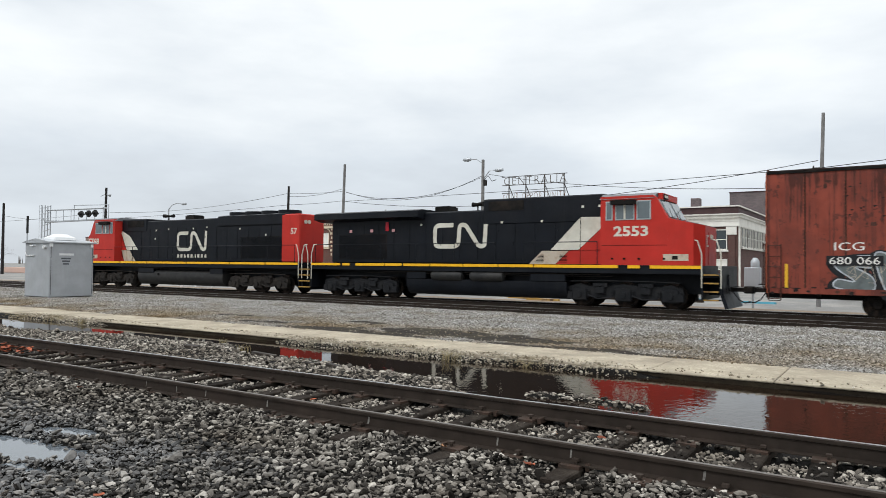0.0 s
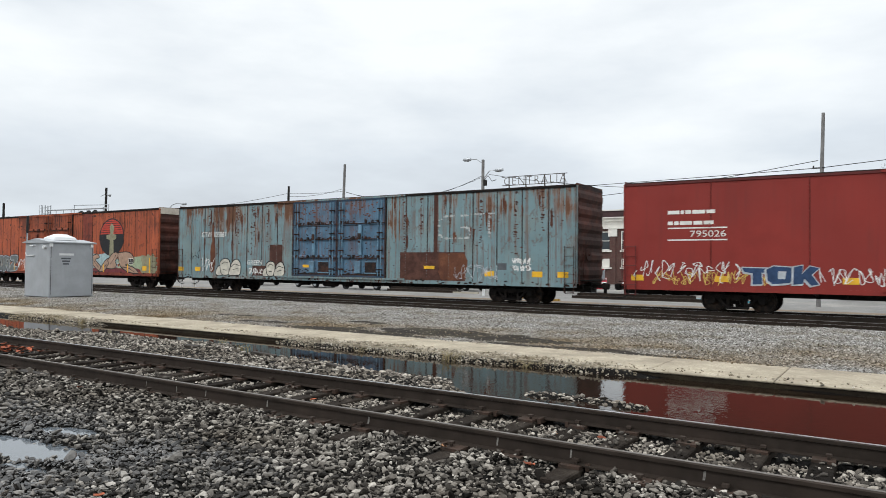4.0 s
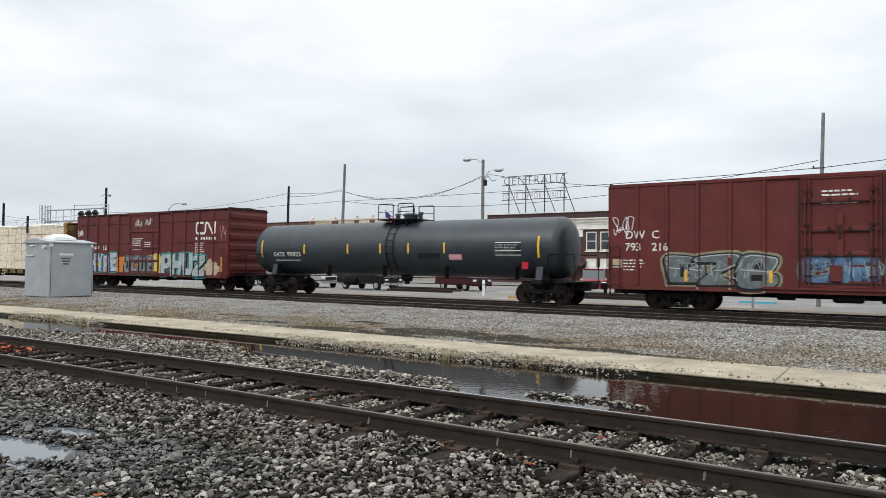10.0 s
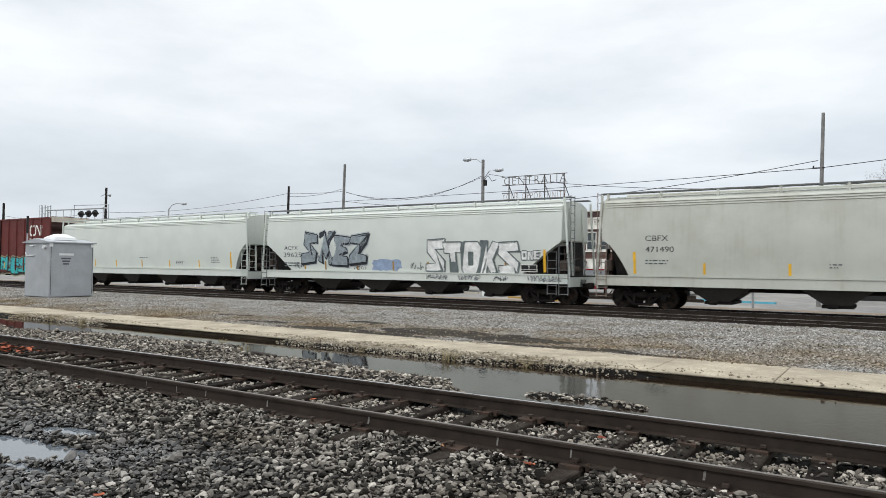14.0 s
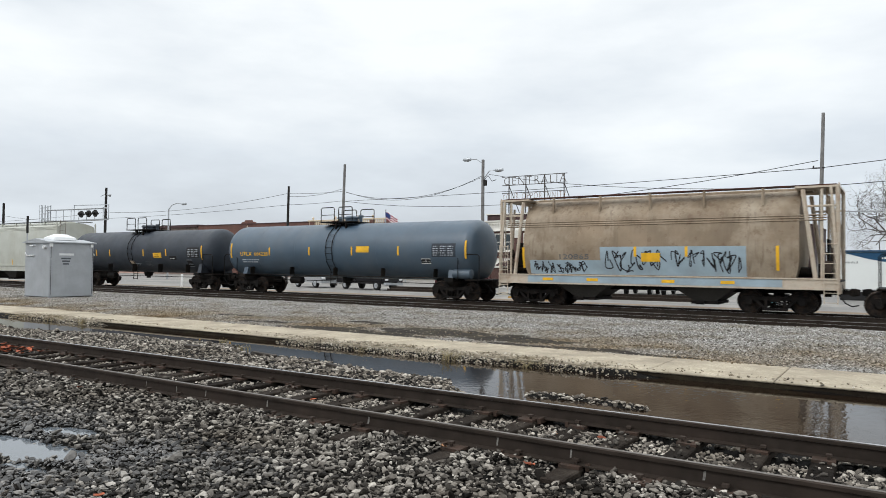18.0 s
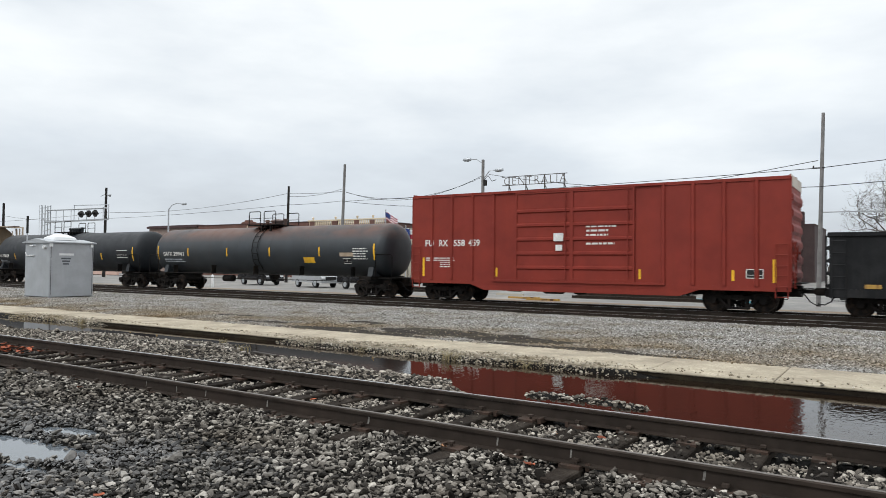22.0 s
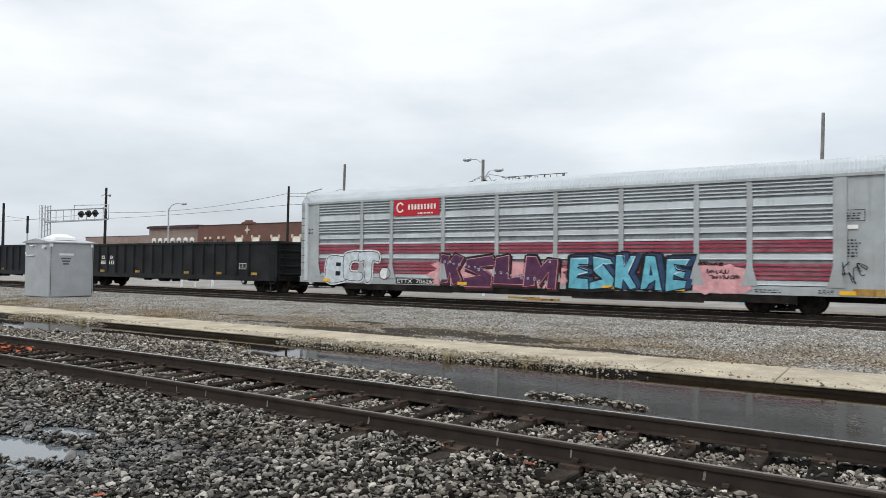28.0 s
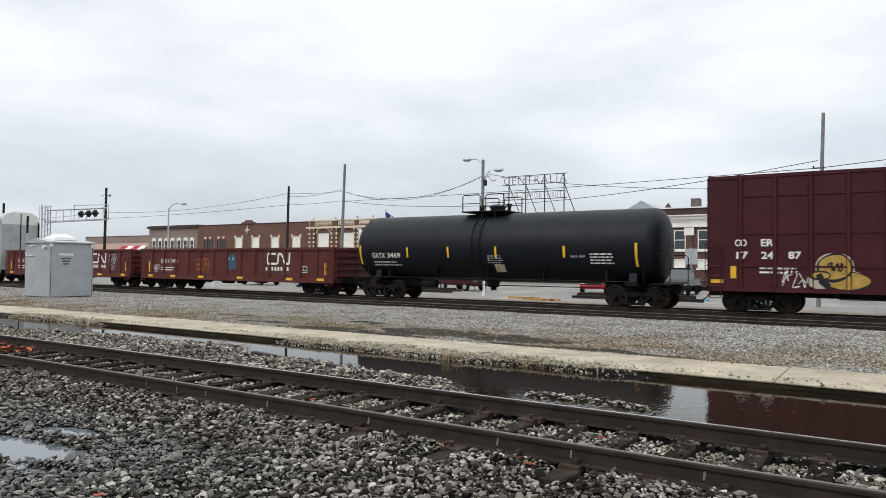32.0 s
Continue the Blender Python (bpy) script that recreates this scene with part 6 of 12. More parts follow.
# ---- paints ----
P_ORANGE = mat("faded_orange_car_paint", (0.43, 0.104, 0.046), 0.65, 0, 0.16, 1.1, 0.15, 40, (0.21, 0.055, 0.034), 0.6, 0.55, panel=(1.25, 0.40), chips=((0.050, 0.026, 0.022), 0.55), runs=((0.10, 0.034, 0.025), 0.55), drips=((0.17, 0.055, 0.034), 0.6, 5.1, 4.6))
P_ORANGE_OLD = mat("browned_orange_car_paint", (0.215, 0.048, 0.030), 0.7, 0, 0.22, 1.3, 0.15, 40, (0.11, 0.035, 0.026), 0.7, 0.6, chips=((0.040, 0.022, 0.019), 0.6), runs=((0.07, 0.026, 0.021), 0.6), drips=((0.10, 0.036, 0.027), 0.7, 5.1, 4.6))
P_ORANGE_DOOR = mat("rubbed_brown_orange_door_paint", (0.30, 0.074, 0.034), 0.7, 0, 0.2, 1.6, 0.15, 40, (0.13, 0.042, 0.028), 0.7, 0.8, chips=((0.05, 0.026, 0.022), 0.6), runs=((0.08, 0.03, 0.022), 0.6), drips=((0.13, 0.043, 0.030), 0.7, 5.0, 4.0))
P_BLUE = mat("faded_blue_grey_car_paint", (0.172, 0.262, 0.282), 0.65, 0, 0.14, 1.1, 0.15, 40, (0.215, 0.235, 0.205), 0.5, 0.6, panel=(1.22, 0.22), chips=((0.13, 0.052, 0.032), 0.45), runs=((0.15, 0.056, 0.028), 0.55), drips=((0.27, 0.115, 0.055), 0.9, 5.0, 4.0))
P_BLUE2 = mat("blue_door_paint", (0.082, 0.160, 0.235), 0.6, 0, 0.25, 2.0, 0.15, 40, (0.06, 0.12, 0.19), 0.6, 0.9, chips=((0.14, 0.06, 0.035), 0.6), runs=((0.12, 0.05, 0.03), 0.5), drips=((0.22, 0.095, 0.05), 0.6, 5.0, 4.0))
P_DOOR_EDGE = mat("scraped_navy_door_edge", (0.035, 0.070, 0.115), 0.65, 0, 0.3, 3.0, 0.1, 40, (0.07, 0.042, 0.032), 0.8, 1.5)
P_FLAKE_DARK = mat("flaked_black_rust", (0.022, 0.016, 0.015), 0.8, 0, 0.4, 4.0, 0.2, 60, (0.11, 0.045, 0.028), 0.6, 2.2)
P_BLUE_GEAR = mat("worn_blue_gear_paint", (0.13, 0.24, 0.33), 0.6, 0, 0.25, 3.0, 0.1, 60, (0.06, 0.09, 0.12), 0.6, 1.6, (0.09, 0.05, 0.035), 0.5)
P_BLEED = mat("orange_rust_bleed", (0.155, 0.060, 0.032), 0.75, 0, 0.35, 2.5, 0.2, 40, (0.085, 0.034, 0.022), 0.8, 1.8, (0.06, 0.026, 0.018), 0.6)
P_RUSTPATCH = mat("brown_rust_patch_paint", (0.075, 0.032, 0.024), 0.75, 0, 0.35, 3.0, 0.1, 40, (0.14, 0.065, 0.045), 0.5, 1.5)
P_RUSTEND = mat("rust_brown_end_sheet", (0.0540, 0.0252, 0.0198), 0.75, 0, 0.4, 2.0, 0.2, 40, (0.14, 0.045, 0.03), 0.6, 0.9, (0.02, 0.014, 0.012), 0.7)
P_RED = mat("railway_red_car_paint", (0.2327, 0.0306, 0.0239), 0.55, 0, 0.12, 1.0, 0.05, 40, (0.17, 0.03, 0.025), 0.5, 0.5, (0.14, 0.03, 0.025), 0.35)
P_BROWN = mat("oxide_brown_car_paint", (0.1066, 0.0230, 0.0213), 0.55, 0, 0.15, 1.2, 0.05, 40, (0.08, 0.025, 0.022), 0.5, 0.7, (0.07, 0.02, 0.018), 0.45)
P_SOOT_END = mat("sooty_brown_end_paint", (0.030, 0.014, 0.012), 0.7, 0, 0.3, 2.0, 0.1, 40, (0.055, 0.022, 0.018), 0.5, 0.9)
P_BROWN2 = mat("oxide_red_car_paint", (0.1146, 0.0248, 0.0212), 0.55, 0, 0.15, 1.2, 0.05, 40, (0.09, 0.028, 0.024), 0.5, 0.7, (0.08, 0.022, 0.02), 0.4)
P_VERMILION = mat("bright_oxide_red_car_paint", (0.1995, 0.0286, 0.0196), 0.55, 0, 0.14, 1.0, 0.05, 40, (0.24, 0.035, 0.02), 0.5, 0.6, (0.16, 0.03, 0.02), 0.3)
P_MAROON = mat("maroon_car_paint", (0.0430, 0.0065, 0.0095), 0.5, 0, 0.12, 1.0, 0.05, 40, (0.07, 0.014, 0.018), 0.4, 0.6)
P_HOPPER = mat("off_white_hopper_paint", (0.56, 0.59, 0.55), 0.5, 0, 0.05, 0.8, 0, 40, (0.58, 0.58, 0.52), 0.3, 0.4, (0.50, 0.48, 0.42), 0.25)
P_HOPPER3 = mat("pale_grey_hopper_paint", (0.46, 0.47, 0.42), 0.5, 0, 0.06, 0.8, 0, 40, (0.36, 0.34, 0.28), 0.45, 0.5, (0.30, 0.28, 0.22), 0.35)
P_TAN = mat("weathered_tan_hopper_paint", (0.2565, 0.1947, 0.1330), 0.6, 0, 0.2, 0.8, 0, 40, (0.40, 0.34, 0.26), 0.75, 0.45, (0.12, 0.08, 0.055), 0.7, panel=(1.9, 0.35), chips=((0.13, 0.075, 0.045), 0.35))
P_CREAM_FRAME = mat("dirty_cream_frame_paint", (0.52, 0.45, 0.36), 0.6, 0, 0.2, 2, 0, 40, (0.22, 0.12, 0.07), 0.6, 2.0)
P_TANK1 = mat("blue_black_tank_paint", (0.0150, 0.0225, 0.0290), 0.42, 0, 0.2, 0.9, 0, 40, (0.030, 0.040, 0.047), 0.5, 0.5, (0.042, 0.048, 0.05), 0.3, spec=0.5)
P_TANK2 = mat("slate_tank_paint", (0.030, 0.037, 0.048), 0.52, 0, 0.2, 0.9, 0, 40, (0.052, 0.056, 0.062), 0.5, 0.5, spec=0.35)
P_TANK3 = mat("blue_grey_tank_paint", (0.050, 0.080, 0.112), 0.42, 0, 0.12, 0.9, 0, 40, (0.085, 0.10, 0.115), 0.5, 0.4, spec=0.55)
P_TANK4 = mat("sooty_black_tank_paint", (0.0115, 0.0140, 0.0172), 0.52, 0, 0.2, 0.9, 0, 40, (0.026, 0.029, 0.033), 0.5, 0.45, (0.026, 0.024, 0.023), 0.3, spec=0.30)
P_TANK5 = mat("rust_stained_black_tank_paint", (0.0215, 0.0265, 0.0310), 0.48, 0, 0.22, 0.7, 0, 40, (0.034, 0.034, 0.034), 0.5, 0.4, (0.035, 0.030, 0.027), 0.35, spec=0.42, wash=((0.115, 0.046, 0.026), 0.75, 2.95, 3.5))
P_TANK6 = mat("fresh_black_tank_paint", (0.0040, 0.0055, 0.0082), 0.5, 0, 0.15, 0.9, 0, 40, spec=0.19)
P_GON_BLACK = mat("scuffed_black_gondola_paint", (0.0115, 0.0120, 0.0130), 0.5, 0, 0.25, 1.2, 0.1, 40, (0.030, 0.030, 0.031), 0.6, 0.7, (0.032, 0.030, 0.028), 0.4, panel=(1.3, 0.4), spec=0.16)
P_GON_NAVY = mat("navy_black_gondola_paint", (0.0092, 0.0108, 0.0140), 0.5, 0, 0.2, 1.2, 0.1, 40, (0.026, 0.027, 0.030), 0.6, 0.7, spec=0.16)
P_GON_RED = mat("oxide_red_gondola_paint", (0.0880, 0.0213, 0.0189), 0.6, 0, 0.2, 1.2, 0.1, 40, (0.085, 0.03, 0.025), 0.55, 0.9, (0.08, 0.025, 0.02), 0.5)
P_INSIDE = mat("rusty_gondola_inside", (0.07, 0.035, 0.025), 0.8, 0, 0.35, 2, 0.2, 40)
P_LOCO_BLACK = mat("locomotive_black_paint", (0.0044, 0.0060, 0.0092), 0.45, 0, 0.25, 1.2, 0, 40, (0.012, 0.013, 0.016), 0.45, 0.8, (0.020, 0.020, 0.021), 0.3, spec=0.16)
P_LOCO_TRUCK = mat("oily_black_truck_casting", (0.012, 0.013, 0.015), 0.7, 0, 0.3, 5, 0.2, 50, (0.03, 0.028, 0.027), 0.5, 3.0, spec=0.16)
P_LOCO_TRUCK_DUSTY = mat("dusty_brown_truck_casting", (0.022, 0.019, 0.017), 0.75, 0, 0.35, 5, 0.2, 50, (0.055, 0.045, 0.037), 0.6, 3.0, spec=0.16)
P_RESERVOIR = mat("dusty_black_tank_steel", (0.022, 0.022, 0.022), 0.5, 0, 0.3, 2, 0, 40, (0.05, 0.045, 0.04), 0.4, 1.5)
P_LOCO_RED = mat("locomotive_red_orange_paint", (0.45, 0.0300, 0.0215), 0.42, 0, 0.10, 1.2, 0, 40, (0.33, 0.035, 0.026), 0.35, 0.8, (0.2, 0.026, 0.018), 0.25, spec=0.15)
P_LOCO_WHITE = mat("locomotive_off_white_paint", (0.60, 0.58, 0.50), 0.5, 0, 0.12, 1.5, 0, 40, (0.40, 0.36, 0.28), 0.5, 1.0)
P_LOCO_GREY = mat("cab_roof_grey_paint", (0.16, 0.16, 0.17), 0.55, 0, 0.15, 2, 0, 40)
P_SILL_YELLOW = mat("sill_yellow_stripe", (0.85, 0.45, 0.015), 0.45, 0, 0.1, 2, 0, 40, (0.4, 0.2, 0.02), 0.4, 2.0)
P_CENTER_YELLOW = mat("worn_yellow_flat_car_paint", (0.40, 0.24, 0.06), 0.65, 0, 0.25, 1.5, 0, 40, (0.075, 0.04, 0.025), 0.85, 0.7, (0.10, 0.05, 0.03), 0.7, chips=((0.06, 0.03, 0.02), 0.8))
P_SILL = mat("rusty_yellow_sill_paint", (0.27, 0.165, 0.06), 0.7, 0, 0.3, 1.5, 0, 40, (0.075, 0.04, 0.025), 0.95, 0.8, (0.06, 0.03, 0.02), 0.8, chips=((0.05, 0.028, 0.02), 0.8))
P_COVER = mat("crumpled_white_film", (0.72, 0.70, 0.66), 0.28, 0, 0.06, 2.0, 0.8, 4, (0.62, 0.56, 0.47), 0.5, 0.8, spec=0.5)
P_WRAP = mat("white_lumber_wrap", (0.71, 0.595, 0.45), 0.30, 0, 0.08, 1.6, 0.6, 6, (0.77, 0.70, 0.60), 0.75, 0.6, random_tint=0.05, boards=((0.30, 0.235, 0.155), 0.75), spec=0.45)
P_STRAP = mat("dark_band_strap", (0.33, 0.285, 0.225), 0.6, 0, 0.3, 3)
P_CABLE = mat("dark_steel_cable", (0.06, 0.055, 0.05), 0.5, 0.4, 0.2, 6)
P_LUMBER = mat("raw_lumber_ends", (0.52, 0.37, 0.19), 0.7, 0, 0.25, 6, 0.2, 60)
P_SILVER = mat("weathered_galvanised_panel", (0.60, 0.64, 0.66), 0.38, 0.35, 0.14, 1.2, 0, 40, (0.30, 0.31, 0.31), 0.5, 0.6, (0.27, 0.27, 0.26), 0.35)
# Perforated backing, darker than the ribs: shade between them is in its colour.
P_PERFORATED = mat("shade_dark_perforated_screen", (0.32, 0.34, 0.352), 0.6, 0.2, 0.35, 30, 0.3, 60, (0.10, 0.10, 0.10), 0.5, 2.5)
P_SILVER_FRAME = mat("light_grey_frame_paint", (0.36, 0.385, 0.39), 0.5, 0.1, 0.12, 1.2, 0, 40, (0.25, 0.24, 0.23), 0.5, 0.8, (0.2, 0.18, 0.16), 0.4)
P_RACK_ROOF = mat("bright_galvanised_roof", (0.42, 0.45, 0.47), 0.45, 0.2, 0.08, 1.2)
W_RACK_WHITE = mat("white_end_panel_paint", (0.68, 0.69, 0.68), 0.5, 0, 0.06, 1.5, 0, 40, (0.5, 0.5, 0.48), 0.4, 1.0)
P_RACK_RED = mat("faded_crimson_panel", (0.30, 0.045, 0.075), 0.55, 0, 0.2, 1.5, 0, 40, (0.42, 0.25, 0.27), 0.35, 1.0)
P_SIGN_RED = mat("sign_red_enamel", (0.42, 0.02, 0.035), 0.4, 0, 0.08)
P_BARE = mat("bare_pale_end_panel", (0.55, 0.50, 0.43), 0.6, 0, 0.15, 2, 0, 40, (0.30, 0.2, 0.14), 0.5, 1.5)
P_PANEL_BLUE = mat("pale_blue_grey_patch_paint", (0.30, 0.38, 0.43), 0.55, 0, 0.12, 1.5, 0, 40, (0.22, 0.25, 0.26), 0.4, 1.0)
S_WHITE, S_BLACK = spray("white", (0.70, 0.70, 0.68)), spray("black", (0.015, 0.015, 0.017))
S_GREY, S_SILVER = spray("grey", (0.10, 0.11, 0.12)), spray("silver", (0.42, 0.45, 0.48))
S_PALECYAN = spray("pale_cyan", (0.50, 0.62, 0.68))
S_TEAL, S_CYAN = spray("teal", (0.03, 0.42, 0.42)), spray("cyan", (0.13, 0.40, 0.50))
S_NAVY = spray("navy", (0.03, 0.06, 0.13))
S_PINK, S_PURPLE = spray("pink", (0.62, 0.32, 0.33)), spray("purple", (0.085, 0.03, 0.07))
S_CREAM, S_ORANGE = spray("cream", (0.46, 0.36, 0.26)), spray("orange", (0.55, 0.18, 0.03))
S_PALEBLUE, S_OLIVE, S_YELLOW = spray("pale_blue", (0.33, 0.45, 0.47)), spray("olive", (0.25, 0.235, 0.15)), spray("yellow", (0.65, 0.47, 0.12))
S_RED = spray("red", (0.45, 0.05, 0.03))
S_FLAKE = spray("flaked_white", (0.42, 0.44, 0.43))
S_BONE_WHITE = spray("bone_white", (0.55, 0.52, 0.44))
S_SLATE, S_PALE = spray("slate_grey", (0.13, 0.15, 0.15)), spray("bone", (0.42, 0.37, 0.30))
S_DUSK, S_SAND = spray("dusk_red", (0.16, 0.03, 0.035)), spray("sand", (0.38, 0.25, 0.18))


def patch(car, x0, x1, z0, z1, surf, material, name="paint_patch", lift=0.004, ragged=0.0, seed=1, bands=()):
    """A painted or primed field on a side, with a ragged rim if asked."""
    rnd = random.Random(seed)
    n = 16
    rim = []
    if ragged:
        m_ = n * 2
        for i in range(m_):
            a = 2 * math.pi * i / m_
            c, s = math.cos(a), math.sin(a)
            k = 1 / max(abs(c), abs(s)) ** 0.7
            q = 1 + rnd.uniform(-ragged, ragged)
            rim.append(((x1 - x0) / 2 * c * k * q, (z1 - z0) / 2 * s * k * q))
        cx, cz = (x0 + x1) / 2, (z0 + z1) / 2
        pts, fs = [(cx, cz)], []
        for j in range(1, 6):
            pts += [(cx + u * j / 5, cz + v * j / 5) for u, v in rim]
        for i in range(m_):
            e = (i + 1) % m_
            fs.append((0, 1 + i, 1 + e))
            for j in range(4):
                fs.append((1 + j * m_ + i, 1 + (j + 1) * m_ + i, 1 + (j + 1) * m_ + e, 1 + j * m_ + e))
    else:
        k = 14
        pts = [(x, z0 + (z1 - z0) * i / k) for i in range(k + 1) for x in (x0, x1)]
        fs = [(2 * i, 2 * i + 1, 2 * i + 3, 2 * i + 2) for i in range(k)]
    return part(name, lay(pts, fs, surf, lift, bands), material, car, "", True)


def plate_box(car, x0, x1, z0, z1, surf, material=None):
    """The small framed inspection stencil that freight cars carry."""
    m = material or M_WHITE_PAINT
    sh = Shape()
    w = 0.03
    for a, b, c, d in ((x0, x1, z0, z0 + w), (x0, x1, z1 - w, z1), (x0, x0 + w, z0, z1), (x1 - w, x1, z0, z1), ((x0 + x1) / 2 - w / 2, (x0 + x1) / 2 + w / 2, z0 + (z1 - z0) * 0.35, z1), (x0, x1, z0 + (z1 - z0) * 0.33, z0 + (z1 - z0) * 0.38)):
        sh.add([(x, surf(x, z) - 0.008, z) for x, z in ((a, c), (b, c), (b, d), (a, d))], [(0, 1, 2, 3)])
    patch(car, x0, x1, z0, z1, surf, M_BLACK_PAINT, "stencil_ground", 0.004)
    return part("inspection_stencil", sh, m, car)


def flakes(car, x0, x1, z0, z1, count, size, surf, material, seed, name="rust_flake"):
    """Flaked spots of rust, wider than tall, strewn over a stretch of a side."""
    rnd = random.Random(seed)
    sh = Shape()
    for k in range(count):
        x, z = rnd.uniform(x0, x1), rnd.uniform(z0, z1)
        w, h = size * rnd.uniform(0.5, 1.8), size * rnd.uniform(0.25, 0.8)
        n = 8
        pts = [(x + w * rnd.uniform(0.5, 1.0) * math.cos(i * 2 * math.pi / n), z + h * rnd.uniform(0.5, 1.0) * math.sin(i * 2 * math.pi / n)) for i in range(n)]
        one = lay(pts, [tuple(range(n))], surf, 0.0025 + 0.0004 * (k % 4))
        sh.add(one.v, one.f)
    return tagged(part(name, sh, material, car), kind="stuff")


# ---- locomotives ----
def loco_truck(car, x, cast):
    bol = gear(("loco_bolster", cast.name), lambda: Shape().box(-0.5, 0.5, -1.0, 1.0, 0.62, 0.95).box(-2.2, 2.2, -0.5, 0.5, 0.55, 0.8).mesh("truck", cast))
    t = part("truck", bol, None, car, "heavy three-axle truck", m=pose(x, 0, 0))

    def make():
        sh = Shape()
        top = [(-2.45, 0.50), (-2.38, 0.84), (-1.9, 0.98), (-1.5, 0.88), (-0.5, 0.90), (0, 0.98), (0.5, 0.90), (1.5, 0.88), (1.9, 0.98), (2.38, 0.84), (2.45, 0.50), (1.5, 0.52), (1.35, 0.42), (0.5, 0.42), (0.4, 0.52), (-0.4, 0.52), (-0.5, 0.42), (-1.35, 0.42), (-1.5, 0.52)]
        sh.prism(top, -0.10, 0.10)
        for k in (-1.9, 0, 1.9):
            sh.soft_box(k - 0.34, k + 0.34, -0.17, 0.12, 0.26, 0.80, 0.05)
            sh.cyl((k, -0.24, 0.533), (k, 0.0, 0.533), 0.13, seg=14)
            for q in (-0.42, 0.42):
                for i in range(4):
                    sh.cyl((k + q, -0.06, 0.44 + i * 0.07), (k + q, -0.06, 0.48 + i * 0.07), 0.09, seg=10)
        for k in (-0.95, 0.95):
            sh.cyl((k, -0.2, 0.95), (k, 0.05, 0.70), 0.09, seg=10)
            sh.box(k - 0.3, k + 0.3, -0.22, -0.08, 0.86, 1.0)
            sh.soft_box(k - 0.2, k + 0.2, -0.26, -0.06, 0.56, 0.84, 0.03)
            sh.tube([(k - 0.55, -0.2, 0.5), (k - 0.1, -0.24, 0.36), (k + 0.5, -0.2, 0.42)], 0.03, 5)
        for k in (-2.3, 2.3):
            sh.soft_box(k - 0.14, k + 0.14, -0.2, 0.1, 0.3, 0.62, 0.03)
        sh.tube([(-2.3, -0.16, 1.06), (-1.0, -0.2, 1.10), (1.0, -0.2, 1.10), (2.3, -0.16, 1.06)], 0.025, 5)
        return sh.mesh("sideframe", cast, True)
    for s in (-1, 1):
        part("sideframe", gear(("loco_side", cast.name), make), None, t, m=pose(0, s * 1.05, 0, 0, 0, 0 if s < 0 else 180))
    for k in (-1.9, 0, 1.9):
        w = part("wheelset", wheelset_mesh(0.533), None, t, "steel wheelset", m=pose(k, 0, 0.533))
        WHEELS.append((w, k, 0.533, car))


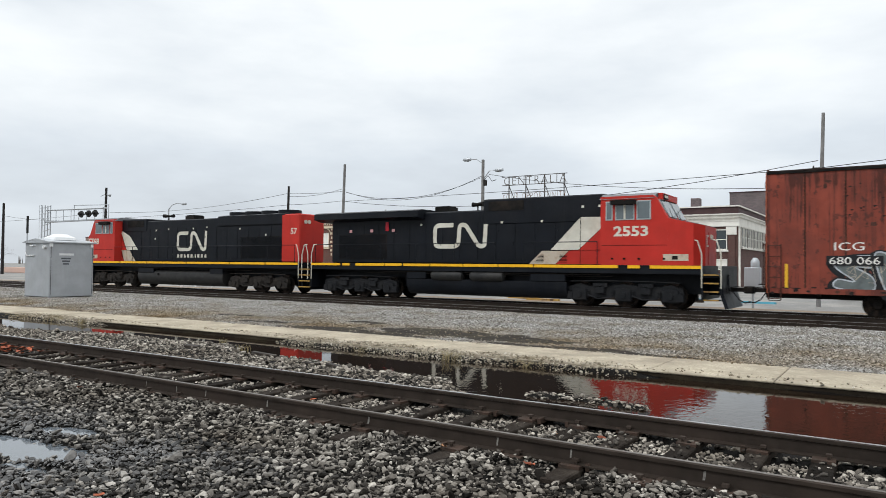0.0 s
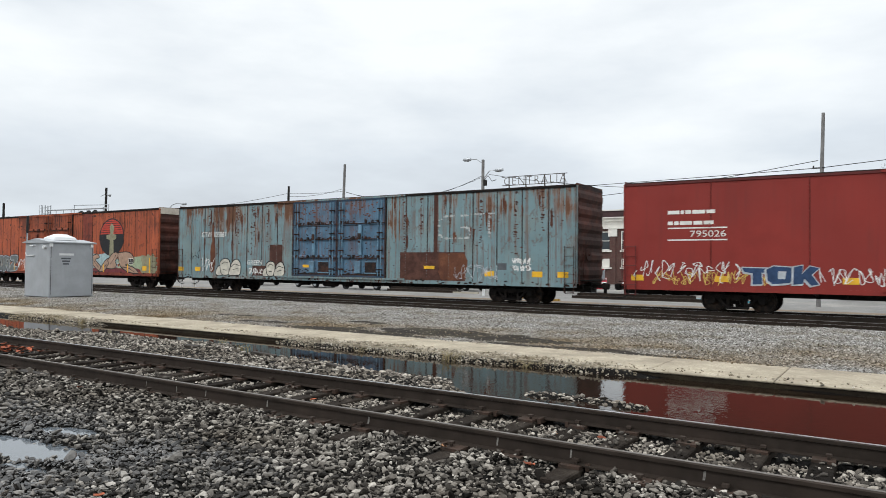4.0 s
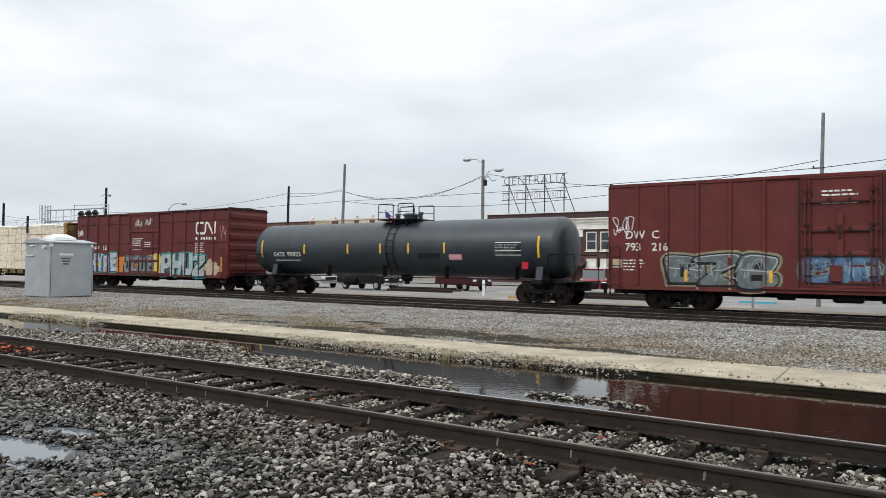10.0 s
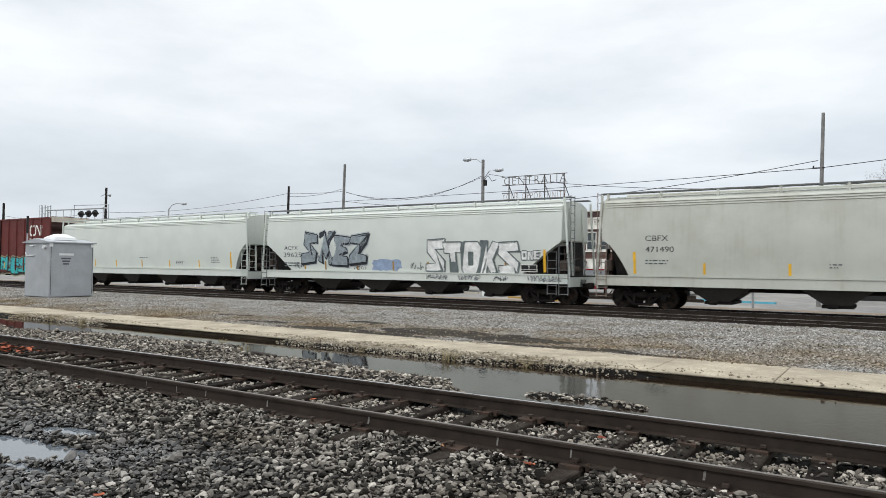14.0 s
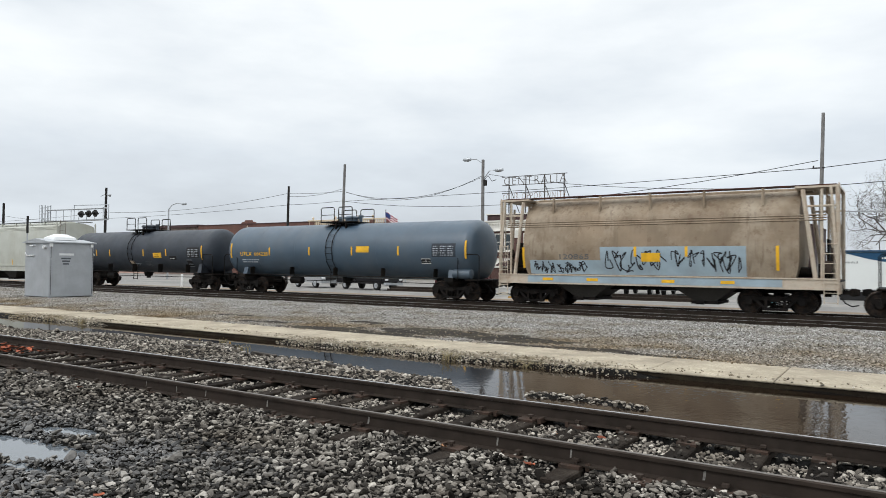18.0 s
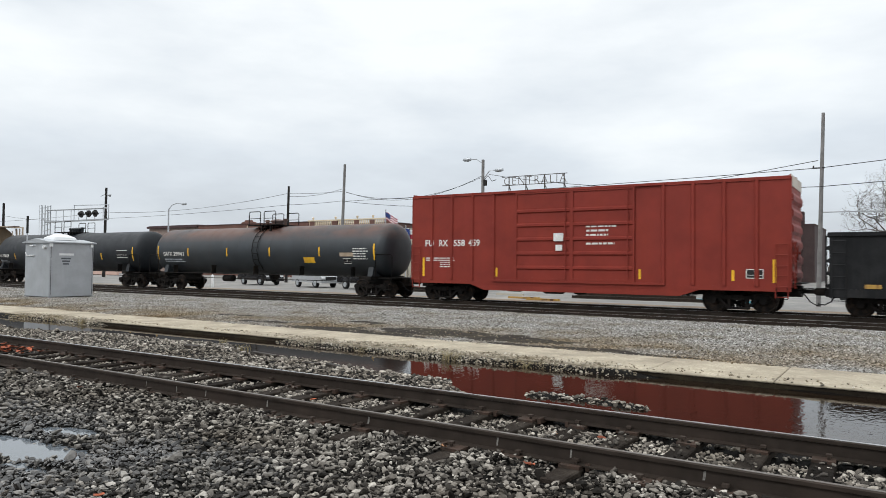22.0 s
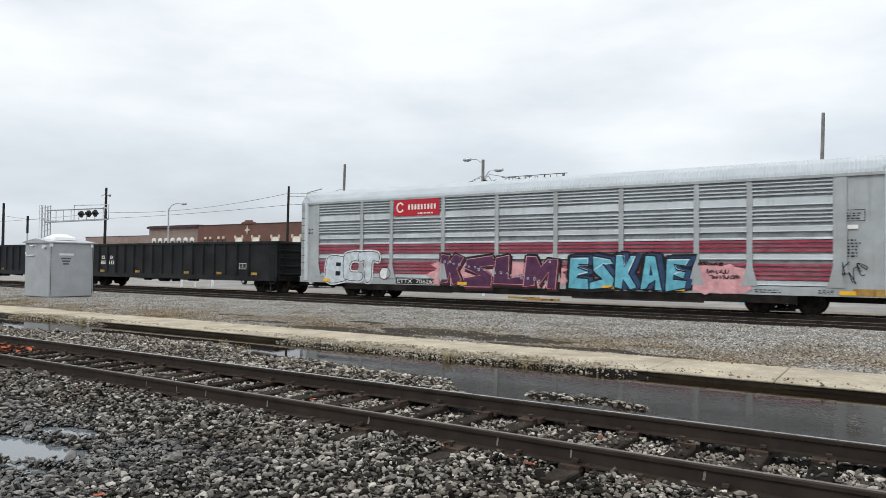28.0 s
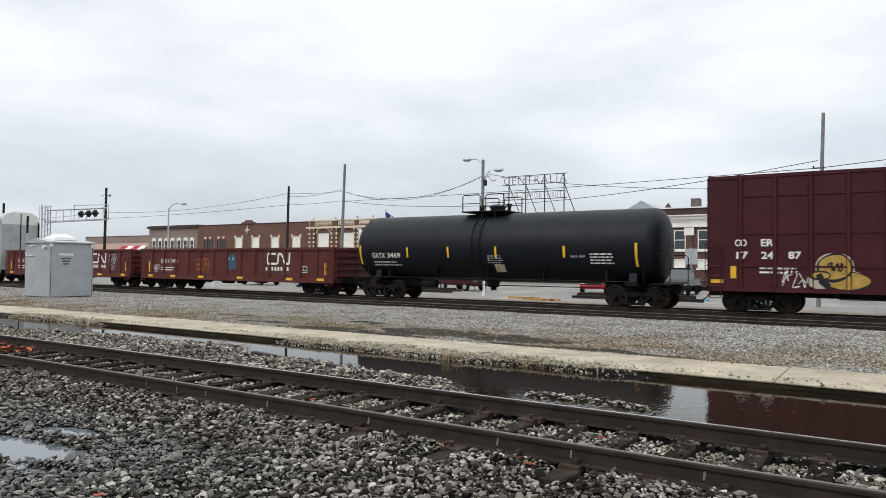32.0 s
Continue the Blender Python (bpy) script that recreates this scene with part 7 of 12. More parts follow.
def locomotive(xl, xr, s, label, cfg):
    """A hood diesel. s: the way that its cab points along the track; lengths in cfg run towards the cab."""
    car, xc, hl = new_car("diesel_locomotive", xl, xr, label, "locomotive")

    def put(name, sh, m, lab="", smooth=False, parent=None):
        if s < 0:
            sh.v = [(-x, y, z) for x, y, z in sh.v]
            sh.f = [tuple(reversed(q)) for q in sh.f]
        return part(name, sh, m, parent or car, lab, smooth)

    c = cfg
    x0, x1, h0, h1 = c["sill0"], c["sill1"], c["hood0"], c["cab0"]
    HW = 0.92
    put("underframe", Shape().box(x0, x1, -1.5, 1.5, 1.42, 1.72).box(x0 - 0.35, x1 + 0.8, -0.4, 0.4, 0.62, 1.42), P_LOCO_BLACK)
    put("walkway", Shape().box(x0, x1, -1.53, 1.53, 1.72, 1.76), P_LOCO_BLACK)
    for a, b in c["stripes"]:
        put("sill_stripe", Shape().box(a, b, -1.545, -1.50, 1.63, 1.755), P_SILL_YELLOW, "yellow sill stripe")
    hb = put("hood", Shape().soft_box(h0, h1, -HW, HW, 1.76, c["hood_top"], 0.06), P_LOCO_BLACK, "long black engine hood")
    # hood doors
    n = int((h1 - h0 - 0.6) / 0.95)
    for i in range(n):
        x = h0 + 0.3 + i * (h1 - h0 - 0.6) / n
        w = (h1 - h0 - 0.6) / n
        d = put("hood_door", Shape().box(x + 0.02, x + w - 0.02, -HW - 0.018, -HW, 1.95, c["hood_top"] - 0.55), P_LOCO_BLACK)
        put("door_latch", Shape().cbox(x + w - 0.12, -HW - 0.03, 2.7, 0.03, 0.03, 0.14).cbox(x + 0.10, -HW - 0.025, 2.2, 0.05, 0.02, 0.10).cbox(x + 0.10, -HW - 0.025, 3.3, 0.05, 0.02, 0.10), P_LOCO_BLACK)
    for a, b in c["grilles"]:
        put("radiator_grille", Shape().box(a, b, -HW - 0.03, -HW, 2.0, 3.25), M_STEEL_BLACK)
        k = int((b - a) / 0.07)
        sl = Shape()
        for j in range(k):
            sl.box(a + 0.02 + j * 0.07, a + 0.05 + j * 0.07, -HW - 0.05, -HW - 0.03, 2.03, 3.22)
        put("grille_slats", sl, P_LOCO_BLACK)
    a, b, z0, z1, w = c["wing"]
    put("radiator_housing", Shape().prism([(-HW, z0), (-w, z0 + 0.12), (-w, z1 - 0.08), (-w + 0.35, z1), (w - 0.35, z1), (w, z1 - 0.08), (w, z0 + 0.12), (HW, z0)], a, b, "x"), P_LOCO_BLACK)
    for (a, b, z1, w) in c["boxes"]:
        bb = put("equipment_box", Shape().soft_box(a, b, -w, w, c["hood_top"] - 0.7, z1, 0.05), P_LOCO_BLACK)
        put("intake_screen", Shape().box(a + 0.3, min(b - 0.3, a + 2.1), -w - 0.02, -w, z1 - 0.55, z1 - 0.12), M_STEEL_BLACK)
    for x in c["fans"]:
        put("roof_fan", Shape().cyl((x, 0, c["hood_top"] - 0.05), (x, 0, c["hood_top"] + 0.34), 0.68, seg=24).cyl((x, 0, c["hood_top"] + 0.34), (x, 0, c["hood_top"] + 0.38), 0.6, 0.2, seg=24), P_LOCO_BLACK, smooth=True)
    x = c["stack"]
    put("exhaust_stack", Shape().box(x - 0.42, x + 0.42, -0.4, 0.4, c["hood_top"] - 0.05, c["hood_top"] + 0.28), M_STEEL_BLACK)
    put("stack_rim", Shape().box(x - 0.36, x + 0.36, -0.34, 0.34, c["hood_top"] + 0.28, c["hood_top"] + 0.32), M_STEEL_BLACK)
    x = c["horn"]
    horn = Shape().cyl((x, 0, c["hood_top"] - 0.02), (x, 0, c["hood_top"] + 0.15), 0.03)
    horn.cyl((x, 0, c["hood_top"]), (x, 0, c["hood_top"] + 0.36), 0.04)
    for k, (yy, d) in enumerate(((-0.12, 1), (0.0, 1), (0.12, -1))):
        horn.cyl((x - 0.2 * d, yy, c["hood_top"] + 0.34), (x + 0.36 * d, yy, c["hood_top"] + 0.37), 0.04, 0.12, seg=10)
    put("horn", horn, M_STEEL_BLACK)
    # cab with wide nose
    ca, cb, nf = c["cab0"], c["cab1"], c["nose"]
    W = 1.50
    RT = c["roof"]
    sil = 3.62
    cabp = put("cab", Shape().prism([(ca, 1.76), (cb + 0.55, 1.76), (cb + 0.55, 3.62), (cb + 0.10, RT - 0.16), (cb - 0.05, RT - 0.04), (ca, RT - 0.04)], -W, W), P_LOCO_RED, "red-orange cab")
    tp_ = c["taper"]
    plan = [(cb, -W + 0.004), (nf - tp_, -W + 0.004), (nf, -0.95), (nf, 0.95), (nf - tp_, W - 0.004), (cb, W - 0.004)]
    slope = lambda x: 3.62 - (x - cb - 0.55) * 0.30 / max(0.3, nf - cb - 0.55)

    def nose_block(inset, lo, hi):
        n_ = len(plan)
        p = [(x - (inset if x > cb else 0), y * (1 - inset * 0.5)) for x, y in plan]
        sh_ = Shape()
        return sh_.add([(x, y, lo(x)) for x, y in p] + [(x, y, hi(x)) for x, y in p], [tuple(range(n_ - 1, -1, -1)), tuple(range(n_, 2 * n_))] + [(q, (q + 1) % n_, (q + 1) % n_ + n_, q + n_) for q in range(n_)])
    put("nose", nose_block(0.0, lambda x: 1.76, slope), P_LOCO_RED, "red-orange tapered nose")
    put("nose_door", Shape().box(nf, nf + 0.02, -0.42, 0.30, 1.80, 3.1), P_LOCO_RED)
    put("nose_emblem", Shape().box(nf + 0.02, nf + 0.026, -0.80, -0.50, 2.5, 2.56).box(nf + 0.02, nf + 0.026, -0.80, -0.74, 2.56, 2.9).box(nf + 0.02, nf + 0.026, -0.80, -0.50, 2.9, 2.96), P_LOCO_WHITE)
    put("cab_roof", Shape().prism([(-W - 0.03, RT - 0.16), (-W * 0.75, RT + 0.08), (W * 0.75, RT + 0.08), (W + 0.03, RT - 0.16)], ca - 0.05, cb + 0.02, "x"), P_LOCO_GREY, "grey cab roof")
    for a, b, g in ((ca + 0.22, ca + 0.52, 0), (ca + 0.62, ca + 1.42, 1), (ca + 1.50, cb - 0.12, 0)):
        wf = put("side_window", Shape().box(a, b, -W - 0.02, -W, RT - 1.02, RT - 0.24), P_SILVER_FRAME, "side window in a pale frame")
        put("pane", Shape().box(a + 0.05, b - 0.05, -W - 0.03, -W - 0.02, RT - 0.97, RT - 0.29), M_CAB_GLASS)
        if g:
            put("window_divider", Shape().box((a + b) / 2 - 0.04, (a + b) / 2 + 0.04, -W - 0.04, -W - 0.02, RT - 0.98, RT - 0.28), P_LOCO_WHITE)
    put("sun_visor", Shape().box(ca + 0.5, ca + 1.5, -W - 0.30, -W, RT - 0.40, RT - 0.22), M_STEEL_BLACK)
    put("windshield", Shape().prism([(cb + 0.52, 3.68), (cb + 0.16, RT - 0.24), (cb + 0.20, RT - 0.24), (cb + 0.56, 3.68)], -1.25, -0.12), M_CAB_GLASS)
    put("windshield", Shape().prism([(cb + 0.52, 3.68), (cb + 0.16, RT - 0.24), (cb + 0.20, RT - 0.24), (cb + 0.56, 3.68)], 0.12, 1.25), M_CAB_GLASS)
    put("windshield_frame", Shape().prism([(cb + 0.50, 3.62), (cb + 0.11, RT - 0.20), (cb + 0.15, RT - 0.20), (cb + 0.54, 3.62)], -1.34, 1.34), P_SILVER_FRAME, "pale windshield frame")
    put("nose_top", nose_block(0.05, lambda x: slope(x) + 0.002, lambda x: slope(x) + 0.02), P_LOCO_GREY, "dark anti-glare nose top")
    put("wiper", Shape().tube([(cb + 0.58, -0.9, 3.66), (cb + 0.36, -0.6, 4.05)], 0.012, 4).tube([(cb + 0.58, 0.3, 3.66), (cb + 0.36, 0.6, 4.05)], 0.012, 4), M_STEEL_BLACK)
    put("number_plate_box", Shape().box(cb + 0.20, cb + 0.25, -0.95, -0.35, RT - 0.17, RT + 0.03), M_STEEL_BLACK)
    put("number_bar", Shape().box(cb + 0.25, cb + 0.256, -0.88, -0.42, RT - 0.12, RT - 0.02), P_LOCO_WHITE)
    put("sill_bolt", Shape().cbox(ca + 0.5, -W - 0.012, 2.02, 0.09, 0.03, 0.07).cbox(ca + 1.0, -W - 0.012, 2.02, 0.09, 0.03, 0.07).cbox(ca + 1.6, -W - 0.012, 2.02, 0.09, 0.03, 0.07).cbox(ca + 2.6, -W - 0.012, 2.02, 0.09, 0.03, 0.07), M_STEEL_BLACK)
    put("number_board", Shape().box(cb + 0.05, cb + 0.22, -1.1, 1.1, RT - 0.20, RT + 0.06), P_LOCO_RED)
    put("cab_door_seam", Shape().box(ca + 0.05, cb + 0.5, -W - 0.006, -W, 2.55, 2.565), M_STEEL_BLACK)
    put("builder_plate", Shape().box(nf - tp_ - 1.15, nf - tp_ - 0.18, -W - 0.01, -W, 1.94, 2.20), P_CREAM_FRAME)
    put("plate_emblem", Shape().box(nf - tp_ - 0.80, nf - tp_ - 0.58, -W - 0.016, -W - 0.01, 1.99, 2.13), M_STEEL_BLACK)
    put("headlight", Shape().cyl((nf - 0.02, -0.12, 2.9), (nf + 0.05, -0.12, 2.9), 0.1, seg=14).cyl((nf - 0.02, 0.12, 2.9), (nf + 0.05, 0.12, 2.9), 0.1, seg=14), P_LOCO_WHITE)
    # steps, handrails, plough
    for e, k in ((x1, 1), (x0, -1)):
        put("step_well", Shape().box(min(e, e + k * 0.72), max(e, e + k * 0.72), -1.42, 1.42, 1.30, 1.42).box(min(e, e + k * 0.06), max(e, e + k * 0.06), -1.5, 1.5, 0.45, 1.45).box(min(e + k * 0.68, e + k * 0.74), max(e + k * 0.68, e + k * 0.74), -1.5, 1.5, 0.62, 1.75), P_LOCO_BLACK)
        for i in range(4):
            z = 0.42 + i * 0.32
            put("step", Shape().box(min(e + k * 0.08, e + k * 0.66), max(e + k * 0.08, e + k * 0.66), -1.52, -1.15, z, z + 0.05), M_STEEL_BLACK)
            put("step_edge", Shape().box(min(e + k * 0.10, e + k * 0.64), max(e + k * 0.10, e + k * 0.64), -1.545, -1.52, z + 0.0, z + 0.055), P_CENTER_YELLOW, "worn yellow step edge")
        for xx in (e + k * 0.02, e + k * 0.72):
            put("grab_rail", Shape().tube([(xx, -1.50, 0.9), (xx, -1.50, 2.2), (xx - k * 0.16, -1.50, 2.72), (xx - k * 0.3, -1.40, 2.74)], 0.026, 6), P_LOCO_WHITE, "white grab rail")
        put("plough", Shape().prism([(e + k * 0.74, 1.05), (e + k * 0.78, 0.70), (e + k * 0.98, 0.14), (e + k * 0.84, 0.14), (e + k * 0.68, 0.60)] if k > 0 else [(e - 0.75, 1.25), (e - 0.70, 0.62), (e - 0.85, 0.3), (e - 0.80, 0.3), (e - 0.80, 0.75)], -1.40, 1.40), P_LOCO_BLACK)
    for a, b in c["rails"]:
        rl = Shape().tube([(a, -1.48, 2.72), (b, -1.48, 2.72)], 0.02, 6)
        k = max(1, int((b - a) / 2.0))
        for i in range(k + 1):
            xx = a + (b - a) * i / k
            rl.cyl((xx, -1.48, 1.70), (xx, -1.48, 2.72), 0.018, seg=5)
        put("handrail", rl, P_LOCO_BLACK)
    # tank, reservoirs, trucks
    f0, f1 = c["tank"]
    tank_m = P_LOCO_BLACK if c["reservoirs"] else P_RESERVOIR
    put("fuel_tank", Shape().prism([(-1.38, 0.78), (-1.34, 0.58), (-1.22, 0.40), (-1.0, 0.28), (1.0, 0.28), (1.22, 0.40), (1.34, 0.58), (1.38, 0.78), (1.38, 1.02), (-1.38, 1.02)] if c["reservoirs"] else [(-1.42, 0.86), (-1.40, 0.62), (-1.28, 0.42), (-1.05, 0.28), (1.05, 0.28), (1.28, 0.42), (1.40, 0.62), (1.42, 0.86), (1.36, 1.10), (1.2, 1.22), (-1.2, 1.22), (-1.36, 1.10)], f0, f1, "x"), tank_m, smooth=True)
    put("tank_top", Shape().box(f0 + 0.1, f1 - 0.1, -0.9, 0.9, 1.02, 1.42), P_LOCO_BLACK)
    if not c["reservoirs"]:
        put("tank_filler", Shape().cyl((f1 - 2.2, -1.45, 0.95), (f1 - 2.2, -1.2, 0.95), 0.08, seg=10), M_STEEL_BLACK)
    put("battery_box", Shape().soft_box(f0, f0 + 1.15, -1.42, -0.9, 1.02, 1.40, 0.03), P_LOCO_BLACK)
    put("filter_box", Shape().soft_box(f1 - 1.7, f1 - 0.05, -1.42, -0.9, 1.02, 1.40, 0.03), P_LOCO_BLACK)
    for k in (0, 1) if c["reservoirs"] else ():
        a = f0 + 1.45 + k * 2.15
        put("air_reservoir", Shape().lathe([(a, 0.05), (a + 0.05, 0.20), (a + 0.14, 0.245), (a + 1.66, 0.245), (a + 1.75, 0.20), (a + 1.8, 0.05)], "x", (0, -1.30, 1.19), 18), P_RESERVOIR, smooth=True)
    put("piping", Shape().tube([(f0 - 1.5, -1.40, 1.36), (f1 + 1.5, -1.40, 1.36)], 0.03, 6).tube([(f0 - 2.5, -1.35, 1.28), (f1 + 2.0, -1.35, 1.28)], 0.02, 6), M_TRUCK)
    for x, z in c["labels"]:
        put("hood_label", Shape().box(x, x + 0.10, -HW - 0.055, -HW - 0.05, z, z + 0.10), P_LOCO_WHITE)
    for x in c["trucks"]:
        loco_truck(car, s * x, c["cast"])
    for k in (-1, 1):
        coupler(car, k * hl)
    return car, xc, hl


L2, l2c, _ = locomotive(-27.1, -4.8, 1, "black diesel locomotive with red-orange cab and white slanted stripe", dict(
    cast=P_LOCO_TRUCK, taper=0.32, reservoirs=True, labels=[(-3.9, 3.62), (0.6, 3.62), (2.6, 3.62), (4.5, 4.2), (5.25, 4.2)],
    sill0=-10.65, sill1=9.55, hood0=-9.75, cab0=5.55, cab1=7.75, nose=9.58, hood_top=4.28, roof=4.60, wing=(-10.5, -3.7, 3.92, 4.42, 1.5), boxes=[(-0.35, 5.54, 4.76, 0.97)],
    fans=[], stack=-3.0, horn=-1.2, grilles=[(-9.2, -6.0)], stripes=[(-10.65, -8.6), (-8.45, -7.95), (-7.55, -5.7), (-5.65, -4.6), (-4.5, -2.95), (-2.9, -1.1), (-1.05, 0.75), (0.8, 2.5), (2.55, 6.3), (6.7, 7.2), (7.6, 9.55)],
    rails=[(-10.4, 0.6), (2.0, 5.4)], tank=(-4.4, 4.0), trucks=(-7.57, 6.40)))
HOOD2 = flat(-0.945)
rail_emblem(L2, -19.15 - l2c, -16.0 - l2c, 2.48, 3.72, P_LOCO_WHITE, HOOD2)
writing(L2, "2553", -9.85 - l2c, 2.92, 0.42, P_LOCO_WHITE, flat(-1.5), 1.42, 0.03)
for poly, m_, nm, lab in ((((-13.91, 1.78), (-12.64, 1.78), (-12.03, 2.36), (-13.28, 2.36)), P_CREAM_FRAME, "slanted_stripe", "yellowed lower end of the slanted stripe"),
                          (((-12.87, 2.40), (-11.58, 2.40), (-10.40, 3.46), (-10.40, 3.78), (-11.48, 3.80)), P_LOCO_WHITE, "slanted_stripe", "off-white slanted stripe"),
                          (((-12.62, 1.78), (-10.40, 1.78), (-10.40, 3.44), (-11.56, 2.40), (-12.0, 2.36)), P_LOCO_RED, "red_field", "red-orange paint field behind the stripe")):
    part(nm, Shape().prism([(x - l2c, z) for x, z in poly], -0.982, -0.976), m_, L2, lab)
for k in range(6):
    for xa, xb in ((-13.62 + 0.045 * k, -13.2), (-12.45, -12.1)):
        part("louvre", Shape().box(xa - l2c, xb - l2c, -0.99, -0.983, 1.86 + 0.06 * k, 1.885 + 0.06 * k), M_STEEL_BLACK, L2)
part("sill_door_seam", Shape().box(-12.9 - l2c, -10.45 - l2c, -0.99, -0.983, 2.375, 2.395).box(-11.5 - l2c, -11.48 - l2c, -0.99, -0.983, 1.8, 3.8), M_STEEL_BLACK, L2)
for x_ in (-24.4, -23.0, -21.6):
    part("warning_label", Shape().box(x_ - l2c, x_ - l2c + 0.18, -0.985, -0.98, 3.35, 3.5), S_PINK, L2)
part("warning_label", Shape().box(-22.0 - l2c, -21.8 - l2c, -0.99, -0.98, 3.4, 3.85), P_SIGN_RED, L2)

L1, l1c, _ = locomotive(-49.1, -27.1, -1, "black diesel locomotive with red-orange cab and red rear end", dict(
    cast=P_LOCO_TRUCK_DUSTY, taper=0.3, reservoirs=False, labels=[(-7.4, 3.3), (-5.2, 3.7), (-2.2, 3.85), (-0.9, 3.8), (1.6, 3.8), (2.9, 3.75), (3.0, 3.2), (5.4, 4.2), (5.9, 4.15)],
    sill0=-10.5, sill1=9.6, hood0=-10.0, cab0=6.80, cab1=9.20, nose=10.25, hood_top=4.45, roof=4.66, wing=(-8.9, -3.2, 3.85, 4.60, 0.99), boxes=[(4.0, 6.79, 4.60, 0.97)],
    fans=[-8.3, -6.9, -5.5, -4.1], stack=0.3, horn=3.0, grilles=[(-9.0, -5.2)], stripes=[(-10.5, -8.0), (-7.9, -5.0), (-4.9, -1.0), (-0.9, 3.0), (3.1, 6.0), (6.1, 9.6)],
    rails=[(-10.2, 6.9)], tank=(-4.2, 4.2), trucks=(-6.97, 8.03 - 0.6)))
rail_emblem(L1, -38.95 - l1c, -35.9 - l1c, 2.42, 3.68, P_LOCO_WHITE, HOOD2)
bars(L1, -38.9 - l1c, 2.02, 3.0, 0.42, 1, P_LOCO_WHITE, HOOD2, 3, "web_lettering", 0.004, 9)
writing(L1, "5768", -48.05 - l1c, 2.92, 0.42, P_LOCO_WHITE, flat(-1.5), 1.3, 0.03)
for poly, m_, nm, lab in ((((-45.0, 3.82), (-44.75, 3.80), (-43.95, 3.46), (-43.0, 2.53), (-44.28, 2.53)), P_LOCO_WHITE, "slanted_stripe", "off-white slanted stripe"),
                          (((-44.88, 2.50), (-43.95, 2.50), (-43.27, 1.78), (-44.55, 1.78)), P_CREAM_FRAME, "slanted_stripe", "yellowed lower end of the slanted stripe"),
                          (((-44.88, 1.78), (-44.57, 1.78), (-44.88, 2.15)), P_LOCO_RED, "red_field", "red-orange paint field behind the stripe"),
                          (((-44.88, 2.53), (-44.32, 2.53), (-44.88, 3.45)), P_LOCO_RED, "red_field", "red-orange paint field behind the stripe")):
    part(nm, Shape().prism([(x - l1c, z) for x, z in poly], -0.982, -0.976), m_, L1, lab)
part("rear_hood_cap", Shape().soft_box(-29.45 - l1c, -28.02 - l1c, -0.995, 0.995, 1.77, 4.50, 0.06), P_LOCO_RED, L1, "red-orange rear hood end")
writing(L1, "57", -28.72 - l1c, 3.35, 0.34, P_LOCO_WHITE, flat(-0.995), 0.5, 0.02)
part("rear_headlight", Shape().cyl((-28.05 - l1c, -0.55, 4.05), (-27.96 - l1c, -0.55, 4.05), 0.11, seg=14).cyl((-28.05 - l1c, -0.28, 4.05), (-27.96 - l1c, -0.28, 4.05), 0.11, seg=14), P_LOCO_WHITE, L1)

# ---- box car, faded orange, 86 ft ----
B1, c, hl, bd = boxcar("box_car", -4.1, 22.4, 0.95, 5.27, P_ORANGE, "long rust-streaked orange box car covered in graffiti", (0.21, 19.6), [(5.96, 9.15), (9.15, 12.37)], flush=1.25, roof=M_STEEL_BLACK,
                      end=P_RUSTEND, end_top=P_BARE, door_mat=P_ORANGE_DOOR, door_rails=(0.26, 0.44, 0.74), door_bars=(), aged=lambda x: x < 3.9 or 17.2 < x < 18.8, aged_mat=P_ORANGE_OLD)
F = flat(-1.525)
writing(B1, "ICG", -1.95 - c, 2.32, 0.28, M_WHITE_PAINT, F, 0.9)
patch(B1, -2.2 - c, -0.5 - c, 1.80, 2.14, F, S_BLACK, "stencil_ground", 0.05)
writing(B1, "680 066", -2.1 - c, 1.84, 0.25, M_WHITE_PAINT, F, 1.5, 0.0, 0.056)
graffiti(B1, "SVYORZ", -1.9 - c, 4.6 - c, 0.98, 2.1, S_SLATE, S_SILVER, S_BLACK, F, seed=3, shine=S_PALE, jag=0.06, over=1.0, line=0.05, rim=0.05, round_=True, shade=S_BLACK, deep=3, shadow=(-0.10, -0.06))
scribble(B1, 3.6 - c, 5.7 - c, 1.0, 1.95, S_WHITE, F, 21, 0.05, 4)
for q, (m_, k) in enumerate(((S_BLACK, 1.0), (S_RED, 0.93))):
    cx, cz, r = 17.2 - c, 3.40, 1.46 * k
    vs = [(cx + r * math.cos(a), cz + r * 0.88 * math.sin(a)) for a in (2 * math.pi * i / 40 for i in range(40))]
    if q:
        vs = [p for p in vs if p[1] > cz + 0.12]
    part("paint_disc", lay(vs, [tuple(range(len(vs)))], F, 0.004 + 0.002 * q), m_, B1, "sprayed dark disc with a red upper half")
for k in range(7):
    patch(B1, 15.9 - c + 0.1 * k, 18.5 - c - 0.08 * k, 3.56 + 0.15 * k, 3.60 + 0.15 * k, F, S_BLACK, "paint_line", 0.008)
cr = [(16.95, 2.1), (17.5, 2.1), (17.42, 3.2), (17.75, 3.25), (17.75, 3.55), (17.4, 3.6), (17.5, 4.1), (17.2, 4.35), (16.95, 4.1), (17.05, 3.6), (16.6, 3.55), (16.6, 3.3), (17.02, 3.2)]
part("paint_cross", lay([(a - c, b) for a, b in cr], [tuple(range(len(cr)))], F, 0.010), S_OLIVE, B1)
patch(B1, 12.4 - c, 18.0 - c, 1.2, 2.25, F, S_PALEBLUE, "paint_ground", 0.003, 0.12, 8)
patch(B1, 18.0 - c, 22.3 - c, 1.0, 2.1, F, spray("mint", (0.30, 0.36, 0.24)), "paint_ground", 0.003, 0.15, 18)
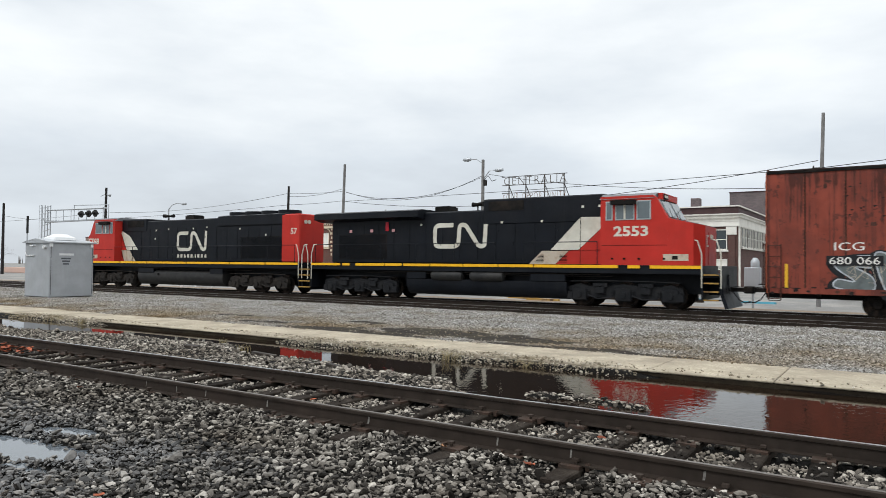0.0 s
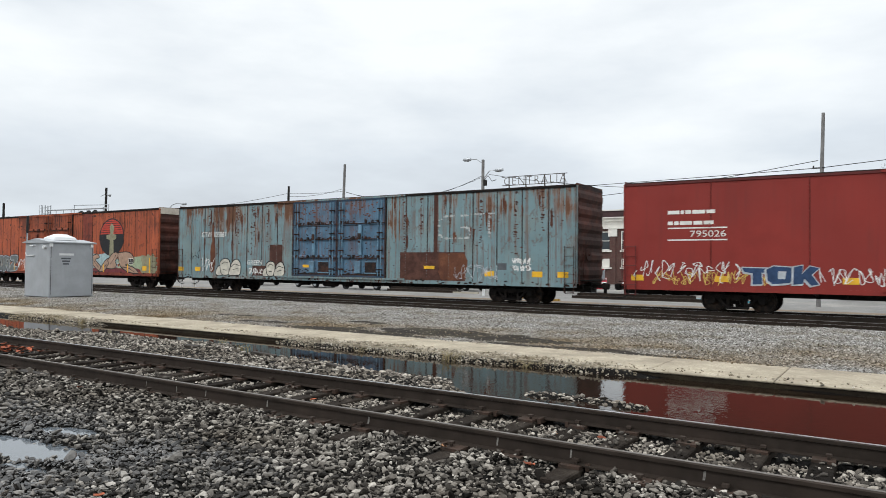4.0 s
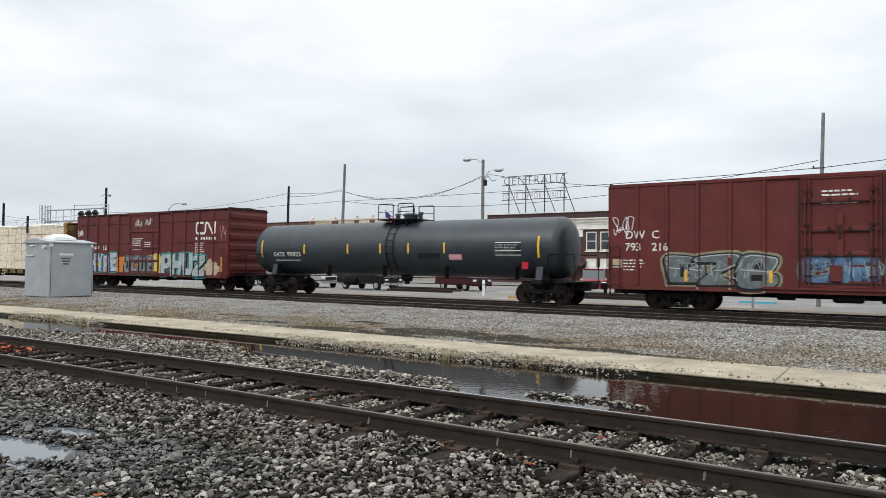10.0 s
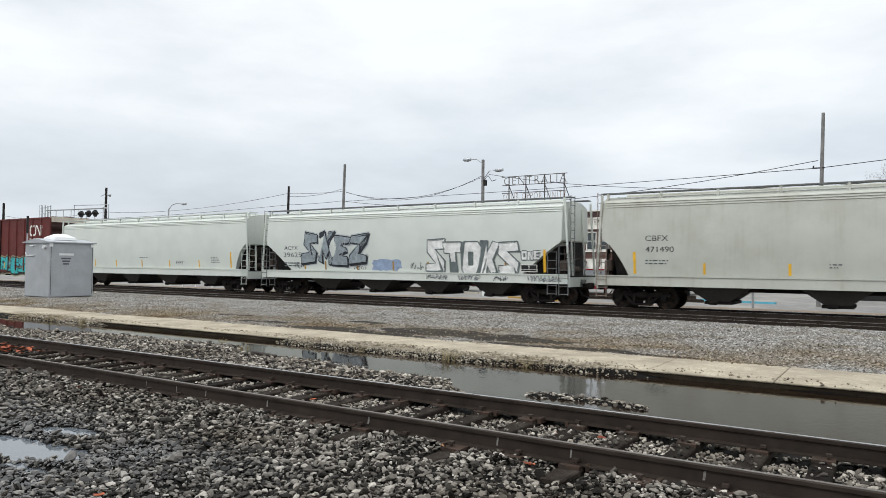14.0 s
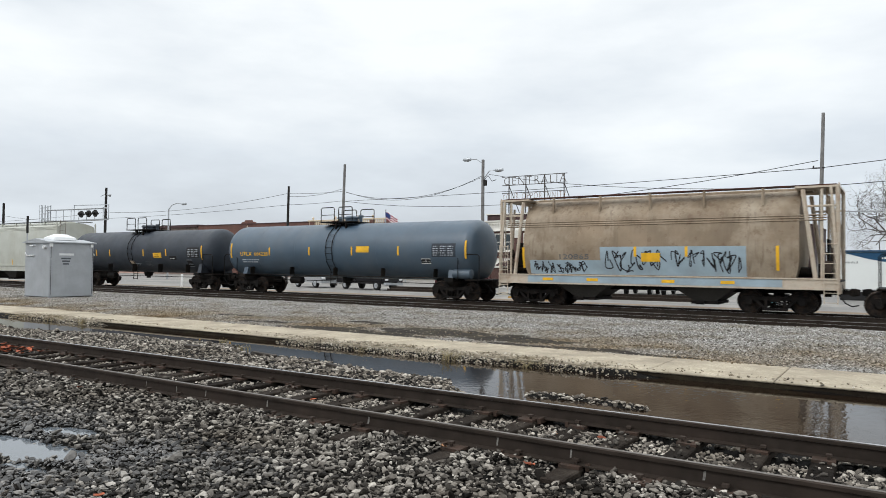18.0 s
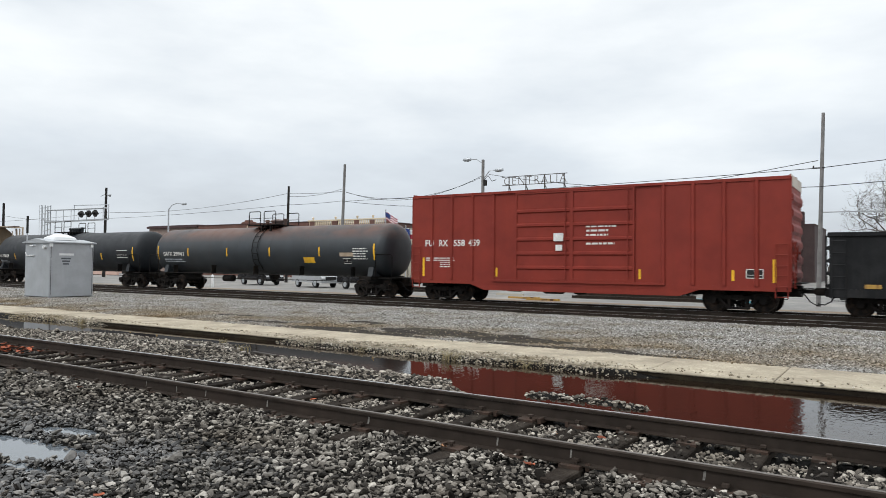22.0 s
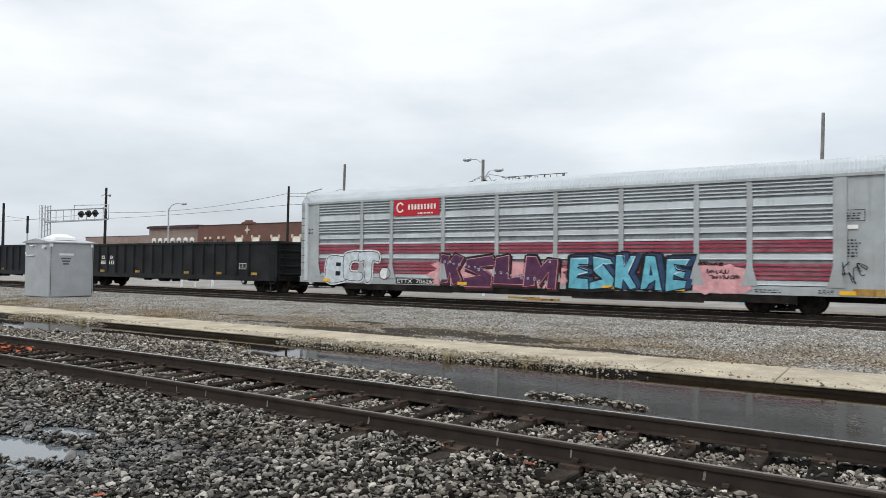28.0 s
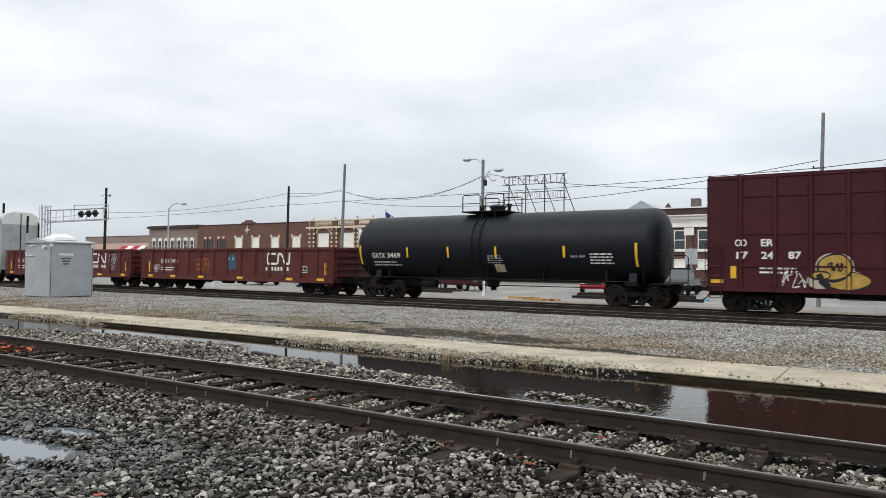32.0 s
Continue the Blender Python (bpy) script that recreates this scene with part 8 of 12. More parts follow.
patch(B1, 13.2 - c, 20.6 - c, 0.96, 1.3, F, S_DUSK, "paint_ground", 0.004, 0.08, 19)
bubbles(B1, [((0.01, 0.88), (0.07, 0.98), (0.15, 0.96), (0.2, 0.78), (0.2, 0.53), (0.15, 0.42), (0.22, 0.12), (0.12, 0.1), (0.09, 0.27), (0.02, 0.16), (0, 0.53)), ((0.24, 0.88), (0.3, 0.78), (0.38, 0.88), (0.42, 0.71), (0.36, 0.6), (0.44, 0.27), (0.42, 0.07), (0.34, 0.27), (0.28, 0.45), (0.22, 0.38), (0.26, 0.64)), ((0.42, 0.05), (0.47, 0.38), (0.52, 0.61), (0.59, 0.69), (0.56, 0.38), (0.5, 0.09)), ((0.55, 0.6), (0.62, 0.91), (0.68, 0.96), (0.7, 0.78), (0.66, 0.54), (0.68, 0.34), (0.63, 0.18), (0.53, 0.22), (0.56, 0.42)), ((0.7, 0.88), (0.76, 0.96), (0.86, 0.95), (0.92, 0.74), (0.92, 0.49), (0.86, 0.42), (0.81, 0.36), (0.92, 0.27), (0.99, 0), (0.86, 0.03), (0.76, 0.23), (0.72, 0.45))],
        12.5 - c, 20.4 - c, 0.98, 2.42, S_SAND, S_BLACK, F, 0.06,
        [((0.04, 0.6), (0.1, 0.71), (0.17, 0.67)), ((0.09, 0.88), (0.09, 0.38)), ((0.04, 0.62), (0.15, 0.62)), ((0.28, 0.6), (0.34, 0.53), (0.41, 0.23)), ((0.58, 0.38), (0.63, 0.6), (0.67, 0.83)), ((0.22, 0.07), (0.34, 0.03), (0.47, 0.03)), ((0.76, 0.27), (0.86, 0.22), (0.94, 0.03)), ((0.5, 0.27), (0.54, 0.38))])
patch(B1, 20.6 - c, 22.3 - c, 0.98, 2.2, F, S_OLIVE, "paint_ground", 0.005, 0.2, 9)
for x_ in (-3.5, 0.8, 4.1, 7.0, 10.1, 13.7, 16.3, 19.1):
    tape(B1, x_ - c, 1.0, 1.55 if x_ > -3 else 1.85, flat(-1.55))
tape(B1, 21.5 - c, 1.0, 2.0, flat(-1.55))
for a, b in ((5.96, 9.15), (9.15, 12.37)):
    plug_door_gear(B1, a - c, b - c, 1.03, 5.11, -1.52, P_ORANGE_DOOR, P_FLAKE_DARK, (0.26, 0.44, 0.74))
for x_, m_ in ((6.75, S_GREY), (9.95, S_GREY)):
    patch(B1, x_ - c, x_ - c + 0.42, 1.35, 1.8, flat(-1.56), m_, "stencil_ground")
plate_box(B1, 19.25 - c, 19.75 - c, 1.55, 1.95, flat(-1.545))
patch(B1, 20.75 - c, 21.2 - c, 1.15, 1.45, F, M_YELLOW, "reflector", 0.009)
rnd = random.Random(12)
for k in range(18):
    x_, z_ = rnd.uniform(-3.8, 22), rnd.uniform(2.6, 4.9)
    if not 5.8 < x_ < 12.5:
        patch(B1, x_ - c, x_ - c + rnd.uniform(0.1, 0.3), z_, z_ + rnd.uniform(0.06, 0.22), F, P_RUSTPATCH, "rust_spot", 0.003, 0.2, k)

flakes(B1, -1.6 - c, 3.6 - c, 3.0, 4.7, 90, 0.055, F, P_FLAKE_DARK, 301)
flakes(B1, 3.9 - c, 5.8 - c, 3.4, 4.6, 16, 0.07, F, P_FLAKE_DARK, 302)
flakes(B1, 12.6 - c, 22.0 - c, 3.2, 5.0, 90, 0.05, F, P_FLAKE_DARK, 303)
for a, b in ((6.1, 9.0), (9.3, 12.2)):
    flakes(B1, a - c, b - c, 1.1, 4.9, 60, 0.06, flat(-1.556), P_FLAKE_DARK, int(a * 10))
    flakes(B1, a - c, b - c, 1.08, 1.5, 26, 0.09, flat(-1.556), P_FLAKE_DARK, int(a * 11))
patch(B1, -4.05 - c, 22.35 - c, 0.79, 0.99, flat(-1.541), P_ORANGE_OLD, "grimy_sill_band")
flakes(B1, -4.0 - c, 22.3 - c, 0.80, 1.02, 90, 0.10, flat(-1.546), P_FLAKE_DARK, 304)

# ---- box car, faded blue, 86 ft ----
B2, c, hl, bd = boxcar("box_car", 24.5, 50.95, 0.95, 5.22, P_BLUE, "long faded blue-grey box car with heavy rust streaks", (28.03, 47.68), [(34.45, 37.65), (37.65, 40.85)], flush=1.22, roof=M_STEEL_BLACK,
                      end=P_RUSTEND, door_mat=P_BLUE2, door_edge=P_DOOR_EDGE, door_rails=(0.26, 0.68), door_bars=())
for a, b in ((34.45, 37.65), (37.65, 40.85)):
    plug_door_gear(B2, a - c, b - c, 1.03, 5.06, -1.52, P_BLUE_GEAR, P_FLAKE_DARK, (0.26, 0.50, 0.70))
writing(B2, "GTW 305867", 26.7 - c, 3.25, 0.3, M_WHITE_PAINT, F, 2.25)
patch(B2, 41.74 - c, 45.48 - c, 0.96, 2.3, F, P_RUSTPATCH, "primer_patch", 0.004)
patch(B2, 32.6 - c, 33.6 - c, 1.0, 2.75, F, P_RUSTPATCH, "primer_patch", 0.004)
patch(B2, 27.5 - c, 27.95 - c, 1.1, 2.9, F, P_BLEED, "rust_stain", 0.003, 0.12, 5)
patch(B2, 31.2 - c, 32.6 - c, 1.0, 1.55, F, P_RUSTPATCH, "primer_patch", 0.0035)
THROW_UP = [((0.01, 0.02), (0.04, 0.41), (0.15, 0.56), (0.27, 0.45), (0.3, 0.02)), ((0.18, 0.8), (0.36, 0.99), (0.53, 0.88), (0.58, 0.48), (0.51, 0.05), (0.27, 0.03), (0.18, 0.33)), ((0.54, 0.02), (0.58, 0.48), (0.69, 0.84), (0.87, 0.94), (0.99, 0.64), (0.99, 0.25), (0.91, 0.02))]
THROW_LINES = [((0.6, 0.48), (0.76, 0.68), (0.95, 0.56)), ((0.24, 0.64), (0.36, 0.8), (0.49, 0.72)), ((0.29, 0.33), (0.44, 0.29)), ((0.69, 0.33), (0.87, 0.41))]
for x_, w_, h_ in ((28.05, 2.2, 1.0), (32.05, 1.75, 0.85)):
    bubbles(B2, THROW_UP, x_ - c, x_ + w_ - c, 0.98, 0.98 + h_, S_BONE_WHITE, S_BLACK, F, 0.055, THROW_LINES)
scribble(B2, 25.6 - c, 26.5 - c, 1.85, 2.65, S_BLACK, F, 31, 0.035, 3)
scribble(B2, 26.6 - c, 27.9 - c, 1.2, 2.0, S_WHITE, F, 32, 0.03, 4)
writing(B2, "GREEN", 30.75 - c, 1.62, 0.26, S_WHITE, F, 1.25, 0.0, 0.004, "spray_tag", (), 0.1)
scribble(B2, 30.9 - c, 32.0 - c, 1.05, 1.45, S_WHITE, F, 33, 0.035, 4)
scribble(B2, 44.8 - c, 47.2 - c, 1.0, 1.75, S_SILVER, F, 34, 0.03, 4)
scribble(B2, 47.95 - c, 48.85 - c, 1.75, 2.05, S_WHITE, F, 35, 0.04, 4)
scribble(B2, 47.95 - c, 48.85 - c, 1.45, 1.72, S_WHITE, F, 36, 0.04, 4)
patch(B2, 47.2 - c, 47.65 - c, 1.5, 1.8, F, S_GREY, "stencil_ground", 0.005)
patch(B2, 43.72 - c, 43.95 - c, 2.2, 5.05, F, P_RUSTPATCH, "rust_strip", 0.003)
patch(B2, 44.0 - c, 45.6 - c, 1.0, 2.28, F, P_BLEED, "rust_stain", 0.006, 0.10, 61)
# rust that bled from worn spots, drawn out downwards
rnd = random.Random(71)
for x_, z_, w_, h_ in ((42.2, 4.3, 0.18, 1.9), (46.7, 4.15, 0.30, 1.5), (47.55, 4.85, 0.22, 1.9), (45.9, 3.5, 0.25, 1.1), (44.9, 3.3, 0.2, 0.9), (27.7, 4.5, 0.40, 3.2), (26.95, 4.4, 0.22, 0.8), (25.35, 5.0, 0.16, 1.6),
                       (29.15, 5.0, 0.18, 3.0), (30.3, 4.9, 0.2, 2.2), (31.6, 5.0, 0.15, 1.4), (33.1, 4.6, 0.2, 1.3), (49.2, 5.0, 0.14, 1.3), (41.4, 5.0, 0.12, 1.2), (44.35, 5.0, 0.2, 1.0), (48.4, 4.4, 0.15, 0.7)):
    for k in range(4):
        xa, top = x_ + rnd.uniform(-0.5, 0.5) * w_, z_ - rnd.uniform(0, 0.25) * h_
        ww, hh = w_ * rnd.uniform(0.10, 0.28), h_ * rnd.uniform(0.3, 0.75)
        path = [(xa - ww, top), (xa - ww * 0.2, top + 0.05), (xa + ww, top - 0.03), (xa + ww * 0.7, top - hh * 0.4), (xa + ww * 0.15, top - hh), (xa - ww * 0.3, top - hh * 0.6)]
        path = [(u - c, min(v, 5.08)) for u, v in path]
        part("rust_run", lay(path, [tuple(range(6))], F, 0.003 + 0.001 * k), P_BLEED if k != 1 else P_RUSTPATCH, B2)
# what is left of the flaked white emblem: a wound band and a T
for q, path in enumerate((rounded([(45.7, 4.0), (44.0, 4.0), (44.0, 2.95), (45.75, 2.95), (45.75, 3.45), (45.2, 3.45)], 0.45), [(45.75, 4.05), (47.1, 4.05)], [(46.75, 4.0), (46.75, 2.95)])):
    for (xa, za), (xb, zb) in zip(path, path[1:]):
        n_ = max(1, round(math.hypot(xb - xa, zb - za) / 0.12))
        for k in range(n_):
            if rnd.random() < 0.85:
                u, v = xa + (xb - xa) * (k + rnd.random()) / n_, za + (zb - za) * (k + rnd.random()) / n_
                r_ = rnd.uniform(0.03, 0.075)
                patch(B2, u - r_ - c, u + r_ - c, v - r_ * 0.7, v + r_ * 0.7, F, S_FLAKE, "emblem_flake", 0.002 + 0.001 * (k % 3), 0.35, k + 10 * q)
for x_ in (24.5, 26.1, 46.52, 48.9, 50.1):
    patch(B2, x_ - c, x_ - c + 0.5, 1.2, 1.45, F, M_YELLOW, "reflector")
for x_ in (35.2, 39.6, 43.2):
    patch(B2, x_ - c, x_ - c + 0.6, 1.5, 1.65, flat(-1.56), M_YELLOW, "reflector")
rnd = random.Random(14)
for k in range(14):
    x_, z_ = rnd.uniform(24.8, 50), rnd.uniform(2.2, 4.8)
    if not 34.2 < x_ < 41:
        patch(B2, x_ - c, x_ - c + rnd.uniform(0.05, 0.16), z_, z_ + rnd.uniform(0.2, 0.9), F, P_RUSTPATCH, "rust_spot", 0.003, 0.22, k)

for a, b in ((34.6, 37.5), (37.8, 40.7)):
    flakes(B2, a - c, b - c, 4.0, 4.9, 30, 0.075, flat(-1.556), P_BLEED, int(a * 10))
    flakes(B2, a - c, b - c, 1.1, 4.9, 70, 0.05, flat(-1.556), P_FLAKE_DARK, int(a * 11))
    for z_ in (2.06, 3.04, 3.84):
        flakes(B2, a - c, b - c, z_ - 0.09, z_ + 0.10, 26, 0.085, flat(-1.642), P_FLAKE_DARK, int(a * z_))
    flakes(B2, a - c, b - c, 1.06, 1.4, 40, 0.09, flat(-1.556), P_FLAKE_DARK, int(a * 12))
flakes(B2, 24.7 - c, 34.3 - c, 1.0, 5.0, 120, 0.045, F, P_RUSTPATCH, 305)
flakes(B2, 41.0 - c, 50.8 - c, 1.0, 5.0, 120, 0.045, F, P_RUSTPATCH, 306)
for k, x_ in enumerate((27.4, 27.85, 28.1, 29.8, 30.0, 31.1, 31.3, 32.4, 42.0, 43.0, 46.3, 48.1, 49.4)):
    flakes(B2, x_ - 0.05 - c, x_ + 0.05 - c, 3.2 - 0.5 * (k % 3), 5.0, 22, 0.07, F, P_RUSTPATCH, 310 + k)
flakes(B2, 24.6 - c, 50.9 - c, 0.80, 1.0, 90, 0.10, flat(-1.546), P_FLAKE_DARK, 307)

# ---- box car, railway red, 86 ft ----
B3, c, hl, bd = boxcar("box_car", 53.02, 79.4, 0.95, 5.12, P_RED, "long red box car with white emblem and spray tags", (57.19, 76.63), [(63.04, 66.13), (66.13, 69.23)], flush=3.6, roof=P_BROWN,
                      end=P_BROWN, end_top=P_BARE, door_rails=(0.33, 0.62), door_bars=())
# Darker copy of the red: shadows of door bars and rails as colour.
P_RED_SHADE = mat("shaded_red_gear_paint", (0.10, 0.016, 0.014), 0.65, 0, 0.25, 3.0, 0.1, 60, (0.04, 0.014, 0.012), 0.6, 1.8)
for a, b in ((63.04, 66.13), (66.13, 69.23)):
    plug_door_gear(B3, a - c, b - c, 1.03, 4.96, -1.52, P_RED, P_RED_SHADE, (0.33, 0.62, 0.86))
rail_emblem(B3, 73.42 - c, 77.42 - c, 2.50, 4.04, M_WHITE_PAINT, F)
for k in range(2):
    bars(B3, 54.75 - c, 3.75 - 0.42 * k, 2.1, 0.32, 1, M_WHITE_PAINT, F, 40 + k, "company_lettering")
patch(B3, 54.75 - c, 56.95 - c, 3.18, 3.23, F, M_WHITE_PAINT, "paint_line")
writing(B3, "795026", 55.6 - c, 2.86, 0.24, M_WHITE_PAINT, F, 1.3)
patch(B3, 54.75 - c, 56.95 - c, 2.72, 2.77, F, M_WHITE_PAINT, "paint_line")
scribble(B3, 53.4 - c, 57.4 - c, 1.1, 1.95, S_WHITE, F, 8, 0.035, 9)
scribble(B3, 54.2 - c, 58.4 - c, 1.0, 1.6, S_YELLOW, F, 88, 0.025, 8)
graffiti(B3, "TOK", 57.6 - c, 60.0 - c, 1.1, 1.75, S_NAVY, S_SILVER, None, F, seed=9, line=0.04)
scribble(B3, 60.0 - c, 62.6 - c, 1.1, 1.7, S_WHITE, F, 89, 0.03, 7)
graffiti(B3, "WONE", 70.4 - c, 73.0 - c, 1.05, 1.8, P_RED, S_WHITE, None, F, seed=10, line=0.026, shadow=(0, 0), jag=0.10, round_=True)
graffiti(B3, "GRYMS", 73.2 - c, 77.0 - c, 1.0, 1.85, spray("rosy_silver", (0.30, 0.22, 0.22)), S_WHITE, None, F, seed=11, line=0.026, jag=0.10, round_=True, shade=S_PURPLE)
scribble(B3, 77.4 - c, 78.2 - c, 1.4, 2.3, S_WHITE, F, 41, 0.03, 3)
scribble(B3, 78.4 - c, 79.2 - c, 1.7, 2.6, S_OLIVE, F, 42, 0.03, 3)
for x_ in (53.3, 56.5, 60.7, 71.5, 75.0, 78.4):
    patch(B3, x_ - c, x_ - c + 0.5, 1.15, 1.38, F, M_YELLOW, "reflector")
for x_ in (63.8, 67.9):
    patch(B3, x_ - c, x_ - c + 0.7, 1.35, 1.58, flat(-1.56), M_YELLOW, "reflector")
    patch(B3, x_ - c + 0.9, x_ - c + 1.6, 1.3, 1.8, flat(-1.56), S_BLACK, "stencil_ground")
bars(B3, 78.0 - c, 1.7, 0.9, 0.3, 3, M_WHITE_PAINT, F, 43)
plate_box(B3, 77.2 - c, 77.8 - c, 1.75, 2.0, F)


# ---- centre-beam flat car with wrapped lumber ----
def centre_beam(xl, xr, trucks):
    car, xc, hl = new_car("centre_beam_flat_car", xl, xr, "yellow centre-beam flat car loaded with white-wrapped lumber", "flat car")
    y = -1.5
    part("deck", Shape().box(-hl, hl, y + 0.06, 1.44, 0.98, 1.08), M_STEEL_BLACK, car)
    part("side_sill", Shape().box(-hl, hl, y, y + 0.06, 0.76, 1.08), P_SILL, car, "worn yellow side sill browned by rust")
    for i in range(int(hl * 2 / 1.2)):
        x = -hl + 0.8 + i * 1.2
        part("stake_pocket", Shape().box(x - 0.09, x + 0.09, y - 0.05, y, 0.80, 1.06), M_STEEL_BLACK, car)
    part("centre_beam", Shape().box(-hl + 0.5, hl - 0.5, -0.12, 0.12, 1.08, 4.35), P_CENTER_YELLOW, car)
    for s in (-1, 1):
        a, b = sorted((s * hl, s * (hl - 0.28)))
        bh = part("bulkhead", Shape().box(a + 0.08, b - 0.08, y + 0.05, 1.45, 1.08, 4.42), P_CENTER_YELLOW, car, "yellow end bulkhead")
        part("bulkhead_post", Shape().box(a, b, y - 0.02, y + 0.12, 1.08, 4.5), P_CENTER_YELLOW, bh)
        part("bulkhead_post", Shape().box(a, b, 1.34, 1.5, 1.08, 4.5), P_CENTER_YELLOW, bh)
        part("bulkhead_cap", Shape().prism([(y - 0.02, 4.44), (y + 0.16, 4.58), (1.34, 4.58), (1.5, 4.44), (1.5, 4.36), (1.3, 4.48), (y + 0.2, 4.48), (y - 0.02, 4.36)], a - 0.1, b + 0.1, "x"), P_CENTER_YELLOW, bh)
        for yp in (-0.62, 0.05, 0.72):
            part("bulkhead_stud", Shape().box(min(s * hl, s * (hl + 0.11)), max(s * hl, s * (hl + 0.11)), yp - 0.06, yp + 0.06, 2.55 if yp > 0.5 else 1.3, 4.48), P_SILL, bh)
        part("grimy_plate", Shape().box(min(s * hl, s * (hl + 0.03)), max(s * hl, s * (hl + 0.03)), y + 0.14, 1.34, 1.1, 2.5), P_BROWN_DARK, bh, "black grimy lower plate")
        for z in (1.8, 3.3):
            xx = s * hl
            part("bulkhead_rib", Shape().box(min(xx, xx + s * 0.09), max(xx, xx + s * 0.09), y + 0.1, 1.4, z - 0.1, z + 0.1), P_SILL if z > 2.4 else P_BROWN_DARK, bh)
        part("bulkhead_face", Shape().box(min(s * hl, s * hl - s * 0.06), max(s * hl, s * hl - s * 0.06), y + 0.12, 1.34, 1.1, 4.4), P_SILL, bh)
        ladder(car, s * (hl + 0.14), y + 0.1, 0.9, 3.9, 0.42, M_STEEL_BLACK, 0.38, "y")
        coupler(car, s * (hl + 0.75))
    rnd = random.Random(17)
    cols, rows = 9, 5
    x0, x1 = -hl + 0.42, hl - 0.42
    step = (x1 - x0) / cols
    rowh = 3.3 / rows
    for side in (-1, 1):
        for r in range(rows):
            for k in range(cols):
                a, b = x0 + k * step, x0 + (k + 1) * step
                z0 = 1.10 + r * rowh
                w = 1.26 + rnd.uniform(-0.025, 0.025)
                bare = 0.74 if k == 0 else 0.0
                if bare:
                    part("bare_lumber", Shape().soft_box(a + 0.015, a + bare - 0.01, min(side * 0.15, side * 1.36), max(side * 0.15, side * 1.36), z0 + 0.02, z0 + rowh - 0.02, 0.012), P_LUMBER, car, "stacked raw lumber left open at the end of the load")
                sh = Shape().soft_box(a + bare + 0.006, b - 0.006, min(side * 0.15, side * (0.15 + w)), max(side * 0.15, side * (0.15 + w)), z0 + 0.008, z0 + rowh - 0.008, 0.012)
                lb = part("lumber_package", sh, P_WRAP, car, "strapped lumber package in white wrap")
                if side < 0:
                    for q in (0.30 if k == 0 else 0.16, 0.68):
                        lean = 0.05 * math.sin(k * 3.1 + q * 7)
                        xx = a + step * q + 0.09 * math.sin(k * 5 + q * 9) + lean * r
                        part("strap", Shape().prism([(xx, z0), (xx + 0.024, z0), (xx + 0.024 + lean, z0 + rowh), (xx + lean, z0 + rowh)], -0.15 - w - 0.010, -0.15 - w + 0.002), P_STRAP, lb)
                    part("bearer", Shape().box(a + bare + 0.05, b - 0.05, -0.15 - w + 0.006, -0.2, z0 + rowh - 0.03, z0 + rowh + 0.02), P_STRAP, lb)
    # loose wrap humped over the top
    n = 120
    vs, fs = [], []
    for i in range(n + 1):
        x = x0 + 0.8 + (x1 - x0 - 0.8) * i / n
        hmp = 0.10 * max(-0.4, math.sin(i * 0.22 + 0.8 * math.sin(i * 0.11))) + 0.05 * math.sin(i * 0.75) + rnd.uniform(-0.045, 0.045)
        drop = 4.31 + 0.03 * math.sin(i * 0.31) + rnd.uniform(-0.02, 0.02)
        out = 0.02 * math.sin(i * 0.9) + rnd.uniform(-0.015, 0.015)
        for yy, dz in ((-1.455, drop), (-1.45 + out, 4.30 + 0.5 * abs(hmp)), (-1.1, 4.46 + hmp), (-0.5, 4.50 + hmp), (0.5, 4.50 - hmp * 0.5), (1.1, 4.44), (1.45, 4.36), (1.46, 4.05)):
            vs.append((x, yy, dz))
    for i in range(n):
        for j in range(7):
            fs.append((i * 8 + j, i * 8 + j + 1, i * 8 + 9 + j, i * 8 + 8 + j))
    part("wrap_cover", Shape().add(vs, fs), P_COVER, car, "loose white plastic cover over the load", True)
    creases = Shape()
    for i in range(70):
        xx, zz, ln, an = rnd.uniform(x0 + 1.0, x1 - 0.4), rnd.uniform(1.3, 4.0), rnd.uniform(0.25, 0.8), rnd.choice((-1, 1)) * rnd.uniform(0.5, 1.3)
        wd = rnd.uniform(0.012, 0.035)
        p, q = (xx - ln / 2 * math.cos(an), zz - ln / 2 * math.sin(an)), (xx + ln / 2 * math.cos(an), min(4.2, zz + ln / 2 * math.sin(an)))
        creases.add([(p[0], -1.436, p[1]), ((p[0] + q[0]) / 2 - wd, -1.437, (p[1] + q[1]) / 2), (q[0], -1.436, q[1]), ((p[0] + q[0]) / 2 + wd, -1.462, (p[1] + q[1]) / 2)], [(0, 3, 1), (1, 3, 2), (0, 1, 3), (1, 2, 3)])
    tagged(part("wrap_crease", creases, P_COVER, car, "puckered creases of the plastic wrap"), kind="stuff")
    for a_, b_, up_ in ((2.0, 1.6, 4.72), (5.2, 1.7, 4.75), (9.2, 3.0, 4.8), (13.6, 1.9, 4.76), (16.4, 2.2, 4.74), (19.6, 2.0, 4.72)):
        part("tie_cable", Shape().tube([(-hl + a_, -1.2, 4.5), (-hl + a_ + 0.3, -1.1, up_), (-hl + a_ + b_, -1.1, up_ + 0.01), (-hl + a_ + b_ + 0.2, -1.2, 4.5)], 0.014, 5), P_CABLE, car)
    underframe(car, hl + 0.2, 0.98, 0.45)
    brake_gear(car, -0.5)
    for x in trucks:
        truck(car, x - xc)
    S_ = flat(y)
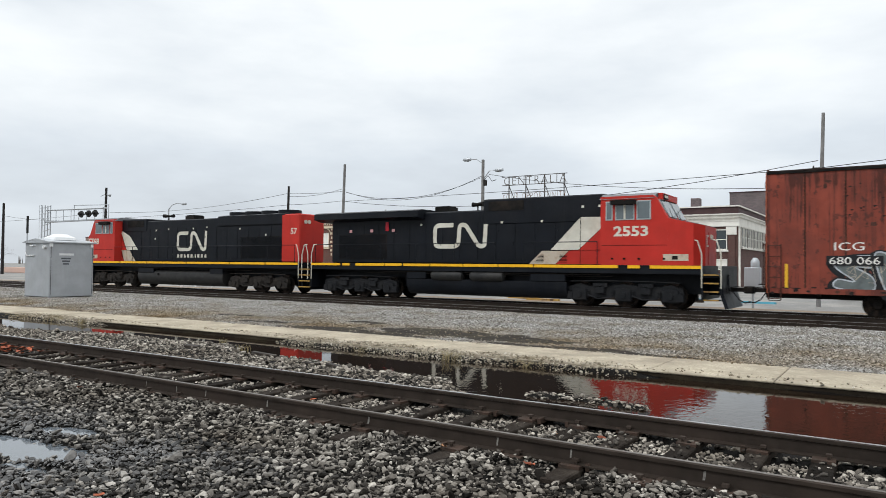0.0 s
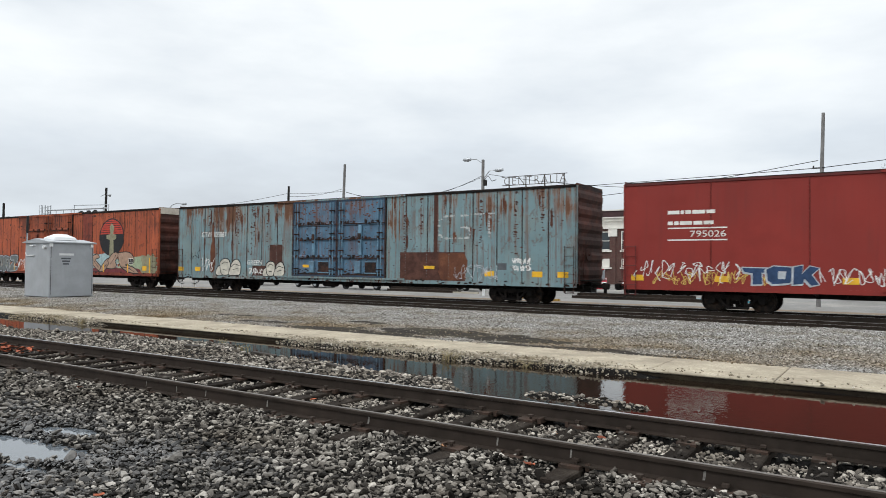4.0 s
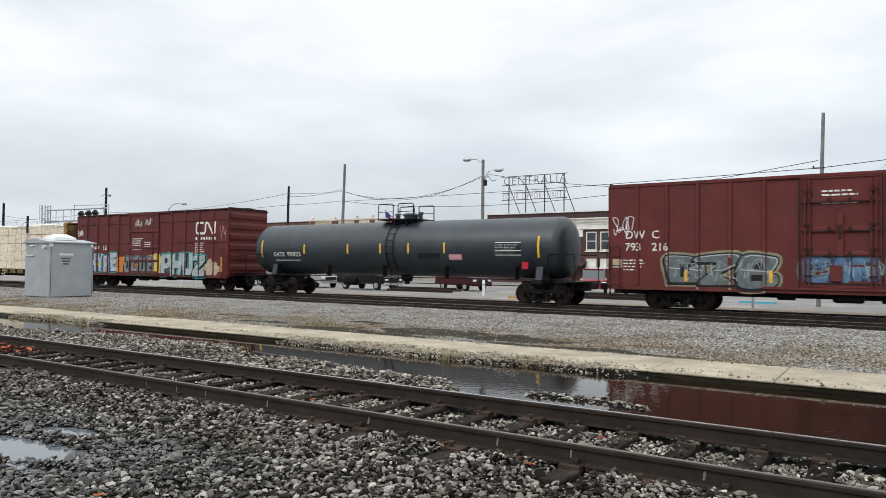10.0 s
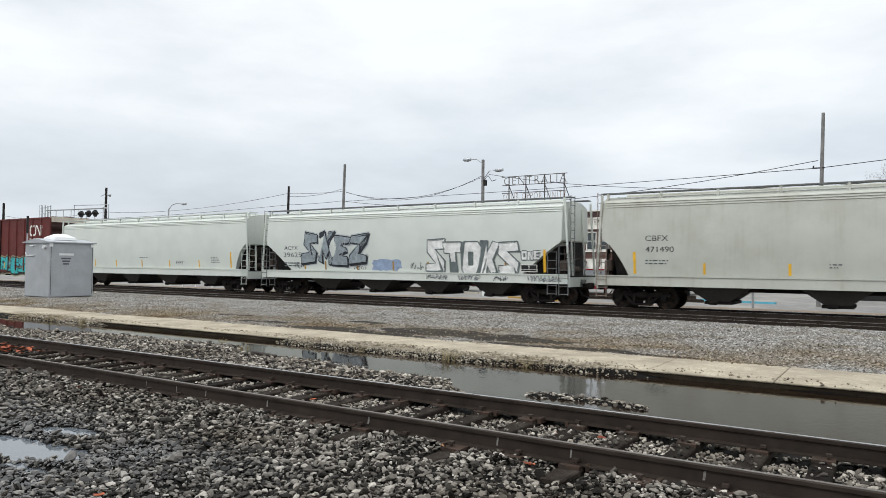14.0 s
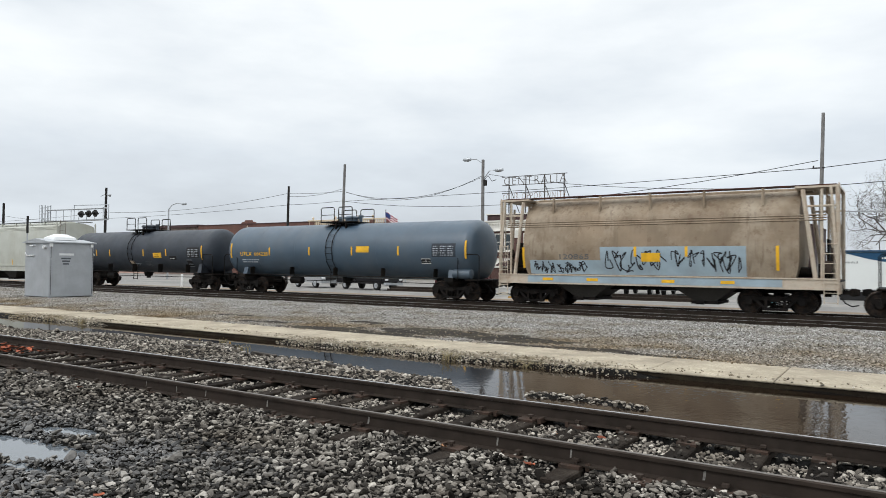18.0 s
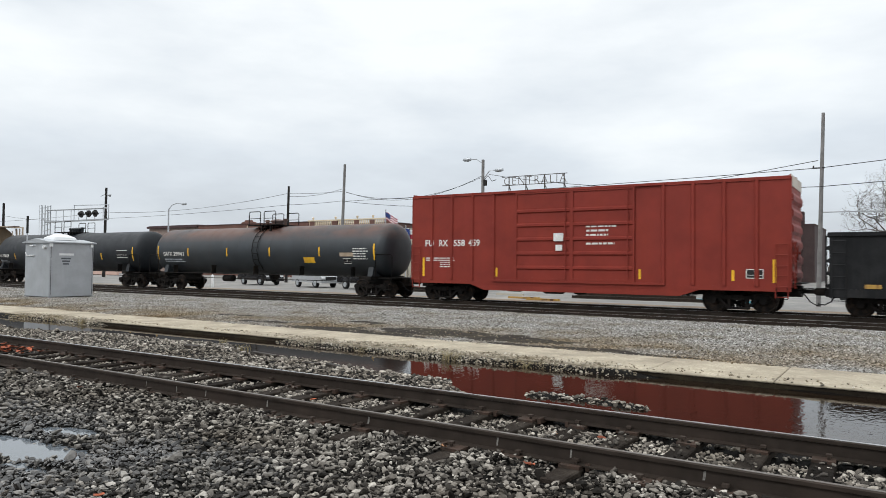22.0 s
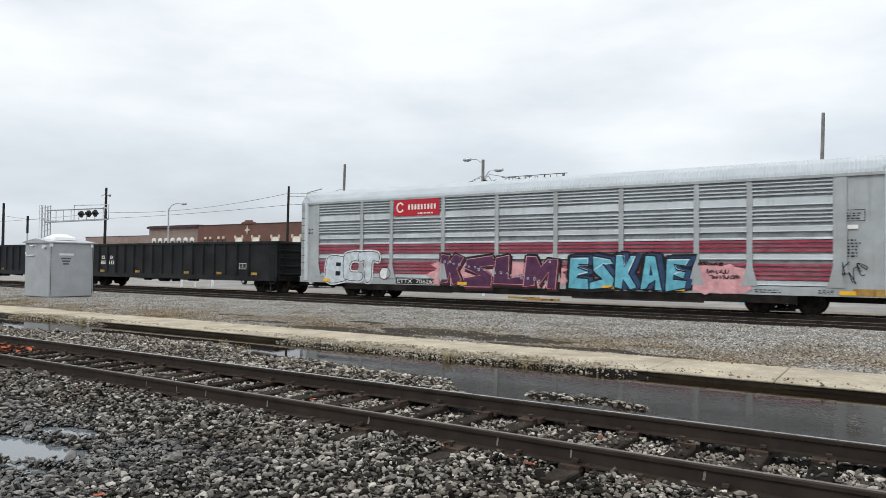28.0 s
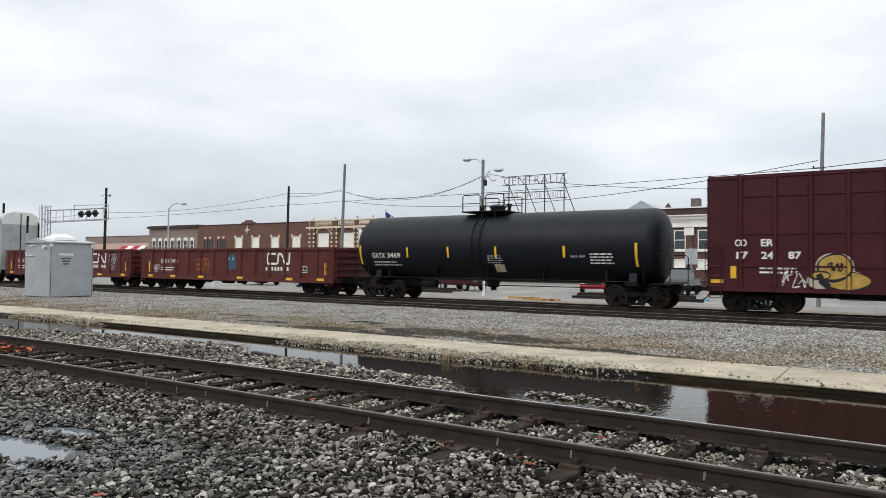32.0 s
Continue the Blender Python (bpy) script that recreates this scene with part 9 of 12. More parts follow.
    part("lettering_board", Shape().box(84.75 - xc, 87.2 - xc, y - 0.058, y - 0.002, 0.77, 1.07), M_STEEL_BLACK, car)
    writing(car, "TTZX  87329", 84.9 - xc, 0.82, 0.2, M_WHITE_PAINT, S_, 2.15, 0.0, 0.062)
    for i in range(9):
        x = -hl + 1.9 + i * 2.5
        if abs(x + xc - 86) > 1.5:
            patch(car, x, x + 0.4, 0.86, 0.98, S_, P_SILL, "reflector")
    plate_box(car, 95.2 - xc, 95.8 - xc, 0.55, 0.98, S_)
    return car


centre_beam(81.2, 104.6, (84.33, 101.86))

# ---- box car, oxide brown, 50 ft ----
B4, c, hl, bd = boxcar("box_car", 106.2, 122.3, 0.95, 5.02, P_BROWN, "oxide-brown box car with white emblem and large silver graffiti", (108.25, 120.62), [(112.55, 115.7)], posts=1.28, roof=M_STEEL_BLACK,
                       end=P_BROWN, door_rails=(0.2, 0.42, 0.7), door_bars=(0.82,))
for z_ in (2.98, 4.30):
    for a, b in ((106.35, 112.4), (115.85, 122.1)):
        part("side_girt", Shape().box(a - c, b - c, -1.56, -1.52, z_ - 0.035, z_ + 0.035), P_BROWN, B4)
rail_emblem(B4, 119.3 - c, 121.25 - c, 3.42, 4.2, M_WHITE_PAINT, flat(-1.53), bd)
bars(B4, 119.3 - c, 3.1, 1.95, 0.34, 1, M_WHITE_PAINT, flat(-1.53), 51, "web_lettering", 0.004, 8)
writing(B4, "CNA", 107.05 - c, 2.52, 0.3, M_WHITE_PAINT, F, 0.7, bands=bd)
writing(B4, "409", 108.35 - c, 2.52, 0.3, M_WHITE_PAINT, F, 0.6, bands=bd)
writing(B4, "321", 109.4 - c, 2.52, 0.3, M_WHITE_PAINT, F, 0.6, bands=bd)
patch(B4, 106.3 - c, 112.3 - c, 0.98, 2.12, F, S_ORANGE, "paint_ground", 0.003, 0.10, 3, bd)
patch(B4, 112.6 - c, 114.4 - c, 0.98, 1.6, F, S_ORANGE, "paint_ground", 0.003, 0.10, 5, bd)
patch(B4, 114.4 - c, 116.2 - c, 1.0, 2.2, F, S_YELLOW, "paint_ground", 0.005, 0.2, 4, bd)
patch(B4, 119.4 - c, 121.2 - c, 0.98, 1.9, F, S_CREAM, "paint_ground", 0.004, 0.22, 9, bd)
SILVER_FILL = spray("lilac_silver", (0.40, 0.42, 0.47))
graffiti(B4, "HYPE", 107.85 - c, 111.15 - c, 1.02, 2.2, SILVER_FILL, S_BLACK, S_TEAL, F, bd, 0.0, 13, None, 0.025, 0.06, 0.035, (-0.16, -0.05), 0.88, shade=S_NAVY, deep=4, glow=S_WHITE)
graffiti(B4, "JCUB", 111.9 - c, 115.3 - c, 0.98, 2.05, spray("mid_grey", (0.20, 0.215, 0.225)), S_BLACK, S_TEAL, F, bd, 0.0, 14, S_BLACK, 0.035, 0.03, 0.05, (-0.12, -0.05), 0.9, shade=S_BLACK, deep=3)
graffiti(B4, "PHUZ", 115.9 - c, 120.2 - c, 0.9, 2.3, spray("pale_silver", (0.36, 0.41, 0.43)), S_BLACK, S_TEAL, F, bd, 0.0, 15, None, 0.035, 0.05, 0.04, (0.09, -0.04), 1.0, shade=S_BLACK, deep=3, glow=S_TEAL)
patch(B4, 120.2 - c, 121.6 - c, 0.98, 1.7, F, S_CREAM, "paint_ground", 0.006, 0.3, 6, bd)
scribble(B4, 113.2 - c, 113.9 - c, 4.0, 4.55, S_WHITE, flat(-1.56), 52, 0.03, 3)
scribble(B4, 114.3 - c, 115.0 - c, 4.1, 4.55, S_WHITE, flat(-1.56), 53, 0.03, 3)
scribble(B4, 121.6 - c, 122.1 - c, 3.0, 4.0, S_PINK, F, 54, 0.03, 2, bands=bd)
scribble(B4, 106.25 - c, 106.95 - c, 3.45, 3.95, S_WHITE, F, 55, 0.05, 6, bands=bd)
scribble(B4, 106.25 - c, 106.85 - c, 2.9, 3.35, S_GREY, F, 58, 0.04, 5, bands=bd)
scribble(B4, 107.1 - c, 107.9 - c, 3.05, 3.45, S_GREY, F, 59, 0.02, 3, bands=bd)
scribble(B4, 107.1 - c, 107.9 - c, 2.3, 2.42, S_GREY, F, 60, 0.02, 3, bands=bd)
bars(B4, 112.9 - c, 2.5, 1.1, 0.85, 6, M_WHITE_PAINT, flat(-1.56), 56)
bars(B4, 114.2 - c, 2.7, 0.9, 0.4, 3, M_WHITE_PAINT, flat(-1.56), 57)
bars(B4, 119.3 - c, 2.2, 0.9, 0.8, 6, M_WHITE_PAINT, F, 58)
tape(B4, 121.66 - c, 1.15, 2.05, F, 0.13)
tape(B4, 106.45 - c, 1.15, 2.0, F, 0.13)
patch(B4, 108.6 - c, 109.2 - c, 1.45, 1.62, F, M_YELLOW, "reflector", 0.016)

# ---- tank car, blue-black ----
T1, c, hl, sf = tank_car("tank_car", 123.2, 144.6, (124.15, 143.45), 1.40, 2.52, P_TANK1, "long blue-black tank car with yellow reflector strips", (125.87, 142.3), 134.2)
writing(T1, "GATX", 126.0 - c, 2.10, 0.24, M_WHITE_PAINT, sf, 0.85)
writing(T1, "98823", 127.05 - c, 2.10, 0.24, M_WHITE_PAINT, sf, 1.0)
bars(T1, 126.1 - c, 1.85, 2.2, 0.16, 1, S_SILVER, sf, 61)
for x_ in (125.0, 128.3, 131.4, 133.55, 135.3, 137.4, 142.3):
    tape(T1, x_ - c, 2.05 if x_ in (125.0, 142.3) else 2.25, 3.0 if x_ in (125.0, 142.3) else 2.75, sf)
plate_box(T1, 140.2 - c, 141.5 - c, 2.15, 2.75, sf)
bars(T1, 140.2 - c, 2.2, 1.2, 0.5, 5, S_SILVER, sf, 62)
patch(T1, 137.7 - c, 138.4 - c, 1.95, 2.2, sf, S_PINK, "warning_label")
patch(T1, 135.9 - c, 137.2 - c, 2.0, 2.25, sf, S_BLACK, "stencil_ground")
part("placard", Shape().box(141.6 - c, 141.9 - c, -1.46, -1.44, 1.55, 1.85), P_SIGN_RED, T1, "red hazard placard")

# ---- box car, oxide red, 60 ft ----
B5, c, hl, bd = boxcar("box_car", 145.6, 164.9, 0.95, 5.08, P_BROWN2, "oxide-red box car with white emblem and teal graffiti", (148.2, 162.4), [(152.6, 155.1), (155.1, 157.6)], posts=1.25, roof=P_BROWN,
                       end=P_SOOT_END, end_top=P_BARE, door_rails=(0.3, 0.52, 0.78), door_bars=())
for a, b in ((152.6, 155.1), (155.1, 157.6)):
    plug_door_gear(B5, a - c, b - c, 1.03, 4.92, -1.52, P_BROWN2, P_SOOT_END, (0.3, 0.52, 0.78))
rail_emblem(B5, 162.0 - c, 163.85 - c, 3.62, 4.45, M_WHITE_PAINT, F, bd)
bars(B5, 162.0 - c, 3.3, 1.8, 0.3, 1, M_WHITE_PAINT, F, 64, "web_lettering", 0.004, 8)
for s_, x_, z_ in (("DW", 146.3, 2.82), ("C", 147.35, 2.82), ("793", 146.28, 2.33), ("216", 147.35, 2.33)):
    writing(B5, s_, x_ - c, z_, 0.32, M_WHITE_PAINT, F, None, 0.01, bands=bd)
graffiti(B5, "OZB", 148.0 - c, 151.8 - c, 1.0, 2.15, S_SLATE, S_BLACK, S_OLIVE, F, bd, 0.1, 16, S_SILVER, 0.05, 0.09, 0.10, (-0.05, -0.05), 1.15, True, S_SILVER)
graffiti(B5, "EAROC", 152.7 - c, 156.6 - c, 1.2, 2.05, spray("worn_blue", (0.10, 0.17, 0.27)), S_NAVY, S_SLATE, F, bd, 0.1, 17, S_PALEBLUE, 0.04, 0.06, 0.14, (-0.05, -0.05), 1.1, True)
graffiti(B5, "RUES", 157.5 - c, 161.6 - c, 0.85, 1.95, S_TEAL, S_BLACK, S_OLIVE, F, bd, 0.1, 18, S_CYAN, 0.055, 0.09, 0.10, (0.05, -0.06), 1.22, True, S_CYAN)
scribble(B5, 145.75 - c, 146.6 - c, 2.9, 3.7, S_WHITE, F, 65, 0.035, 4, bands=bd)
bars(B5, 153.3 - c, 3.95, 1.25, 0.55, 4, M_WHITE_PAINT, flat(-1.56), 66)
bars(B5, 155.8 - c, 3.9, 1.0, 0.4, 3, M_WHITE_PAINT, flat(-1.56), 67)
bars(B5, 162.1 - c, 1.9, 0.5, 0.8, 6, M_WHITE_PAINT, F, 68)
bars(B5, 146.2 - c, 1.55, 0.9, 0.5, 4, M_WHITE_PAINT, F, 69)
plate_box(B5, 163.0 - c, 163.7 - c, 1.3, 1.7, F)
patch(B5, 145.75 - c, 146.15 - c, 1.65, 2.0, F, S_CREAM, "stencil_ground")
for x_ in (148.6, 151.6, 158.2, 161.0):
    tape(B5, x_ - c, 1.15, 1.6, flat(-1.54), 0.12)
tape(B5, 164.5 - c, 1.1, 2.0, F, 0.1, P_CENTER_YELLOW)


# ---- covered hoppers ----
H1, c, hl, sf = hopper("covered_hopper", 166.4, 186.5, P_HOPPER, "clean off-white covered hopper with yellow reflectors", (167.9, 184.9), (170.9, 174.6, 178.6, 182.5), cut=0.95, cut_p=0.5, end_in=0.22)
writing(H1, "ECUX", 168.15 - c, 2.42, 0.24, M_BLACK_PAINT, sf, 0.85)
writing(H1, "880757", 168.15 - c, 2.04, 0.24, M_BLACK_PAINT, sf, 1.15)
bars(H1, 168.15 - c, 1.55, 1.2, 0.26, 2, S_GREY, sf, 71)
bars(H1, 183.2 - c, 1.7, 0.8, 0.42, 4, S_GREY, sf, 72)
bars(H1, 176.0 - c, 2.0, 1.2, 0.08, 1, S_GREY, sf, 73)
bars(H1, 179.8 - c, 1.6, 0.9, 0.25, 3, S_GREY, sf, 74)
for x_ in (170.8, 173.3, 176.2, 179.1, 182.0):
    tape(H1, x_ - c, 1.42, 1.85, sf, 0.1)
for x_ in (167.6, 184.9):
    tape(H1, x_ - c, 1.42, 2.35, sf, 0.12)

H2, c, hl, sf = hopper("covered_hopper", 187.65, 206.35, P_HOPPER, "off-white covered hopper with black and white graffiti", (189.2, 205.0), (192.3, 195.6, 199.1, 202.4), cut=1.9, cut_p=0.9, run_mat=M_GRATING, climb=M_GRATING)
writing(H2, "ACFX", 189.4 - c, 2.45, 0.22, S_GREY, sf, 1.05)
writing(H2, "39625", 189.35 - c, 2.05, 0.26, S_GREY, sf, 1.35)
bars(H2, 189.4 - c, 1.55, 1.4, 0.3, 2, S_GREY, sf, 75)
graffiti(H2, "SMEZ", 190.8 - c, 195.3 - c, 1.75, 3.3, spray("ink", (0.25, 0.29, 0.31)), S_BLACK, spray("pencil_grey", (0.42, 0.45, 0.46)), sf, (), 0.15, 19, S_SILVER, 0.055, 0.06, 0.08, (0.05, -0.05), 0.92, shade=spray("dark_ink", (0.03, 0.036, 0.044)), deep=3)
patch(H2, 195.6 - c, 197.4 - c, 1.38, 1.95, sf, spray("washed_blue", (0.27, 0.34, 0.47)), "paint_ground", 0.004, 0.12, 5)
graffiti(H2, "STOKS", 199.0 - c, 203.9 - c, 1.25, 2.85, S_WHITE, S_SLATE, None, sf, (), 0.0, 20, None, 0.07, 0, 0.012, (0.03, -0.02), 1.03)
graffiti(H2, "ONE", 204.05 - c, 204.95 - c, 1.95, 2.35, S_WHITE, S_SLATE, None, sf, (), 0.05, 21, None, 0.035, 0, 0.03, (-0.04, -0.05), 1.05)
for k, (a, b) in enumerate(((190.2, 191.0), (194.4, 195.2), (198.0, 198.8))):
    scribble(H2, a - c, b - c, 1.42, 1.8, S_GREY, sf, 76 + k, 0.025, 4)
for k, (a, b) in enumerate(((199.0, 200.2), (200.8, 202.0), (202.7, 203.4), (204.4, 206.0))):
    scribble(H2, a - c, b - c, 1.0, 1.25, S_GREY, flat(-1.525), 86 + k, 0.025, 5)
plate_box(H2, 204.0 - c, 204.8 - c, 1.42, 1.75, sf)
for x_ in (190.9, 192.4, 194.6, 196.9, 199.0, 201.2, 203.2):
    tape(H2, x_ - c, 1.40, 1.85, sf, 0.1, P_CENTER_YELLOW)
tape(H2, 205.1 - c, 1.42, 2.4, sf, 0.12)

H3, c, hl, sf = hopper("covered_hopper", 207.5, 227.85, P_HOPPER3, "pale grey covered hopper with black lettering", (209.28, 226.2), (212.2, 216.2, 220.2, 223.4), top=4.6, cut=1.1, cut_p=0.6, end_in=0.25, run_mat=M_GRATING, climb=M_RUSTY_LADDER)
writing(H3, "CBFX", 209.55 - c, 2.72, 0.22, M_BLACK_PAINT, sf, 0.9)
writing(H3, "471490", 209.55 - c, 2.28, 0.22, M_BLACK_PAINT, sf, 1.12)
bars(H3, 209.55 - c, 1.8, 0.95, 0.24, 2, S_GREY, sf, 77)
bars(H3, 216.0 - c, 1.7, 0.4, 0.2, 2, S_GREY, sf, 78)
for x_ in (211.75, 214.7, 217.9, 221.0, 223.9):
    tape(H3, x_ - c, 1.42, 1.85, sf, 0.1)
for x_ in (209.05, 226.3):
    tape(H3, x_ - c, 1.42, 2.3, sf, 0.11)
plate_box(H3, 224.4 - c, 224.9 - c, 1.5, 1.75, sf)

# ---- tank cars, slate and blue-grey ----
T2, c, hl, sf = tank_car("tank_car", 228.5, 245.6, (229.2, 244.75), 1.38, 2.45, P_TANK2, "short slate-grey tank car with yellow placard", (230.66, 243.59), 236.6)
writing(T2, "GATX", 230.5 - c, 2.12, 0.22, M_WHITE_PAINT, sf, 0.85)
writing(T2, "33616", 231.45 - c, 2.12, 0.22, M_WHITE_PAINT, sf, 0.95)
bars(T2, 230.5 - c, 1.85, 1.6, 0.14, 1, S_SILVER, sf, 81)
for x_ in (229.9, 232.6, 234.2, 238.0, 240.4, 243.9):
    tape(T2, x_ - c, 1.9 if x_ in (229.9, 243.9) else 2.1, 2.75 if x_ in (229.9, 243.9) else 2.55, sf)
patch(T2, 239.1 - c, 239.95 - c, 2.0, 2.32, sf, M_YELLOW, "hazard_sign")
bars(T2, 239.2 - c, 2.06, 0.65, 0.2, 2, M_BLACK_PAINT, sf, 79, "small_lettering", 0.010)
patch(T2, 236.35 - c, 236.85 - c, 1.42, 1.80, sf, S_CREAM, "hazard_sign")
patch(T2, 240.75 - c, 241.45 - c, 1.88, 2.10, sf, M_BLACK_PAINT, "stencil_ground")
bars(T2, 240.82 - c, 1.94, 0.56, 0.1, 1, M_WHITE_PAINT, sf, 80, "small_lettering", 0.010)
plate_box(T2, 242.4 - c, 242.9 - c, 1.46, 1.88, sf, S_SILVER)
patch(T2, 242.55 - c, 243.72 - c, 2.02, 2.64, sf, M_BLACK_PAINT, "stencil_ground")
for k in range(3):
    bars(T2, 242.62 - c + 0.36 * k, 2.08, 0.30, 0.5, 5, S_SILVER, sf, 240 + k, "small_lettering", 0.010)
bars(T2, 238.0 - c, 1.45, 0.8, 0.35, 4, S_GREY, sf, 243)
bars(T2, 236.95 - c, 1.5, 0.6, 0.2, 2, S_SILVER, sf, 244)

T3, c, hl, sf = tank_car("tank_car", 245.6, 264.2, (246.2, 263.35), 1.47, 2.42, P_TANK3, "large blue-grey tank car with orange lettering", (247.75, 262.0), 254.5)
writing(T3, "UTLX", 247.6 - c, 2.13, 0.22, M_YELLOW, sf, 0.95, 0.01)
writing(T3, "664228", 248.75 - c, 2.13, 0.22, M_YELLOW, sf, 1.1, 0.01)
bars(T3, 247.7 - c, 1.75, 1.6, 0.25, 2, S_SILVER, sf, 83)
for x_ in (246.75, 249.95, 253.0, 256.0, 259.0, 262.9):
    tape(T3, x_ - c, 2.0 if x_ in (246.75, 262.9) else 2.15, 2.85 if x_ in (246.75, 262.9) else 2.6, sf)
patch(T3, 256.35 - c, 257.2 - c, 2.3, 2.62, sf, M_YELLOW, "hazard_sign")
patch(T3, 261.05 - c, 262.4 - c, 2.08, 2.72, sf, P_TANK2, "stencil_ground")
for k in range(3):
    bars(T3, 261.12 - c + 0.42 * k, 2.14, 0.34, 0.52, 5, S_SILVER, sf, 245 + k, "small_lettering", 0.010)
plate_box(T3, 260.4 - c, 260.95 - c, 1.75, 2.0, sf)
part("air_tank", Shape().lathe([(262.1 - c, 0.05), (262.15 - c, 0.22), (263.1 - c, 0.22), (263.15 - c, 0.05)], "x", (0, -1.15, 1.28), 16), P_TANK3, T3, smooth=True)

# ---- covered hopper, tan, with open end frames ----
H4, c, hl, sf = hopper("covered_hopper", 264.75, 278.1, P_TAN, "short weathered tan covered hopper with pale blue graffiti panel", (266.3, 276.0), (268.6, 273.5), top=4.55, cut=0.14, cut_top=2.2, cut_p=2.0, end_in=1.25, crown=0.95, bulge=0.20, frame_mat=P_CREAM_FRAME, run_mat=P_RUSTEND)
for s_ in (-1, 1):
    for yy in (-1.40, 1.40):
        part("end_frame", Shape().tube([(s_ * (hl - 0.06), yy, 1.3), (s_ * (hl - 0.06), yy, 4.55)], 0.07, 6).tube([(s_ * (hl - 0.75), yy, 1.3), (s_ * (hl - 1.15), yy, 4.5)], 0.08, 6).tube([(s_ * (hl - 0.55), yy, 1.3), (s_ * (hl - 0.55), yy, 4.5)], 0.05, 6).tube([(s_ * (hl - 0.06), yy, 3.9), (s_ * (hl - 1.0), yy, 3.9)], 0.04, 6), P_CREAM_FRAME, H4, "dirty cream end frame")
    part("end_frame_top", Shape().box(min(s_ * hl, s_ * (hl - 1.4)), max(s_ * hl, s_ * (hl - 1.4)), -1.45, 1.45, 4.55, 4.62), P_CREAM_FRAME, H4)
patch(H4, 269.5 - c, 275.1 - c, 1.36, 2.5, sf, P_PANEL_BLUE, "paint_patch")
patch(H4, 266.3 - c, 269.5 - c, 1.36, 1.95, sf, P_PANEL_BLUE, "paint_patch")
patch(H4, 266.2 - c, 276.3 - c, 1.0, 1.28, flat(-1.525), P_PANEL_BLUE, "paint_patch")
writing(H4, "120865", 267.7 - c, 2.0, 0.2, S_GREY, sf, 1.3)
scribble(H4, 269.7 - c, 272.2 - c, 1.45, 2.4, S_BLACK, sf, 91, 0.060, 4)
scribble(H4, 272.4 - c, 273.6 - c, 1.7, 2.35, S_BLACK, sf, 92, 0.050, 4)
scribble(H4, 273.7 - c, 275.0 - c, 1.5, 2.3, S_BLACK, sf, 93, 0.055, 5)
scribble(H4, 266.5 - c, 268.9 - c, 1.4, 1.9, S_BLACK, sf, 94, 0.050, 5)
patch(H4, 271.2 - c, 271.95 - c, 1.9, 2.25, sf, M_YELLOW, "hazard_sign", 0.009)
for x_ in (266.9, 268.9, 272.0, 274.2):
    patch(H4, x_ - c, x_ - c + 0.5, 1.08, 1.2, flat(-1.535), M_YELLOW, "reflector")
for x_ in (265.95, 270.9, 272.9, 276.1):
    tape(H4, x_ - c, 1.6 if x_ in (265.95, 276.1) else 2.1, 2.5, sf, 0.11)

# ---- tank cars, black ----
T4, c, hl, sf = tank_car("tank_car", 278.7, 299.6, (279.6, 298.8), 1.40, 2.42, P_TANK4, "long sooty black tank car with white number", (280.15, 297.4), 288.7)
writing(T4, "SRIX", 279.95 - c, 2.0, 0.24, M_WHITE_PAINT, sf, 0.74, 0.015)
patch(T4, 286.5 - c, 290.4 - c, 1.10, 3.80, sf, mat("slate_repaint", (0.034, 0.040, 0.050), 0.45, 0, 0.2, 1.0, spec=0.45), "repainted_band", 0.006)
writing(T4, "30059", 280.75 - c, 2.0, 0.24, M_WHITE_PAINT, sf, 0.95, 0.015)
bars(T4, 280.2 - c, 1.6, 1.3, 0.26, 2, S_SILVER, sf, 96)
for x_ in (279.75, 282.6, 286.5, 290.6, 294.5, 298.15):
    tape(T4, x_ - c, 1.8 if x_ in (279.75, 298.15) else 1.85, 2.7 if x_ in (279.75, 298.15) else 2.3, sf)
patch(T4, 291.55 - c, 292.4 - c, 1.72, 2.0, sf, S_ORANGE, "hazard_sign")
plate_box(T4, 296.4 - c, 297.6 - c, 2.0, 2.5, sf)
patch(T4, 286.6 - c, 288.6 - c, 3.0, 3.5, sf, mat("rust_bloom", (0.075, 0.036, 0.022), 0.7, 0, 0.5, 2.0, 0, 40, (0.034, 0.036, 0.042), 0.9, 1.6), "rust_stain", 0.010, 0.07, 6)

T5, c, hl, sf = tank_car("tank_car", 299.6, 320.5, (300.45, 319.5), 1.42, 2.44, P_TANK5, "long black tank car stained with brown rust", (301.6, 318.4), 310.1)
writing(T5, "GATX", 301.6 - c, 2.12, 0.26, M_WHITE_PAINT, sf, 0.88, 0.015)
writing(T5, "29941", 302.6 - c, 2.12, 0.25, M_WHITE_PAINT, sf, 1.0, 0.015)
bars(T5, 301.65 - c, 1.75, 2.2, 0.26, 2, S_SILVER, sf, 98)
for x_ in (301.0, 304.0, 307.6, 311.2, 315.0, 318.75):
    tape(T5, x_ - c, 1.9 if x_ in (301.0, 318.75) else 2.1, 2.75 if x_ in (301.0, 318.75) else 2.6, sf)
patch(T5, 313.85 - c, 314.65 - c, 1.75, 2.05, sf, M_YELLOW, "hazard_sign")
patch(T5, 316.5 - c, 317.4 - c, 2.1, 2.3, sf, S_CREAM, "stencil_ground")
bars(T5, 317.4 - c, 1.95, 1.1, 0.65, 5, M_WHITE_PAINT, sf, 99)
plate_box(T5, 316.7 - c, 317.2 - c, 1.72, 2.0, sf)

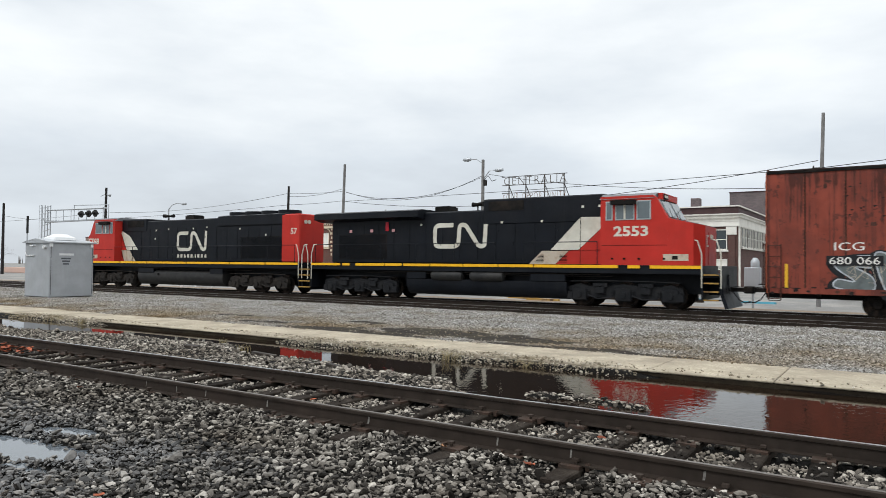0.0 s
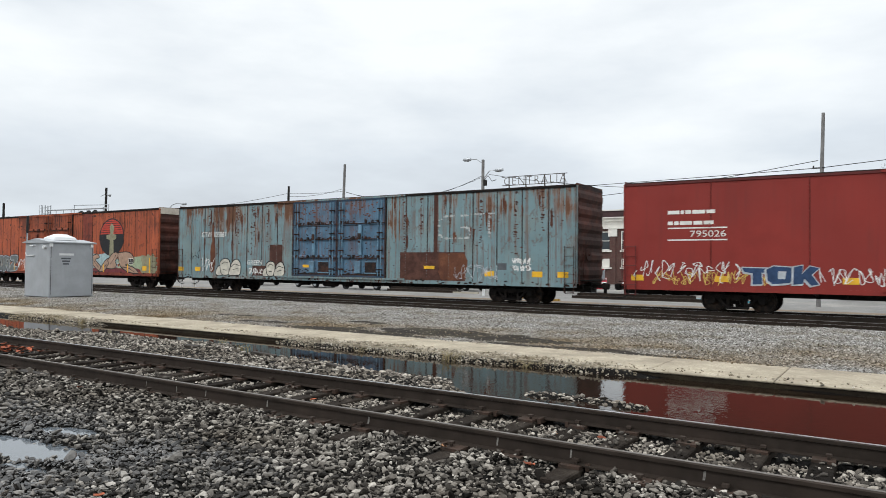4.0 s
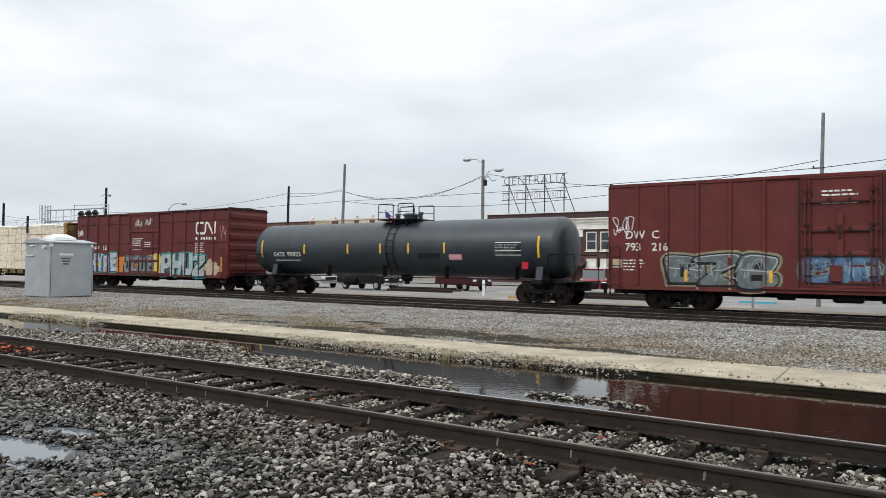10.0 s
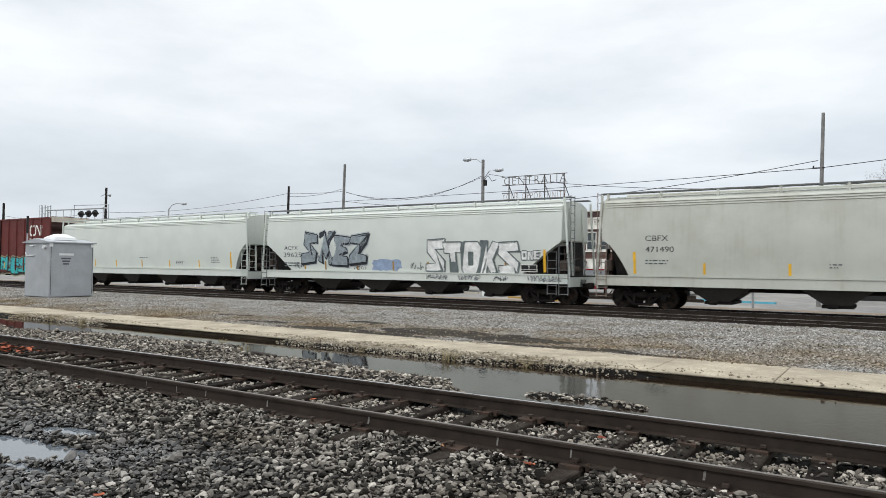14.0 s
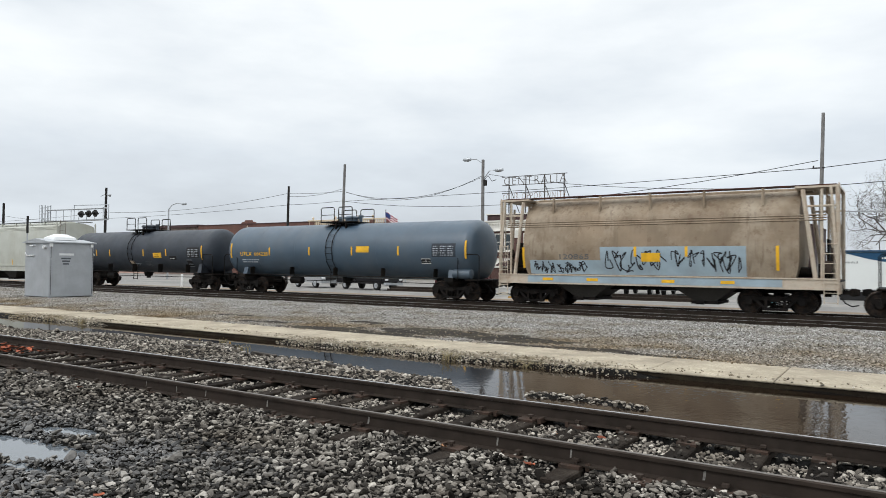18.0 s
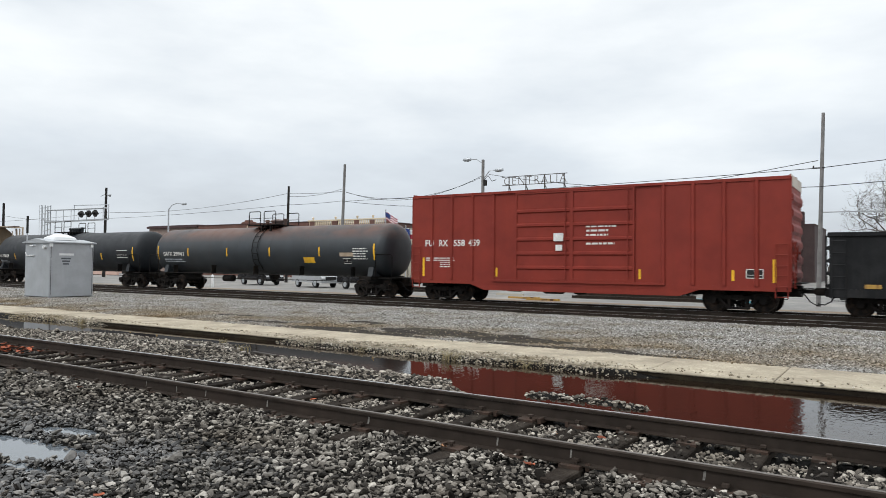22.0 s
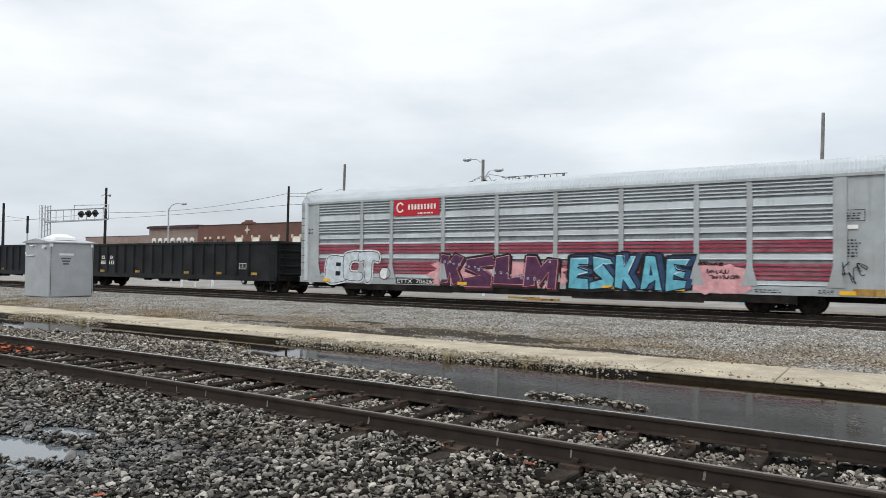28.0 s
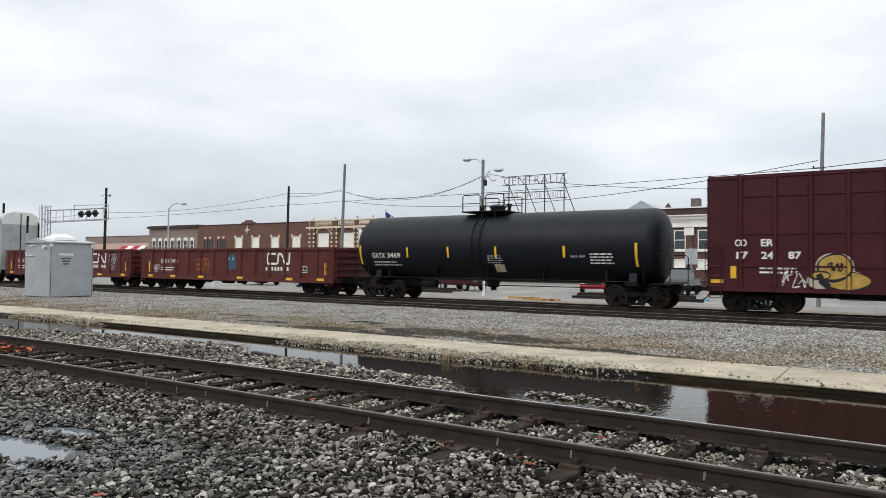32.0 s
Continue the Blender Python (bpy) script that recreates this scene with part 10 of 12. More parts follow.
# ---- box car, bright oxide red, 50 ft ----
B6, c, hl, bd = boxcar("box_car", 321.3, 337.9, 1.0, 5.08, P_VERMILION, "bright oxide-red box car with smooth side posts", (322.9, 336.03), [(326.9, 329.55), (329.55, 332.25)], posts=1.05, roof=P_VERMILION,
                       end=P_VERMILION, end_top=P_BARE, door_rails=(0.14, 0.3, 0.46, 0.62, 0.78), door_bars=(0.9,), sill_drop=(324.4, 334.9))
for s_, x_ in (("FU", 322.05), ("RX", 322.85), ("558", 323.65), ("459", 324.45)):
    writing(B6, s_, x_ - c, 2.58, 0.3, M_WHITE_PAINT, F, 0.48 if len(s_) == 2 else 0.62, 0.02, bands=bd)
tape(B6, 321.9 - c, 1.15, 2.05, F, 0.12)
tape(B6, 337.3 - c, 1.15, 2.0, F, 0.12)
for x_ in (325.9, 332.4, 335.9):
    tape(B6, x_ - c, 1.2, 1.6, F, 0.1)
patch(B6, 328.75 - c, 329.2 - c, 2.75, 3.1, flat(-1.62), S_WHITE, "lock_tag")
patch(B6, 328.85 - c, 329.15 - c, 2.35, 2.6, flat(-1.62), S_WHITE, "lock_tag")
bars(B6, 322.9 - c, 1.6, 0.9, 0.5, 5, M_WHITE_PAINT, F, 101)
bars(B6, 322.1 - c, 1.9, 1.5, 0.2, 2, M_WHITE_PAINT, F, 102)
bars(B6, 330.2 - c, 2.6, 1.3, 0.9, 5, M_WHITE_PAINT, flat(-1.565), 103)
plate_box(B6, 336.4 - c, 337.0 - c, 1.3, 1.65, F)

# ---- gondolas, black and navy ----
def bay(x, w, bands):
    """Left edge that centres a mark of width w in the bay between posts that holds x."""
    mids = [(a + b) / 2 for a, b, d in bands]
    lo = max([m for m in mids if m <= x], default=x - 0.5)
    hi = min([m for m in mids if m > x], default=lo + 1.0)
    return (lo + hi) / 2 - w / 2


G1, c, hl, bd = gondola("gondola", 339.1, 359.75, 0.88, 2.95, P_GON_BLACK, "long black gondola with pale spray tags", (340.9, 358.0), 16, inside=P_INSIDE, end_bay=2.3)
writing(G1, "CIGX", 341.53 - c, 1.85, 0.26, M_WHITE_PAINT, F, 0.76)
writing(G1, "8047", 341.53 - c, 1.42, 0.26, M_WHITE_PAINT, F, 0.76)
writing(G1, "57", 342.56 - c, 1.42, 0.26, M_WHITE_PAINT, F, 0.38)
for k, (a, b, lo, hi, q) in enumerate(((345.1, 345.95, 1.15, 2.25, 8), (347.05, 347.85, 1.1, 2.1, 6), (348.95, 349.95, 1.05, 1.95, 8), (357.85, 359.05, 1.1, 2.35, 12))):
    loop_tag(G1, a - c, b - c, lo, hi, S_PALECYAN, F, 111 + k, q, 0.028, bd)
for x_ in (339.9, 346.2, 350.2, 353.3, 356.2):
    x_ = bay(x_ - c, 0.5, bd)
    patch(G1, x_, x_ + 0.5, 1.02, 1.16, flat(-1.575), P_CENTER_YELLOW, "reflector")
x_ = bay(356.8 - c, 0.6, bd)
plate_box(G1, x_, x_ + 0.6, 1.35, 1.7, F)
for x_ in (343.8, 344.5, 352.0):
    bars(G1, x_ - c, 1.0, 0.45, 0.22, 2, M_WHITE_PAINT, F, int(x_ * 3))
G2, c, hl, bd = gondola("gondola", 360.85, 381.45, 0.88, 2.98, P_GON_NAVY, "long navy-black gondola with white reporting numbers", (362.64, 380.04), 16, inside=P_INSIDE, end_bay=2.3)
for s_, x_, z_ in (("CI", 365.05, 1.88), ("GX", 365.9, 1.88), ("802", 364.95, 1.54), ("443", 365.9, 1.54)):
    w_ = 0.36 if len(s_) == 2 else 0.56
    x_ = bay(x_ - c, w_, bd)
    patch(G2, x_ - 0.05, x_ + w_ + 0.05, z_ - 0.06, z_ + 0.30, F, M_BLACK_PAINT, "stencil_ground")
    writing(G2, s_, x_, z_, 0.25, M_WHITE_PAINT, F, w_, 0.02, 0.008)
curl = [(361.05 + 1.0 * u, 1.62 + 0.95 * v) for u, v in ((0.42, 0.30), (0.30, 0.42), (0.10, 0.38), (0.04, 0.16), (0.20, 0.0), (0.42, 0.10), (0.52, 0.40), (0.56, 0.72), (0.70, 0.96), (0.92, 0.94), (1.0, 0.72), (0.86, 0.56), (0.72, 0.62), (0.74, 0.76))]
vs, fs = ribbon(loop([(x_ - c, z_) for x_, z_ in curl], 4)[:-4], 0.05)
part("spray_tag", lay(vs, fs, F, 0.006, bd), S_SILVER, G2)
for x_ in (361.1, 365.0, 368.6, 373.0, 377.0, 380.2):
    x_ = bay(x_ - c, 0.5, bd)
    patch(G2, x_, x_ + 0.5, 1.02, 1.17, flat(-1.575), P_CENTER_YELLOW, "reflector")
for x_ in (365.2, 366.4):
    bars(G2, bay(x_ - c, 0.5, bd), 1.22, 0.5, 0.2, 2, M_WHITE_PAINT, F, int(x_ * 3))
bars(G2, 361.8 - c, 1.05, 0.9, 0.1, 1, M_WHITE_PAINT, F, 117)
patch(G2, 378.2 - c, 380.0 - c, 1.3, 1.8, F, spray("deep_blue", (0.012, 0.022, 0.055)), "paint_ground", 0.004, 0.2, 3)
G3, c, hl, bd = gondola("gondola", 382.75, 403.5, 0.88, 2.95, P_GON_BLACK, "long black gondola with white stencils", (384.44, 402.3), 16, inside=P_INSIDE, end_bay=2.3)
for s_, x_, z_ in (("CI", 386.9, 1.88), ("GX", 387.75, 1.88), ("803", 386.85, 1.54), ("113", 387.75, 1.54)):
    w_ = 0.36 if len(s_) == 2 else 0.56
    x_ = bay(x_ - c, w_, bd)
    patch(G3, x_ - 0.05, x_ + w_ + 0.05, z_ - 0.06, z_ + 0.30, F, M_BLACK_PAINT, "stencil_ground")
    writing(G3, s_, x_, z_, 0.25, M_WHITE_PAINT, F, w_, 0.02, 0.008)
for x_ in (383.0, 386.9, 391.0, 395.2, 399.0, 402.2):
    x_ = bay(x_ - c, 0.5, bd)
    patch(G3, x_, x_ + 0.5, 1.02, 1.17, flat(-1.575), P_CENTER_YELLOW, "reflector")
x_ = bay(400.5 - c, 0.6, bd)
plate_box(G3, x_, x_ + 0.6, 1.35, 1.7, F)


# ---- enclosed auto rack ----
def auto_rack(xl, xr, trucks):
    car, xc, hl = new_car("auto_rack", xl, xr, "tall silver enclosed auto rack with red bands and graffiti", "auto rack")
    y = -1.52
    z0, ze, zr = 1.02, 4.98, 5.62
    part("core", Shape().box(-hl + 0.4, hl - 0.4, y + 0.10, 1.5, z0, ze), M_STEEL_BLACK, car)
    part("deck_sill", Shape().box(-hl, hl, y - 0.02, y + 0.06, 0.72, 1.04), P_SILVER_FRAME, car, "grey deck sill")
    part("lower_sill", Shape().box(-hl + 3.2, hl - 3.2, y, y + 0.06, 0.42, 0.72), M_STEEL_BLACK, car)
    edges = [406.54, 409.58, 411.48, 414.55, 417.44, 420.3, 423.18, 426.13, 428.02, 430.81]
    edges = [e - xc for e in edges]
    for k, (a, b) in enumerate(zip(edges, edges[1:])):
        # a perforated backing sheet a bay, with bright ribs, plain strips with a lip below, and crimson slats
        back = part("side_screen", Shape().box(a + 0.10, b - 0.10, y + 0.06, y + 0.10, 1.05, 4.90), P_PERFORATED, car, "perforated grey side screen, darkened like shade between its ribs")
        for top, bottom in ((4.24, 3.95), (3.20, 3.01), (2.19, 2.00), (2.79, 2.72), (1.24, 1.07)):
            part("plain_strip", Shape().prism([(y + 0.06, top + 0.02), (y + 0.01, top - 0.03), (y + 0.02, bottom + 0.03), (y - 0.03, bottom + 0.02), (y - 0.03, bottom), (y + 0.06, bottom - 0.005)], a + 0.10, b - 0.10, "x"), P_SILVER, back)
        for z in (4.78, 4.64, 4.50, 4.36, 3.78, 3.64, 3.50, 3.36):
            part("rib", Shape().prism([(y + 0.06, z + 0.05), (y - 0.035, z + 0.005), (y - 0.035, z - 0.02), (y + 0.06, z - 0.025)], a + 0.10, b - 0.10, "x"), P_SILVER, back)
        for z in (2.65, 2.49, 2.33, 1.80, 1.64, 1.48, 1.32):
            part("red_slat", Shape().prism([(y + 0.06, z - 0.055), (y - 0.02, z - 0.045), (y - 0.02, z + 0.035), (y + 0.06, z + 0.055)][::-1], a + 0.10, b - 0.10, "x"), P_RACK_RED, car, "crimson slat")
    for e in edges:
        part("side_post", Shape().box(e - 0.10, e + 0.10, y - 0.03, y + 0.12, z0, ze), P_SILVER_FRAME, car)
        part("post_foot", Shape().prism([(e - 0.28, z0), (e + 0.28, z0), (e + 0.10, z0 + 0.75), (e - 0.10, z0 + 0.75)], y - 0.045, y - 0.03), P_SILVER_FRAME, car)
    for s in (-1, 1):
        a, b = sorted((s * (hl - 0.25), edges[0] if s < 0 else edges[-1]))
        part("end_panel", Shape().box(a, b, y + 0.02, y + 0.10, z0, ze), P_SILVER_FRAME, car)
        e = b - 0.17 if s > 0 else a + 0.17
        part("end_column", Shape().cyl((e, y + 0.06, z0 - 0.2), (e, y + 0.06, ze + 0.25), 0.16, seg=14), P_SILVER, car, smooth=True)
        for k in range(9):
            part("grab_iron", Shape().tube([(e + s * 0.05, y - 0.08, 1.35 + 0.4 * k), (e + s * 0.05, y - 0.15, 1.35 + 0.4 * k), (e + s * 0.20, y - 0.15, 1.35 + 0.4 * k)], 0.016, 5), M_STEEL_BLACK, car)
        e = a + 0.17 if s > 0 else b - 0.17
        part("door_post", Shape().soft_box(e - 0.17, e + 0.17, y - 0.04, y + 0.02, z0 + 0.5, ze - 0.05, 0.02), P_SILVER_FRAME, car)
        # arched end doors
        prof = [(-1.5, z0), (1.5, z0), (1.5, 5.0), (1.25, 5.42), (0.7, 5.68), (-0.7, 5.68), (-1.25, 5.42), (-1.5, 5.0)]
        part("end_door", Shape().prism(prof, s * (hl - 0.02), s * (hl - 0.25), "x"), P_SILVER_FRAME, car, "grey arched end doors")
        part("end_door_top", Shape().prism([(-1.48, 4.7), (1.48, 4.7), (1.5, 5.0), (1.25, 5.43), (0.7, 5.69), (-0.7, 5.69), (-1.25, 5.43), (-1.5, 5.0)], s * (hl + 0.0), s * (hl - 0.02), "x"), W_RACK_WHITE, car, "white upper end panel")
        part("door_seam", Shape().box(min(s * hl, s * (hl + 0.03)), max(s * hl, s * (hl + 0.03)), -0.06, 0.0, z0, 5.6), M_STEEL_BLACK, car)
        part("corner_rail", Shape().tube([(s * (hl + 0.08), 1.35, z0), (s * (hl + 0.08), 1.35, 4.9)], 0.05, 6), M_STEEL_BLACK, car)
        coupler(car, s * (hl + 0.55))
        part("end_step", Shape().box(min(s * (hl - 0.6), s * hl), max(s * (hl - 0.6), s * hl), y, -1.0, 0.55, 0.6), M_STEEL_BLACK, car)
    # corrugated arched roof in sheets
    n = int(2 * hl / 1.15)
    for i in range(n):
        a = -hl + 0.2 + i * (2 * hl - 0.4) / n
        w = (2 * hl - 0.4) / n
        vs, fs = [], []
        k = 20
        arc = [(-1.56, ze - 0.02), (-1.5, 5.10), (-1.22, 5.40), (-0.7, 5.62), (0, 5.68), (0.7, 5.62), (1.22, 5.40), (1.5, 5.10), (1.56, ze - 0.02)]
        for j in range(k + 1):
            x = a + w * j / k
            up = 0.030 if j % 2 else 0.0
            vs += [(x, yy * (1 + up * 0.6), zz + up) for yy, zz in arc]
        for j in range(k):
            for q in range(8):
                fs.append((j * 9 + q, j * 9 + 9 + q, j * 9 + 10 + q, j * 9 + q + 1))
        part("roof_sheet", Shape().add(vs, fs), P_RACK_ROOF, car)
    part("eave", Shape().box(-hl + 0.2, hl - 0.2, y - 0.06, y + 0.06, ze - 0.10, ze), P_SILVER_FRAME, car)
    part("roof_rail", Shape().tube([(-hl + 0.3, -1.5, 5.1), (-hl + 0.35, -1.45, 5.55), (-hl + 1.2, -1.2, 5.75)], 0.03, 6), P_SILVER_FRAME, car)
    underframe(car, hl + 0.1, 0.9, 0.42, None, 0.5)
    for x in trucks:
        truck(car, x - xc)
    S_ = flat(y - 0.035)
    patch(car, 411.66 - xc, 414.36 - xc, 4.08, 4.88, flat(y - 0.045), P_SIGN_RED, "sign_panel")
    bars(car, 412.5 - xc, 4.38, 1.7, 0.5, 1, M_WHITE_PAINT, flat(y - 0.045), 120, "owner_lettering", 0.008, 9)
    bars(car, 413.1 - xc, 4.16, 0.9, 0.14, 1, M_WHITE_PAINT, flat(y - 0.045), 119, "small_lettering", 0.008)
    ring = ribbon([(412.05 - xc + 0.2 * math.cos(a), 4.5 + 0.22 * math.sin(a)) for a in (0.6 + 5.2 * i / 14 for i in range(15))], 0.08)
    part("emblem", lay(ring[0], ring[1], flat(y - 0.045), 0.008), M_WHITE_PAINT, car, "white ring emblem")
    patch(car, 411.8 - xc, 414.3 - xc, 0.76, 1.02, flat(y - 0.02), S_BLACK, "stencil_ground")
    writing(car, "ETTX  706269", 411.9 - xc, 0.80, 0.19, M_WHITE_PAINT, flat(y - 0.02), 2.25, 0.0, 0.008)
    graffiti(car, "BCT", 407.5 - xc, 410.6 - xc, 0.85, 2.2, spray("chalk_white", (0.52, 0.57, 0.60)), S_BLACK, S_WHITE, S_, (), 0.0, 22, None, 0.035, 0.07, 0.03, (0, 0), 1.2, True)
    bubbles(car, [[(0.05, 0.5), (0.3, 0.95), (0.8, 0.9), (0.95, 0.4), (0.6, 0.05), (0.2, 0.1)]], 410.75 - xc, 411.5 - xc, 0.95, 1.55, S_WHITE, S_BLACK, S_, 0.035)
    patch(car, 413.9 - xc, 420.9 - xc, 0.75, 1.9, S_, S_PINK, "paint_ground", 0.004, 0.10, 7)
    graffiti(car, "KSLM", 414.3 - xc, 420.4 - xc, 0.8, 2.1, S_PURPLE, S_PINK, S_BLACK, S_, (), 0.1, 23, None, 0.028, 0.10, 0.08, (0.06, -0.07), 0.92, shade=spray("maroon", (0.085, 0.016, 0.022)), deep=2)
    for k in range(22):
        x_, z_, r_ = 414.5 + (k * 0.618 % 1) * 5.7, 1.0 + (k * 0.377 % 1) * 0.95, 0.035 + 0.03 * (k * 0.29 % 1)
        vs, fs = ribbon([(x_ - xc + r_ * math.cos(a), z_ + r_ * math.sin(a)) for a in (i * math.pi / 4 for i in range(10))], 0.02)
        part("paint_dot", lay(vs, fs, S_, 0.045), S_PALECYAN, car)
    patch(car, 425.4 - xc, 428.1 - xc, 0.72, 1.78, S_, S_PINK, "paint_ground", 0.004, 0.14, 8)
    graffiti(car, "ESKAE", 420.9 - xc, 425.9 - xc, 0.75, 2.05, S_CYAN, S_BLACK, S_BLACK, S_, (), 0.05, 24, None, 0.06, 0.10, 0.08, (0.15, 0.03), 0.86, shade=S_NAVY, deep=4, glow=S_PALECYAN)
    for x_, z_, w_ in ((426.2, 1.75, 0.9), (426.5, 1.45, 0.8), (426.6, 1.25, 1.1)):
        scribble(car, x_ - xc, x_ + w_ - xc, z_, z_ + 0.18, S_BLACK, S_, int(x_ * 7), 0.028, 4)
    scribble(car, 431.0 - xc, 431.7 - xc, 1.2, 2.0, S_BLACK, S_, 122, 0.035, 3)
    for x_, z_, w_, h_ in ((431.05, 3.70, 0.62, 0.02), (431.05, 3.32, 0.62, 0.02), (431.05, 3.32, 0.02, 0.4), (431.65, 3.32, 0.02, 0.4)):
        patch(car, x_ - xc, x_ + w_ - xc, z_, z_ + h_, S_, S_BLACK, "label_border")
    bars(car, 431.12 - xc, 3.40, 0.48, 0.26, 3, S_BLACK, S_, 118)
    patch(car, 431.15 - xc, 431.47 - xc, 3.06, 3.2, S_, M_WHITE_PAINT, "white_label")
    bars(car, 431.15 - xc, 2.1, 0.40, 0.66, 6, S_BLACK, S_, 123)
    bars(car, 405.9 - xc, 3.3, 0.42, 0.4, 2, S_BLACK, S_, 124)
    bars(car, 428.2 - xc, 0.80, 1.0, 0.16, 2, S_BLACK, flat(y - 0.03), 117)
    bars(car, 430.25 - xc, 0.80, 0.55, 0.16, 3, S_BLACK, flat(y - 0.03), 116)
    for x_ in (407.0, 415.4, 418.4, 422.4, 425.2, 430.9):
        patch(car, x_ - xc, x_ - xc + 0.5, 0.78, 0.92, flat(y - 0.03), M_YELLOW, "reflector", 0.02)
    patch(car, 431.3 - xc, 432.4 - xc, 0.76, 1.0, flat(y - 0.03), P_CENTER_YELLOW, "paint_patch")
    return car


auto_rack(405.3, 432.8, (409.19, 429.06))

# ---- gondolas, oxide red ----
G4, c, hl, bd = gondola("gondola", 433.75, 450.4, 0.85, 2.56, P_GON_RED, "oxide-red gondola with a large pale blue graffiti piece", (435.38, 448.55), 14, inside=P_INSIDE)
writing(G4, "CN 13", 435.62 - c, 1.63, 0.27, M_WHITE_PAINT, F, 0.85, bands=bd)
writing(G4, "7572", 436.62 - c, 1.63, 0.27, M_WHITE_PAINT, F, 0.72, bands=bd)
patch(G4, 437.9 - c, 445.4 - c, 0.75, 2.2, F, S_TEAL, "paint_ground", 0.003, 0.0, 1, bd)
patch(G4, 437.98 - c, 445.32 - c, 0.75, 2.13, F, S_BLACK, "paint_ground", 0.0045, 0.0, 1, bd)
patch(G4, 438.1 - c, 445.2 - c, 0.75, 2.05, F, S_PALEBLUE, "paint_ground", 0.006, 0.0, 1, bd)
graffiti(G4, "TEUAT", 438.2 - c, 445.2 - c, 0.82, 2.0, S_PALEBLUE, S_BLACK, None, flat(-1.529), bd, 0.0, 25, S_PALECYAN, 0.06, 0, 0.03, (-0.02, 0), 1.08)
rail_emblem(G4, 445.7 - c, 447.6 - c, 1.6, 2.3, M_WHITE_PAINT, F, bd)
bars(G4, 445.6 - c, 1.3, 1.95, 0.4, 1, M_WHITE_PAINT, F, 124, "web_lettering", 0.004, 8)
loop_tag(G4, 448.0 - c, 448.7 - c, 1.6, 2.25, S_PALECYAN, F, 125, 6, 0.022, bd)
plate_box(G4, 448.0 - c, 448.55 - c, 1.2, 1.5, F)
bars(G4, 435.7 - c, 1.15, 1.5, 0.35, 2, M_WHITE_PAINT, F, 126)
for x_ in (434.5, 449.75):
    tape(G4, x_ - c, 1.1, 1.7, F, 0.12)
for x_ in (434.5, 436.8, 440.6, 446.6, 449.4):
    patch(G4, x_ - c, x_ - c + 0.5, 0.78, 0.92, flat(-1.575), M_YELLOW, "reflector")
G5, c, hl, bd = gondola("gondola", 451.6, 468.35, 0.85, 2.58, P_GON_RED, "oxide-red gondola with a scuffed white emblem", (453.67, 466.71), 14, inside=P_INSIDE)
writing(G5, "CN13", 453.65 - c, 1.65, 0.28, M_WHITE_PAINT, F, 0.85, bands=bd)
writing(G5, "7435", 454.65 - c, 1.65, 0.28, M_WHITE_PAINT, F, 0.72, bands=bd)
patch(G5, 462.9 - c, 465.3 - c, 1.05, 2.35, F, P_RUSTPATCH, "primer_patch", 0.003)
rail_emblem(G5, 463.3 - c, 465.2 - c, 1.62, 2.3, M_WHITE_PAINT, F, bd)
bars(G5, 463.2 - c, 1.3, 1.9, 0.4, 1, M_WHITE_PAINT, F, 127, "web_lettering", 0.004, 8)
patch(G5, 459.9 - c, 460.8 - c, 1.3, 2.2, F, spray("slate", (0.05, 0.08, 0.12)), "paint_ground", 0.004, 0.12, 4)
for x_ in (460.15, 460.5):
    vs = [(x_ - c + 0.1 * math.cos(a), 1.95 + 0.1 * math.sin(a)) for a in (2 * math.pi * i / 14 for i in range(14))]
    part("paint_disc", lay(vs, [tuple(range(14))], F, 0.008), S_CYAN, G5)
loop_tag(G5, 457.1 - c, 458.3 - c, 1.25, 2.0, S_ORANGE, F, 128, 8, 0.022, bd)
loop_tag(G5, 452.9 - c, 453.5 - c, 1.1, 1.6, S_WHITE, F, 129, 5, 0.022, bd)
plate_box(G5, 465.9 - c, 466.45 - c, 1.2, 1.55, F)
bars(G5, 453.7 - c, 1.2, 1.5, 0.3, 2, M_WHITE_PAINT, F, 130)
for x_ in (452.4, 467.7):
    tape(G5, x_ - c, 1.1, 1.75, F, 0.13)
for x_ in (452.4, 454.7, 457.4, 460.9, 464.9, 467.2):
    patch(G5, x_ - c, x_ - c + 0.5, 0.78, 0.92, flat(-1.575), M_YELLOW, "reflector")

# ---- tank car, fresh black, and the last box car ----
T6, c, hl, sf = tank_car("tank_car", 469.2, 486.3, (469.7, 485.35), 1.60, 2.55, P_TANK6, "glossy black tank car with yellow reflector strips", (471.1, 484.2), 477.0)
writing(T6, "GATX", 470.95 - c, 2.02, 0.26, M_WHITE_PAINT, sf, 0.82, 0.015)
writing(T6, "3469", 471.9 - c, 2.02, 0.26, M_WHITE_PAINT, sf, 0.8, 0.015)
bars(T6, 471.0 - c, 1.65, 1.7, 0.28, 2, S_SILVER, sf, 132)
for x_ in (470.15, 473.1, 475.45, 478.0, 481.3, 484.4):
    tape(T6, x_ - c, 1.7 if x_ in (470.15, 484.4) else 2.05, 2.65 if x_ in (470.15, 484.4) else 2.55, sf)
patch(T6, 477.9 - c, 478.4 - c, 1.4, 1.75, sf, S_CREAM, "hazard_sign")
bars(T6, 477.6 - c, 1.8, 0.8, 0.4, 4, S_SILVER, sf, 133)
bars(T6, 482.5 - c, 1.8, 1.1, 0.5, 4, M_WHITE_PAINT, sf, 134)
writing(T6, "FRA AIP", 481.65 - c, 2.05, 0.12, S_SILVER, sf, 0.62)

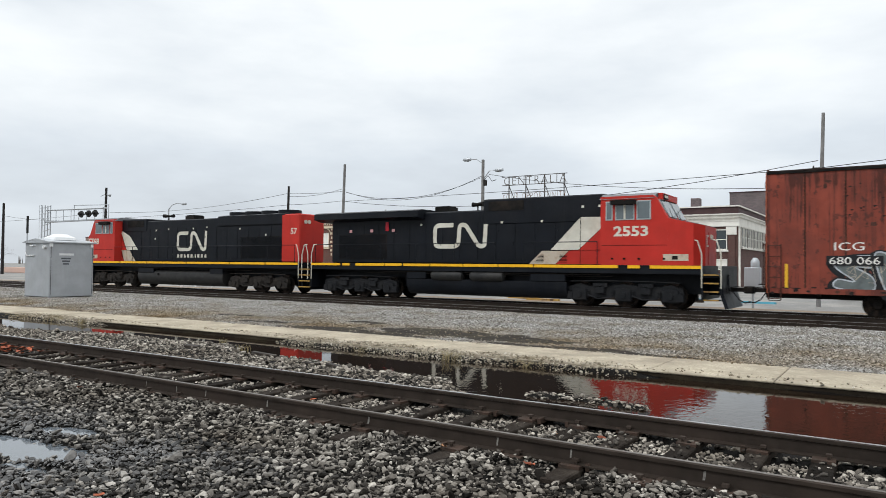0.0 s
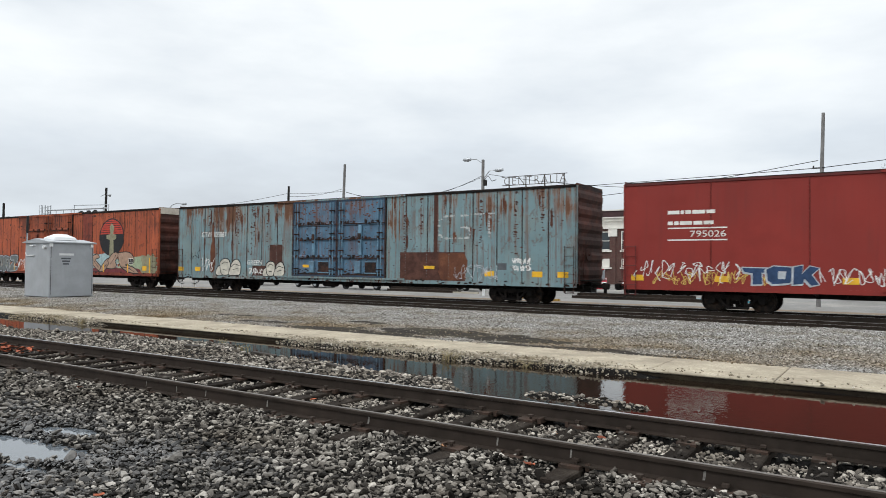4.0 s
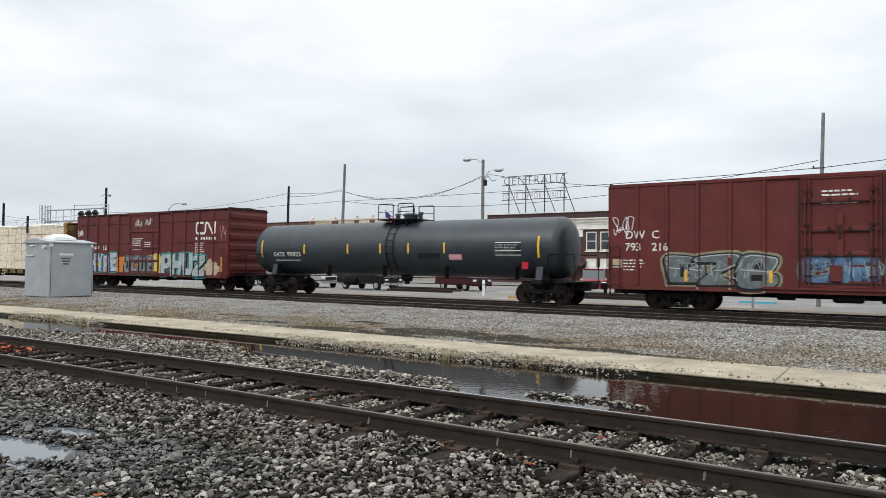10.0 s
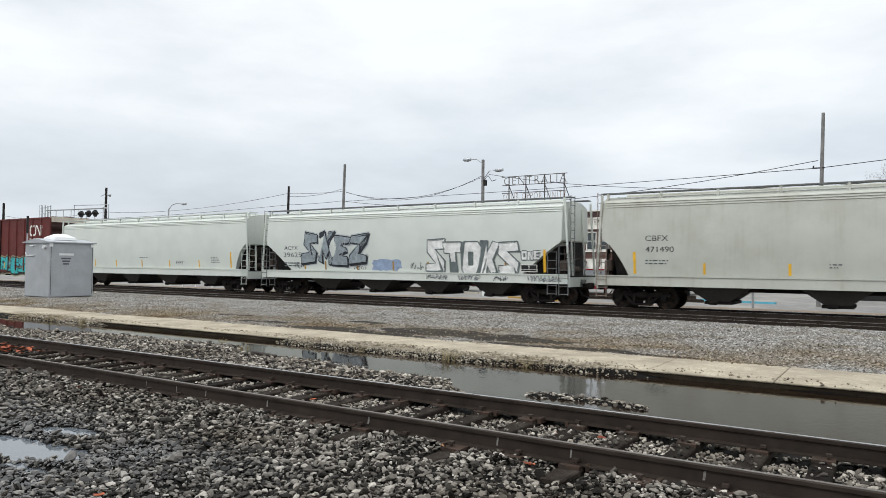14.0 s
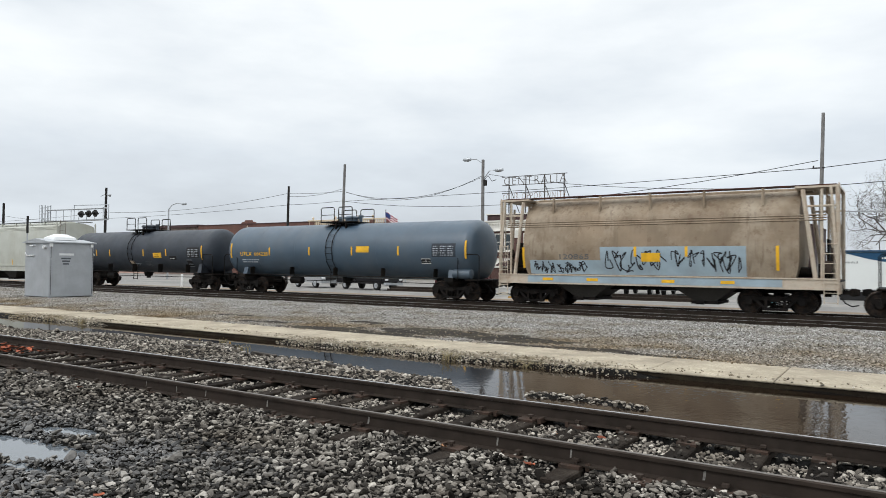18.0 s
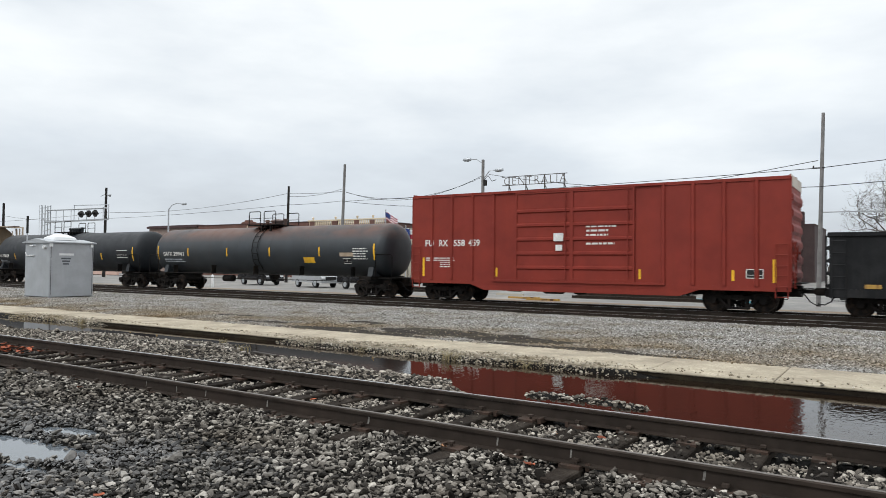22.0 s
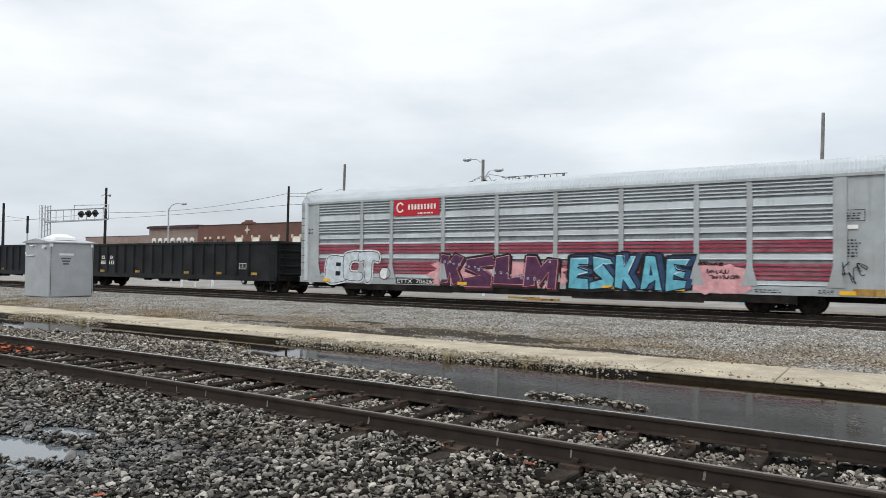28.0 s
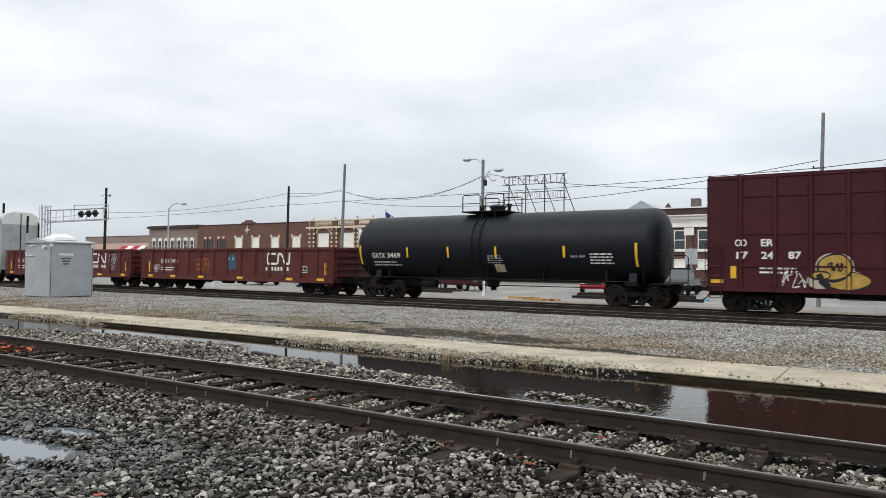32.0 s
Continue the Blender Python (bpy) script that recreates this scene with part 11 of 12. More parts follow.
B7, c, hl, bd = boxcar("box_car", 487.2, 506.6, 0.98, 5.18, P_MAROON, "clean maroon box car with white reporting numbers", (488.9, 504.9), [(495.3, 498.9)], posts=1.12, roof=P_MAROON, end=P_MAROON)
for z_ in (2.95, 4.33, 1.75):
    part("side_girt", Shape().box(488.2 - c, 495.2 - c, -1.56, -1.52, z_ - 0.03, z_ + 0.03), P_MAROON, B7)
for s_, x_, z_ in (("CO", 488.15, 2.48), ("ER", 489.05, 2.48), ("17", 488.2, 2.02), ("24", 489.05, 2.02), ("87", 489.95, 2.02)):
    writing(B7, s_, x_ - c, z_, 0.27, M_WHITE_PAINT, F, 0.42, 0.03, bands=bd)
tape(B7, 488.0 - c, 1.3, 1.75, F, 0.2)
patch(B7, 487.3 - c, 487.75 - c, 1.12, 1.25, F, M_YELLOW, "reflector")
bars(B7, 489.0 - c, 1.5, 1.4, 0.3, 2, M_WHITE_PAINT, F, 136)
S_OCHRE = spray("ochre", (0.40, 0.25, 0.06))
for k, (px_, pz_, rx_, rz_, m_) in enumerate(((491.40, 1.70, 0.60, 0.56, S_PALE), (491.45, 1.28, 0.92, 0.42, S_PALE), (491.7, 1.26, 0.80, 0.36, S_BLACK), (491.75, 1.27, 0.72, 0.29, S_OCHRE), (491.4, 1.72, 0.56, 0.50, S_BLACK), (491.4, 1.74, 0.49, 0.43, S_OCHRE), (490.95, 1.45, 0.34, 0.17, S_BLACK), (490.97, 1.45, 0.27, 0.11, S_OCHRE))):
    vs = [(px_ - c + rx_ * math.cos(a), pz_ + rz_ * math.sin(a) + 0.05 * rz_ * math.sin(3 * a + k)) for a in (2 * math.pi * i / 30 for i in range(30))]
    part("paint_disc", lay(vs, [tuple(range(30))], F, 0.005 + 0.002 * k, bd), m_, B7, "sprayed round blot in yellow, black and white")
vs, fs = ribbon([(490.9 - c, 1.5), (491.0 - c, 1.3), (491.2 - c, 1.1), (491.15 - c, 0.98)], 0.2)
part("paint_stroke", lay(vs, fs, F, 0.024, bd), S_BLACK, B7)
scribble(B7, 491.2 - c, 491.65 - c, 1.6, 1.9, S_BLACK, lambda x, z: -1.545, 138, 0.06, 2, bd)
scribble(B7, 489.75 - c, 490.5 - c, 1.0, 1.6, S_WHITE, F, 137, 0.03, 4, bands=bd)
# ---- across the tracks: town, poles, lot ----
def brick_material(name, a, b, mortar):
    m = bpy.data.materials.new(name)
    m.use_nodes = True
    n, l = m.node_tree.nodes, m.node_tree.links
    p = n["Principled BSDF"]
    p.inputs["Roughness"].default_value = 0.85
    tc = n.new("ShaderNodeTexCoord")
    mp = n.new("ShaderNodeMapping")
    mp.inputs["Rotation"].default_value = (radians(90), 0, 0)
    br = n.new("ShaderNodeTexBrick")
    br.inputs["Color1"].default_value, br.inputs["Color2"].default_value, br.inputs["Mortar"].default_value = (*a, 1), (*b, 1), (*mortar, 1)
    br.inputs["Scale"].default_value = 1.0
    br.inputs["Brick Width"].default_value, br.inputs["Row Height"].default_value, br.inputs["Mortar Size"].default_value = 0.22, 0.075, 0.008
    nz = n.new("ShaderNodeTexNoise")
    nz.inputs["Scale"].default_value, nz.inputs["Detail"].default_value = 0.6, 6
    mx = n.new("ShaderNodeMix")
    mx.data_type, mx.blend_type = "RGBA", "MULTIPLY"
    mx.inputs[0].default_value = 0.6
    l.new(tc.outputs["Object"], mp.inputs["Vector"])
    l.new(mp.outputs[0], br.inputs["Vector"])
    l.new(tc.outputs["Object"], nz.inputs["Vector"])
    l.new(br.outputs[0], mx.inputs[6])
    l.new(nz.outputs[0], mx.inputs[7])
    l.new(mx.outputs[2], p.inputs["Base Color"])
    return m


W_BRICK = brick_material("dark_red_brick", (0.13, 0.05, 0.038), (0.10, 0.038, 0.032), (0.16, 0.12, 0.10))
W_BRICK2 = brick_material("brown_brick", (0.20, 0.075, 0.052), (0.155, 0.058, 0.042), (0.17, 0.13, 0.11))
W_BRICK3 = brick_material("grey_brown_brick", (0.29, 0.19, 0.16), (0.35, 0.26, 0.22), (0.28, 0.25, 0.22))
W_BRICK4 = brick_material("dark_grey_brick", (0.26, 0.20, 0.20), (0.15, 0.12, 0.125), (0.24, 0.22, 0.21))
W_BRICK5 = brick_material("sooty_maroon_brick", (0.075, 0.040, 0.038), (0.055, 0.032, 0.032), (0.085, 0.065, 0.06))
W_WHITE = mat("chalky_white_terracotta", (0.74, 0.72, 0.66), 0.7, 0, 0.1, 0.8, 0.2, 8, (0.50, 0.46, 0.40), 0.45, 0.5)
W_CREAM = mat("cream_terracotta_trim", (0.62, 0.52, 0.38), 0.7, 0, 0.12, 1.0, 0.2, 8, (0.40, 0.33, 0.24), 0.4, 0.8)
W_TAN = mat("tan_painted_masonry", (0.36, 0.33, 0.27), 0.8, 0, 0.15, 0.5, 0.1, 10, (0.26, 0.23, 0.19), 0.5, 0.3)
W_PINK = mat("faded_pink_stucco", (0.52, 0.36, 0.30), 0.8, 0, 0.08, 0.5)
W_DARK = mat("dark_parapet_coping", (0.06, 0.035, 0.035), 0.7, 0, 0.2, 1)
W_PANE = mat("dim_window_pane", (0.035, 0.045, 0.05), 0.12, 0, 0.2, 0.3, spec=0.6)
W_BLIND = mat("white_boarded_pane", (0.74, 0.72, 0.66), 0.6, 0, 0.06, 0.8)
W_POLE_GREY = mat("silvered_pole_timber", (0.20, 0.195, 0.19), 0.8, 0, 0.25, 3, 0.3, 30, (0.11, 0.10, 0.095), 0.5, 0.8)
W_POLE_DARK = mat("creosote_black_pole", (0.025, 0.023, 0.022), 0.8, 0, 0.2, 3)
W_METAL = mat("galvanised", (0.42, 0.44, 0.46), 0.45, 0.5, 0.12, 2, 0, 40, (0.30, 0.30, 0.30), 0.4, 1.5)
W_WIRE = mat("black_cable", (0.02, 0.02, 0.02), 0.6)
W_CAB = mat("galvanised_cabinet_sheet", (0.40, 0.42, 0.44), 0.42, 0.35, 0.10, 1.3, 0, 40, (0.33, 0.34, 0.35), 0.5, 0.9, (0.30, 0.30, 0.30), 0.3)
W_CABTOP = mat("white_vent_hood", (0.72, 0.73, 0.73), 0.5, 0.1, 0.06, 2)
W_SIGN = mat("rusty_sign_steel", (0.06, 0.05, 0.045), 0.7, 0.2, 0.2, 2)


def building(name, label, x0, x1, y0, y1, z1, wall, group="buildings of the main street"):
    b = base_of(name, label, "building", pose(x0, y0, -0.34), group)
    w, d, h = x1 - x0, y1 - y0, z1 + 0.34
    part("wall", Shape().box(0, w, 0, 0.4, 0, h).box(0, w, d - 0.4, d, 0, h).box(0, 0.4, 0.4, d - 0.4, 0, h).box(w - 0.4, w, 0.4, d - 0.4, 0, h), wall, b)
    part("roof", Shape().box(0.4, w - 0.4, 0.4, d - 0.4, h - 0.7, h - 0.5), W_DARK, b)
    part("coping", Shape().box(-0.08, w + 0.08, -0.08, 0.45, h, h + 0.12).box(w - 0.45, w + 0.08, 0.45, d, h, h + 0.12).box(-0.08, 0.45, 0.45, d, h, h + 0.12), W_DARK, b)
    return b, w, d, h


def window(b, x, z, w, h, trim, pane, y=0.0, sash=True, sill=True, axis="y"):
    """A window in the front wall (axis y) or in the side wall that looks along x (axis x)."""
    def box(a0, a1, d0, d1, c0, c1):
        return (a0, a1, y - d1, y - d0, c0, c1) if axis == "y" else (y + d0, y + d1, a0, a1, c0, c1)
    g = Shape().box(*box(x, x + w, -0.02, 0.02, z, z + h))
    wn_ = part("window", g, pane, b)
    f = Shape()
    t = 0.10
    for a in ((x, x + t, z, z + h), (x + w - t, x + w, z, z + h), (x + t, x + w - t, z + h - t, z + h), (x + t, x + w - t, z, z + t)):
        f.box(*box(a[0], a[1], 0.02, 0.10, a[2], a[3]))
    part("window_frame", f, trim, wn_)
    if sash:
        part("sash_rail", Shape().box(*box(x + t, x + w - t, 0.02, 0.06, z + h * 0.5 - 0.04, z + h * 0.5 + 0.04)), trim, wn_)
    if sill:
        part("window_sill", Shape().box(*box(x - 0.12, x + w + 0.12, 0.02, 0.2, z - 0.18, z - 0.02)), trim, wn_)
    return wn_


# corner building with a white cornice
E_, w, d, h = building("corner_building", "two-storey dark brick corner building with white cornice and paired windows", -43.0, -13.9, 76.0, 101.0, 7.75, W_BRICK)
o = lambda X: X + 43.0
part("parapet_band", Shape().box(-0.05, w + 0.05, -0.06, 0, h - 0.6, h - 0.02).box(w, w + 0.06, 0, d, h - 0.6, h - 0.02), W_DARK, E_)
part("coping_cap", Shape().box(-0.2, w + 0.2, -0.2, 0.3, h + 0.12, h + 0.24).box(w - 0.3, w + 0.2, 0.3, d, h + 0.12, h + 0.24), W_WHITE, E_)
part("cornice", Shape().box(-0.4, w + 0.45, -0.5, 0, h - 0.72, h - 0.6).box(w, w + 0.45, 0, d, h - 0.72, h - 0.6).box(-0.25, w + 0.3, -0.3, 0, h - 1.0, h - 0.72).box(w, w + 0.3, 0, d, h - 1.0, h - 0.72), W_WHITE, E_, "white projecting cornice")
part("frieze", Shape().box(-0.1, w + 0.14, -0.14, 0, h - 1.90, h - 1.0).box(w, w + 0.14, 0, d, h - 1.90, h - 1.0), W_WHITE, E_, "white ornamented frieze")
part("frieze_moulding", Shape().box(-0.12, w + 0.16, -0.20, -0.14, h - 1.36, h - 1.30).box(-0.12, w + 0.2, -0.24, -0.14, h - 1.90, h - 1.78), W_WHITE, E_, "thin white moulding")
for i in range(72):
    part("dentil", Shape().box(0.2 + i * 0.4, 0.38 + i * 0.4, -0.38, -0.3, h - 1.12, h - 1.0), W_WHITE, E_)
for X in (-42.87, -38.95, -34.86, -30.98, -26.97, -22.86, -18.69, -14.5):
    part("pilaster", Shape().box(o(X) - 0.35, o(X) + 0.35, -0.12, 0, 0, h - 2.3), W_BRICK, E_)
    part("capital", Shape().box(o(X) - 0.5, o(X) + 0.5, -0.2, 0, h - 2.75, h - 1.92), W_WHITE, E_)
for a, b in ((-42.0, -40.65), (-38.04, -36.62), (-34.07, -32.72), (-30.09, -28.41), (-25.99, -24.28), (-21.94, -20.26), (-17.82, -16.13)):
    for X in (a, b):
        ww = 1.22
        window(E_, o(X), 3.80, ww, 2.1, W_WHITE, W_PANE)
        window(E_, o(X), 1.9, ww, 0.95, W_WHITE, W_BLIND, sash=False)
for k in range(6):
    window(E_, 1.6 + k * 3.6, 4.12, 1.2, 2.1, W_WHITE, W_PANE, y=w, axis="x")
    window(E_, 3.3 + k * 3.6, 4.12, 1.2, 2.1, W_WHITE, W_PANE, y=w, axis="x")
part("downpipe", Shape().cyl((w + 0.1, 0.2, 0), (w + 0.1, 0.2, h - 1.2), 0.12, seg=8), W_WHITE, E_)
part("shopfront_awning", Shape().prism([(-1.6, 2.05), (0, 2.6), (0, 2.4), (-1.6, 1.95)], 2, 13, "x"), W_DARK, E_)
part("chimney", Shape().soft_box(o(-20.4), o(-19.4), 7.5, 8.5, h - 0.7, h + 1.87, 0.05), W_BRICK4, E_)

# buildings behind it
t_, w2, d2, h2 = building("brick_tower_block", "plain dark brick upper block behind the corner building", -20.3, -15.6, 105, 118, 12.2, W_BRICK4)
r_, w3, d3, h3 = building("rear_brick_building", "dark brick rear building with tall chimneys", -15.3, -10.3, 112, 130, 7.9, W_BRICK5)
for X, hh in ((0.2, 9.3), (2.7, 10.3)):
    part("chimney", Shape().soft_box(X, X + 0.75, 2, 3.2, h3 - 0.6, hh, 0.05), W_DARK, r_)
for k in range(2):
    window(r_, 0.8 + k * 1.9, 4.6, 0.7, 1.7, W_DARK, W_PANE, sash=False)
ped = base_of("pediment_house", "pale gabled roof top behind the street", "building", pose(-36.0, 104, -0.34), "buildings of the main street")
part("wall", Shape().box(0, 7, 0, 8, 0, 9.7), W_TAN, ped)
part("gable", Shape().prism([(-0.4, 9.7), (7.4, 9.7), (3.5, 11.9)], -0.3, 8), W_METAL, ped)
part("cupola", Shape().box(6.6, 7.3, 1.3, 2.0, 9.7, 10.4).add([(6.25, 1.0, 10.35), (7.65, 1.0, 10.35), (7.65, 2.4, 10.35), (6.25, 2.4, 10.35), (6.95, 1.7, 11.6)], [(0, 1, 4), (1, 2, 4), (2, 3, 4), (3, 0, 4)]), W_DARK, ped)

# long tan block
tb, w, d, h = building("tan_block", "low tan masonry block with blocked windows", -60.0, -43.3, 77.0, 95, 6.65, W_TAN)
for k in range(6):
    window(tb, 1.4 + k * 2.6, 4.5, 2.0, 1.9, W_TAN, W_TAN, sash=False, sill=False)

# ornate cream and brown block with balustrade
cb, w, d, h = building("ornate_block", "brown brick block with cream terracotta trim and balustrade", -73.0, -57.6, 75.6, 92, 7.3, W_BRICK2)
for k, (a, b) in enumerate(((0.3, 1.3), (4.6, 5.7), (8.8, 9.6), (11.6, 12.4), (14.2, 15.2))):
    part("quoin_pier", Shape().box(a, b, -0.15, 0, 3.0, h + 0.5), W_BRICK2, cb)
    for j in range(7):
        part("quoin", Shape().box(a - 0.14 if j % 2 else a, a + 0.22, -0.24, -0.15, 3.2 + j * 0.6, 3.5 + j * 0.6), W_CREAM, cb)
        part("quoin", Shape().box(b - 0.22, b + 0.14 if j % 2 else b, -0.24, -0.15, 3.2 + j * 0.6, 3.5 + j * 0.6), W_CREAM, cb)
    part("urn", Shape().lathe([(h + 0.6, 0.12), (h + 0.75, 0.05), (h + 0.9, 0.15), (h + 1.1, 0.18), (h + 1.15, 0.08)], "z", ((a + b) / 2, 0.1, 0), 10), W_CREAM, cb)
part("cornice", Shape().box(-0.2, w + 0.2, -0.35, 0, h - 0.55, h - 0.25), W_CREAM, cb)
part("balustrade_rail", Shape().box(0, w, -0.2, 0.1, h + 0.55, h + 0.7), W_CREAM, cb)
for k in range(44):
    part("baluster", Shape().box(0.2 + k * 0.35, 0.36 + k * 0.35, -0.1, 0.05, h - 0.1, h + 0.55), W_CREAM, cb)
for a in (1.9, 6.7, 9.9, 12.6):
    ww = 2.2 if a < 7 else 1.6
    window(cb, a, 4.35, ww, 2.2, W_CREAM, W_BLIND, sash=False)
    arc = [(a + ww / 2 + ww * 0.62 * math.cos(t), 6.45 + 0.75 * math.sin(t)) for t in (math.pi * i / 12 for i in range(13))]
    part("window_arch", Shape().prism(arc, -0.12, -0.02), W_BRICK2, cb)
    vs, fs = ribbon([(p[0], p[1]) for p in arc], 0.18)
    part("arch_trim", Shape().add([(x, -0.15, z) for x, z in vs], fs), W_CREAM, cb)

# brown brick block
bb, w, d, h = building("brown_brick_block", "long brown brick block with boarded white windows", -98.8, -73.1, 76.0, 92, 7.8, W_BRICK2)
o = lambda X: X + 98.8
part("gable_cap", Shape().prism([(10.7, h), (10.9, h + 0.35), (11.5, h + 0.4), (11.7, h + 0.65), (12.9, h + 0.65), (13.1, h + 0.4), (13.7, h + 0.35), (13.9, h)], -0.05, 0.4), W_BRICK2, bb)
part("star_ornament", Shape().prism([(12.2 + (0.75 if i % 2 == 0 else 0.22) * math.cos(i * math.pi / 4), h - 0.9 + (0.75 if i % 2 == 0 else 0.22) * math.sin(i * math.pi / 4)) for i in range(8)], -0.1, 0), W_CREAM, bb)
for X in (-89.4, -85.5, -81.2, -76.7):
    window(bb, o(X), 4.2, 1.75, 1.9, W_CREAM, W_BLIND, sash=False)
    for q in (-0.12, 1.55):
        part("label_stop", Shape().box(o(X) + q, o(X) + q + 0.35, -0.12, 0, 5.9, 6.4), W_CREAM, bb)
for X in (-97.1, -95.9, -93.8, -92.6):
    window(bb, o(X), 4.2, 0.95, 1.7, W_BRICK2, W_PANE)
    part("label_stop", Shape().box(o(X) + 0.2, o(X) + 0.7, -0.12, 0, 5.95, 6.3), W_CREAM, bb)

# grey-brown block with arched windows, and low pink shop
gb, w, d, h = building("grey_brown_block", "grey-brown brick block with arched white windows", -112.4, -98.9, 76.2, 92, 7.95, W_BRICK3)
part("cornice", Shape().box(-0.2, w + 0.2, -0.4, 0, h - 0.35, h), W_DARK, gb)
for k in range(7):
    a = 1.0 + k * 1.75
    window(gb, a, 3.9, 1.0, 1.9, W_WHITE, W_PANE)
    arc = [(a + 0.5 + 0.62 * math.cos(t), 5.75 + 0.55 * math.sin(t)) for t in (math.pi * i / 10 for i in range(11))]
    part("window_arch", Shape().prism(arc, -0.1, -0.02), W_WHITE, gb)
pb, w, d, h = building("pink_shop", "low faded pink stucco shop with a red awning", -134.0, -112.6, 77, 92, 6.4, W_PINK)
part("brick_top", Shape().box(0, w, -0.05, 0, h - 1.2, h), W_BRICK3, pb)
for k in range(4):
    part("awning", Shape().prism([(-1.2, 4.2), (0, 5.0), (0, 4.8), (-1.2, 4.0)], 12.5 + k * 1.9, 14.2 + k * 1.9, "x"), W_WHITE if k % 2 else P_SIGN_RED, pb)
far, w, d, h = building("far_block", "long low block along the far street", -190, -140, 95, 110, 5.0, W_BRICK3)

# roof sign on a lattice
sg = base_of("roof_sign", "skeleton steel roof sign with open tube letters in two rows", "roof sign", pose(-43.2, 80, 0))
for z in (13.05, 11.95, 10.95, 10.05):
    part("sign_rail", Shape().cyl((0, 0, z), (9.0, 0, z), 0.045, seg=6), W_SIGN, sg)
for x in (1.0, 3.4, 6.0, 8.6):
    part("sign_post", Shape().cyl((x, 0, 7.2), (x, 0, 13.05), 0.07, seg=6), W_SIGN, sg)
    part("sign_brace", Shape().cyl((x + 0.9, 2.4, 7.2), (x, 0, 11.9), 0.05, seg=6), W_SIGN, sg)


def outline_letters(text, x0, x1, z0, z1, material, thick=-0.006):
    """Open tube letters: thin strokes of the built-in letter shapes."""
    vs, fs = glyphs(text, thick, 0.0, 1.25)
    ax, bx = min(v[0] for v in vs), max(v[0] for v in vs)
    az, bz = min(v[1] for v in vs), max(v[1] for v in vs)
    sh = Shape().add([(x0 + (v[0] - ax) / (bx - ax) * (x1 - x0), -0.05, z0 + (v[1] - az) / (bz - az) * (z1 - z0)) for v in vs], fs)
    part("sign_letters", sh, material, sg)


outline_letters("CENTRALIA", 0.3, 8.9, 12.0, 12.98, mat("faded_sign_tube", (0.13, 0.115, 0.10), 0.6, 0.2, 0.3, 3), -0.014)
outline_letters("YOUR OPPORTUNITY", 0.1, 8.9, 10.1, 10.88, mat("rusty_sign_tube", (0.24, 0.13, 0.07), 0.7, 0.1, 0.4, 3), -0.020)

# ---- poles and wires ----


def pole(name, label, x, y, z, r, material, lean=0.0, base=-0.34):
    b = thing(name, Shape().cyl((0, 0, 0), (lean, 0, z - base), r * 1.15, r * 0.8, seg=10), material, label, "pole", pose(x, y, base), "poles along the street", smooth=True)
    return b


pr_ = pole("utility_pole", "tall weathered timber utility pole with cables", -3.52, 40, 9.45, 0.10, W_POLE_GREY, 0.25)
part("bracket", Shape().box(-0.25, 0.32, -0.04, 0.04, 6.98, 7.04).cyl((-0.2, 0, 7.0), (-0.2, 0, 7.14), 0.035), W_POLE_DARK, pr_)
part("side_pipe", Shape().tube([(0.1, 0, 4.77), (4.0, 0, 4.74), (12.0, 0, 4.8)], 0.03, 6), W_METAL, pr_, "thin grey pipe arm")
lp = pole("street_lamp", "timber pole with two cobra-head street lamps", -29.95, 52, 10.65, 0.16, W_POLE_GREY)
for sx, z0, z1, L in ((-1, 10.3, 10.75, 1.3), (1, 8.9, 9.65, 1.25)):
    part("lamp_arm", Shape().tube([(0, 0, z0 + 0.34), (sx * L * 0.5, 0, z1 + 0.34), (sx * L, 0, z1 + 0.36)], 0.04, 6), W_METAL, lp)
    part("lamp_head", Shape().lathe([(-0.42, 0.05), (-0.3, 0.14), (0.1, 0.2), (0.38, 0.12), (0.42, 0.02)], "x", (sx * (L + 0.3), 0, z1 + 0.36), 12), W_METAL, lp, smooth=True)
part("transformer_bracket", Shape().tube([(0.1, 0, 9.2), (0.5, 0, 9.6), (0.9, 0, 9.1), (1.3, 0, 9.2)], 0.03, 5).cbox(0.2, 0, 9.0, 0.3, 0.2, 0.5), W_POLE_DARK, lp)
pole("utility_pole", "weathered timber utility pole carrying cables", -45.9, 52, 11.36, 0.15, W_POLE_GREY, 0.4)
pole("utility_pole", "black creosoted timber pole", -53.3, 52, 9.62, 0.14, W_POLE_DARK, 0.2)
pk = pole("utility_pole", "dark timber pole with small side insulators", -86.2, 52, 11.2, 0.18, W_POLE_DARK, 0.2)
part("insulator", Shape().tube([(-1.0, 0, 10.5), (0, 0, 10.7), (1.0, 0, 10.4)], 0.05, 5).lathe([(10.3, 0.1), (10.6, 0.2)], "z", (1.0, 0, 0), 8), W_METAL, pk)
pole("utility_pole", "dark timber pole at the crossing", -112.7, 52, 10.3, 0.2, W_POLE_DARK)
l3 = pole("street_lamp", "grey steel street lamp with one curved arm", -73.0, 52, 8.0, 0.1, W_METAL)
part("lamp_arm", Shape().tube([(0, 0, 8.2), (0.6, 0, 8.75), (1.6, 0, 8.95), (2.5, 0, 8.85)], 0.05, 6), W_METAL, l3)
part("lamp_head", Shape().lathe([(2.4, 0.05), (2.6, 0.16), (3.2, 0.14), (3.3, 0.03)], "x", (0, 0, 8.82), 10), W_METAL, l3, smooth=True)


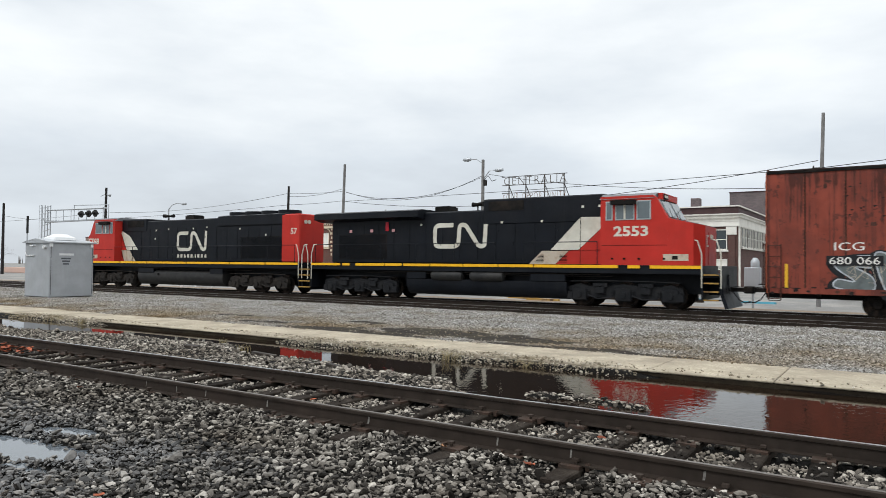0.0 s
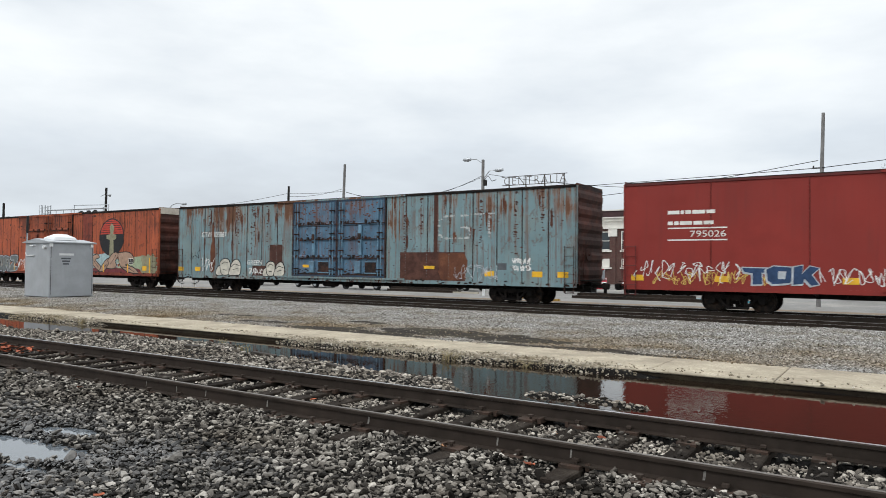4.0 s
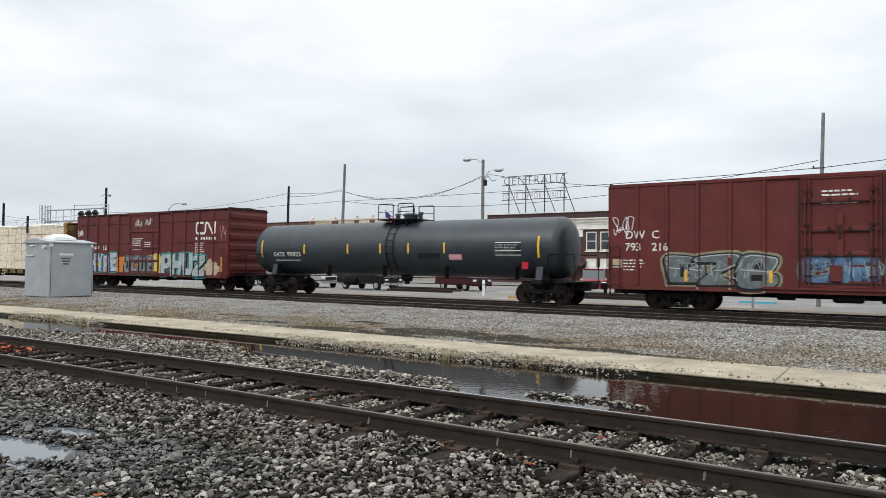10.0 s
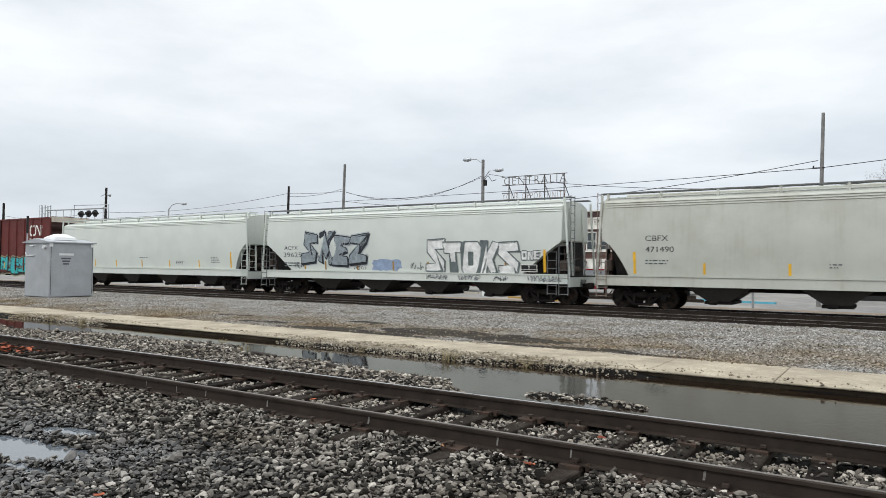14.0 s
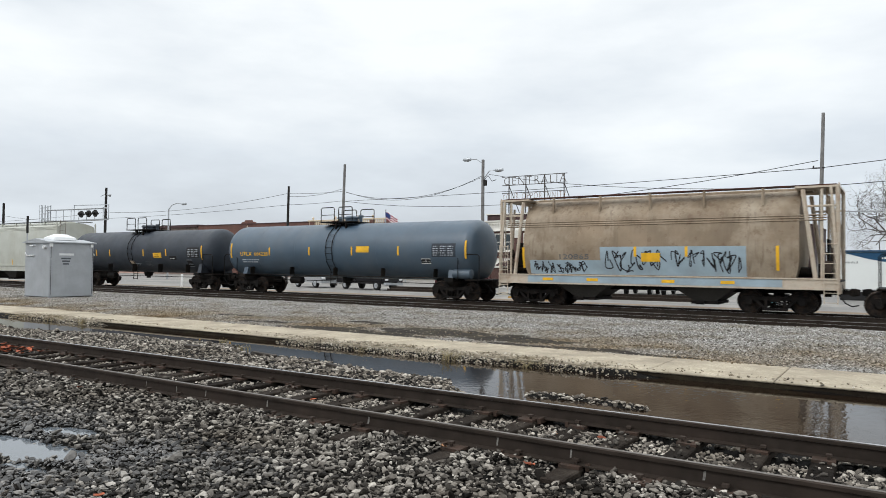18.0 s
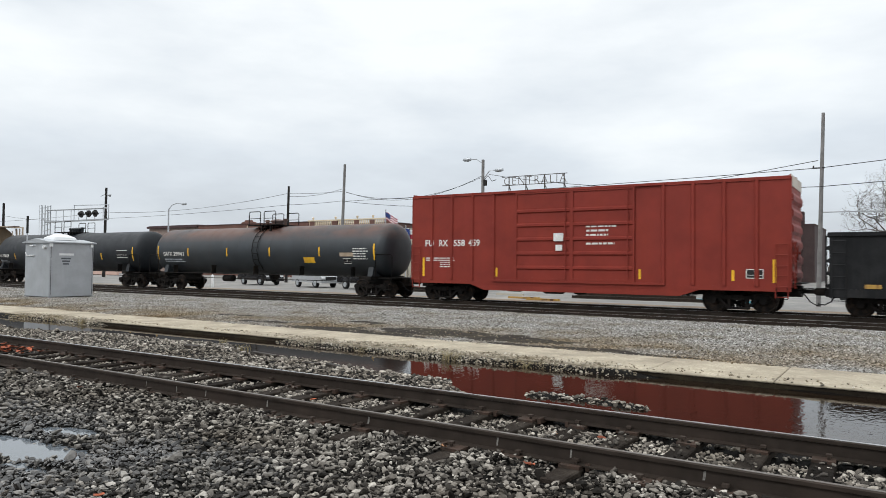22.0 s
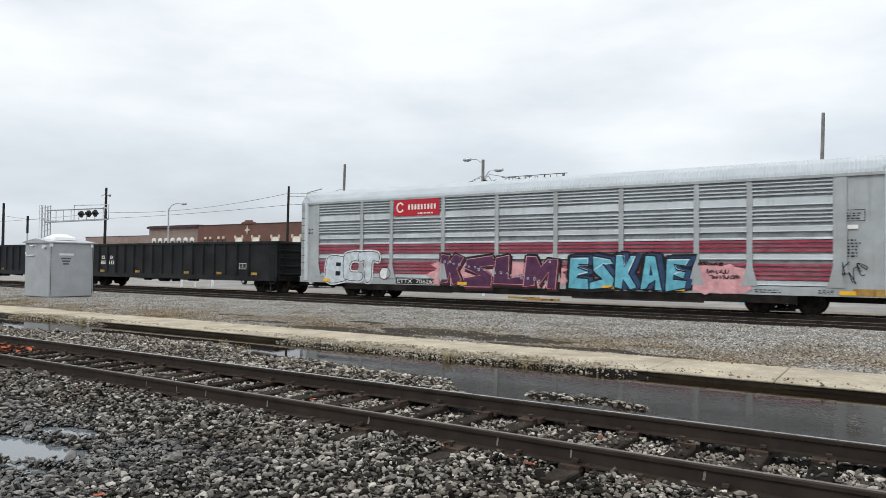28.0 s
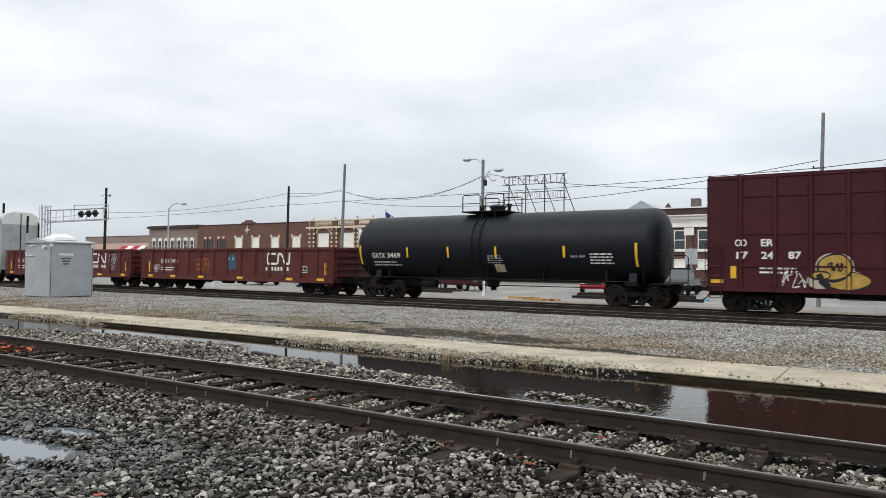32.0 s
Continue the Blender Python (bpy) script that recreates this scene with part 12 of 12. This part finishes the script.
def wire(a, b, sag, r=0.022):
    a, b = Vector(a), Vector(b)
    pts = [a.lerp(b, i / 14) - Vector((0, 0, sag * 4 * (i / 14) * (1 - i / 14))) for i in range(15)]
    thing("overhead_cable", Shape().tube(pts, r, 5), W_WIRE, "black overhead cable strung between poles", "cable", group="overhead cables")


for a, b, sg_ in (((-45.83, 52, 7.79), (-3.52, 40, 7.05), 1.30), ((-45.83, 52, 7.75), (-3.43, 40, 6.67), 0.12), ((-29.33, 52, 9.35), (-3.49, 40, 5.72), 0.52), ((-45.27, 52, 8.64), (-29.88, 52, 9.34), 1.40), ((-45.27, 52, 8.60), (-29.88, 52, 9.20), 1.18),
                  ((-3.43, 40, 6.67), (40, 5, 7.0), 0.5), ((-3.49, 40, 5.72), (40, 5, 5.6), 0.5), ((-53.16, 52, 7.69), (-45.83, 52, 7.79), 0.06), ((-53.35, 52, 8.87), (-45.78, 52, 8.72), 0.08), ((-53.09, 52, 8.56), (-45.85, 52, 8.95), 0.25),
                  ((-53.35, 52, 8.87), (-85.79, 52, 8.02), 0.65), ((-53.16, 52, 7.69), (-85.76, 52, 7.21), 0.15), ((-85.79, 52, 8.02), (-180, 55, 9.6), 1.0), ((-112.7, 52, 8.4), (-85.76, 52, 7.21), 0.5)):
    wire(a, b, sg_, 0.018)

# crossing signal cantilever
ct = base_of("signal_cantilever", "grey lattice cantilever with crossing signals over the road", "crossing signal", pose(-92.8, 48, -0.34))
for dx in (-0.35, 0.35):
    for dy in (-0.35, 0.35):
        part("mast_leg", Shape().cyl((dx, dy, 0), (dx, dy, 9.2), 0.07, seg=6), W_METAL, ct)
for k in range(12):
    z = 0.6 + k * 0.75
    part("mast_rung", Shape().tube([(-0.35, -0.35, z), (0.35, -0.35, z), (0.35, 0.35, z + 0.3)], 0.035, 5), W_METAL, ct)
ladder(ct, -1.15, -0.3, 0.5, 9.2, 0.5, W_METAL, 0.4)
part("top_chord", Shape().tube([(0, 0, 8.55), (13.6, 0, 8.35)], 0.09, 6), W_METAL, ct)
part("bottom_chord", Shape().box(0, 13.5, -0.3, 0.3, 6.95, 7.1), W_METAL, ct)
for k in range(8):
    x = 0.6 + k * 1.75
    part("strut", Shape().cyl((x, 0, 7.05), (x, 0, 8.5), 0.04, seg=5), W_METAL, ct)
part("hand_rail", Shape().tube([(6.0, 0.3, 7.1), (6.0, 0.3, 9.0), (13.5, 0.3, 8.8), (13.5, 0.3, 7.1)], 0.05, 5), W_METAL, ct)
for x in (9.0, 10.6, 12.0):
    hd = part("signal_head", Shape().cyl((x, -0.55, 7.75), (x, -0.4, 7.75), 0.42, seg=18).cyl((x, -0.42, 7.75), (x, -0.1, 7.75), 0.12, seg=10), M_BLACK_PAINT, ct, "black round signal background")
    part("signal_hood", Shape().cyl((x, -0.85, 7.78), (x, -0.5, 7.78), 0.18, 0.16, seg=12), M_BLACK_PAINT, hd)

# ---- signal cabinet beside the tracks ----
cx0, cx1, cy0, cy1, cz0, cz1 = -35.9, -33.65, 17.6, 19.75, -0.12, 2.45
cab = base_of("signal_cabinet", "grey galvanised signal cabinet with white roof vent on short legs", "cabinet", pose(0, 0, 0))
body = part("body", Shape().soft_box(cx0, cx1, cy0, cy1, cz0, cz1, 0.02), W_CAB, cab)
ym = (cy0 + cy1) / 2
part("roof", Shape().add([(cx0 - 0.1, cy0 - 0.1, cz1), (cx1 + 0.1, cy0 - 0.1, cz1), (cx1 + 0.1, cy1 + 0.1, cz1), (cx0 - 0.1, cy1 + 0.1, cz1), (cx0 - 0.1, cy0 - 0.1, cz1 + 0.05), (cx1 + 0.1, cy0 - 0.1, cz1 + 0.05), (cx1 + 0.1, cy1 + 0.1, cz1 + 0.05), (cx0 - 0.1, cy1 + 0.1, cz1 + 0.05), ((cx0 + cx1) / 2, cy0 - 0.1, cz1 + 0.22), ((cx0 + cx1) / 2, cy1 + 0.1, cz1 + 0.22)],
     [(3, 2, 1, 0), (0, 1, 5, 8, 4), (2, 3, 7, 9, 6), (1, 2, 6, 5), (3, 0, 4, 7), (4, 8, 9, 7), (8, 5, 6, 9)]), W_CAB, cab)
vent = part("roof_vent", Shape().add([(-0.55, -0.55, 0), (0.55, -0.55, 0), (0.55, 0.55, 0), (-0.55, 0.55, 0), (-0.5, -0.5, 0.14), (0.5, -0.5, 0.14), (0.5, 0.5, 0.14), (-0.5, 0.5, 0.14), (-0.2, -0.2, 0.30), (0.2, -0.2, 0.30), (0.2, 0.2, 0.30), (-0.2, 0.2, 0.30)],
            [(3, 2, 1, 0)] + [(a + i, a + (i + 1) % 4, a + 4 + (i + 1) % 4, a + 4 + i) for a in (0, 4) for i in range(4)] + [(8, 9, 10, 11)]), W_CABTOP, cab, "white roof vent", m=pose((cx0 + cx1) / 2, ym, cz1 + 0.16))
for x in (cx0 + 0.08, cx1 - 0.08):
    for y in (cy0 + 0.08, cy1 - 0.08):
        part("leg", Shape().box(x - 0.07, x + 0.07, y - 0.07, y + 0.07, -0.36, cz0), W_CAB, cab)
for y in (cy0 + 0.06, cy1 - 0.12):
    part("lifting_lug", Shape().box(cx1 + 0.0, cx1 + 0.06, y - 0.07, y + 0.07, cz1 - 0.18, cz1 + 0.08), W_CABTOP, cab)
part("door_seam", Shape().box(cx1, cx1 + 0.006, cy0 + 0.06, cy0 + 0.075, cz0 + 0.1, cz1 - 0.1).box(cx1, cx1 + 0.006, cy1 - 0.07, cy1 - 0.055, cz0 + 0.1, cz1 - 0.1), M_TRUCK, cab)
part("name_strip", Shape().box(cx1 + 0.002, cx1 + 0.012, cy0 + 0.45, cy0 + 1.15, cz0 + 1.98, cz0 + 2.08), W_CABTOP, cab)
for k in range(3):
    part("stencil_bar", Shape().box(cx1 + 0.002, cx1 + 0.008, cy0 + 0.55 + 0.04 * k, cy0 + 1.02 - 0.05 * k, cz0 + 1.80 - 0.13 * k, cz0 + 1.87 - 0.13 * k), S_GREY, cab)
part("side_lamp", Shape().cyl((cx0 + 1.9, cy0 - 0.14, 2.25), (cx0 + 1.9, cy0, 2.25), 0.08, seg=10).cbox(cx0 + 0.75, cy0 - 0.05, 2.33, 0.35, 0.1, 0.05), W_CABTOP, cab)
part("door_handle", Shape().tube([(cx0 + 0.1, cy0 - 0.04, 2.0), (cx0 + 0.25, cy0 - 0.06, 1.85), (cx0 + 0.9, cy0 - 0.04, 1.85)], 0.025, 5), W_CABTOP, cab)
ms = thing("antenna_mast", Shape().cyl((0, 0, 0), (0, 0, 3.2), 0.035, seg=8), W_METAL, "thin grey mast with a black top beside the cabinet", "mast", pose(-36.05, 17.75, -0.25))
part("mast_top", Shape().cyl((0, 0, 3.2), (0, 0, 4.05), 0.055, seg=8), M_BLACK_PAINT, ms)

# ---- lot: shelter, cars, wheel stops ----
W_SHELTER = mat("white_shelter_panel", (0.70, 0.72, 0.70), 0.5, 0, 0.05, 0.6)
W_BLUE = mat("deep_blue_band", (0.02, 0.07, 0.14), 0.45, 0, 0.1, 1)
shl = base_of("station_shelter", "long white station shelter with a deep blue curved band", "shelter", pose(-3.2, 50, -0.34))
part("wall", Shape().soft_box(0, 16, 0, 3, 0.05, 3.0, 0.05), W_SHELTER, shl)
part("roof", Shape().box(-0.1, 16.1, -0.1, 3.1, 3.0, 3.08), W_BLUE, shl)
part("colour_band", Shape().add([(0.1, -0.006, 2.95), (15.9, -0.006, 2.95), (15.9, -0.006, 1.6), (6, -0.006, 1.75), (3.2, -0.006, 2.2), (1.5, -0.006, 2.55)], [(0, 5, 4, 3, 2, 1)]), W_BLUE, shl, "blue curved band")
bars(shl, 2.2, 2.55, 1.2, 0.25, 1, M_WHITE_PAINT, flat(-0.008), 140, "owner_lettering")
writing(shl, "Centralia, IL", 0.15, 2.25, 0.17, S_GREY, flat(0.0), 0.85, 0, 0.006)
bars(shl, 0.5, 0.6, 1.6, 0.12, 1, S_GREY, flat(0.0), 141)
part("skirt", Shape().box(0, 16, -0.02, 0.02, 0, 0.55), M_BLACK_PAINT, shl)

def car_paint(name, col):
    return mat(name, col, 0.25, 0, 0.05, 1, coat=0.5)


def parked(label, X, Y, paint, kind="suv", turn=0):
    c_ = base_of("parked_car", label, "car", pose(X, Y, -0.34, 0, 0, turn), "cars parked in the lot")
    L, H1 = (5.6, 1.1) if kind == "pickup" else (4.7, 1.05)
    if kind == "pickup":
        low = [(0, 0.45), (0, 0.95), (0.15, 1.08), (1.6, 1.14), (5.6, 1.14), (5.6, 0.5)]
        top = [(1.5, 1.12), (2.1, 1.78), (2.6, 1.86), (3.4, 1.84), (3.6, 1.12)]
    else:
        low = [(0, 0.4), (0, 0.85), (0.15, 1.0), (1.2, 1.08), (4.6, 1.1), (4.7, 0.45)]
        top = [(1.1, 1.06), (1.8, 1.66), (2.4, 1.74), (4.2, 1.70), (4.6, 1.08)]
    part("body", Shape().prism(low, -0.92, 0.92, "x"), paint, c_)
    part("cabin", Shape().prism(top, -0.78, 0.78, "x"), M_GLASS, c_)
    part("roof", Shape().box(-0.74, 0.74, top[1][0] + 0.2, top[3][0], top[2][1] - 0.03, top[2][1] + 0.03), paint, c_)
    for sx in (-1, 1):
        for yy in (0.95, L - 1.0):
            wl_ = part("wheel", Shape().lathe([(sx * 0.70, 0.2), (sx * 0.70, 0.34), (sx * 0.90, 0.35), (sx * 0.93, 0.28), (sx * 0.90, 0.2)], "x", (0, yy, 0.35), 18), M_BLACK_PAINT, c_)
            part("rim", Shape().cyl((sx * 0.91, yy, 0.35), (sx * 0.94, yy, 0.35), 0.2, seg=14), W_METAL, wl_)
        part("headlight", Shape().soft_box(sx * 0.72 - 0.17, sx * 0.72 + 0.17, -0.03, 0.05, 0.72, 0.86, 0.02), W_CABTOP, c_)
    part("bumper", Shape().soft_box(-0.93, 0.93, -0.1, 0.12, 0.38, 0.62, 0.03), paint if kind == "suv" else W_METAL, c_)
    part("grille", Shape().box(-0.5, 0.5, -0.02, 0.02, 0.66, 0.9), M_BLACK_PAINT, c_)
    return c_


C_RED, C_BLACK, C_WHITE = car_paint("red_car_paint", (0.28, 0.02, 0.03)), car_paint("black_car_paint", (0.012, 0.012, 0.014)), car_paint("white_car_paint", (0.72, 0.72, 0.72))
C_SILVER, C_MAROON = car_paint("silver_car_paint", (0.35, 0.36, 0.37)), car_paint("maroon_car_paint", (0.10, 0.01, 0.015))
parked("red sport utility car parked in the lot", -17.9, 46.5, C_RED, "suv", 20)
parked("black sport utility car parked in the lot", -15.2, 47.2, C_BLACK, "suv", 5)
parked("black pickup truck parked in the lot", -12.7, 47.5, C_BLACK, "pickup", 5)
parked("black pickup truck parked across the lot", -31.8, 42.0, C_BLACK, "pickup", 80)
parked("silver car parked across the lot", -38.5, 42.5, C_SILVER, "suv", 75)
parked("maroon sport utility car parked in the lot", -26.2, 45.5, C_MAROON, "suv", 70)
parked("white car parked near the corner building", -16.5, 66.0, C_WHITE, "suv", 60)
parked("black car parked before the shops", -46.5, 44.0, C_BLACK, "suv", 80)
W_CYAN = mat("sky_blue_wheel_stop_paint", (0.08, 0.30, 0.39), 0.6, 0, 0.1, 2)
for X, Y_, m_, lab, turn in ((-6.58, 41.33, W_CYAN, "sky-blue", -16), (-10.3, 42.6, W_CYAN, "sky-blue", -16), (-16.8, 36.0, P_CENTER_YELLOW, "worn yellow", 0), (-18.6, 37.2, P_CENTER_YELLOW, "worn yellow", 0), (-21.5, 41, W_TAN, "dull grey", 0), (-25.0, 41.2, W_TAN, "dull grey", 0)):
    thing("wheel_stop", Shape().prism([(-0.10, 0), (0.10, 0), (0.07, 0.11), (-0.07, 0.11)], -1.0, 1.0, "x"), m_, lab + " painted concrete wheel stop in the lot", "wheel stop", pose(X, Y_, -0.34, 0, 0, turn), "wheel stops")
for X, Y_, ln, lab in ((-12.9, 40.0, 3.85, "low pile of old dark rails and timbers on the ground"), (-28.6, 41.2, 3.2, "short pile of dark timbers lying in the dirt")):
    tp = base_of("rail_pile", lab, "rail pile", pose(X, Y_, -0.34))
    for k, (dy, z) in enumerate(((0, 0.0), (0.25, 0.0), (0.5, 0.0), (0.13, 0.17), (0.4, 0.17))):
        part("old_rail", Shape().prism([(dy - 0.07, z), (dy + 0.07, z), (dy + 0.02, z + 0.04), (dy + 0.035, z + 0.17), (dy - 0.035, z + 0.17), (dy - 0.02, z + 0.04)], -ln + 0.1 * k, ln - 0.15 * k, "x"), M_RAIL, tp)
for X, Y_ in ((-48.1, 35.6), (-47.0, 36.0), (-45.4, 36.4), (-22.0, 38.4)):
    thing("bollard", Shape().lathe([(0, 0.09), (0.95, 0.09), (1.0, 0.06), (1.02, 0.01)], "z", (0, 0, 0), 12), W_CABTOP, "white steel bollard beside the tracks", "bollard", pose(X, Y_, -0.34), "bollards", smooth=True)
cb2 = base_of("relay_box", "small silver relay box on a post by the crossing", "relay box", pose(-6.0, 36.5, -0.34))
part("post", Shape().cyl((0, 0, 0), (0, 0, 1.3), 0.06, seg=8), W_METAL, cb2)
part("box", Shape().soft_box(-0.35, 0.35, -0.25, 0.25, 1.0, 1.95, 0.03), W_CAB, cb2)
part("dome", Shape().lathe([(1.95, 0.2), (2.25, 0.2), (2.4, 0.1), (2.42, 0.01)], "z", (0.1, 0, 0), 12), W_METAL, cb2, smooth=True)
sp = base_of("sign_post", "grey road sign seen from behind on a steel post", "sign", pose(-14.6, 60, -0.34))
part("post", Shape().cyl((0, 0, 0), (0, 0, 3.6), 0.05, seg=8), W_METAL, sp)
part("plate", Shape().box(-0.5, 0.5, -0.03, 0.0, 2.2, 3.5), W_METAL, sp)

# flags
F_WHITE, F_RED, F_BLUE = mat("flag_white", (0.72, 0.72, 0.70), 0.8), mat("flag_red", (0.28, 0.03, 0.045), 0.8), mat("flag_blue", (0.03, 0.05, 0.16), 0.8)


def flag(X, Y_, top, stripes, label, hoist=1.2, fly=2.0, tilt=-18):
    f_ = thing("flagpole", Shape().cyl((0, 0, 0), (0, 0, top + 0.34), 0.05, seg=8).lathe([(top + 0.34, 0.02), (top + 0.44, 0.1), (top + 0.52, 0.02)], "z", (0, 0, 0), 8), W_METAL, label, "flag", pose(X, Y_, -0.34), "flags")
    n = len(stripes)
    for i, m_ in enumerate(stripes):
        z1 = top + 0.2 - hoist * i / n
        z0 = top + 0.2 - hoist * (i + 1) / n
        vs, fs = [], []
        for j in range(9):
            x = fly * j / 8
            yy = 0.10 * math.sin(j * 1.1)
            dz = x * math.tan(radians(tilt)) + 0.05 * math.sin(j * 1.7)
            vs += [(x + 0.05, yy, z0 + dz), (x + 0.05, yy, z1 + dz)]
        fs = [(2 * j, 2 * j + 2, 2 * j + 3, 2 * j + 1) for j in range(8)]
        part("cloth", Shape().add(vs, fs), m_, f_)
    return f_


f1 = flag(-46.6, 60, 7.4, [F_RED, F_WHITE] * 3 + [F_RED], "striped red and white flag with blue corner on a pole", 0.85, 1.5, tilt=-28)
part("canton", Shape().add([(0.05, -0.13, 7.16), (0.7, -0.13, 6.82), (0.7, -0.13, 7.28), (0.05, -0.13, 7.62)], [(0, 1, 2, 3)]), F_BLUE, f1)
flag(-50.4, 60, 5.8, [F_WHITE, F_WHITE], "plain white flag hanging from a pole", 1.4, 1.6, -35)
f3 = flag(-43.9, 60, 5.6, [F_WHITE, F_RED], "white and red flag with a dark blue hoist on a pole", 1.0, 1.7, -12)
part("hoist_band", Shape().add([(0.05, -0.13, 4.82), (0.6, -0.13, 4.70), (0.6, -0.13, 5.68), (0.05, -0.13, 5.80)], [(0, 1, 2, 3)]), F_BLUE, f3)

# ---- bare trees and far woods ----
M_BARK = mat("bare_tree_bark", (0.12, 0.105, 0.095), 0.9, 0, 0.3, 4)


def bare_tree(X, Y_, height, seed, label, spread=0.55, deep=6):
    rnd = random.Random(seed)
    trunk, crown = Shape(), Shape()

    def grow(p, d, length, r, depth):
        q = p + d * length
        (trunk if depth < 2 else crown).cyl(p, q, r, r * 0.68, seg=6 if depth < 3 else 4, cap=False)
        if depth >= deep or r < 0.004:
            return
        for k in range(3 if depth < 2 else rnd.choice((2, 2, 3))):
            a = rnd.uniform(0, 6.28)
            t = rnd.uniform(0.35, 0.75) * (spread / 0.55)
            s = d.orthogonal().normalized()
            u = d.cross(s)
            e = (d * math.cos(t) + (s * math.cos(a) + u * math.sin(a)) * math.sin(t) + Vector((0, 0, 0.12))).normalized()
            grow(p + d * length * rnd.uniform(0.7, 1.0), e, length * rnd.uniform(0.62, 0.85), r * rnd.uniform(0.5, 0.68), depth + 1)
    grow(Vector((0, 0, 0)), Vector((0, 0, 1)), height * 0.27, height * 0.019, 0)
    t = base_of("tree", label, "tree", pose(X, Y_, -0.34), "bare trees")
    part("trunk", trunk, M_BARK, t)
    tagged(part("crown", crown, M_BARK, t, "bare twigs"), kind="stuff")
    return t


bare_tree(1.2, 66, 13.0, 5, "bare wide-crowned tree behind the shelter", 1.0, 8)
bare_tree(5.5, 78, 12.0, 6, "bare wide-crowned tree behind the shelter", 0.6)
for k in range(7):
    bare_tree(-205 - k * 9, 86 + (k % 3) * 8, 6.5 + (k % 3), 20 + k, "small bare tree beyond the crossing", 0.6)
bk = base_of("right_building", "dark brick building at the edge of the lot", "building", pose(1.2, 78, -0.34), "buildings of the main street")
part("wall", Shape().box(0, 14, 0, 10, 0, 6.6), W_BRICK5, bk)
part("coping", Shape().box(-0.1, 14.1, -0.1, 10, 6.6, 6.8), W_DARK, bk)
# a far line of woods and low houses that closes the view
rng = np.random.default_rng(4)
sh = Shape()
for i in range(420):
    X = -700 + i * 3.0
    hgt = 5 + 3.5 * rng.random() + 2 * math.sin(i * 0.13)
    yy = 330 + 40 * rng.random()
    for k in range(5):
        a = X + rng.normal(0, 1.6)
        sh.add([(a - 0.5, yy, -0.4), (a + 0.5, yy, -0.4), (a + rng.normal(0, 1.2), yy, hgt * rng.uniform(0.6, 1.0))], [(0, 1, 2)])
thing("far_woods", sh, M_BARK, "far line of bare winter woods on the horizon", "woods", kind="stuff")
thing("road_barrier", Shape().soft_box(-130, -96, 60, 60.3, -0.34, 0.6, 0.05), W_PINK, "long low pale barrier wall beside the crossing road", "barrier")


def motions():
    """The train rolls by at a steady pace; its wheels turn while it passes."""
    times = np.array([t for t, d in TRAVEL], dtype=float)
    gone = np.array([d for t, d in TRAVEL], dtype=float)
    start = {}
    for car, xc, hl in MOVERS:
        start[car.name] = xc
        walk(car, [(t, pose(xc - d, TRACK_Y, TRACK_Z)) for t, d in TRAVEL])
    for wheel, x, r, car in WHEELS:
        # each wheelset turns from its coming into the yard to its leaving
        home = wheel.matrix_basis.copy()
        at = start[car.name] + wheel.parent.matrix_basis.translation.x + home.translation.x
        f0 = max(0, int(FPS * float(np.interp(at - 4.0, gone, times))))
        f1 = min(32 * FPS, int(FPS * float(np.interp(at + 66.0, gone, times))))
        base = float(np.interp(f0 / FPS, times, gone))
        rows = [(0.0, home)] if f0 > 0 else []
        for f in range(f0, f1 + 1):
            turn = -(float(np.interp(f / FPS, times, gone)) - base) / r
            rows.append((f / FPS, home @ Matrix.Rotation(turn, 4, "Y")))
        if f1 < 32 * FPS:
            rows.append((32.0, rows[-1][1]))
        walk(wheel, rows)


motions()
